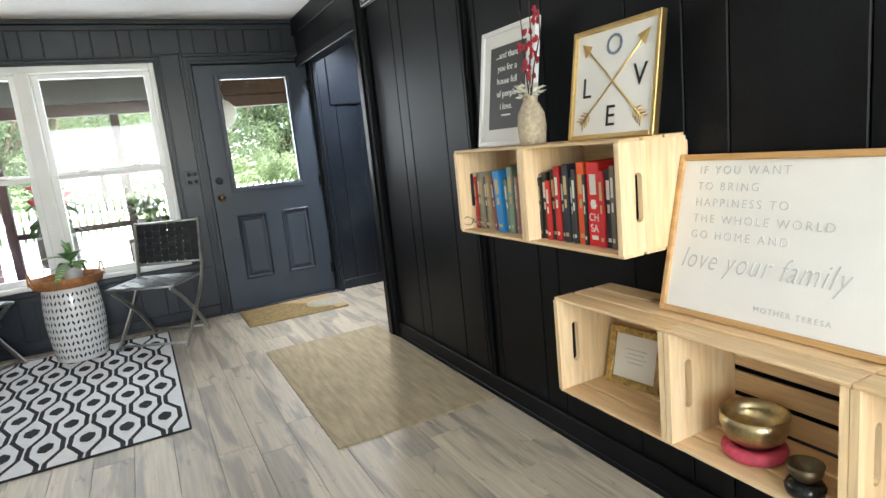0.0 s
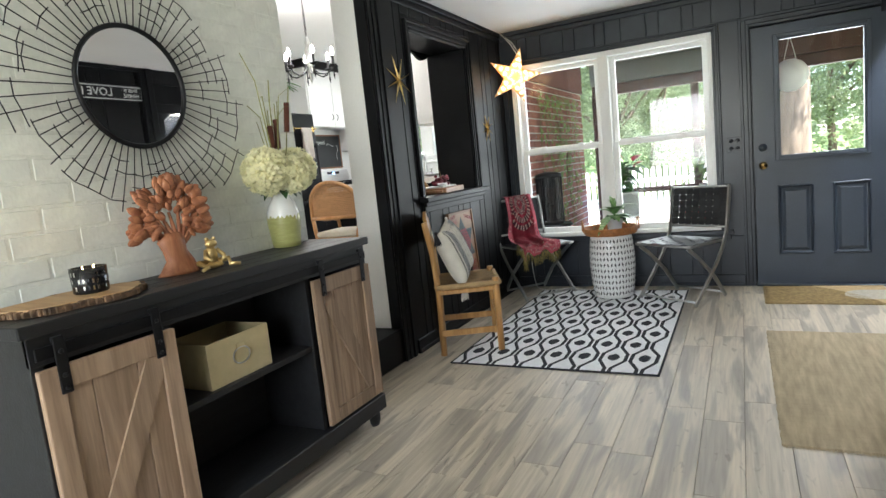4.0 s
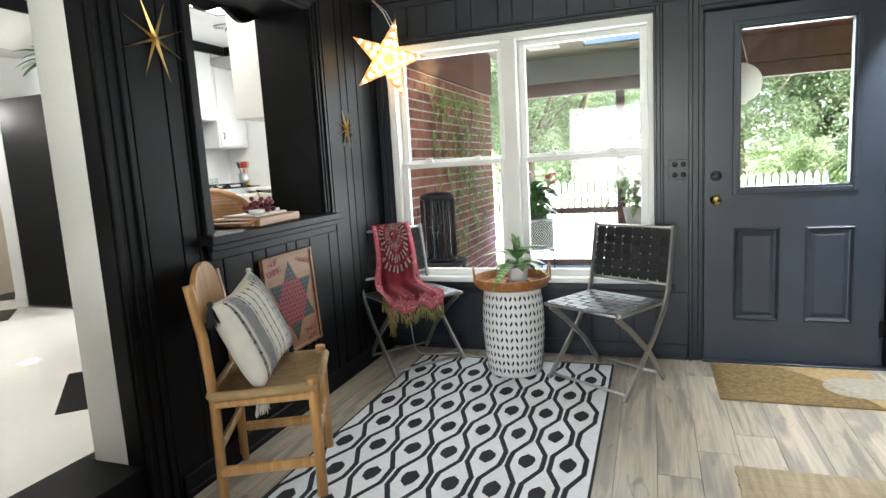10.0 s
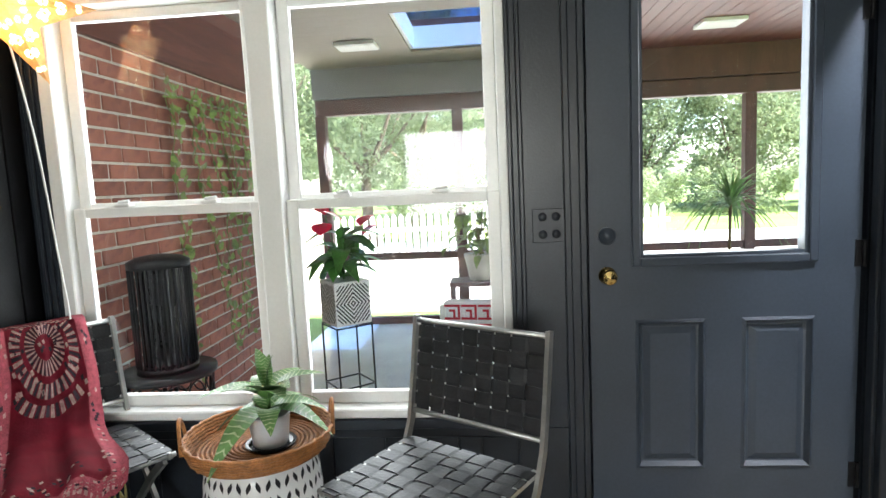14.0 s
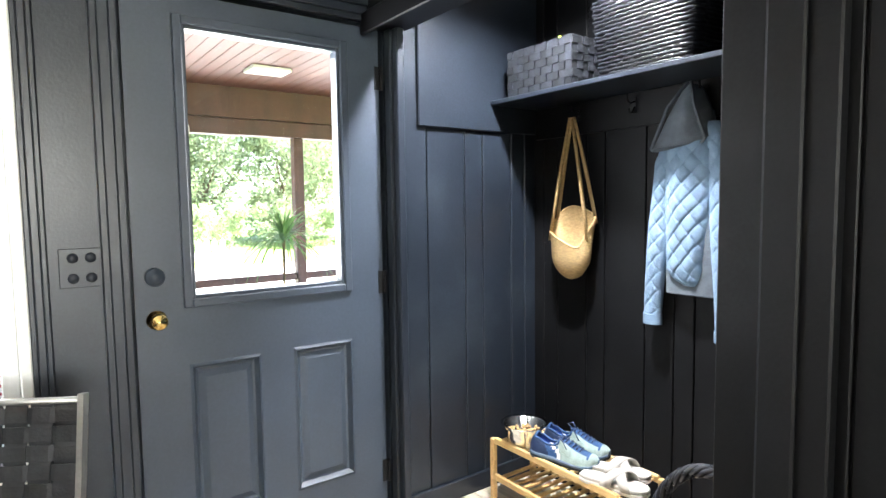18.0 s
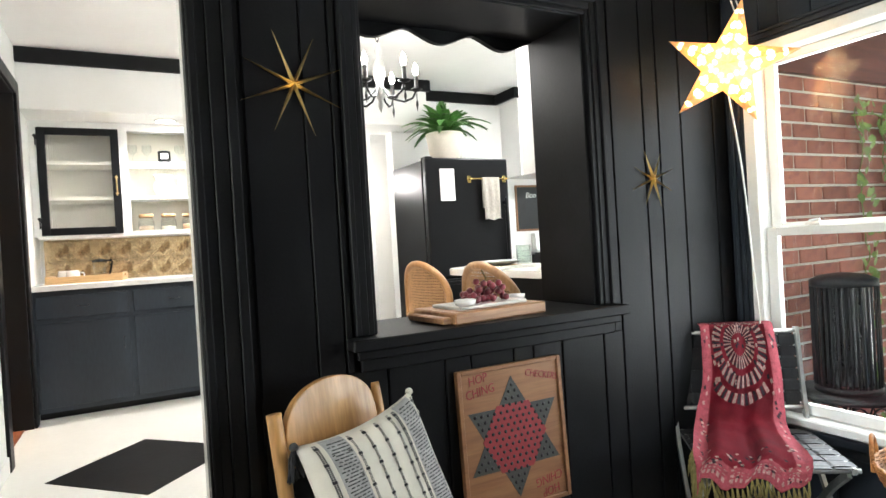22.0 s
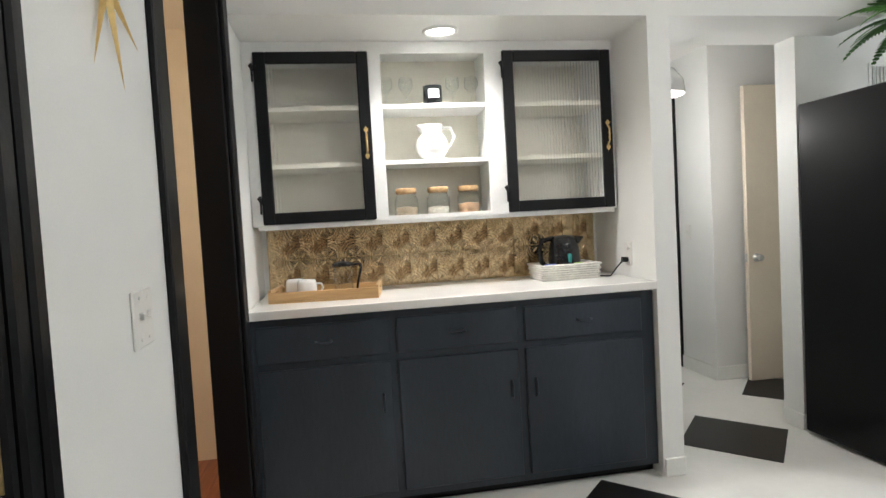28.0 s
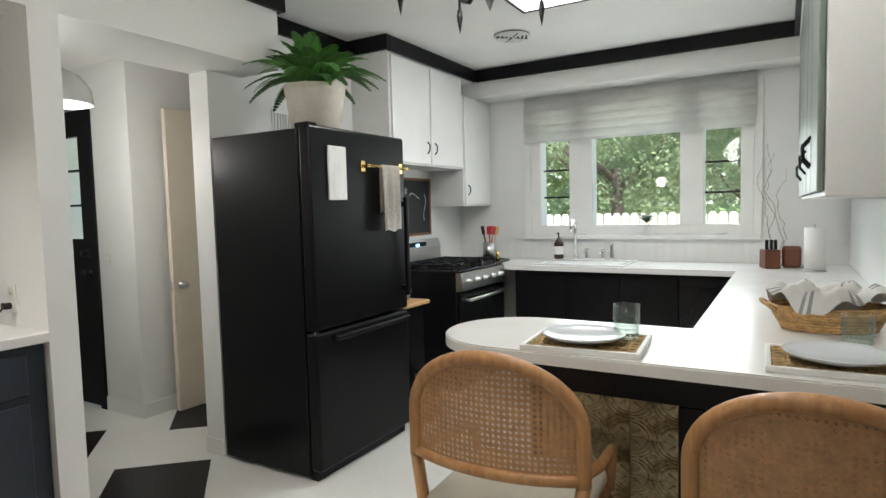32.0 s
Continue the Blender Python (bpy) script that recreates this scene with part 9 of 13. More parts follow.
def upper_hutch():
    u = thing("wall_cabinet", "white wall cabinet with two black doors of reeded glass", "cabinet")
    X, XB = -5.0, -5.269
    y0, y1, z0, z1 = 2.03, 3.84, 1.50, 2.345
    for y in (y0, 2.60, 3.19, y1 - 0.022):
        box_part("upright", (XB, y, z0, X, y + 0.022, z1), M_WHITECAB, u)
    M_INSIDE = mat("cream_cabinet_inside", (0.70, 0.67, 0.58), 0.5, scale=3, amount=0.04, bump=0.05)
    box_part("back", (XB, y0 + 0.022, z0, XB + 0.006, y1 - 0.022, z1), M_INSIDE, u)
    box_part("bottom", (XB, y0, z0 - 0.018, X + 0.01, y1, z0), M_WHITECAB, u, 0.002)
    box_part("top", (XB, y0, z1, X, y1, z1 + 0.02), M_WHITECAB, u)
    for a, b in ((y0 + 0.022, 2.60), (2.622, 3.19), (3.212, y1 - 0.022)):
        for z in (1.775, 2.05):
            box_part("shelf", (XB + 0.006, a, z, X - 0.012, b, z + 0.022), M_WHITECAB if a > 2.6 and b < 3.2 else M_INSIDE, u)
    bm = bmesh.new()
    for a0, b0, a1, b1 in cut((KY0 + 0.002, z0, 3.853, 2.369), [(2.10, z0 + 0.03, 2.56, 2.31), (2.652, z0 + 0.022, 3.172, 2.31), (3.29, z0 + 0.03, 3.79, 2.31)]):
        bx(bm, X, a0, b0, X + 0.016, a1, b1)
    part("face_frame", bm, M_WHITECAB, u)
    for a, b in ((2.058, 2.592), (3.262, 3.836)):
        d = thing("glass_door", "", "")
        for key in ("label", "category"):
            if key in d:
                del d[key]
        d.parent = u
        d["label"] = "black framed door with reeded glass"
        zz0, zz1, w = z0 + 0.008, 2.318, 0.055
        fx0, fx1 = X + 0.017, X + 0.036
        for c in ((a, zz0, a + w, zz1), (b - w, zz0, b, zz1), (a + w, zz0, b - w, zz0 + w), (a + w, zz1 - w, b - w, zz1)):
            box_part("frame_bar", (fx0, c[0], c[1], fx1, c[2], c[3]), M_CROWN, d, 0.004)
        bm = bmesh.new()
        n = 30
        g0, g1 = a + w - 0.004, b - w + 0.004
        row = []
        for i in range(n * 4 + 1):
            t = i / 4
            row.append((g0 + (g1 - g0) * t / n, X + 0.026 + 0.0045 * abs(math.sin(math.pi * t))))
        vs = [(bm.verts.new((x, y, zz0 + w - 0.004)), bm.verts.new((x, y, zz1 - w + 0.004))) for y, x in row]
        for p, q in zip(vs, vs[1:]):
            bm.faces.new((p[0], q[0], q[1], p[1])).smooth = True
        part("reeded_pane", bm, M_REED, d).visible_shadow = False
        bm = bmesh.new()
        yh, zc = b - w / 2, 1.88
        tube(bm, [(fx1, yh, zc - 0.05), (fx1 + 0.018, yh, zc - 0.03), (fx1 + 0.02, yh, zc + 0.03), (fx1, yh, zc + 0.05)], 0.005, 8)
        for z in (zc - 0.062, zc + 0.062):
            prism(bm, [(yh - 0.012, z), (yh, z - 0.018), (yh + 0.012, z), (yh, z + 0.018)], fx1, fx1 + 0.003, "x")
        part("pull", bm, M_GOLD, d, "ornate brass pull")
        for z in (1.60, 2.22):
            bm = bmesh.new()
            for s in (-1, 1):
                prism(bm, [(a - 0.004, z), (a - 0.004 + s * 0.018, z + 0.035), (a - 0.004 + s * 0.006, z + 0.045), (a - 0.004, z + 0.02)], fx1, fx1 + 0.002, "x")
            tube(bm, [(fx1 + 0.002, a - 0.006, z - 0.04), (fx1 + 0.002, a - 0.006, z + 0.045)], 0.005, 8)
            part("hinge", bm, M_IRON, d)


upper_hutch()


def hutch_contents():
    z1, z2, z3 = 2.0725, 1.7975, 1.5005
    for y in (2.685, 2.79, 3.035, 3.135):
        g = thing("wine_glass", "clear stemmed wine glass on the open shelf", "glass", pose(-5.14, y, z1), "wine glasses")
        bm = bmesh.new()
        lathe(bm, [(0.03, 0.0), (0.028, 0.003), (0.004, 0.006), (0.0035, 0.06), (0.014, 0.072), (0.034, 0.10), (0.038, 0.125), (0.033, 0.155), (0.031, 0.155), (0.036, 0.125), (0.032, 0.102), (0.0, 0.075)], 24)
        part("bowl", bm, M_CLEAR, g, smooth=True)
    c = thing("jar_candle", "black jar candle with a white label", "candle", pose(-5.06, 2.915, z1))
    bm = bmesh.new()
    lathe(bm, [(0.045, 0), (0.048, 0.004), (0.048, 0.092), (0.044, 0.092), (0.044, 0.07), (0, 0.07)], 28)
    part("jar", bm, M_BLACKGLOSS, c, smooth=True)
    bm = bmesh.new()
    for i in range(6):
        a0, a1 = -0.6 + 0.2 * i, -0.4 + 0.2 * i
        bm.faces.new([bm.verts.new((0.0488 * math.cos(a), 0.0488 * math.sin(a), z)) for a, z in ((a0, 0.028), (a1, 0.028), (a1, 0.072), (a0, 0.072))])
    part("label", bm, M_PAPER, c)
    p = thing("pitcher", "white milk-glass pitcher on the open shelf", "pitcher", pose(-5.10, 2.905, z2))
    bm = bmesh.new()
    lathe(bm, [(0.045, 0), (0.05, 0.004), (0.078, 0.04), (0.084, 0.075), (0.074, 0.11), (0.052, 0.135), (0.05, 0.155), (0.06, 0.178), (0.056, 0.178), (0.045, 0.155), (0, 0.14)], 32)
    for v in bm.verts:
        if v.co.z > 0.15 and v.co.y < -0.03:
            v.co.y -= 0.018
    part("body", bm, M_CERAMIC, p, smooth=True)
    bm = bmesh.new()
    tube(bm, [(0, 0.05, 0.165), (0, 0.10, 0.165), (0, 0.118, 0.12), (0, 0.095, 0.07), (0, 0.075, 0.055)], 0.007, 8)
    part("handle", bm, M_CERAMIC, p, smooth=True)
    M_CORK = mat("cork_lid", (0.46, 0.30, 0.15), 0.8, scale=40, amount=0.2, bump=0.4)
    for y, fill, colour, fz in ((2.755, "oats", (0.55, 0.44, 0.32), 0.06), (2.92, "flour", (0.75, 0.70, 0.62), 0.055), (3.08, "sugar", (0.52, 0.33, 0.2), 0.065)):
        j = thing("storage_jar", "glass jar of %s with a cork lid" % fill, "jar", pose(-5.09, y, z3), "kitchen storage jars")
        bm = bmesh.new()
        lathe(bm, [(0.056, 0), (0.060, 0.004), (0.060, 0.10), (0.050, 0.118), (0.048, 0.13), (0.046, 0.13), (0.047, 0.117), (0.057, 0.099), (0.057, 0.006), (0, 0.005)], 28)
        part("glass_body", bm, M_CLEAR, j, smooth=True)
        bm = bmesh.new()
        lathe(bm, [(0.0, 0.006), (0.055, 0.006), (0.055, fz), (0.0, fz + 0.008)], 24)
        part("contents", bm, mat(fill, colour, 0.95, scale=80, amount=0.2, bump=0.8, fine=200), j)
        bm = bmesh.new()
        lathe(bm, [(0.050, 0.1305), (0.054, 0.134), (0.054, 0.155), (0.05, 0.158), (0, 0.158)], 24)
        part("lid", bm, M_CORK, j, "cork lid")
    # tray with mugs and a coffee press
    M_TRAY = wood("bamboo_tray", (0.62, 0.40, 0.19), (0.50, 0.30, 0.12), 0.45, "x", 1.0, 0.04, knots=3.0)
    tz = 1.1485
    tm = pose(-4.93, 2.335, tz, 0, 0, 83)
    t = thing("serving_tray", "pine serving tray with mugs and a coffee press", "tray", tm)
    W, D = 0.50, 0.26
    box_part("base", (-W / 2, -D / 2, 0, W / 2, D / 2, 0.008), M_TRAY, t)
    for c in ((-W / 2, -D / 2, 0.0081, W / 2, -D / 2 + 0.012, 0.05), (-W / 2, D / 2 - 0.012, 0.0081, W / 2, D / 2, 0.05)):
        box_part("side", c, M_TRAY, t, 0.002)
    for x in (-W / 2, W / 2 - 0.012):
        bm = bmesh.new()
        for a0, b0, a1, b1 in cut((-D / 2 + 0.0121, 0.0081, D / 2 - 0.0121, 0.06), [(-0.035, 0.03, 0.035, 0.045)]):
            bx(bm, x, a0, b0, x + 0.012, a1, b1)
        part("end", bm, M_TRAY, t)
    for x, y in ((-0.09, -0.03), (-0.155, 0.03)):
        m = thing("mug", "white round mug on the tray", "mug", tm @ Matrix.Translation((x, y, 0.0085)), "white mugs")
        bm = bmesh.new()
        lathe(bm, [(0.03, 0), (0.042, 0.006), (0.047, 0.035), (0.044, 0.07), (0.040, 0.085), (0.037, 0.085), (0.041, 0.07), (0.043, 0.035), (0, 0.01)], 28)
        part("cup", bm, M_CERAMIC, m, smooth=True)
        bm = bmesh.new()
        tube(bm, [(0.042, 0, 0.065), (0.068, 0, 0.064), (0.074, 0, 0.045), (0.062, 0, 0.026), (0.044, 0, 0.022)], 0.005, 8)
        part("handle", bm, M_CERAMIC, m, smooth=True)
    f = thing("coffee_press", "glass coffee press with a black lid and handle", "coffee press", tm @ Matrix.Translation((0.075, 0.03, 0.0085)))
    bm = bmesh.new()
    lathe(bm, [(0.044, 0), (0.046, 0.002), (0.046, 0.135), (0.044, 0.135), (0.043, 0.004), (0, 0.004)], 28)
    part("beaker", bm, M_CLEAR, f, smooth=True)
    bm = bmesh.new()
    lathe(bm, [(0.050, 0.1355), (0.05, 0.15), (0.03, 0.158), (0.006, 0.16), (0.006, 0.168), (0, 0.17)], 24)
    bx(bm, 0.04, -0.012, 0.137, 0.085, 0.012, 0.149, 0.004)
    part("lid", bm, M_BLACKGLOSS, f)
    bm = bmesh.new()
    tube(bm, [(0.082, 0, 0.145), (0.086, 0, 0.12), (0.070, 0, 0.06), (0.062, 0, 0.02)], 0.006, 8)
    part("handle", bm, M_BLACKGLOSS, f)
    # white woven basket with the kettle
    bmx = pose(-5.02, 3.555, tz, 0, 0, 90)
    b = thing("woven_basket", "white woven basket with a kettle and sachets", "basket", bmx)
    M_WICKW = mat("white_wicker", (0.74, 0.72, 0.67), 0.6, scale=30, amount=0.08, bump=0.6, fine=120, spread=0.06)
    W, D = 0.31, 0.22
    for k in range(7):
        bm = bmesh.new()
        pts = []
        for i in range(48):
            a = 2 * math.pi * i / 48
            s = 1 / max(abs(math.cos(a)), abs(math.sin(a)))
            w = 0.003 * (-1) ** (i + k)
            pts.append(((W / 2 * (0.94 + 0.01 * k) + w) * math.cos(a) * s, (D / 2 * (0.94 + 0.01 * k) + w) * math.sin(a) * s, 0.006 + 0.0115 * k))
        tube(bm, pts, 0.0068, 6, True)
        part("cane_band", bm, M_WICKW, b)
    box_part("floor", (-W * 0.45, -D * 0.45, 0.0, W * 0.45, D * 0.45, 0.006), M_WICKW, b)
    k = thing("kettle", "black electric kettle with a green water window", "kettle", bmx @ Matrix.Translation((0.01, 0.01, 0.0065)))
    bm = bmesh.new()
    lathe(bm, [(0.085, 0.0), (0.088, 0.012), (0.086, 0.03), (0.082, 0.10), (0.074, 0.17), (0.066, 0.20), (0.05, 0.215), (0.0, 0.22)], 32)
    part("body", bm, M_BLACKGLOSS, k, smooth=True)
    bm = bmesh.new()
    tube(bm, [(-0.055, 0, 0.205), (-0.12, 0, 0.195), (-0.135, 0, 0.15), (-0.125, 0, 0.08), (-0.085, 0, 0.05)], 0.013, 10)
    part("handle", bm, M_BLACKGLOSS, k, smooth=True)
    bm = bmesh.new()
    prism(bm, [(0.052, 0.212), (0.105, 0.205), (0.078, 0.17)], -0.02, 0.02, "y")
    part("spout", bm, M_BLACKGLOSS, k)
    bm = bmesh.new()
    lathe(bm, [(0.0, 0.05), (0.013, 0.06), (0.016, 0.09), (0.013, 0.12), (0, 0.13)], 12)
    turn_bm(bm, Matrix.Translation((0.0, -0.076, 0)) @ Matrix.Diagonal((1, 0.5, 1, 1)))
    part("water_window", bm, mat("teal_window", (0.03, 0.25, 0.22), 0.25), k)
    for i, (x, col) in enumerate(((-0.10, (0.05, 0.1, 0.5)), (0.06, (0.35, 0.6, 0.1)), (0.10, (0.6, 0.55, 0.5)))):
        o = tagged(box_part("sachet", (-0.03, -0.004, 0, 0.03, 0.004, 0.055), mat("sachet_paper", col, 0.5), None, 0.001), "coloured tea sachet in the basket", "sachet", "tea sachets")
        o.matrix_world = bmx @ pose(x, -0.088, 0.03, -12, 0, 10 * i)
    c = thing("power_cord", "black kettle cord plugged into the wall", "cord", pose(0, 0, 0))
    bm = bmesh.new()
    tube(bm, [(-5.0, 3.66, 1.17), (-4.97, 3.72, 1.152), (-4.92, 3.77, 1.153), (-4.90, 3.80, 1.20), (-4.88, 3.825, 1.235)], 0.004, 6)
    part("cable", bm, M_BLACKGLOSS, c)
    box_part("plug", (-4.895, 3.815, 1.222, -4.865, 3.846, 1.248), M_BLACKGLOSS, c, 0.004)
    switch_plate(pose(-4.88, 3.8549, 1.265), M_PLASTICW, "white wall outlet beside the worktop", 1, False, "outlet", "outlet")


hutch_contents()
bm = bmesh.new()
lathe(bm, [(0.085, 0.0), (0.085, -0.006), (0.07, -0.010), (0.066, -0.004)], 40, (-4.83, 2.93, 2.3695), caps=False)
d = tagged(part("downlight", bm, M_TRIMWHITE, None, smooth=True), "recessed white downlight over the worktop, lit", "ceiling light")
bm = bmesh.new()
lathe(bm, [(0.0, -0.002), (0.067, -0.002)], 32, (-4.83, 2.93, 2.3695), caps=False)
part("lens", bm, mat("lamp_lens", (0.9, 0.9, 0.9), 0.5, bump=0, emit=(1, 0.95, 0.86), strength=2), d)
d.visible_shadow = False
d.children[0].visible_shadow = False


def hall_mirror():
    m = thing("wall_mirror", "tall mirror in a heavy black frame on the white wall", "mirror", pose(-2.485, KY0 + 0.001, 1.10, 0, 0, 180))
    W, H = 0.85, 1.07
    M_MIR = bpy.data.materials["mirror_silver"]
    for a, b, t in ((0.0, 0.035, 0.034), (0.035, 0.075, 0.028), (0.075, 0.10, 0.021)):
        for c in ((-W / 2 + a, a, -W / 2 + b, H - a), (W / 2 - b, a, W / 2 - a, H - a), (-W / 2 + b, a, W / 2 - b, b), (-W / 2 + b, H - b, W / 2 - b, H - a)):
            box_part("frame_bar", (c[0], -t, c[1], c[2], 0, c[3]), M_BLACKCAB, m, 0.006)
    box_part("mirror_glass", (-W / 2 + 0.1, -0.012, 0.1, W / 2 - 0.1, -0.004, H - 0.1), M_MIR, m)
    for x in (-0.17, 0.17):
        box_part("glazing_bar", (x - 0.018, -0.022, 0.1, x + 0.018, -0.0125, H - 0.1), M_BLACKCAB, m, 0.006)
    bm = bmesh.new()
    for x in (-W / 2 + 0.103, -0.19, 0.19, W / 2 - 0.103):
        bx(bm, x - 0.0015, -0.016, 0.1, x + 0.0015, -0.0125, H - 0.1)
    part("gold_fillet", bm, M_GOLD, m)


hall_mirror()
switch_plate(pose(-3.355, KY0 + 0.0005, 1.32, 0, 0, 180), M_PLASTICW, "white double switch on the kitchen wall", 2, True)

# painting in the bedroom
p = leaning_frame("painting", "dark framed painting of a hut below a mountain", pose(-5.515, 1.23, 1.51, 0, 0, 90), 0.62, 0.74, 0.07, M_BLACKCAB, mat("painting_sky", (0.50, 0.42, 0.22), 0.6, scale=8, amount=0.2), "painting")
for nm, o, col in (("mountain", [(-0.22, 0.36), (-0.05, 0.56), (0.0, 0.60), (0.08, 0.54), (0.235, 0.46), (0.235, 0.30), (-0.235, 0.30)], (0.10, 0.09, 0.11)), ("bushes", [(-0.235, 0.30), (-0.2, 0.38), (0.0, 0.42), (0.15, 0.38), (0.235, 0.36), (0.235, 0.28), (-0.235, 0.28)], (0.10, 0.12, 0.03)),
                   ("roof", [(-0.15, 0.32), (0.0, 0.42), (0.16, 0.32)], (0.05, 0.04, 0.03)), ("hut", [(-0.12, 0.18), (-0.12, 0.32), (0.13, 0.32), (0.13, 0.18)], (0.50, 0.40, 0.22)), ("arch", [(-0.045, 0.18), (-0.045, 0.25), (0, 0.28), (0.045, 0.25), (0.045, 0.18)], (0.05, 0.045, 0.04)), ("path", [(-0.2, 0.075), (-0.05, 0.18), (0.06, 0.18), (0.235, 0.10), (0.235, 0.075)], (0.55, 0.50, 0.40))):
    bm = bmesh.new()
    k = ("mountain", "bushes", "roof", "hut", "arch", "path").index(nm)
    prism(bm, o, -0.0006 * (k + 1), -0.0006 * k - 0.0001, "y")
    part(nm, bm, mat("paint_" + nm, col, 0.6, scale=30, amount=0.4), p)
bm = bmesh.new()
for c in ((-0.245, -0.008, 0.065, -0.235, -0.0005, 0.675), (0.235, -0.008, 0.065, 0.245, -0.0005, 0.675), (-0.2349, -0.008, 0.065, 0.2349, -0.0005, 0.075), (-0.2349, -0.008, 0.665, 0.2349, -0.0005, 0.675)):
    bx(bm, *c)
part("fillet", bm, mat("pink_fillet", (0.5, 0.28, 0.17), 0.5), p)

# black diamonds painted on the floor
kf = bpy.data.objects["kitchen_floor"]
bm = bmesh.new()
prism(bm, [(0.48, 0), (0, 0.45), (-0.48, 0), (0, -0.45)], 0, 0.0025, "z")
me = bpy.data.meshes.new("diamond_tile")
bmesh.ops.recalc_face_normals(bm, faces=bm.faces)
bm.to_mesh(me)
bm.free()
me.materials.append(M_KTILE)
for x, y in ((-3.247, 2.65), (-4.19, 3.56), (-2.30, 3.56)):
    shared("diamond_tile", me, kf, pose(x, y, KZ + 0.0005))
for x, y in ((-4.955, 4.47), (-5.955, 4.46), (-5.59, 5.32), (-6.95, 4.45)):
    shared("diamond_tile", me, kf, pose(x, y, KZ + 0.0005) @ Matrix.Diagonal((0.765, 0.74, 1, 1)))
casing("baseboard_hall", [(-6.42, 5.037, KZ, -5.928, 5.049, KZ + 0.1), (-5.9395, 5.05, KZ, -5.928, 6.29, KZ + 0.1)], M_TRIMWHITE, "white hall baseboard")


def fridge():
    f = thing("refrigerator", "black bottom-freezer refrigerator with a towel bar", "refrigerator", pose(-4.885, 4.855, KZ))
    M_FR = mat("black_appliance", (0.007, 0.007, 0.008), 0.30, spec=0.2, scale=3, amount=0.05, bump=0.05, fine=300)
    D, W, H = 0.70, 0.83, 1.80
    box_part("cabinet", (0, 0, 0.02, D - 0.075, W, H - 0.015), M_FR, f, 0.006)
    bm = bmesh.new()
    bx(bm, D - 0.07, 0.003, 0.775, D, W - 0.003, H, 0.014, 3)
    part("upper_door", bm, M_FR, f)
    bm = bmesh.new()
    bx(bm, D - 0.07, 0.003, 0.055, D, W - 0.003, 0.762, 0.014, 3)
    part("freezer_drawer", bm, M_FR, f)
    box_part("grille", (D - 0.09, 0.02, 0.0, D - 0.04, W - 0.02, 0.052), M_BLACKCAB, f)
    box_part("hinge_cap", (D - 0.10, 0.01, H - 0.014, D - 0.01, 0.08, H + 0.012), M_FR, f, 0.005)
    bm = bmesh.new()
    bx(bm, D + 0.03, 0.10, 0.715, D + 0.055, W - 0.06, 0.745, 0.009, 2)
    for y in (0.13, W - 0.10):
        bx(bm, D - 0.002, y, 0.718, D + 0.032, y + 0.03, 0.742, 0.004)
    part("freezer_handle", bm, M_FR, f)
    bm = bmesh.new()
    bx(bm, D + 0.03, W - 0.075, 0.86, D + 0.055, W - 0.045, 1.45, 0.009, 2)
    for z in (0.89, 1.39):
        bx(bm, D - 0.002, W - 0.072, z, D + 0.032, W - 0.048, z + 0.03, 0.004)
    part("door_handle", bm, M_FR, f)
    bm = bmesh.new()
    tube(bm, [(D - 0.002, 0.006, 0.772), (D + 0.004, 0.006, 0.772)], 0.012, 10)
    part("door_pin", bm, M_CHROME, f)
    X = -4.885 + D
    b = tagged(box_part("marble_board", (X + 0.0005, 4.985, 1.475 + KZ - 0.045, X + 0.012, 5.125, 1.725 + KZ - 0.02), mat("white_marble", (0.78, 0.77, 0.76), 0.3, scale=6, amount=0.1, stretch=(1, 3, 1)), None, 0.003), "white marble board stuck on the refrigerator door", "board")
    r = thing("towel_bar", "brass towel bar on the refrigerator door", "towel bar", pose(X, 5.455, 1.825))
    bm = bmesh.new()
    tube(bm, [(0.045, -0.20, 0), (0.045, 0.20, 0)], 0.006, 10)
    part("rod", bm, M_BRASS, r)
    for y in (-0.18, 0.18):
        bm = bmesh.new()
        bx(bm, 0.0005, y - 0.018, -0.03, 0.006, y + 0.018, 0.03, 0.002)
        tube(bm, [(0.005, y, 0), (0.05, y, 0)], 0.009, 8)
        part("bracket", bm, M_BRASS, r)
    t = thing("dish_towel", "pale woven dish towel hung over the brass bar", "towel", pose(X + 0.045, 5.465, 1.825))
    bm = bmesh.new()
    n = 18
    prof = [(-0.012, -0.26), (-0.011, -0.1), (-0.009, 0.002), (0.0, 0.012), (0.011, 0.003), (0.016, -0.1), (0.02, -0.25), (0.021, -0.36)]
    g = [[bm.verts.new((x + 0.006 * math.sin(k * 0.9) * min(1, max(0, -z * 6)), -0.085 + 0.17 * k / n * (1 - 0.12 * max(0, -z)), z + 0.008 * math.sin(k * 0.5) * (1 if i in (0, 7) else 0))) for k in range(n + 1)] for i, (x, z) in enumerate(prof)]
    for a, b2 in zip(g, g[1:]):
        for k in range(n):
            bm.faces.new((a[k], a[k + 1], b2[k + 1], b2[k])).smooth = True
    bmesh.ops.solidify(bm, geom=bm.faces[:], thickness=0.004)
    part("cloth", bm, mat("towel_weave", (0.62, 0.58, 0.52), 0.95, scale=50, amount=0.12, bump=0.8, fine=260), t, smooth=True)


fridge()


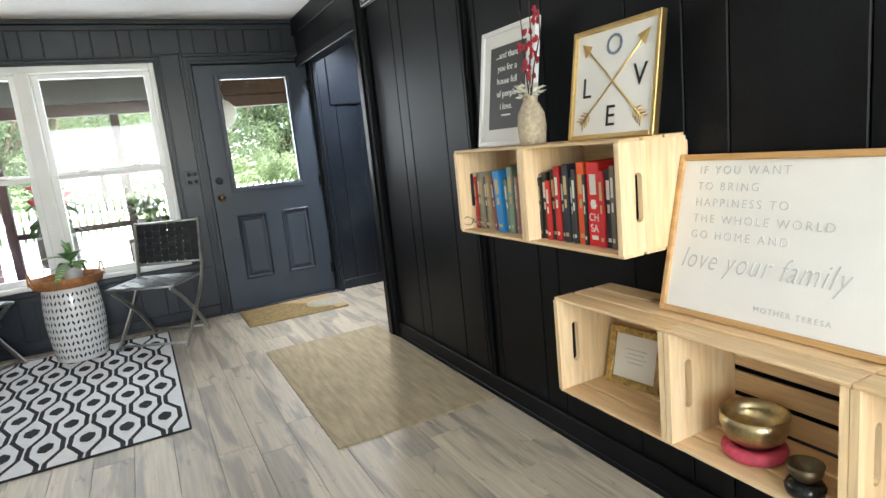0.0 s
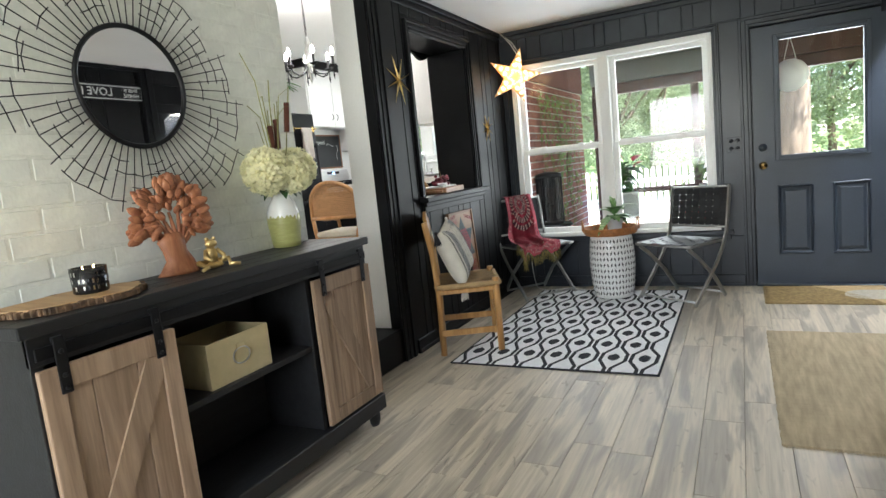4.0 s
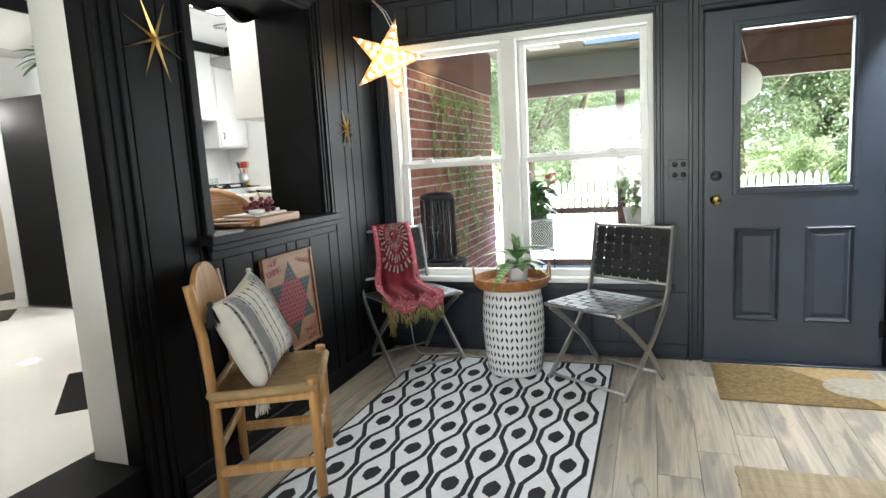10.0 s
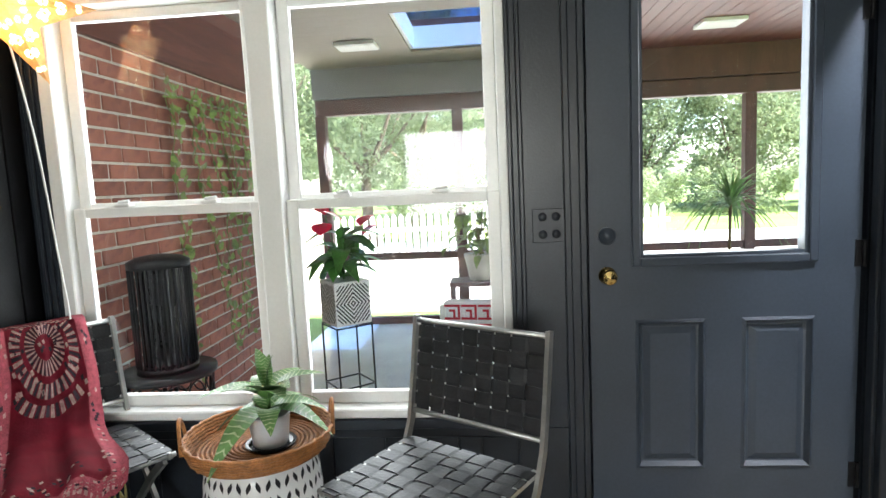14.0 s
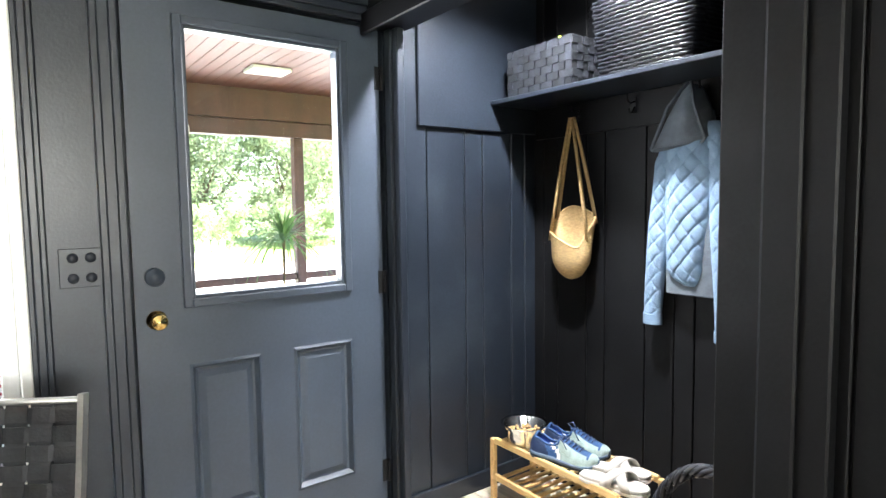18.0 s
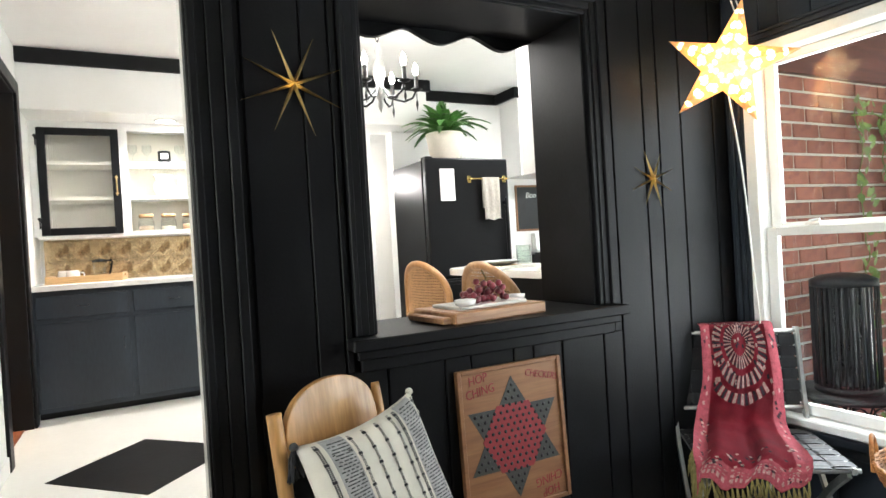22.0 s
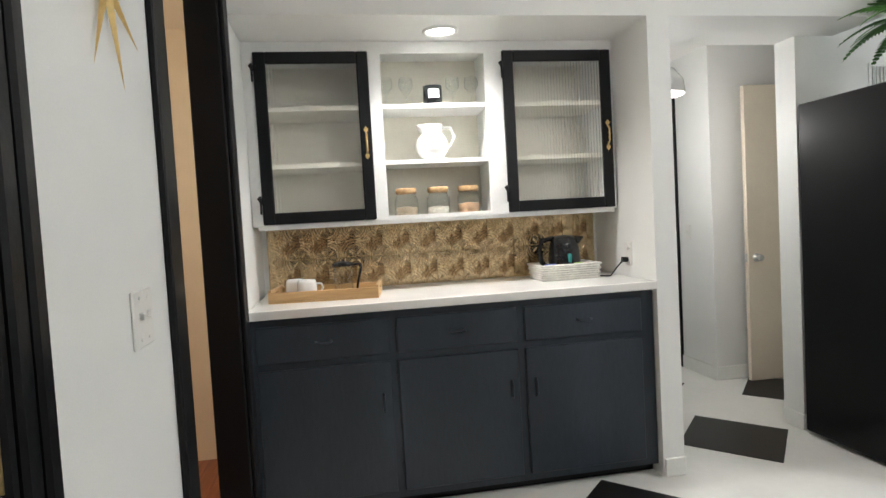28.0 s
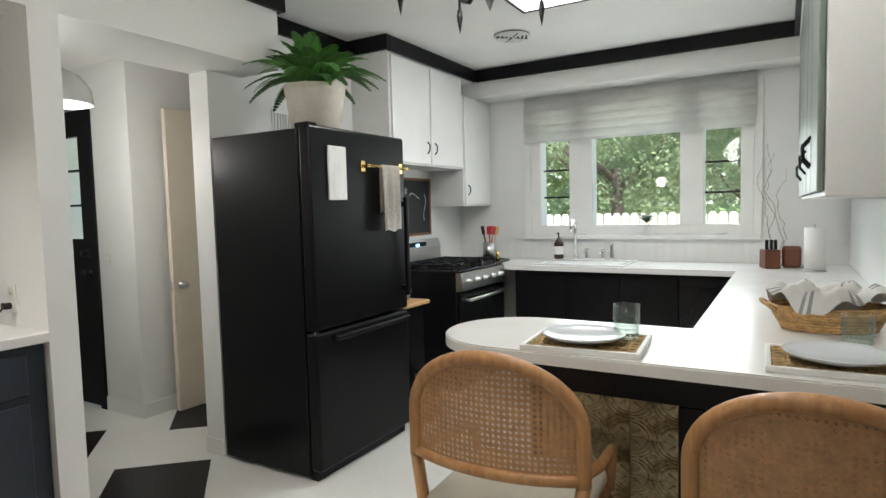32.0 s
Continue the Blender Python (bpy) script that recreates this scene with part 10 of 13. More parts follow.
def fern():
    base = pose(-4.42, 5.18, KZ + 1.7855)
    p = thing("fern", "large green fern in a pale clay pot on the refrigerator", "plant", base)
    bm = bmesh.new()
    lathe(bm, [(0.115, 0), (0.13, 0.01), (0.160, 0.22), (0.168, 0.265), (0.158, 0.265), (0.148, 0.22), (0, 0.22)], 36)
    part("pot", bm, mat("pale_clay", (0.62, 0.58, 0.50), 0.7, scale=10, amount=0.08, bump=0.3), p, smooth=True)
    M_FERN = mat("fern_green", (0.10, 0.25, 0.06), 0.5, scale=8, amount=0.3, bump=0.15, spread=0.3)
    meshes = []
    for v in range(4):
        bm = bmesh.new()
        rnd = random.Random(50 + v)
        L, droop = (0.42, 0.36, 0.40, 0.30)[v], (0.95, 0.55, 0.75, 0.25)[v]
        n = 26
        pts = []
        for i in range(n + 1):
            u = i / n
            pts.append(Vector((L * u * (1 - 0.1 * u), 0, L * (0.62 * u - droop * u * u))))
        tube(bm, pts, 0.0025, 4, r_end=0.001)
        for i in range(2, n):
            u = i / n
            w = 0.062 * math.sin(math.pi * (0.12 + 0.88 * u)) ** 0.7 * (1 - 0.35 * u) + 0.006
            d = (pts[i + 1] - pts[i - 1]).normalized() if i < n else Vector((1, 0, 0))
            for s in (-1, 1):
                side = Vector((0.35, s, 0)).normalized()
                tip = pts[i] + side * w + Vector((0, 0, -0.25 * w + rnd.uniform(-0.004, 0.004)))
                mid = pts[i] + side * w * 0.5
                h = d * 0.0105
                bm.faces.new([bm.verts.new(q) for q in (pts[i] - h * 0.8, mid - h, tip, mid + h, pts[i] + h * 0.8)])
        me = bpy.data.meshes.new("frond")
        bm.to_mesh(me)
        bm.free()
        me.materials.append(M_FERN)
        meshes.append(me)
    rnd = random.Random(60)
    for k in range(84):
        v = k % 4
        ring = 0 if v == 0 else 1
        tilt = {0: -22, 1: -42, 2: -32, 3: -66}[v] + rnd.uniform(-10, 10)
        shared("frond", meshes[v], p, pose(0, 0, 0.235, 0, tilt, k * 47 + rnd.uniform(-12, 12)) @ Matrix.Scale(rnd.uniform(0.82, 1.12), 4))


fern()


def wall_unit(name, label, x0, y0, z0, x1, y1, z1, out, doors, material, pulls, door_mat=None):
    """A wall cabinet whose doors face out along x."""
    c = thing(name, label, "cabinet")
    box_part("body", (x0, y0, z0, x1, y1, z1), material, c, 0.002)
    face = x1 if out > 0 else x0
    n = len(doors)
    for i, (a, b) in enumerate(doors):
        f0, f1 = sorted((face + out * 0.001, face + out * 0.017))
        d = box_part("door", (f0, a, z0 + 0.012, f1, b, z1 - 0.012), door_mat or material, c, 0.004)
        yp = pulls[i]
        zc = z0 + 0.14
        bm = bmesh.new()
        xo = face + out * 0.017
        tube(bm, [(xo, yp, zc - 0.045), (xo + out * 0.02, yp, zc - 0.02), (xo + out * 0.022, yp, zc + 0.02), (xo, yp, zc + 0.045)], 0.005, 8)
        part("pull", bm, M_IRON, d, "black iron pull")
    return c


UX = -4.60
wall_unit("wall_cabinet", "white wall cabinet with two doors over the range", KX0 + 0.001, 6.13, 1.915, UX, 7.20, 2.683, 1, ((6.15, 6.655), (6.675, 7.18)), M_WHITECAB, (6.61, 6.72))
wall_unit("wall_cabinet", "tall narrow white wall cabinet beside the window", KX0 + 0.001, 7.205, 1.60, UX, 7.745, 2.548, 1, ((7.225, 7.72),), M_WHITECAB, (7.27,))
solid("soffit_left", [(KX0, 6.10, 2.685, UX + 0.012, 7.43, KCEIL - 0.001)], M_WHITE, "white soffit over the wall cabinets", "soffit")
wall_unit("wall_cabinet", "wall cabinet with sage doors and a white end panel", -2.10, 4.355, 1.585, KX1 - 0.001, 5.35, 2.62, -1, ((4.375, 4.84), (4.86, 5.33)), M_WHITECAB, (4.82, 4.93), M_GREENCAB)
wall_unit("wall_cabinet", "wall cabinet with sage doors by the window", -2.10, 5.355, 1.585, KX1 - 0.001, 7.42, 2.62, -1, ((5.375, 5.98), (6.0, 6.66), (6.68, 7.40)), M_WHITECAB, (5.42, 6.21, 6.32), M_GREENCAB)


def range_cooker():
    r = thing("gas_range", "black and steel gas range with a lit clock", "stove", pose(KX0 + 0.02, 6.42, KZ))
    W, D = 0.76, 0.68
    box_part("body", (0, 0, 0.02, D - 0.03, W, 0.90), M_BLACKCAB, r, 0.004)
    box_part("cooktop", (0.05, 0, 0.9005, D, W, 0.918), M_BLACKGLOSS, r, 0.004)
    bm = bmesh.new()
    prism(bm, [(D - 0.03, 0.76), (D + 0.03, 0.77), (D + 0.012, 0.898), (D - 0.03, 0.899)], 0.005, W - 0.005, "y")
    part("knob_panel", bm, M_STEEL, r)
    for k in range(5):
        bm = bmesh.new()
        lathe(bm, [(0.024, 0), (0.024, 0.006), (0.019, 0.01), (0.017, 0.034), (0, 0.036)], 18)
        bx(bm, -0.003, -0.017, 0.03, 0.003, 0.017, 0.042, 0.001)
        turn_bm(bm, pose(D + 0.02, 0.10 + 0.14 * k, 0.832, 0, 84))
        part("knob", bm, M_STEEL, r)
    box_part("oven_door", (D - 0.0295, 0.006, 0.20, D + 0.012, W - 0.006, 0.752), M_BLACKGLOSS, r, 0.006)
    bm = bmesh.new()
    tube(bm, [(D + 0.05, 0.06, 0.70), (D + 0.055, W / 2, 0.698), (D + 0.05, W - 0.06, 0.70)], 0.013, 10)
    for y in (0.08, W - 0.08):
        tube(bm, [(D + 0.01, y, 0.70), (D + 0.05, y, 0.70)], 0.009, 8)
    part("oven_handle", bm, M_STEEL, r)
    box_part("warming_drawer", (D - 0.0295, 0.006, 0.04, D + 0.008, W - 0.006, 0.19), M_BLACKCAB, r, 0.005)
    bm = bmesh.new()
    prism(bm, [(0.0, 0.9185), (0.09, 0.9185), (0.085, 1.06), (0.065, 1.12), (0.0, 1.12)], 0.01, W - 0.01, "y")
    bg = part("backguard", bm, M_STEEL, r)
    box_part("display", (0.078, 0.24, 1.045, 0.084, W - 0.24, 1.10), M_BLACKGLOSS, bg)
    bm = bmesh.new()
    for i in range(3):
        bx(bm, 0.0845, 0.36 + 0.018 * i, 1.066, 0.0855, 0.371 + 0.018 * i, 1.084)
    part("clock_digits", bm, mat("blue_led", (0.1, 0.3, 1), 0.5, bump=0, emit=(0.1, 0.35, 1), strength=6), bg)
    for y0, y1 in ((0.02, 0.27), (0.275, 0.485), (0.49, 0.74)):
        bm = bmesh.new()
        for x in (0.14, 0.24, 0.36, 0.46, 0.58):
            bx(bm, x - 0.006, y0, 0.942, x + 0.006, y1, 0.958, 0.003)
        for y in (y0 + 0.008, (y0 + y1) / 2, y1 - 0.008):
            bx(bm, 0.12, y - 0.006, 0.942, 0.62, y + 0.006, 0.9575, 0.003)
        for x in (0.13, 0.61):
            for y in (y0 + 0.01, y1 - 0.01):
                bx(bm, x - 0.007, y - 0.007, 0.9185, x + 0.007, y + 0.007, 0.942)
        part("grate", bm, M_IRON, r)
    for x, y in ((0.22, 0.145), (0.48, 0.145), (0.22, 0.615), (0.48, 0.615), (0.35, 0.38)):
        bm = bmesh.new()
        lathe(bm, [(0.05, 0.9185), (0.048, 0.928), (0.034, 0.930), (0.034, 0.938), (0, 0.939)], 20, (x, y, 0))
        part("burner", bm, M_IRON, r)


range_cooker()
c = thing("chalkboard", "framed chalkboard lettered bon appetit behind the range", "chalkboard", pose(KX0 + 0.001, 6.72, 1.36, 0, 0, 90))
M_CHALK = mat("chalkboard", (0.025, 0.027, 0.028), 0.75, scale=6, amount=0.2, bump=0.05)
box_part("slate", (-0.44, -0.008, 0.02, 0.44, 0, 0.47), M_CHALK, c)
for q in ((-0.46, 0.0, -0.44, 0.49), (0.44, 0.0, 0.46, 0.49), (-0.44, 0.0, 0.44, 0.02), (-0.44, 0.47, 0.44, 0.49)):
    box_part("frame_bar", (q[0], -0.014, q[1], q[2], 0, q[3]), M_BOARDWOOD, c, 0.002)
words("Bon Appetit", 0.085, M_CHALKW, c, pose(-0.33, -0.0085, 0.38, 90, 0, 0), align="LEFT", shear=0.3)
bm = bmesh.new()
tube(bm, [(0.36 + 0.02 * math.sin(t * 6), -0.0085, 0.35 - 0.22 * t) for t in np.linspace(0, 1, 16)], 0.003, 4)
tube(bm, [(0.12 + 0.16 * t, -0.0085, 0.34 + 0.02 * math.sin(t * 5)) for t in np.linspace(0, 1, 10)], 0.003, 4)
part("chalk_flourish", bm, M_CHALKW, c)

# ---- kitchen: peninsula and counters ----
CT = 1.11


def counters():
    p = thing("countertop", "white U-shaped laminate countertop with a rounded peninsula end", "countertop")
    bm = bmesh.new()
    yc, r = 4.75, 0.29
    out = [(KX1 - 0.001, 4.46), (KX1 - 0.001, 7.749), (KX0 + 0.001, 7.749), (KX0 + 0.001, 7.215), (-4.19, 7.215), (-4.19, 7.13), (-2.48, 7.13), (-2.48, 5.04)]
    out += [(-3.04 - r * 1.02 * math.sin(a), yc + r * math.cos(a)) for a in np.linspace(0, math.pi, 22)]
    prism(bm, out, CT - 0.04, CT, "z")
    bmesh.ops.bevel(bm, geom=[e for e in bm.edges if abs(e.verts[0].co.z - CT) < 1e-6 and abs(e.verts[1].co.z - CT) < 1e-6], offset=0.005, segments=2, affect="EDGES")
    part("slab", bm, M_COUNTER, p)
    q = thing("peninsula_base", "black peninsula base with pressed tin panels", "cabinet")
    box_part("body", (-2.98, 4.76, KZ, KX1 - 0.001, 5.0, CT - 0.041), M_BLACKCAB, q)
    box_part("apron", (-3.0, 4.735, 0.905, KX1 - 0.001, 4.7595, CT - 0.041), M_BLACKCAB, q, 0.003)
    for x, e in ((-2.99, 0.015), (-2.441, 0.042), (-1.855, 0.05)):
        box_part("post", (x - e, 4.735, KZ, x + e, 4.7595, 0.904), M_BLACKCAB, q, 0.004)
    s = 0.163
    me = tin_tile_mesh(s, M_TINDARK)
    for x0 in (-2.972, -2.398):
        for i in range(3):
            for k in range(5):
                shared("tin_tile", me, q, Matrix.Translation((x0 + i * s, 4.757, KZ + 0.008 + k * 0.137)) @ pose(0, 0, 0, 0, 0, -90) @ Matrix.Diagonal((1, 1, 0.84, 1)))
    b = thing("base_cabinet", "glossy black base cabinets under the sink", "cabinet")
    box_part("body", (-4.12, 7.19, KZ + 0.09, -2.44, 7.745, CT - 0.041), M_BLACKCAB, b)
    box_part("toe_kick", (-4.12, 7.24, KZ, -2.44, 7.745, KZ + 0.089), M_BLACKCAB, b)
    for a0, a1 in ((-4.10, -3.70), (-3.68, -3.27), (-3.25, -2.85)):
        box_part("door", (a0, 7.174, KZ + 0.11, a1, 7.189, CT - 0.06), M_BLACKCAB, b, 0.004)
    b = thing("dishwasher", "glossy black dishwasher under the counter", "dishwasher")
    box_part("front", (-2.84, 7.165, KZ + 0.11, -2.45, 7.189, CT - 0.05), M_BLACKGLOSS, b, 0.006)
    box_part("control_strip", (-2.84, 7.155, CT - 0.13, -2.45, 7.1645, CT - 0.05), M_BLACKGLOSS, b, 0.003)
    b = thing("base_cabinet", "black base cabinets under the side counter", "cabinet")
    box_part("body", (-2.42, 5.06, KZ + 0.09, KX1 - 0.001, 7.745, CT - 0.041), M_BLACKCAB, b)
    box_part("toe_kick", (-2.36, 5.06, KZ, KX1 - 0.001, 7.745, KZ + 0.089), M_BLACKCAB, b)


counters()
solid("backsplash_sink", [(KX0 + 0.002, 7.742, CT + 0.001, KX1 - 0.002, 7.7495, 1.285)], mat("white_beadboard", (0.76, 0.76, 0.74), 0.4, scale=3, amount=0.04, bump=0.3, fine=60, stretch=(8, 8, 0.3)), "white beadboard backsplash behind the sink", "backsplash")


def sink_and_taps():
    s = thing("sink", "white drop-in sink with chrome taps", "sink", pose(-3.60, 7.44, CT))
    bm = bmesh.new()
    for c in ((-0.36, -0.25, 0.0, 0.36, -0.22, 0.014), (-0.36, 0.18, 0.0, 0.36, 0.25, 0.014), (-0.36, -0.22, 0.0, -0.32, 0.18, 0.014), (0.32, -0.22, 0.0, 0.36, 0.18, 0.014)):
        bx(bm, *c, bev=0.004)
    part("rim", bm, M_CERAMIC, s)
    bm = bmesh.new()
    tube(bm, [(-0.155, 0.215, 0.014), (-0.155, 0.215, 0.27), (-0.155, 0.205, 0.32), (-0.155, 0.16, 0.345), (-0.155, 0.11, 0.32), (-0.155, 0.10, 0.25)], 0.014, 12)
    lathe(bm, [(0.025, 0.0145), (0.02, 0.03), (0.012, 0.04)], 16, (-0.155, 0.215, 0))
    part("faucet", bm, M_CHROME, s, "tall chrome faucet", True)
    for x in (-0.055, 0.08, 0.155):
        bm = bmesh.new()
        lathe(bm, [(0.02, 0.0145), (0.016, 0.03), (0.013, 0.09 if x < 0.15 else 0.13), (0.016, 0.105 if x < 0.15 else 0.15), (0, 0.11 if x < 0.15 else 0.16)], 14, (x, 0.215, 0))
        tube(bm, [(x, 0.215, 0.06), (x - 0.02, 0.17, 0.075)], 0.006, 8)
        part("tap", bm, M_CHROME, s, "", True)
    b = thing("soap_bottle", "brown pump bottle with a white label by the sink", "bottle", pose(-3.90, 7.64, CT + 0.0145) @ Matrix.Scale(1.28, 4))
    bm = bmesh.new()
    lathe(bm, [(0.03, 0), (0.033, 0.004), (0.033, 0.10), (0.02, 0.125), (0.012, 0.13), (0.012, 0.14), (0, 0.14)], 20)
    part("bottle", bm, mat("amber_glass", (0.05, 0.025, 0.012), 0.15), b, smooth=True)
    bm = bmesh.new()
    lathe(bm, [(0.0336, 0.03), (0.0336, 0.085)], 20, caps=False)
    part("label", bm, M_PAPER, b)
    bm = bmesh.new()
    tube(bm, [(0, 0, 0.14), (0, 0, 0.175), (0, -0.035, 0.172)], 0.005, 8)
    part("pump", bm, M_BLACKGLOSS, b)


sink_and_taps()


def kitchen_window():
    x0, z0, x1, z1 = KWIN
    w = tagged(new("window_2"), "white three-part casement window over the sink", "window", kind="structure")
    bm = bmesh.new()
    for c in ((x0, KY1 + 0.001, z0, x0 + 0.09, KY1 + 0.15, z1), (x1 - 0.09, KY1 + 0.001, z0, x1, KY1 + 0.15, z1), (x0 + 0.09, KY1 + 0.001, z1 - 0.06, x1 - 0.09, KY1 + 0.15, z1), (x0 + 0.09, KY1 + 0.001, z0, x1 - 0.09, KY1 + 0.15, z0 + 0.085),
              (-3.835, KY1 + 0.001, z0 + 0.085, -3.635, KY1 + 0.15, z1 - 0.06), (-2.925, KY1 + 0.001, z0 + 0.085, -2.75, KY1 + 0.15, z1 - 0.06)):
        bx(bm, *c, bev=0.004)
    part("window_frame", bm, M_TRIMWHITE, w)
    box_part("window_sill", (x0 - 0.05, KY1 - 0.05, z0 - 0.03, x1 + 0.05, KY1 + 0.0005, z0 + 0.004), M_TRIMWHITE, w, 0.005)
    for a, b in ((x0 + 0.09, -3.835), (-3.635, -2.925), (-2.75, x1 - 0.09)):
        g = box_part("pane", (a - 0.004, KY1 + 0.08, z0 + 0.08, b + 0.004, KY1 + 0.084, z1 - 0.055), M_GLASS, w)
        g.visible_shadow = False
        if b - a < 0.4:
            bm = bmesh.new()
            for z in (1.66, 1.90):
                bx(bm, a, KY1 + 0.086, z - 0.008, b, KY1 + 0.10, z + 0.008)
            part("muntin", bm, M_IRON, w)
    for x in (-3.72, -2.62):
        bm = bmesh.new()
        bx(bm, x - 0.04, KY1 - 0.02, z0 + 0.005, x + 0.04, KY1 + 0.0, z0 + 0.025, 0.004)
        tube(bm, [(x, KY1 - 0.02, z0 + 0.02), (x + 0.05, KY1 - 0.03, z0 + 0.022)], 0.005, 6)
        part("crank", bm, M_PLASTICW, w)
    casing("trim_kitchen_window", [(x0 - 0.06, KY1 - 0.02, z0 + 0.005, x0 - 0.001, KY1 - 0.0005, z1 + 0.05), (x1 + 0.001, KY1 - 0.02, z0 + 0.005, x1 + 0.06, KY1 - 0.0005, z1 + 0.05)], M_TRIMWHITE, "white window casing over the sink")
    s = thing("roman_shade", "white linen roman shade, half lowered over the sink window", "window shade", pose(0, 0, 0))
    M_LINEN = mat("white_linen", (0.80, 0.80, 0.77), 0.9, scale=9, amount=0.05, bump=0.7, fine=240, stretch=(1, 1, 3))
    bm = bmesh.new()
    n, k = 40, 18
    zt, zb, xa, xb = 2.548, 2.138, -4.22, -2.387
    g = [[bm.verts.new((xa + (xb - xa) * i / n, KY1 - 0.055 - 0.010 * (j % 3 == 2) - 0.004 * math.sin(i * 0.8 + j), zt + (zb - zt) * j / k)) for i in range(n + 1)] for j in range(k + 1)]
    for a, b in zip(g, g[1:]):
        for i in range(n):
            bm.faces.new((a[i], a[i + 1], b[i + 1], b[i]))
    bmesh.ops.solidify(bm, geom=bm.faces[:], thickness=0.006)
    part("cloth", bm, M_LINEN, s)
    box_part("headrail", (xa, KY1 - 0.05, zt - 0.03, xb, KY1 - 0.022, zt), M_TRIMWHITE, s)
    v = thing("bud_vase", "small clear vase of leafy stems on the window sill", "vase", pose(-3.18, KY1 - 0.02, z0 + 0.0045))
    bm = bmesh.new()
    lathe(bm, [(0.026, 0), (0.03, 0.004), (0.03, 0.07), (0.02, 0.085), (0.024, 0.10), (0.022, 0.10), (0.017, 0.085), (0, 0.01)], 18)
    part("glass_body", bm, M_CLEAR, v, smooth=True)
    for i in range(12):
        bm = bmesh.new()
        tube(bm, [(0, 0, 0.01), (0, 0, 0.11)], 0.002, 4)
        leaf_mesh(bm, 0.12, 0.02, 0.45)
        o = part("leaf_stem", bm, bpy.data.materials["dark_leaf"], v)
        o.matrix_basis = pose(0, 0, 0.02, 0, 0, i * 47) @ Matrix.Translation((0, 0, 0.08)) @ pose(0, 0, 0, 0, -20 - 3 * i, 0)


kitchen_window()


def counter_things():
    # utensils on a black tray beside the range
    t = tagged(new("round_tray"), "round black tray beside the range", "tray")
    t.matrix_world = pose(-4.45, 7.42, CT)
    bm = bmesh.new()
    lathe(bm, [(0.16, 0.0), (0.17, 0.012), (0.165, 0.012), (0.158, 0.006), (0, 0.006)], 32)
    part("plate", bm, M_BLACKGLOSS, t)
    u = thing("utensil_crock", "steel crock full of kitchen utensils", "utensils", pose(-4.47, 7.42, CT + 0.0065))
    bm = bmesh.new()
    lathe(bm, [(0.055, 0), (0.055, 0.16), (0.052, 0.16), (0.05, 0.01), (0, 0.01)], 24)
    part("crock", bm, M_STEEL, u, smooth=True)
    cols = [bpy.data.materials["pine_crate"], mat("red_silicone", (0.45, 0.02, 0.03), 0.5), M_IRON, bpy.data.materials["pine_crate"], M_STEEL, mat("red_silicone_light", (0.5, 0.08, 0.06), 0.5)]
    for k in range(6):
        bm = bmesh.new()
        tube(bm, [(0, 0, 0.02), (0, 0, 0.24)], 0.005, 6)
        bx(bm, -0.022, -0.004, 0.235, 0.022, 0.004, 0.31, 0.004)
        o = part("utensil", bm, cols[k], u)
        o.matrix_basis = pose(0.02 * math.cos(k), 0.02 * math.sin(k), 0, 10 * math.sin(k * 2), 12 * math.cos(k * 2), k * 40)
    p = tagged(new("pepper_mill"), "small brass pepper mill on the tray", "mill")
    p.matrix_world = pose(-4.36, 7.36, CT + 0.0065)
    bm = bmesh.new()
    lathe(bm, [(0.022, 0), (0.018, 0.03), (0.012, 0.05), (0.018, 0.07), (0.008, 0.085), (0, 0.09)], 16)
    part("body", bm, M_BRASS, p, smooth=True)
    # side board on a cart between refrigerator and range
    ca = thing("bin_cart", "narrow black cart with a wooden top beside the range", "cart", pose(-4.52, 5.74, KZ))
    box_part("frame", (-0.28, 0.0, 0.02, 0.22, 0.30, 0.74), M_BLACKCAB, ca, 0.006)
    box_part("wooden_top", (-0.29, -0.01, 0.7405, 0.26, 0.32, 0.765), bpy.data.materials["bamboo_tray"], ca, 0.004)
    for y in (0.06, 0.24):
        bm = bmesh.new()
        lathe(bm, [(0.02, 0), (0.02, 0.02)], 12, (0.18, y, 0))
        part("caster", bm, M_IRON, ca)
    o = thing("stone_bowl", "grey stone bowl on the cart", "bowl", pose(-4.42, 5.90, KZ + 0.7655))
    bm = bmesh.new()
    lathe(bm, [(0.06, 0), (0.085, 0.02), (0.10, 0.07), (0.09, 0.07), (0.07, 0.025), (0, 0.02)], 24)
    part("body", bm, mat("grey_stone", (0.32, 0.31, 0.28), 0.7, amount=0.15, bump=0.4), o, smooth=True)
    w = thing("water_bottle", "clear lidded bottles on the floor by the cart", "bottle", pose(-4.20, 5.86, KZ))
    for y in (0, 0.13):
        bm = bmesh.new()
        lathe(bm, [(0.05, 0), (0.055, 0.01), (0.055, 0.26), (0.045, 0.30), (0.045, 0.33), (0, 0.33)], 20, (0, y, 0))
        part("bottle", bm, M_BLACKGLOSS, w, smooth=True)
        bm = bmesh.new()
        lathe(bm, [(0.058, 0.29), (0.058, 0.305)], 20, (0, y, 0), caps=False)
        part("steel_band", bm, M_STEEL, w, "", True)
    # place settings
    M_SEAGRASS = mat("seagrass", (0.40, 0.27, 0.12), 0.8, scale=30, amount=0.35, bump=1.0, fine=80)
    M_GREENGL = glass("pale_green_glass", (0.93, 0.965, 0.945), 0.10)
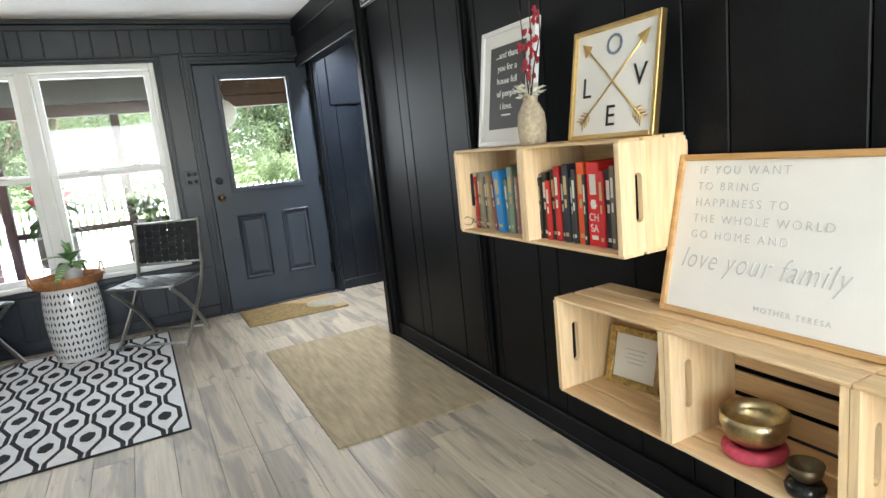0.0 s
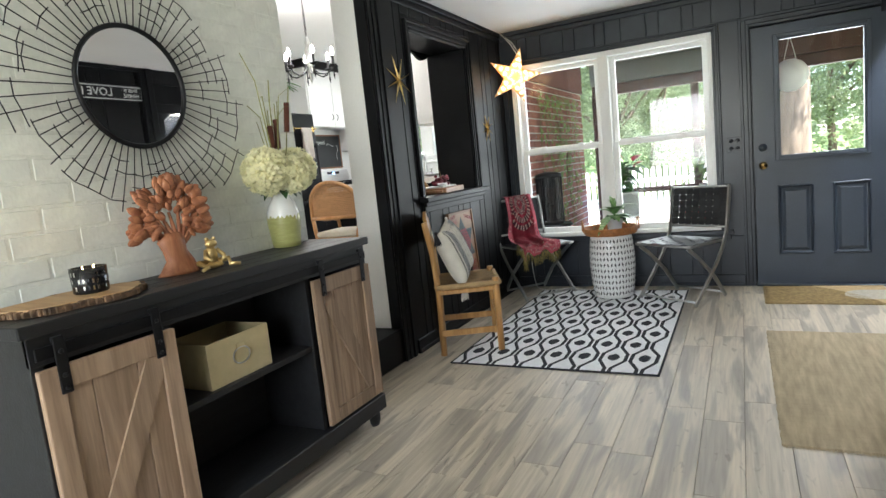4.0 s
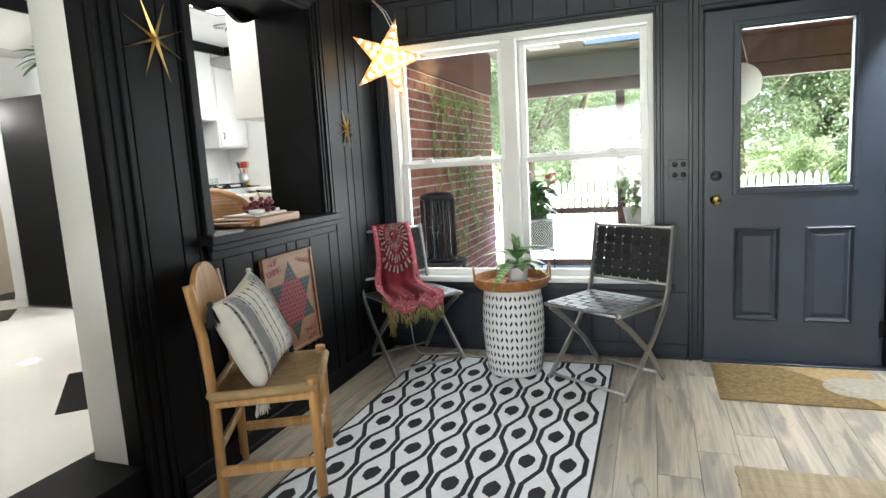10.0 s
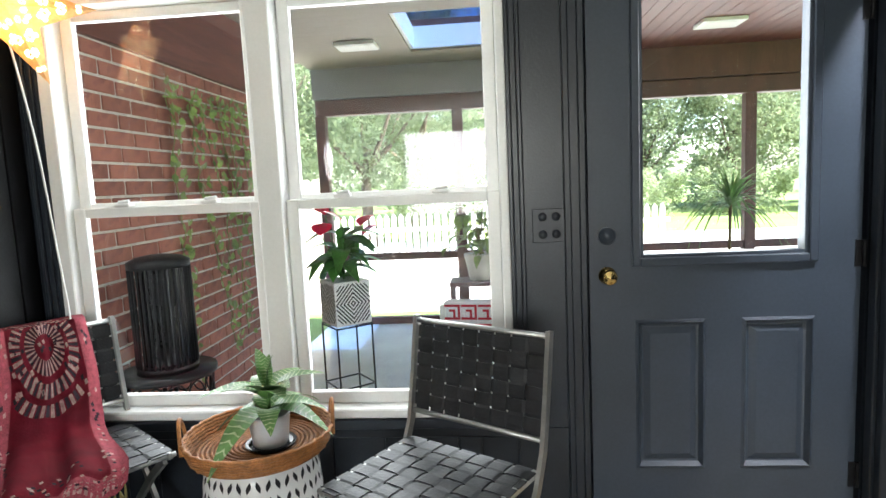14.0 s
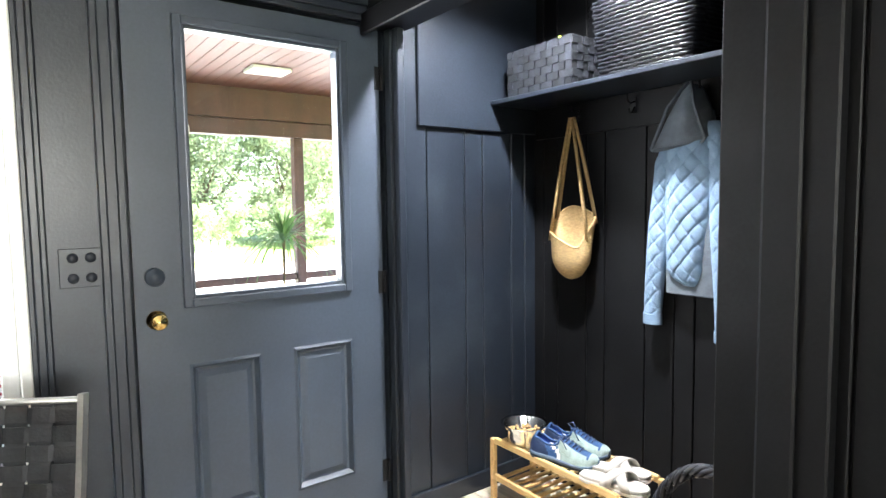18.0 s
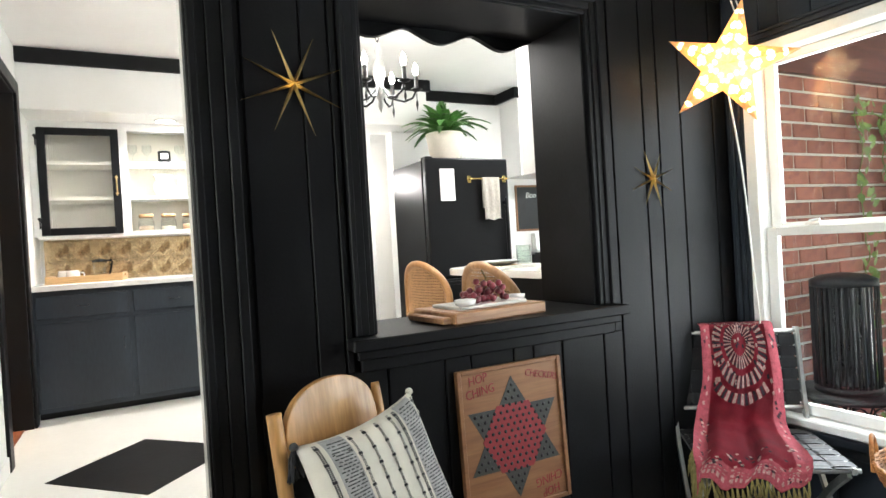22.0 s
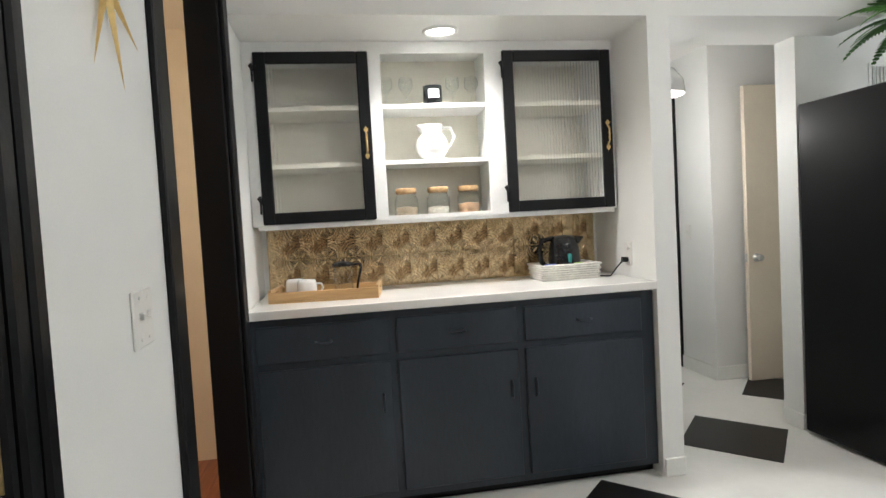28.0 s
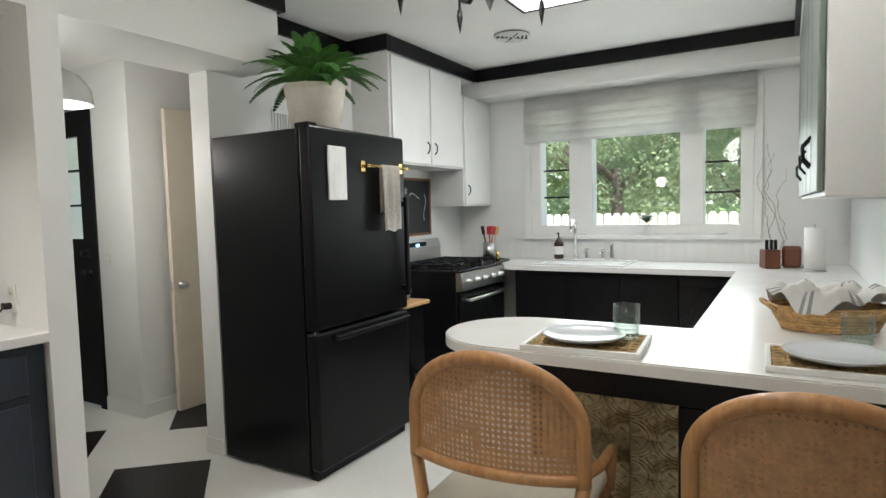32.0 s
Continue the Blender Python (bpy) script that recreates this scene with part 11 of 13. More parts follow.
    for x, y, a in ((-2.755, 4.625, 4), (-2.04, 4.655, 2)):
        m = pose(x, y, CT + 0.0005, 0, 0, a)
        p = thing("placemat_tray", "white edged seagrass placemat on the counter", "placemat", m, "place settings")
        for c in ((-0.19, -0.15, 0, 0.19, -0.135, 0.018), (-0.19, 0.135, 0, 0.19, 0.15, 0.018), (-0.19, -0.135, 0, -0.175, 0.135, 0.018), (0.175, -0.135, 0, 0.19, 0.135, 0.018)):
            box_part("edge", c, M_TRIMWHITE, p, 0.002)
        bm = bmesh.new()
        for i in range(9):
            for k in range(7):
                tube(bm, [(-0.155 + 0.039 * i + 0.017 * math.cos(b), -0.115 + 0.039 * k + 0.017 * math.sin(b), 0.009) for b in np.linspace(0, 2 * math.pi, 8, endpoint=False)], 0.006, 5, True)
        bx(bm, -0.175, -0.135, 0.0, 0.175, 0.135, 0.007)
        part("seagrass_field", bm, M_SEAGRASS, p)
        o = tagged(new("dinner_plate"), "pale blue-grey dinner plate on the placemat", "plate", "place settings")
        bm = bmesh.new()
        lathe(bm, [(0.07, 0), (0.075, 0.003), (0.125, 0.016), (0.138, 0.026), (0.135, 0.028), (0.12, 0.021), (0.075, 0.010), (0, 0.009)], 40)
        part("dish", bm, mat("pale_blue_glaze", (0.66, 0.69, 0.71), 0.18, amount=0.02, bump=0.02), o, smooth=True)
        o.matrix_world = m @ Matrix.Translation((-0.01, -0.01, 0.0165))
        g = tagged(new("tumbler"), "pale green embossed glass tumbler on the counter", "glass", "place settings")
        bm = bmesh.new()
        lathe(bm, [(0.036, 0), (0.040, 0.004), (0.044, 0.115), (0.041, 0.115), (0.037, 0.012), (0, 0.012)], 28)
        for row in range(5):
            for k in range(18):
                b = 2 * math.pi * (k + 0.5 * (row % 2)) / 18
                q = bmesh.ops.create_icosphere(bm, subdivisions=1, radius=0.0055)
                r = 0.040 + 0.0008 * row
                bmesh.ops.translate(bm, verts=q["verts"], vec=(r * math.cos(b), r * math.sin(b), 0.018 + 0.016 * row))
        part("glass_body", bm, M_GREENGL, g, smooth=True)
        g.matrix_world = m @ (Matrix.Translation((0.115, 0.085, 0.0145)) if x < -2.5 else Matrix.Translation((0.06, 0.20, 0)))
    # bread basket with a striped cloth
    b = thing("bread_basket", "oval wicker basket lined with a striped cloth", "basket", pose(-2.045, 5.20, CT + 0.0005, 0, 0, 8) @ Matrix.Scale(0.84, 4))
    M_WICK = mat("honey_wicker", (0.58, 0.36, 0.15), 0.6, scale=30, amount=0.25, bump=0.7, fine=120, spread=0.15)
    for k in range(9):
        bm = bmesh.new()
        f = 0.78 + 0.028 * k
        tube(bm, [((0.22 * f + 0.004 * (-1) ** (i + k)) * math.cos(2 * math.pi * i / 50), (0.15 * f + 0.004 * (-1) ** (i + k)) * math.sin(2 * math.pi * i / 50), 0.008 + 0.012 * k) for i in range(50)], 0.0075, 6, True)
        part("cane_band", bm, M_WICK, b)
    for s in (-1, 1):
        bm = bmesh.new()
        tube(bm, [(s * (0.205 + 0.05 * math.sin(t)), 0.06 * math.cos(t), 0.085 + 0.035 * math.sin(t)) for t in np.linspace(0, math.pi, 12)], 0.010, 8)
        part("handle", bm, M_WICK, b)
    c = thing("bread_cloth", "white cloth with grey stripes in the bread basket", "cloth", pose(-2.045, 5.20, CT + 0.026, 0, 0, 8) @ Matrix.Scale(0.84, 4))
    for nm, m, lift, test in (("cloth", mat("white_cotton", (0.74, 0.73, 0.70), 0.95, scale=12, amount=0.06, bump=0.6, fine=260), 0.0, None), ("stripes", mat("grey_stripe", (0.30, 0.30, 0.31), 0.95), 0.0016, 1)):
        bm = bmesh.new()
        n, k = 96, 10
        g = []
        for j in range(k + 1):
            u = j / k
            row = []
            for i in range(n):
                a = 2 * math.pi * i / n
                wob = 0.018 * math.sin(7 * a) + 0.012 * math.sin(13 * a + 2)
                r = 0.35 + 0.72 * u if u < 0.7 else 0.854 + 0.22 * (u - 0.7) / 0.3
                z = 0.01 + 0.145 * math.sin(min(1, u / 0.72) * math.pi / 2) if u < 0.72 else 0.155 - 0.30 * (u - 0.72) * (0.6 + 0.5 * math.sin(3 * a + 1))
                row.append(bm.verts.new(((0.225 * r + lift) * math.cos(a), (0.155 * r + lift) * math.sin(a), z + wob * u + lift)))
            g.append(row)
        for j in range(k):
            for i in range(n):
                if test and not (i % 12 in (3, 5) and j > 3):
                    continue
                bm.faces.new((g[j][i], g[j][(i + 1) % n], g[j + 1][(i + 1) % n], g[j + 1][i])).smooth = True
        part(nm, bm, m, c, smooth=True)
    o = thing("apple", "red apple in the cloth-lined basket", "apple", pose(-2.0, 5.22, CT + 0.05))
    bm = bmesh.new()
    lathe(bm, [(0.0, 0.0), (0.02, 0.002), (0.038, 0.03), (0.036, 0.055), (0.018, 0.068), (0.0, 0.06)], 18)
    part("fruit", bm, mat("apple_red", (0.42, 0.02, 0.02), 0.3, amount=0.3), o, smooth=True)
    # far right corner
    k = thing("knife_block", "small wooden block with dark handles on the counter", "knife block", pose(-2.28, 7.40, CT + 0.0005, 0, 0, 20))
    box_part("block", (-0.05, -0.06, 0, 0.05, 0.06, 0.13), mat("mahogany", (0.14, 0.045, 0.02), 0.4, amount=0.2), k, 0.005)
    for i in range(3):
        box_part("knife_handle", (-0.035 + 0.028 * i, -0.03, 0.1305, -0.018 + 0.028 * i, 0.0, 0.20), M_BLACKCAB, k, 0.004)
    b = tagged(box_part("wooden_box", (-0.06, -0.03, 0, 0.06, 0.05, 0.15), mat("red_brown_wood", (0.16, 0.05, 0.025), 0.35, amount=0.2), None, 0.02, seg=3), "rounded red-brown wooden box on the counter", "box")
    b.matrix_world = pose(-2.15, 7.47, CT + 0.0005)
    r = thing("paper_towels", "roll of white paper towels standing on the counter", "paper towels", pose(-2.02, 7.28, CT + 0.0005))
    bm = bmesh.new()
    lathe(bm, [(0.07, 0), (0.07, 0.01), (0, 0.01)], 24)
    tube(bm, [(0, 0, 0.01), (0, 0, 0.31)], 0.008, 8)
    part("holder", bm, M_STEEL, r)
    bm = bmesh.new()
    lathe(bm, [(0.02, 0.012), (0.060, 0.012), (0.060, 0.285), (0.02, 0.285)], 28)
    part("roll", bm, M_PAPER, r, smooth=True)
    v = thing("trailing_vine", "dry curly vine trailing by the window corner", "plant", pose(-2.24, 7.60, CT))
    bm = bmesh.new()
    rnd = random.Random(44)
    for i in range(4):
        p = Vector((0, 0, 0.12 * (i == 3)))
        pts = [p.copy()]
        for j in range(16):
            p += Vector((rnd.uniform(-0.03, 0.03), rnd.uniform(-0.02, 0.02), rnd.uniform(0.03, 0.07)))
            pts.append(p.copy())
        tube(bm, pts, 0.0025, 4, r_end=0.0012)
    part("stem", bm, mat("dry_vine", (0.30, 0.27, 0.2), 0.8), v)
    casing("backsplash_right", [(KX1 - 0.012, 5.06, CT + 0.001, KX1 - 0.002, 7.74, 1.58)], bpy.data.materials["white_beadboard"], "white beadboard backsplash over the side counter")


counter_things()
M_CANEWOOD = wood("cane_chair_wood", (0.54, 0.29, 0.12), (0.42, 0.20, 0.07), 0.38, "z", 1.0, 0.05, coat=0.1)
M_CANE = mat("cane_webbing", (0.50, 0.28, 0.13), 0.6, scale=30, amount=0.15, bump=0.3)
M_SEAT = mat("cream_seat", (0.70, 0.66, 0.56), 0.7, scale=14, amount=0.05, bump=0.3, fine=300)


def cane_chair(m):
    """Counter chair facing +y, with a curved cane back in a wooden hoop."""
    c = thing("cane_chair", "wooden counter chair with a rounded cane back and cream seat", "chair", m, "cane chairs at the peninsula")
    R = 0.26

    def back(u, z):
        return Vector((u, -0.235 + 0.9 * u * u, z))
    top, low = 0.955, 0.615

    def edge(t):
        """Half-width of the hoop at height share t."""
        return R * (0.93 + 0.07 * t) if t < 0.35 else R * math.sqrt(max(0.0, 1 - ((t - 0.35) / 0.65) ** 2.2))
    pts = []
    for i in range(41):
        a = -1 + 2 * i / 40
        ang = (1 - abs(a)) * math.pi / 2
        s = -1 if a < 0 else 1
        if abs(a) > 0.55:
            t = (1 - abs(a)) / 0.45 * 0.42
            u = s * R
        else:
            b = (abs(a) / 0.55) * math.pi / 2
            u, t = s * R * math.sin(b), 0.42 + 0.58 * math.cos(b)
        pts.append(back(u, low + (top - low) * t))
    bm = bmesh.new()
    tube(bm, pts, 0.021, 12)
    part("hoop", bm, M_CANEWOOD, c)
    bm = bmesh.new()
    tube(bm, [back(R * u, low + 0.015) for u in np.linspace(-1, 1, 15)], 0.017, 10)
    part("lower_rail", bm, M_CANEWOOD, c)
    bm = bmesh.new()

    def inside(u, z):
        t = (z - low) / (top - low)
        if not 0.03 < t < 0.98:
            return False
        lim = R if t < 0.42 else R * math.sqrt(max(0, 1 - ((t - 0.42) / 0.58) ** 2))
        return abs(u) < lim - 0.008
    step, w = 0.0165, 0.0046
    for k in range(-18, 19):
        u, run = k * step, []
        for z in np.arange(low, top, step):
            if inside(u, z):
                run.append(z)
        if len(run) > 1:
            q = [back(u, z) for z in run]
            for a, b in zip(q, q[1:]):
                bm.faces.new([bm.verts.new(p) for p in (a + Vector((-w, 0, 0)), a + Vector((w, 0, 0)), b + Vector((w, 0, 0)), b + Vector((-w, 0, 0)))])
    for z in np.arange(low, top, step):
        run = [k * step for k in range(-18, 19) if inside(k * step, z)]
        for a, b in zip(run, run[1:]):
            p, q = back(a, z) + Vector((0, 0.001, 0)), back(b, z) + Vector((0, 0.001, 0))
            bm.faces.new([bm.verts.new(e) for e in (p + Vector((0, 0, -w)), q + Vector((0, 0, -w)), q + Vector((0, 0, w)), p + Vector((0, 0, w)))])
    for sgn in (-1, 1):
        for k in range(-30, 31):
            prev = None
            for j in range(0, 24):
                u, z = k * step * 1.0 + sgn * j * step, low + j * step
                if inside(u, z):
                    p = back(u, z) + Vector((0, 0.002, 0))
                    if prev is not None:
                        h = Vector((0, 0, 0.0014))
                        bm.faces.new([bm.verts.new(e) for e in (prev - h, p - h, p + h, prev + h)])
                    prev = p
                else:
                    prev = None
    part("cane_panel", bm, M_CANE, c, "open woven cane webbing")["kind"] = "stuff"
    bm = bmesh.new()
    bx(bm, -0.235, -0.20, 0.445, 0.235, 0.24, 0.50, 0.022, 3)
    part("seat", bm, M_SEAT, c, "cream upholstered seat", True)
    box_part("seat_frame", (-0.24, -0.205, 0.41, 0.24, 0.245, 0.4445), M_CANEWOOD, c, 0.006)
    for s in (-1, 1):
        bm = bmesh.new()
        tube(bm, [(s * 0.215, 0.22, 0.0), (s * 0.222, 0.22, 0.41)], 0.02, 10, r_end=0.022)
        part("front_leg", bm, M_CANEWOOD, c)
        bm = bmesh.new()
        b0 = back(s * R, low)
        tube(bm, [(s * 0.215, -0.23, 0.0), (s * 0.225, -0.19, 0.43), tuple(b0)], 0.02, 10)
        part("back_leg", bm, M_CANEWOOD, c)
        bm = bmesh.new()
        tube(bm, [tuple(b0 + Vector((0, 0.0, 0.03))), (s * 0.262, 0.02, 0.60), (s * 0.262, 0.16, 0.595), (s * 0.25, 0.22, 0.57), (s * 0.235, 0.225, 0.43)], 0.017, 10)
        part("arm", bm, M_CANEWOOD, c)
    return c


a = cane_chair(pose(-2.905, 4.36, KZ, 0, 0, 2))
copy_thing(a, pose(-2.10, 4.31, KZ, 0, 0, -3))

# ---- kitchen: ceiling ----
v = tagged(new("ceiling_vent"), "round white ceiling vent with ring slots", "vent")
v.matrix_world = pose(-3.87, 6.62, KCEIL - 0.0005)
for r in (0.12, 0.09, 0.06, 0.03):
    bm = bmesh.new()
    tube(bm, [(r * math.cos(t), r * math.sin(t), -0.012) for t in np.linspace(0, 2 * math.pi, 28, endpoint=False)], 0.009, 6, True)
    part("ring", bm, M_TRIMWHITE, v)
# backing coloured dark to stand for the shade in the ring slots
bm = bmesh.new()
lathe(bm, [(0.125, 0), (0.125, -0.004), (0, -0.004)], 28)
for k in range(4):
    t = math.pi / 4 + math.pi / 2 * k
    tube(bm, [(0.02 * math.cos(t), 0.02 * math.sin(t), -0.014), (0.12 * math.cos(t), 0.12 * math.sin(t), -0.014)], 0.007, 6)
part("backing", bm, M_HOLLOWSHADE, v)
p = tagged(new("ceiling_light"), "square lit ceiling light with a dark metal rim", "ceiling light")
p.matrix_world = pose(-3.29, 5.93, KCEIL - 0.001) @ Matrix.Diagonal((1, 1, 0.5, 1))
for c in ((-0.30, -0.22, -0.06, -0.28, 0.22, 0), (0.28, -0.22, -0.06, 0.30, 0.22, 0), (-0.28, -0.22, -0.06, 0.28, -0.20, 0), (-0.28, 0.20, -0.06, 0.28, 0.22, 0)):
    box_part("frame_bar", c, M_IRON, p, 0.003)
o = box_part("diffuser", (-0.28, -0.20, -0.05, 0.28, 0.20, -0.045), mat("lit_diffuser", (0.9, 0.9, 0.88), 0.5, bump=0, emit=(1, 0.97, 0.9), strength=1.0), p)
o.visible_shadow = False


def chandelier():
    c = thing("chandelier", "iron chandelier with lit candle bulbs on a chain", "chandelier", pose(-2.75, 3.90, -0.11))
    bm = bmesh.new()
    lathe(bm, [(0.06, KCEIL + 0.109), (0.055, KCEIL + 0.09), (0.01, KCEIL + 0.075)], 20)
    part("ceiling_rose", bm, M_IRON, c)
    for k in range(14):
        bm = bmesh.new()
        z = KCEIL + 0.065 - 0.027 * k
        tube(bm, [((0.008 * math.cos(t)) * (1 if k % 2 else 0), (0.008 * math.cos(t)) * (0 if k % 2 else 1), z + 0.017 * math.sin(t)) for t in np.linspace(0, 2 * math.pi, 10, endpoint=False)], 0.003, 5, True)
        part("chain_link", bm, M_IRON, c)
    bm = bmesh.new()
    lathe(bm, [(0.0, 2.52), (0.012, 2.50), (0.02, 2.46), (0.012, 2.43), (0.03, 2.40), (0.035, 2.34), (0.02, 2.28), (0.03, 2.23), (0.012, 2.19), (0.016, 2.16), (0, 2.12)], 16)
    part("stem", bm, M_STEEL, c, "", True)
    M_BULB = mat("candle_bulb", (1, 0.97, 0.9), 0.3, bump=0, emit=(1, 0.93, 0.8), strength=4.5)
    for k in range(6):
        a = 2 * math.pi * k / 6 + 0.3
        d = Vector((math.cos(a), math.sin(a), 0))
        arm = thing("arm", "", "")
        for key in ("label", "category"):
            if key in arm:
                del arm[key]
        arm.parent = c
        bm = bmesh.new()
        tube(bm, [d * r + Vector((0, 0, z)) for r, z in ((0.02, 2.26), (0.07, 2.20), (0.13, 2.185), (0.18, 2.205), (0.205, 2.25))], 0.006, 8)
        part("scroll", bm, M_IRON, arm)
        bm = bmesh.new()
        e = d * 0.205
        lathe(bm, [(0.006, 2.24), (0.03, 2.25), (0.034, 2.256), (0.012, 2.258), (0.012, 2.33), (0, 2.33)], 14, e)
        part("candle_sleeve", bm, M_IRON, arm)
        bm = bmesh.new()
        lathe(bm, [(0.008, 2.331), (0.016, 2.35), (0.015, 2.37), (0.006, 2.395), (0, 2.405)], 12, e)
        o = part("bulb", bm, M_BULB, arm, "lit flame-shaped bulb", True)
        o.visible_shadow = False
        bm = bmesh.new()
        lathe(bm, [(0.006, 2.19), (0.008, 2.17), (0.0, 2.13)], 8, e)
        tube(bm, [e + Vector((0, 0, 2.19)), e + Vector((0, 0, 2.235))], 0.003, 6)
        part("drop", bm, M_IRON, arm)


chandelier()

# ---- hall ----
d = tagged(new("door_2"), "cream interior door standing open in the hall", "door", kind="structure")
d.matrix_world = pose(-5.835, 5.235, KZ, 0, 0, 88)
M_CREAMDOOR = mat("cream_door_paint", (0.76, 0.67, 0.54), 0.5, amount=0.03)
box_part("slab", (0, -0.018, 0.01, 0.76, 0.018, 2.10), M_CREAMDOOR, d, 0.003)
for s in (-1, 1):
    bm = bmesh.new()
    lathe(bm, [(0.03, 0), (0.03, 0.005), (0.01, 0.01), (0.01, 0.03), (0.025, 0.04), (0.02, 0.055), (0, 0.057)], 18)
    turn_bm(bm, pose(0.065, s * 0.018, 0.89, -90 * s))
    part("knob", bm, M_STEEL, d, "brushed steel knob", True)
bm = bmesh.new()
bx(bm, -0.002, -0.011, 0.86, -0.0002, 0.011, 0.92)
part("latch_plate", bm, M_STEEL, d)
d = tagged(new("door_3"), "black back door with glass lights in the hall", "door", kind="structure")
d.matrix_world = pose(-7.355, 5.075, KZ)
LIGHTS = [(0.14, 1.22 + 0.25 * k, 0.795, 1.455 + 0.25 * k) for k in range(3)]
bm = bmesh.new()
for c in cut((0.005, 0.01, 0.92, 2.135), LIGHTS):
    bx(bm, c[0], -0.02, c[1], c[2], 0.02, c[3])
part("slab", bm, M_CROWN, d)
for q in LIGHTS:
    g = box_part("pane", (q[0] - 0.003, -0.003, q[1] - 0.003, q[2] + 0.003, 0.003, q[3] + 0.003), M_GLASS, d)
    g.visible_shadow = False
for z, nm in ((0.98, "knob"), (1.12, "deadbolt")):
    bm = bmesh.new()
    lathe(bm, [(0.03, 0), (0.03, 0.006), (0.012, 0.01), (0.012, 0.03), (0.026, 0.038), (0.022, 0.055), (0, 0.058)], 16)
    turn_bm(bm, pose(0.86, -0.02, z, 90))
    part(nm, bm, M_IRON, d, "", True)
casing("trim_back_door", [(-6.43, 5.03, KZ, -6.36, 5.0495, 2.42), (-7.43, 5.03, KZ, -7.36, 5.0495, 2.42), (-7.36, 5.03, 2.35, -6.43, 5.0495, 2.42)], M_CROWN, "black casing of the back door")
switch_plate(pose(-6.24, 5.0495, 1.29), M_PLASTICW, "white switch on the hall wall", 1, True)
l = thing("dome_pendant", "white glass dome light in the hall, lit", "ceiling light", pose(-5.44, 4.36, 0))
bm = bmesh.new()
lathe(bm, [(0.005, 2.36), (0.03, 2.355), (0.11, 2.32), (0.16, 2.25), (0.17, 2.17), (0.165, 2.17), (0.155, 2.245), (0.1, 2.31), (0.0, 2.345)], 28)
part("shade", bm, M_CERAMIC, l, smooth=True)
bm = bmesh.new()
tube(bm, [(0, 0, 2.36), (0, 0, 2.629)], 0.006, 8)
part("stem", bm, M_BRASS, l)
bm = bmesh.new()
bmesh.ops.create_icosphere(bm, subdivisions=2, radius=0.04, matrix=Matrix.Translation((0, 0, 2.22)))
o = part("bulb", bm, mat("hall_bulb", (1, 1, 1), 0.5, bump=0, emit=(1, 0.95, 0.85), strength=4), l, smooth=True)
o.visible_shadow = False
g = thing("wall_vent", "white return-air grille above the refrigerator", "vent", pose(KX0 + 0.0005, 5.50, 2.02))
box_part("frame", (0, -0.16, 0, 0.006, 0.16, 0.20), M_TRIMWHITE, g, 0.002)
for k in range(12):
    box_part("slat", (0.0065, -0.14 + 0.0235 * k, 0.02, 0.012, -0.128 + 0.0235 * k, 0.18), M_STEEL, g)

# ---- porch and garden ----
M_MORTAR = mat("grey_mortar", (0.58, 0.54, 0.48), 0.95, scale=20, amount=0.12, bump=0.5)
M_MAROON = mat("maroon_stain", (0.075, 0.028, 0.022), 0.55, scale=6, amount=0.25, bump=0.3, stretch=(1, 1, 0.3))
M_PORCHCEIL = wood("porch_ceiling_boards", (0.25, 0.205, 0.15), (0.19, 0.15, 0.11), 0.6, "x", 1.0, 0.05)
M_REDCEIL = wood("red_porch_boards", (0.16, 0.045, 0.030), (0.105, 0.03, 0.022), 0.5, "y", 1.0, 0.06)
M_CONCRETE = mat("porch_concrete", (0.50, 0.49, 0.46), 0.22, scale=2.5, amount=0.12, bump=0.2, fine=60)
PZ, PC, PY = -0.10, 2.42, 8.75
w = solid("porch_brick_wall", [(WX, NY + 0.121, -0.3, WX + 0.02, 7.95, 2.42)], M_MORTAR, "red brick house wall on the porch with ivy", "brick wall")
solid("porch_fascia", [(WX + 0.02, NY + 0.13, 1.98, WX + 0.05, 7.95, 2.42)], M_REDCEIL, "maroon boarding above the brick", "trim")
solid("porch_floor", [(WX + 0.02, NY + 0.121, -0.3, 7.5, PY + 0.1, PZ)], M_CONCRETE, "pale concrete porch floor", "floor")
SK = (-0.40, 6.95, 0.72, 8.12)
pc = tagged(new("porch_ceiling"), "beige boarded porch ceiling with a skylight", "ceiling", kind="structure")
bm = bmesh.new()
yb = NY + 0.121
while yb < PY + 0.3:
    for a0, b0, a1, b1 in cut((WX + 0.02, yb, 0.78, min(yb + 0.118, PY + 0.3)), [SK]):
        bx(bm, a0, b0, PC, a1, b1, PC + 0.02)
    yb += 0.12
part("boards", bm, M_PORCHCEIL, pc)
bm = bmesh.new()
xb = 0.785
while xb < 7.5:
    bx(bm, xb, NY + 0.121, PC, xb + 0.095, PY + 0.3, PC + 0.02)
    xb += 0.1
part("red_boards", bm, M_REDCEIL, pc)
solid("skylight_curb", [(SK[0], SK[1], PC + 0.02, SK[0] + 0.03, SK[3], PC + 0.2), (SK[2] - 0.03, SK[1], PC + 0.02, SK[2], SK[3], PC + 0.2), (SK[0] + 0.03, SK[1], PC + 0.02, SK[2] - 0.03, SK[1] + 0.03, PC + 0.2), (SK[0] + 0.03, SK[3] - 0.03, PC + 0.02, SK[2] - 0.03, SK[3], PC + 0.2)], M_TRIMWHITE, "white skylight curb", "skylight")
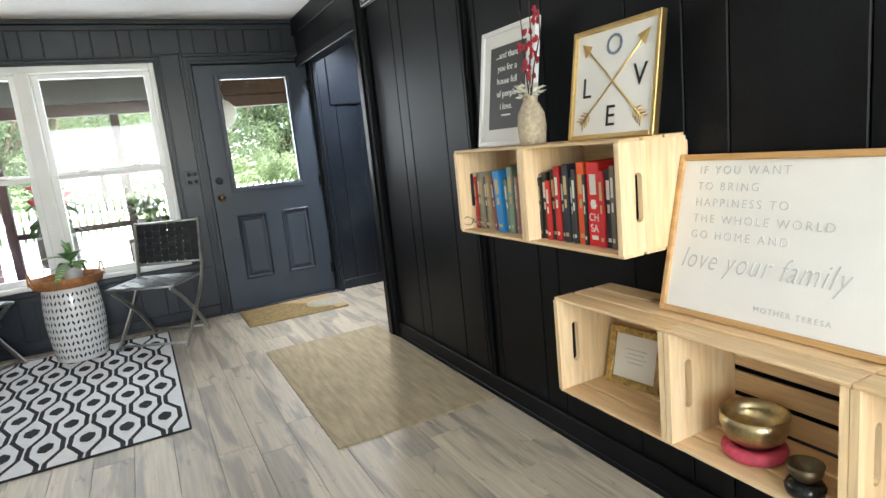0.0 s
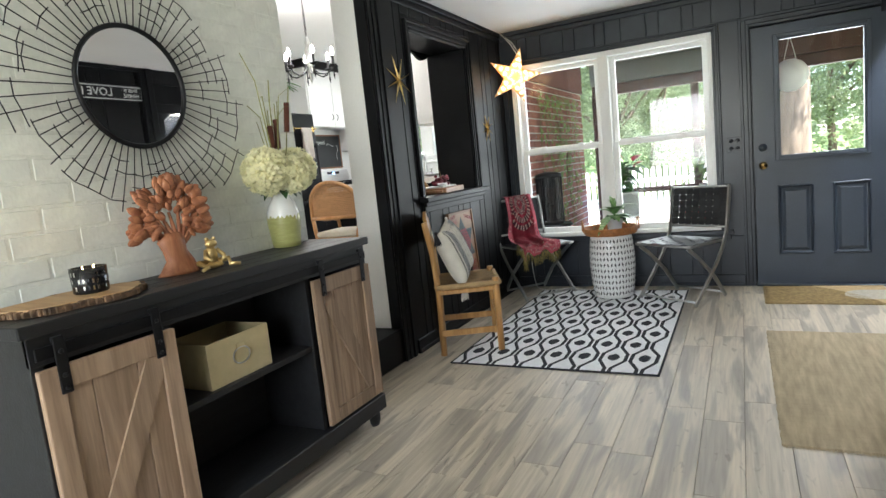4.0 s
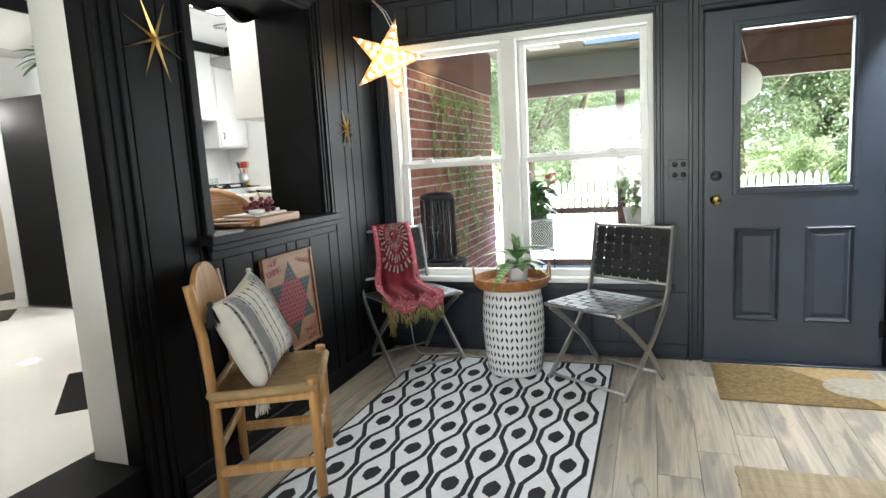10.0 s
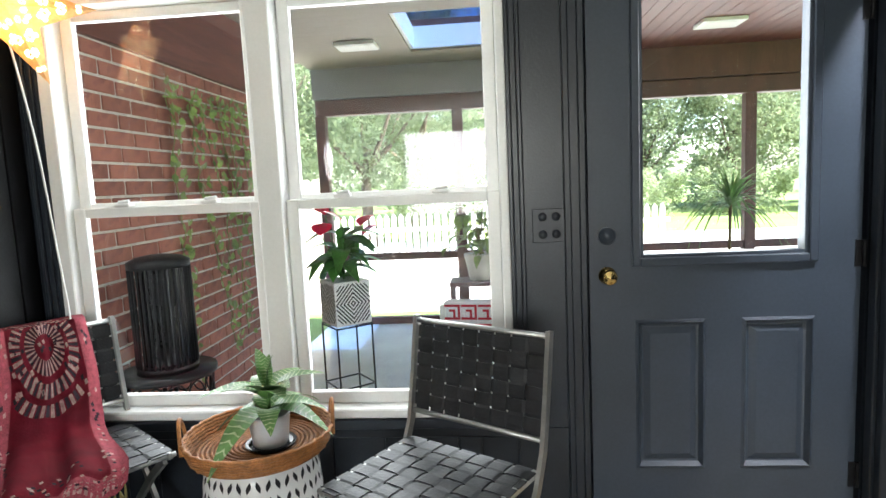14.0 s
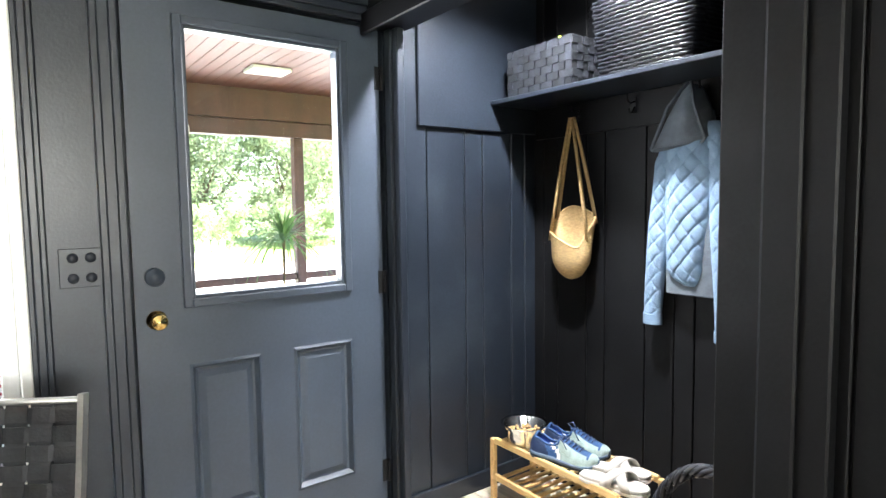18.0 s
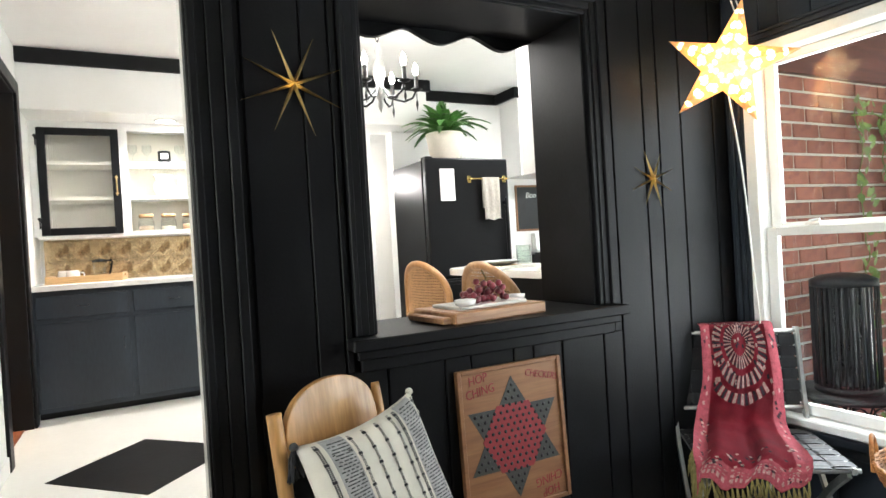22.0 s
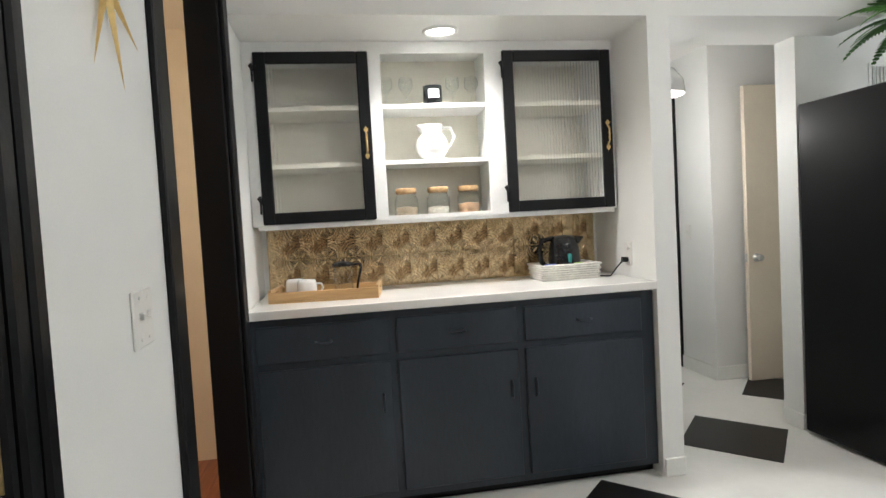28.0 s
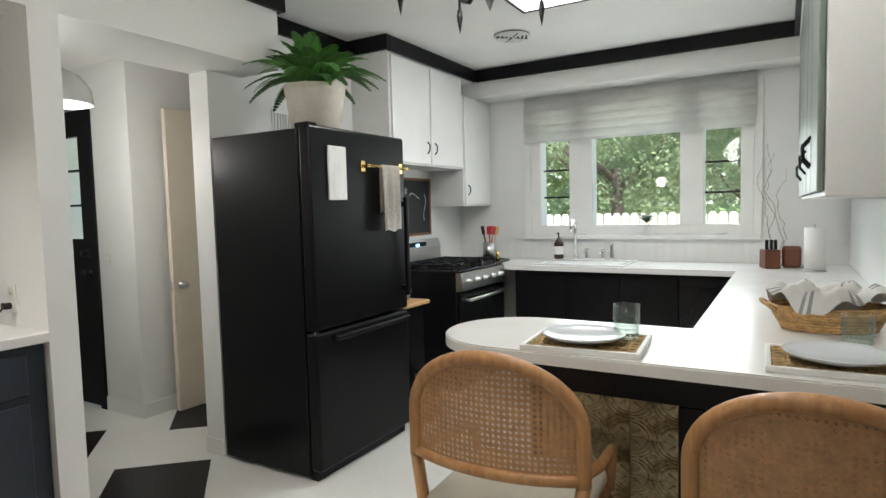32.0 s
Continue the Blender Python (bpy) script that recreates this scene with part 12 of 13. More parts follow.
g = box_part("skylight_pane", (SK[0] - 0.02, SK[1] - 0.02, PC + 0.262, SK[2] + 0.02, SK[3] + 0.02, PC + 0.268), glass("blue_skylight", (0.22, 0.33, 0.52)), None)
tagged(g, "blue tinted skylight pane", "skylight", kind="structure")
solid("porch_roof", [(WX - 0.5, NY + 0.05, PC + 0.2, SK[0], PY + 0.5, PC + 0.26), (SK[2], NY + 0.05, PC + 0.2, 8, PY + 0.5, PC + 0.26), (SK[0], NY + 0.05, PC + 0.2, SK[2], SK[1], PC + 0.26), (SK[0], SK[3], PC + 0.2, SK[2], PY + 0.5, PC + 0.26)], M_MAROON, "porch roof deck", "roof")
solid("house_gable", [(WX - 0.4, NY + 0.0, CEIL + 0.1, 2.6, NY + 0.12, 3.2)], M_WHITE, "house wall above the porch")
pf = thing("porch_structure", "dark maroon porch posts, beam and rails", "porch")
box_part("beam", (WX + 0.02, PY - 0.05, 1.99, 7.5, PY + 0.09, 2.14), M_MAROON, pf, 0.006)
box_part("soffit_board", (WX + 0.02, PY - 0.12, 2.14, 0.75, PY + 0.10, PC), mat("grey_soffit", (0.20, 0.19, 0.185), 0.7, amount=0.06), pf)
box_part("soffit_board", (0.751, PY - 0.12, 2.14, 7.5, PY + 0.10, PC), M_MAROON, pf)
for x in (-1.40, -0.06, 2.66, 5.4):
    box_part("post", (x - 0.05, PY - 0.045, PZ, x + 0.05, PY + 0.055, 1.989), M_MAROON, pf, 0.006)
for x0, x1 in ((-1.349, -0.111), (-0.009, 2.609), (2.711, 5.349), (5.451, 7.5)):
    box_part("rail", (x0, PY - 0.03, 0.55, x1, PY + 0.04, 0.62), M_MAROON, pf, 0.006)
    box_part("bottom_rail", (x0, PY - 0.03, PZ, x1, PY + 0.04, PZ + 0.07), M_MAROON, pf, 0.006)
for x in (7.5,):
    solid("porch_end_wall", [(x, NY + 0.12, PZ, x + 0.1, PY, PC)], M_REDCEIL, "maroon boarded porch end wall")
for x, y in ((-0.78, 7.72), (2.02, 7.75)):
    l = tagged(new("porch_light"), "square white porch ceiling light", "ceiling light", "porch ceiling lights")
    l.matrix_world = pose(x, y, PC - 0.0005)
    box_part("frame", (-0.16, -0.12, -0.03, 0.16, 0.12, 0), M_TRIMWHITE, l, 0.004)
    box_part("lens", (-0.13, -0.09, -0.034, 0.13, 0.09, -0.0305), M_PLASTICW, l)

# ivy on the brick
iv = thing("ivy", "trailing green ivy on the red brick", "ivy", pose(WX + 0.04, 0, 0))
M_IVY = mat("ivy_green", (0.18, 0.26, 0.06), 0.55, scale=10, amount=0.35, bump=0.1, spread=0.3, island=True)
rnd = random.Random(17)
for k in range(9):
    y, z = 5.95 + 0.19 * k + rnd.uniform(-0.05, 0.05), 1.85 - 0.04 * (k % 3)
    bm, st = bmesh.new(), []
    n = rnd.randint(26, 40)
    for i in range(n):
        st.append((rnd.uniform(0.0, 0.012), y, z))
        for _ in range(2):
            c = Vector((rnd.uniform(0.008, 0.04), y + rnd.uniform(-0.05, 0.05), z + rnd.uniform(-0.03, 0.03)))
            s = rnd.uniform(0.028, 0.048)
            t = rnd.uniform(0, 6.28)
            e1, e2 = Vector((rnd.uniform(0.1, 0.5), math.cos(t), math.sin(t))).normalized(), Vector((rnd.uniform(-0.3, 0.3), -math.sin(t), math.cos(t))).normalized()
            bm.faces.new([bm.verts.new(c + e1 * s * a + e2 * s * b) for a, b in ((0, 0), (0.35, 0.55), (0.9, 0.35), (1.2, 0), (0.9, -0.35), (0.35, -0.55))])
        y += rnd.uniform(-0.025, 0.03)
        z -= rnd.uniform(0.025, 0.055)
        if z < 0.1:
            break
    tube(bm, st, 0.003, 4)
    part("strand", bm, M_IVY, iv)
bm = bmesh.new()
for i in range(150):
    c = Vector((rnd.uniform(0.01, 0.04), rnd.uniform(5.9, 7.5), 1.80 + rnd.uniform(-0.06, 0.07)))
    s, t = rnd.uniform(0.02, 0.036), rnd.uniform(0, 6.28)
    e1, e2 = Vector((0.3, math.cos(t), math.sin(t))).normalized(), Vector((0.1, -math.sin(t), math.cos(t))).normalized()
    bm.faces.new([bm.verts.new(c + e1 * s * a + e2 * s * b) for a, b in ((0, 0), (0.35, 0.55), (0.9, 0.35), (1.2, 0), (0.9, -0.35), (0.35, -0.55))])
tube(bm, [(0.01, 5.9 + 0.2 * i, 1.80 + 0.02 * math.sin(i * 2)) for i in range(9)], 0.004, 4)
part("strand", bm, M_IVY, iv)

# lantern on its table
HX, HY = -1.19, 5.34
t = thing("side_table", "round black iron side table with a scroll rim", "table", pose(HX, HY, PZ))
bm = bmesh.new()
lathe(bm, [(0.19, 0.62), (0.20, 0.625), (0.20, 0.645), (0, 0.645)], 32)
part("top", bm, M_IRON, t)
bm = bmesh.new()
for k in range(14):
    a = 2 * math.pi * k / 14
    tube(bm, [(0.18 * math.cos(a + 0.22 * math.sin(q)), 0.18 * math.sin(a + 0.22 * math.sin(q)), 0.55 + 0.065 * math.cos(q)) for q in np.linspace(0, 2 * math.pi, 14, endpoint=False)], 0.004, 4, True)
part("scroll_rim", bm, M_IRON, t)
for k in range(4):
    a = math.pi / 2 * k + 0.4
    bm = bmesh.new()
    tube(bm, [(0.17 * math.cos(a), 0.17 * math.sin(a), 0.62), (0.14 * math.cos(a), 0.14 * math.sin(a), 0.25), (0.18 * math.cos(a), 0.18 * math.sin(a), 0)], 0.009, 8)
    part("leg", bm, M_IRON, t)
l = thing("floor_lantern", "tall black ribbed metal lantern on the side table", "lantern", pose(HX, HY, PZ + 0.6455) @ Matrix.Scale(0.9, 4))
bm = bmesh.new()
lathe(bm, [(0.14, 0), (0.14, 0.03), (0.13, 0.035), (0, 0.035)], 32)
lathe(bm, [(0.14, 0.50), (0.14, 0.53), (0.10, 0.55), (0.04, 0.56), (0, 0.56)], 32)
part("caps", bm, M_IRON, l)
for k in range(34):
    a = 2 * math.pi * k / 34
    bm = bmesh.new()
    tube(bm, [(0.135 * math.cos(a), 0.135 * math.sin(a), 0.03), (0.135 * math.cos(a), 0.135 * math.sin(a), 0.505)], 0.0055, 5)
    part("rib", bm, M_IRON, l)
bm = bmesh.new()
lathe(bm, [(0.105, 0.036), (0.105, 0.499)], 24, caps=False)
part("inner_glass", bm, M_BLACKGLOSS, l, "", True)

# flowering plant in a patterned pot on a wire stand
AX, AY = -0.72, 6.62
p = thing("flower_pot", "black and white patterned square pot of red anthuriums on a stand", "plant", pose(AX, AY, PZ + 0.11, 0, 0, 38))
bm = bmesh.new()
for x in (-0.12, 0.12):
    for y in (-0.12, 0.12):
        tube(bm, [(x, y, -0.11), (x, y, 0.42)], 0.006, 6)
for z in (0.02, 0.41):
    tube(bm, [(-0.12, -0.12, z), (0.12, -0.12, z), (0.12, 0.12, z), (-0.12, 0.12, z)], 0.006, 6, True)
part("wire_stand", bm, M_IRON, p)
bm = bmesh.new()
prism(bm, [(-0.12, -0.12), (0.12, -0.12), (0.12, 0.12), (-0.12, 0.12)], 0.42, 0.70, "z", 0.008)
part("pot", bm, M_CERAMIC, p)
bm = bmesh.new()
for k in range(1, 10):
    o, i = 0.0245 * k - 0.004, 0.0245 * k - 0.016
    for s in (0, 1, 2, 3):
        ring = [(0, 1), (1, 0), (0, -1), (-1, 0)]
        for q in range(4):
            a, b = ring[q], ring[(q + 1) % 4]
            v = []
            for (c, d), r in ((a, o), (b, o), (b, i), (a, i)):
                u, h = c * r, 0.56 + d * r * 1.1
                v.append(bm.verts.new({0: (u, -0.1215, h), 1: (0.1215, u, h), 2: (u, 0.1215, h), 3: (-0.1215, u, h)}[s]))
            # each band runs out at the pot's edges
            for h in range(12):
                w = [v[0].co.lerp(v[1].co, h / 12), v[0].co.lerp(v[1].co, (h + 1) / 12), v[3].co.lerp(v[2].co, (h + 1) / 12), v[3].co.lerp(v[2].co, h / 12)]
                if all(abs(c.x) < 0.1216 and abs(c.y) < 0.1216 and 0.428 < c.z < 0.692 for c in w):
                    bm.faces.new([bm.verts.new(c) for c in w])
            for corner in v:
                bm.verts.remove(corner)
part("diamond_pattern", bm, M_INKBLACK, p)
M_ANTH = mat("anthurium_leaf", (0.06, 0.20, 0.035), 0.35, scale=10, amount=0.3, spread=0.3)
M_SPATHE = mat("anthurium_red", (0.62, 0.02, 0.06), 0.3, amount=0.1)
rnd = random.Random(23)
for k in range(34):
    bm = bmesh.new()
    leaf_mesh(bm, rnd.uniform(0.20, 0.30), 0.066, rnd.uniform(0.5, 1.0))
    h = rnd.uniform(0.70, 0.98)
    o = part("leaf", bm, M_ANTH, p)
    o.matrix_basis = pose(0.03 * math.cos(k), 0.03 * math.sin(k), h, 0, rnd.uniform(-35, 10), k * 47)
bm = bmesh.new()
for k in range(34):
    tube(bm, [(0, 0, 0.70), (0.03 * math.cos(k), 0.03 * math.sin(k), 0.98)], 0.004, 4)
part("stems", bm, M_ANTH, p)
for x, y, h in ((-0.10, 0.0, 1.12), (0.10, -0.08, 1.04), (0.0, 0.09, 1.18), (0.17, 0.05, 0.96), (-0.16, -0.06, 1.0), (-0.05, -0.15, 1.08)):
    bm = bmesh.new()
    leaf_mesh(bm, 0.15, 0.07, 0.2)
    o = part("red_flower", bm, M_SPATHE, p)
    o.matrix_basis = pose(x, y, h, 0, -25, 200 + x * 900)
    bm = bmesh.new()
    tube(bm, [(x * 0.2, y * 0.2, 0.75), (x, y, h)], 0.003, 4)
    part("flower_stem", bm, M_ANTH, p)


def strap_plant(m, label, n, L, colour, trunk):
    p = thing("porch_plant", label, "plant", m)
    mt = bpy.data.materials.get("strap_leaf") or mat("strap_leaf", colour, 0.45, amount=0.3, spread=0.3)
    bm = bmesh.new()
    tube(bm, [(0, 0, 0.28), (0.01, 0, 0.28 + trunk)], 0.012, 8)
    part("stem", bm, M_STEMB, p)
    bm = bmesh.new()
    lathe(bm, [(0.10, 0), (0.14, 0.28), (0.13, 0.28), (0, 0.26)], 20)
    part("pot", bm, M_CERAMIC, p, smooth=True)
    r = random.Random(n)
    me = []
    for v in range(3):
        bm = bmesh.new()
        leaf_mesh(bm, L * (0.8 + 0.2 * v), 0.010, (0.2, 0.6, 1.0)[v])
        q = bpy.data.meshes.new("leaf")
        bm.to_mesh(q)
        bm.free()
        q.materials.append(mt)
        me.append(q)
    for k in range(n):
        shared("leaf", me[k % 3], p, pose(0.01, 0, 0.28 + trunk - 0.06 * r.random(), 0, r.uniform(-70, 5), k * 137))


M_STEMB = mat("brown_stem", (0.12, 0.08, 0.04), 0.8)
strap_plant(pose(2.0, 7.5, PZ), "spiky leaved dracaena in a white pot on the porch", 80, 0.42, (0.14, 0.26, 0.08), 0.88)


def bushy_plant(m, label, n, seed, H):
    p = thing("porch_plant", label, "plant", m)
    bm = bmesh.new()
    lathe(bm, [(0.10, 0), (0.15, 0.24), (0.14, 0.24), (0, 0.22)], 20)
    part("pot", bm, mat("beige_pot", (0.5, 0.45, 0.36), 0.7) if "beige_pot" not in bpy.data.materials else bpy.data.materials["beige_pot"], p, smooth=True)
    r = random.Random(seed)
    bm = bmesh.new()
    leaf_mesh(bm, 0.14, 0.035, 0.7)
    q = bpy.data.meshes.new("leaf")
    bm.to_mesh(q)
    bm.free()
    q.materials.append(bpy.data.materials["ivy_green"])
    for k in range(n):
        a, rr = r.uniform(0, 6.28), r.uniform(0, 0.28)
        shared("leaf", q, p, pose(rr * math.cos(a), rr * math.sin(a), 0.24 + r.random() * H, 0, r.uniform(-50, 40), math.degrees(a) + r.uniform(-60, 60)) @ Matrix.Scale(r.uniform(0.7, 1.3), 4))
    bm = bmesh.new()
    for k in range(12):
        a, rr = r.uniform(0, 6.28), r.uniform(0.05, 0.25)
        tube(bm, [(0, 0, 0.22), (rr * 0.5 * math.cos(a), rr * 0.5 * math.sin(a), 0.24 + H * 0.5), (rr * math.cos(a), rr * math.sin(a), 0.24 + H)], 0.004, 4)
    part("stems", bm, M_STEMB, p)


st = thing("plant_stand", "small dark wooden plant stand on the porch", "stand", pose(0.04, 8.3, PZ))
box_part("top", (-0.2, -0.16, 0.46, 0.35, 0.16, 0.50), M_MAROON, st, 0.004)
for x in (-0.18, 0.33):
    for y in (-0.14, 0.14):
        box_part("leg", (x - 0.015, y - 0.015, 0, x + 0.015, y + 0.015, 0.4595), M_MAROON, st)
bushy_plant(pose(0.12, 8.3, PZ + 0.5005), "leafy green plant in a beige pot on a porch stand", 90, 5, 0.44)


def porch_chair(m):
    c = thing("porch_chair", "white porch chair with a red patterned cushion", "chair", m)
    box_part("seat", (-0.24, -0.28, 0.27, 0.24, 0.28, 0.31), M_TRIMWHITE, c, 0.01)
    for x in (-0.22, 0.22):
        for y in (-0.26, 0.26):
            box_part("leg", (x - 0.02, y - 0.02, -0.0295, x + 0.02, y + 0.02, 0.269 if y < 0 else 0.61), M_TRIMWHITE, c, 0.004)
    bm = bmesh.new()
    bx(bm, -0.22, 0.20, 0.33, 0.22, 0.28, 0.64, 0.035, 3)
    cu = part("cushion", bm, M_RUGWHITE, c, "white cushion with red key pattern")
    bm = bmesh.new()
    for k in range(4):
        x = -0.205 + 0.105 * k
        for z in (0.52, 0.40):
            for a, b in ((0.0, 0.098), (0.03, 0.068)):
                for q in ((x + a, z, x + b, z + 0.014), (x + a, z + 0.08 - a, x + b, z + 0.094 - a), (x + a, z, x + a + 0.014, z + 0.09 - a)):
                    bx(bm, q[0], 0.196, q[1], q[2], 0.202, q[3])
                    bx(bm, q[0], 0.278, q[1], q[2], 0.284, q[3])
    part("red_pattern", bm, mat("red_print", (0.50, 0.03, 0.05), 0.9, amount=0.1), cu)


porch_chair(pose(0.17, 6.78, PZ + 0.03, 0, 0, 172))
l = thing("paper_lantern", "round white paper lantern hanging on the porch", "lantern", pose(0.915, 6.35, 0))
bm = bmesh.new()
lathe(bm, [(0.05, 1.57)] + [(0.152 * math.sin(a), 1.715 - 0.148 * math.cos(a)) for a in np.linspace(0.35, math.pi - 0.35, 26)] + [(0.05, 1.86)], 32)
part("globe", bm, mat("lantern_paper", (0.78, 0.76, 0.72), 0.8, amount=0.03, bump=0.3, stretch=(0.2, 0.2, 8)), l, smooth=True)
bm = bmesh.new()
for s in (-1, 1):
    tube(bm, [(0.05 * s, 0, 1.86), (0, 0, 2.08), (0, 0, PC - 0.001)], 0.003, 5)
part("string", bm, M_CORD, l)
r = tagged(box_part("porch_mat", (-0.35, -0.25, 0, 0.35, 0.25, 0.012), mat("zebra_mat", (0.42, 0.41, 0.38), 0.95, scale=7, amount=0.1, second=(0.12, 0.12, 0.12), mix=0.1, stretch=(1, 4, 1)), None, 0.004), "grey and white patterned mat on the porch floor", "mat")
r.matrix_world = pose(0.0, 6.25, PZ + 0.0005, 0, 0, 20)

# garden
M_GRASS = mat("lawn", (0.14, 0.20, 0.05), 0.9, scale=0.5, amount=0.3, bump=0.6, fine=20)
solid("ground", [(-400, -400, -0.6, 400, 400, -0.35)], M_GRASS, "mown lawn round the house", "ground")
# carried past the fence, its pale colour standing for glare on sunlit lawn
solid("driveway", [(-20, 10.4, -0.3499, 60, 19.5, -0.34)], mat("pale_concrete_drive", (0.58, 0.56, 0.52), 0.9, amount=0.15), "pale driveway, widened past the fence to whiten the sunlit ground", "road")
fn = thing("picket_fence", "white picket fence across the garden", "fence", pose(0, 0, -0.35))
bm = bmesh.new()
prism(bm, [(-0.04, 0), (0.04, 0), (0.04, 1.05), (0, 1.12), (-0.04, 1.05)], -0.01, 0.01, "y")
me = bpy.data.meshes.new("picket")
bm.to_mesh(me)
bm.free()
me.materials.append(M_TRIMWHITE)
for k in range(110):
    shared("picket", me, fn, pose(-11 + 0.13 * k, 13.4, 0))
for z in (0.25, 0.8):
    box_part("fence_rail", (-11.1, 13.412, z, 3.3, 13.44, z + 0.07), M_TRIMWHITE, fn)
bf = thing("board_fence", "tall pale board fence behind the kitchen", "fence", pose(0, 0, -0.35))
M_FENCEB = wood("pale_fence_boards", (0.62, 0.55, 0.46), (0.52, 0.45, 0.36), 0.8, "z", 1.0, 0.06)
bm = bmesh.new()
prism(bm, [(-0.066, 0), (0.066, 0), (0.066, 1.74), (0.03, 1.79), (-0.03, 1.79), (-0.066, 1.74)], -0.01, 0.01, "y")
me = bpy.data.meshes.new("board")
bm.to_mesh(me)
bm.free()
me.materials.append(M_FENCEB)
for k in range(40):
    shared("board", me, bf, pose(-8.6 + 0.15 * k, 12.9, 0))
for z in (0.4, 1.35):
    box_part("fence_rail", (-8.7, 12.912, z, -2.65, 12.95, z + 0.08), M_FENCEB, bf)
M_TRUNK = mat("bark", (0.14, 0.105, 0.075), 0.95, scale=6, amount=0.35, bump=1.0, fine=25, stretch=(1, 1, 0.2))
M_FOLI = mat("foliage", (0.165, 0.215, 0.105), 0.6, scale=1.5, amount=0.3, bump=0, spread=0.3, island=True)
M_FOLI2 = mat("foliage_dark", (0.10, 0.145, 0.07), 0.6, scale=1.5, amount=0.4, bump=0, spread=0.45, island=True)


for _m in (M_FOLI, M_FOLI2):
    # leaves let part of the sun through
    _n, _l = _m.node_tree.nodes, _m.node_tree.links
    _thin, _mix = _n.new("ShaderNodeBsdfTranslucent"), _n.new("ShaderNodeMixShader")
    _thin.inputs[0].default_value = (0.40, 0.45, 0.27, 1)
    _mix.inputs[0].default_value = 0.35
    _l.new(_n["Principled BSDF"].outputs[0], _mix.inputs[1])
    _l.new(_thin.outputs[0], _mix.inputs[2])
    _l.new(_mix.outputs[0], _n["Material Output"].inputs["Surface"])


def crown_mesh(seed, R, H, n, leaf, material):
    """Many small leaves in uneven clumps."""
    r = np.random.RandomState(seed)
    k = 26
    cen = r.normal(size=(k, 3)) * np.array([R * 0.5, R * 0.5, H * 0.32])
    rad = r.uniform(0.18, 0.42, k) * R
    pick = r.randint(0, k, n)
    d = r.normal(size=(n, 3))
    d /= np.linalg.norm(d, axis=1)[:, None]
    pos = cen[pick] + d * (rad[pick] * r.uniform(0.35, 1.0, n) ** 0.5)[:, None]
    u = r.normal(size=(n, 3))
    u /= np.linalg.norm(u, axis=1)[:, None]
    v = np.cross(u, d)
    v /= np.linalg.norm(v, axis=1)[:, None] + 1e-6
    s = leaf * r.uniform(0.6, 1.4, n)[:, None]
    verts = np.stack([pos - u * s, pos + v * s * 0.5, pos + u * s, pos - v * s * 0.5], 1).reshape(-1, 3)
    me = bpy.data.meshes.new("crown")
    me.from_pydata([tuple(p) for p in verts.tolist()], [], [(4 * i, 4 * i + 1, 4 * i + 2, 4 * i + 3) for i in range(n)])
    me.materials.append(material)
    return me


CROWNS = [crown_mesh(1, 3.2, 6.0, 26000, 0.06, M_FOLI), crown_mesh(2, 3.0, 5.0, 26000, 0.058, M_FOLI2), crown_mesh(3, 1.4, 1.8, 9000, 0.05, M_FOLI)]


def tree(x, y, h, kind, scale=1.0, r0=0.22):
    t = thing("tree", "leafy green garden tree with a brown trunk", "tree", pose(x, y, -0.35, 0, 0, x * 40), "garden trees")
    rr = random.Random(int(x * 10 + y))
    bm = bmesh.new()
    tube(bm, [(0, 0, -0.1), (0.03, 0.02, 0.3), (0.1, 0, h * 0.5), (0.05, 0.1, h)], r0, 12, r_end=r0 * 0.5)
    for k in range(5):
        a = rr.uniform(0, 6.28)
        z = h * rr.uniform(0.55, 0.95)
        tube(bm, [(0.05, 0.05, z), (1.0 * math.cos(a), 1.0 * math.sin(a), z + 0.9), (1.9 * math.cos(a), 1.9 * math.sin(a), z + 1.9)], r0 * 0.4, 7, r_end=0.03)
    part("trunk", bm, M_TRUNK, t)
    o = new("crown", CROWNS[kind])
    o.parent = t
    o.matrix_basis = pose(0, 0, h + 1.2 * scale) @ Matrix.Scale(scale, 4)


for x, y, h, k, s in ((-6.5, 20, 3.0, 0, 1.1), (-2.5, 24, 3.2, 1, 1.2), (7.2, 31, 2.6, 1, 1.1), (10.5, 29, 2.6, 0, 1.1), (16, 30, 3.0, 1, 1.3), (4.0, 30, 4.0, 0, 1.5), (-12, 22, 3.0, 1, 1.4), (-9.0, 28, 3.5, 0, 1.6), (20, 26, 3, 0, 1.5), (11.5, 31, 4, 1, 1.6), (-5.6, 17.0, 2.8, 0, 0.8), (-3.0, 18.5, 2.6, 0, 0.8), (-1.2, 31, 4, 0, 1.6), (27, 20, 3, 1, 1.5), (24, 12, 3, 0, 1.3)):
    tree(x, y, h, k, s)
# bare trunk beyond the drive
t = thing("tree", "tall tree with a thick bare trunk beyond the porch", "tree", pose(1.62, 16.2, -0.35), "garden trees")
bm = bmesh.new()
tube(bm, [(0, 0, -0.1), (0.02, 0, 1.5), (0.05, 0, 4.5), (0.05, 0, 8)], 0.36, 14, r_end=0.25)
for a, z in ((0.4, 4.6), (2.6, 5.2), (4.4, 4.9), (1.5, 6.0)):
    tube(bm, [(0.04, 0, z), (1.0 * math.cos(a), 1.0 * math.sin(a), z + 0.8), (2.2 * math.cos(a), 2.2 * math.sin(a), z + 1.6)], 0.12, 8, r_end=0.03)
part("trunk", bm, M_TRUNK, t)
o = new("crown", CROWNS[0])
o.parent = t
o.matrix_basis = pose(0, 0, 8.0)
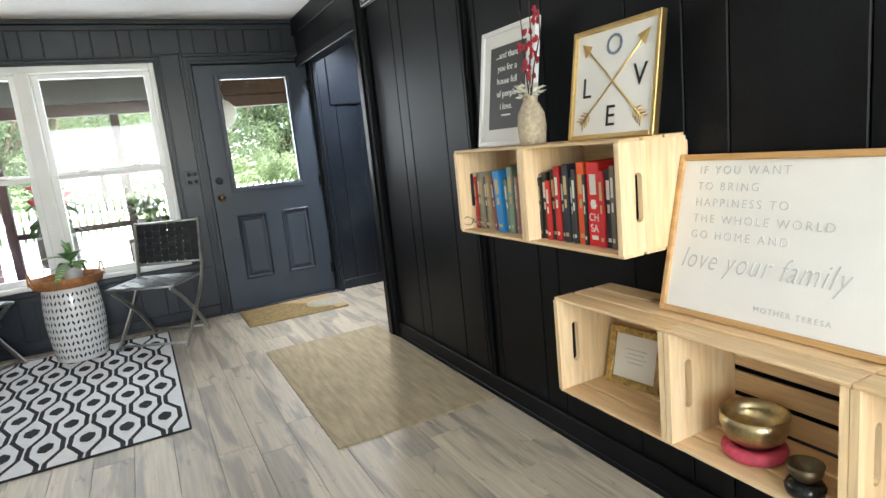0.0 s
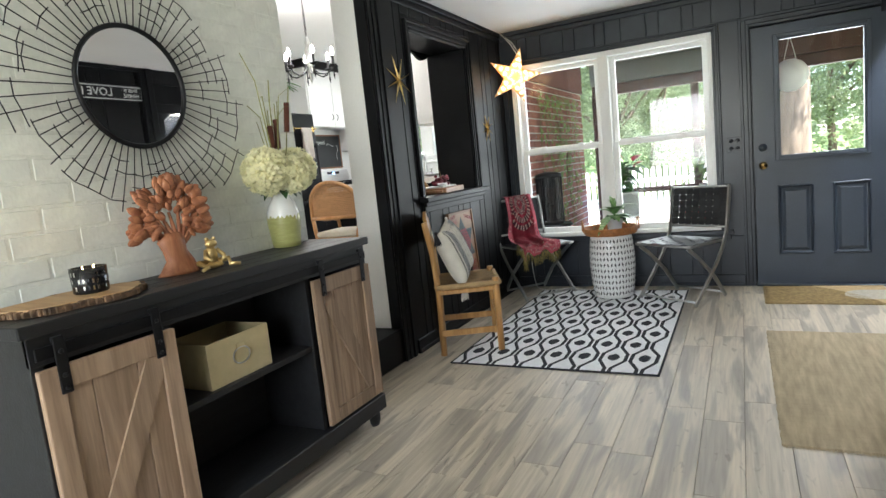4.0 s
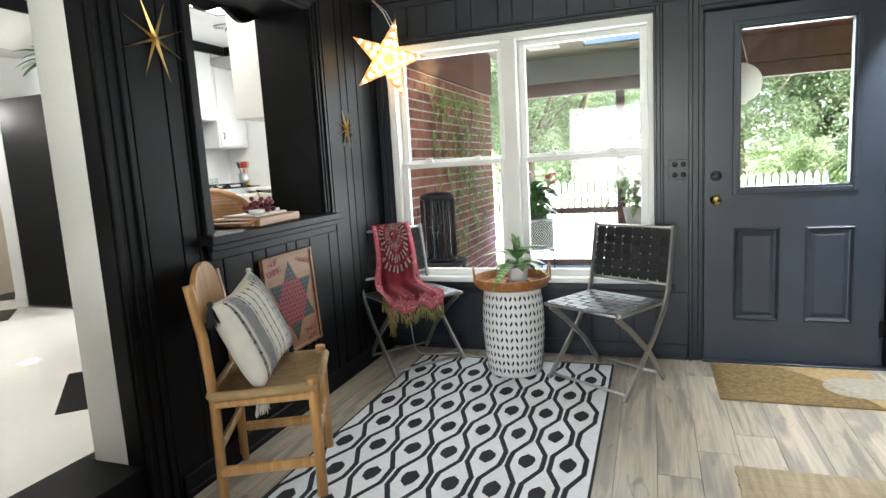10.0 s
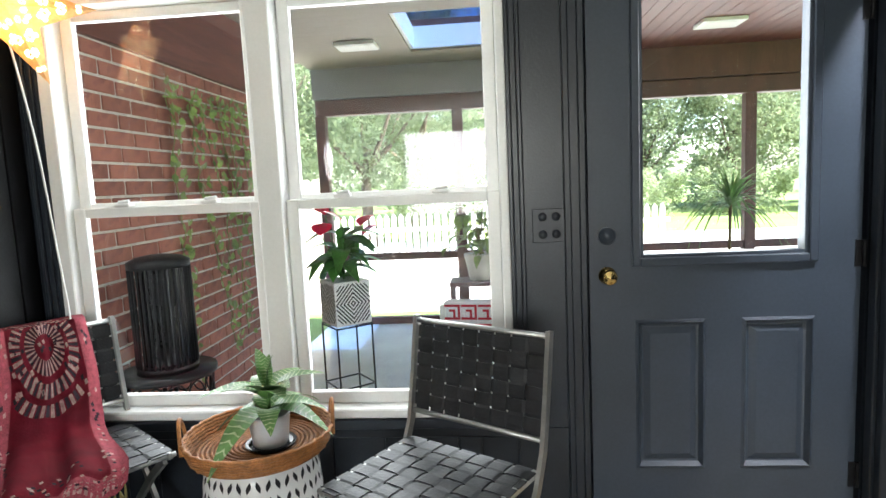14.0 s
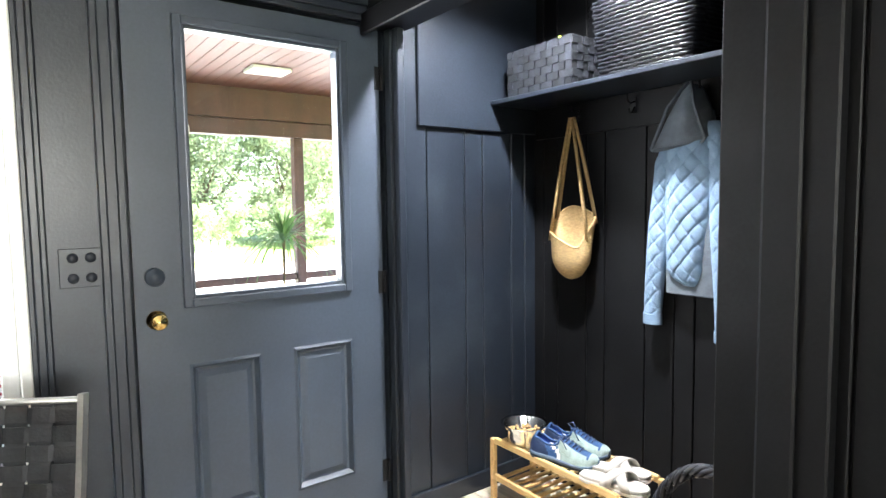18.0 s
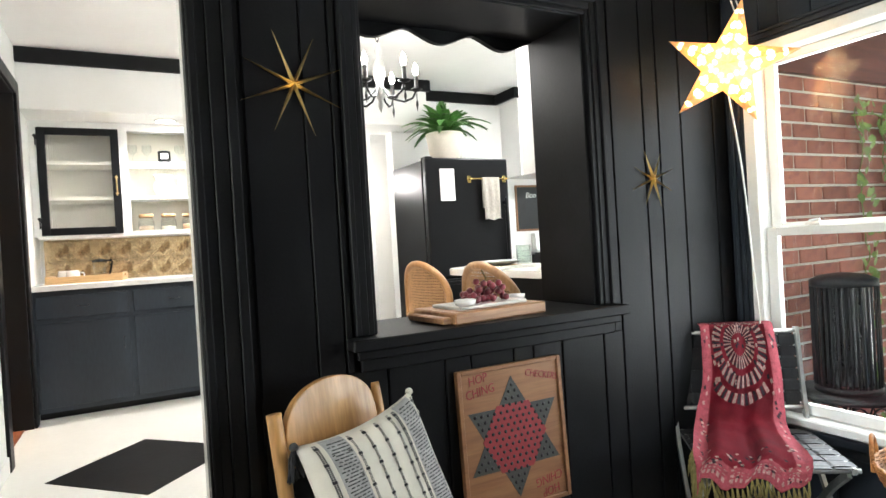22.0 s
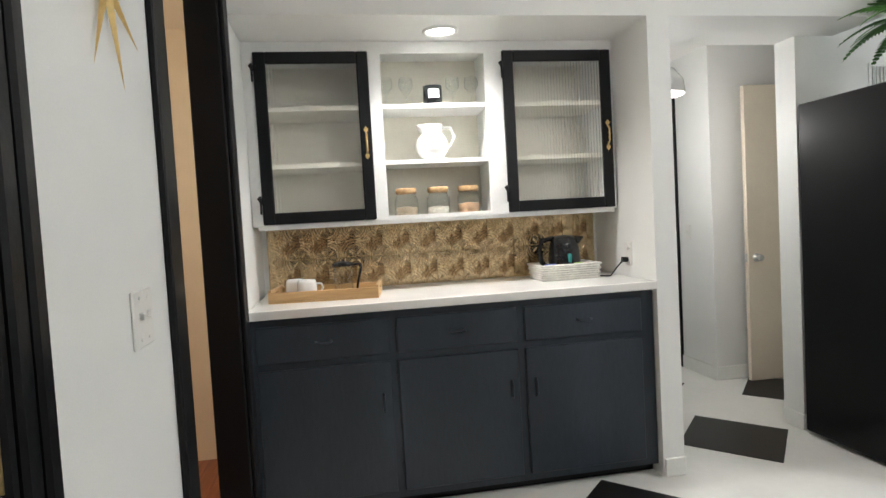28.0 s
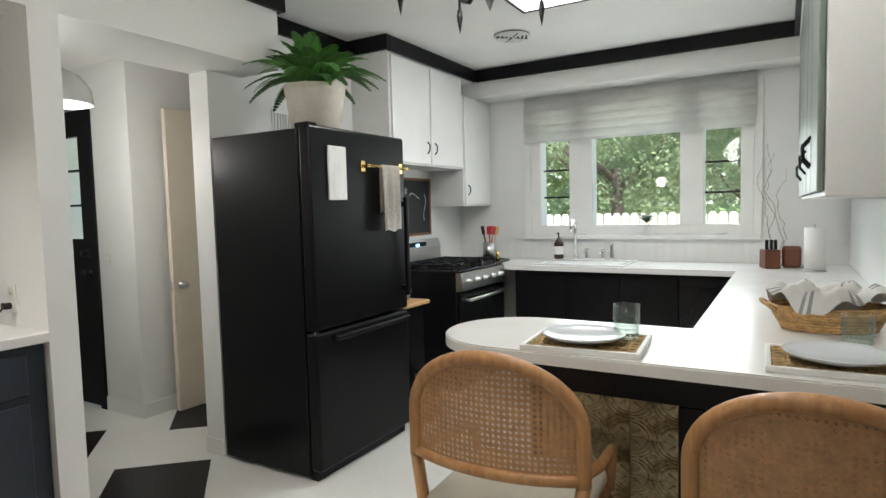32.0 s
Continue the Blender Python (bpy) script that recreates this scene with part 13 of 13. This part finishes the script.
for x, y in ((5.5, 25.0), (9.5, 25.6), (13.0, 25.5), (17.5, 25.8), (-8, 21.5)):
    b = thing("bush", "round leafy garden bush", "bush", pose(x, y, -0.35), "garden bushes")
    o = new("crown", CROWNS[2])
    o.parent = b
    o.matrix_basis = pose(0, 0, 0.9)
    bm = bmesh.new()
    tube(bm, [(0, 0, -0.05), (0, 0, 0.8)], 0.06, 8)
    part("trunk", bm, M_TRUNK, b)
hd = new("woodland", None)
bm_me = crown_mesh(12, 26, 7, 34000, 0.20, M_FOLI2)
bm_me.transform(Matrix.Diagonal((2.2, 0.22, 1, 1)))
hd = tagged(new("woodland_edge", bm_me), "dense green woodland beyond the garden", "woodland", kind="stuff")
hd.matrix_world = pose(2, 42, 4.5)
bpy.data.objects.remove(bpy.data.objects["woodland"])

# ---- pieces: floor planks, painted brick, red brick ----
fl = tagged(new("floor"), "grey-brown wood-look plank floor", "floor", kind="structure")
rnd = random.Random(1)
kinds = []
for L in (1.22, 0.9, 0.61, 0.4):
    bm = bmesh.new()
    bx(bm, 0, 0, -0.012, 0.1585, L - 0.0012, 0.0, 0.0010)
    me = bpy.data.meshes.new("plank")
    bmesh.ops.recalc_face_normals(bm, faces=bm.faces)
    bm.to_mesh(me)
    bm.free()
    me.materials.append(M_PLANK)
    kinds.append((L, me))
x = WX - 0.0
while x < 2.30:
    y = -3.0 - rnd.uniform(0, 1.0)
    while y < NY - 0.001:
        L, me = kinds[rnd.choice((0, 0, 0, 1, 2, 3))]
        shared("plank", me, fl, pose(x, y, 0))
        y += L
    x += 0.16


def brick_face(parent, axis, face, out, u0, u1, z0, z1, material, w=0.203, h=0.064, joint=0.011, deep=0.012, seed=3, most=300, name="brick", rough=0.002):
    """Courses of bricks on a wall's face: the first ones as pieces, the rest joined."""
    r = random.Random(seed)
    meshes = []
    for k in range(4):
        bm = bmesh.new()
        bx(bm, -0.004, 0, 0, deep + 0.004, w, h, 0.0035)
        for v in bm.verts:
            v.co += Vector((r.uniform(-rough, rough) * 0.6 if v.co.x > deep * 0.5 else 0, r.uniform(-rough, rough) * 0.6, r.uniform(-rough, rough) * 0.5))
        bmesh.ops.recalc_face_normals(bm, faces=bm.faces)
        me = bpy.data.meshes.new(name)
        bm.to_mesh(me)
        bm.free()
        me.materials.append(material)
        meshes.append(me)
    rest = bmesh.new()
    count, z, row = 0, z1 - h, 0
    while z > z0 - 0.03:
        u = u0 - (w + joint) / 2 * (row % 2)
        while u < u1 - 0.02:
            a, b = max(u, u0), min(u + w, u1)
            if b - a > 0.03:
                s = (b - a) / w
                place = Vector((face, a, z)) if axis == "x" else Vector((a, face, z))
                m = Matrix.Translation(place) @ Matrix.Diagonal((out, s, 1, 1))
                if count < most:
                    shared(name, r.choice(meshes), parent, m)
                    count += 1
                else:
                    v0 = len(rest.verts)
                    bx(rest, face, a, z, face + out * (deep + 0.003), b, z + h)
            u += w + joint
        z -= h + joint
        row += 1
    if len(rest.verts):
        o = part(name + "_courses", rest, material, parent)
        o["kind"] = "stuff"
    else:
        rest.free()


brick_face(bpy.data.objects["wall_west_brick"], "x", WX + 0.02, 1, -1.2, 2.019, 0.0, CEIL - 0.002, M_BRICKWHITE, deep=-0.0022, h=0.068, joint=0.008, rough=0.0008)
M_REDBRICK = mat("red_brick", (0.31, 0.12, 0.085), 0.85, scale=12, amount=0.22, bump=0.6, fine=120, spread=0.25, second=(0.20, 0.08, 0.065), mix=0.04)
brick_face(bpy.data.objects["porch_brick_wall"], "x", WX + 0.02, 1, NY + 0.125, 7.94, -0.1, 1.97, M_REDBRICK, joint=0.013, h=0.062, deep=0.004, seed=9)
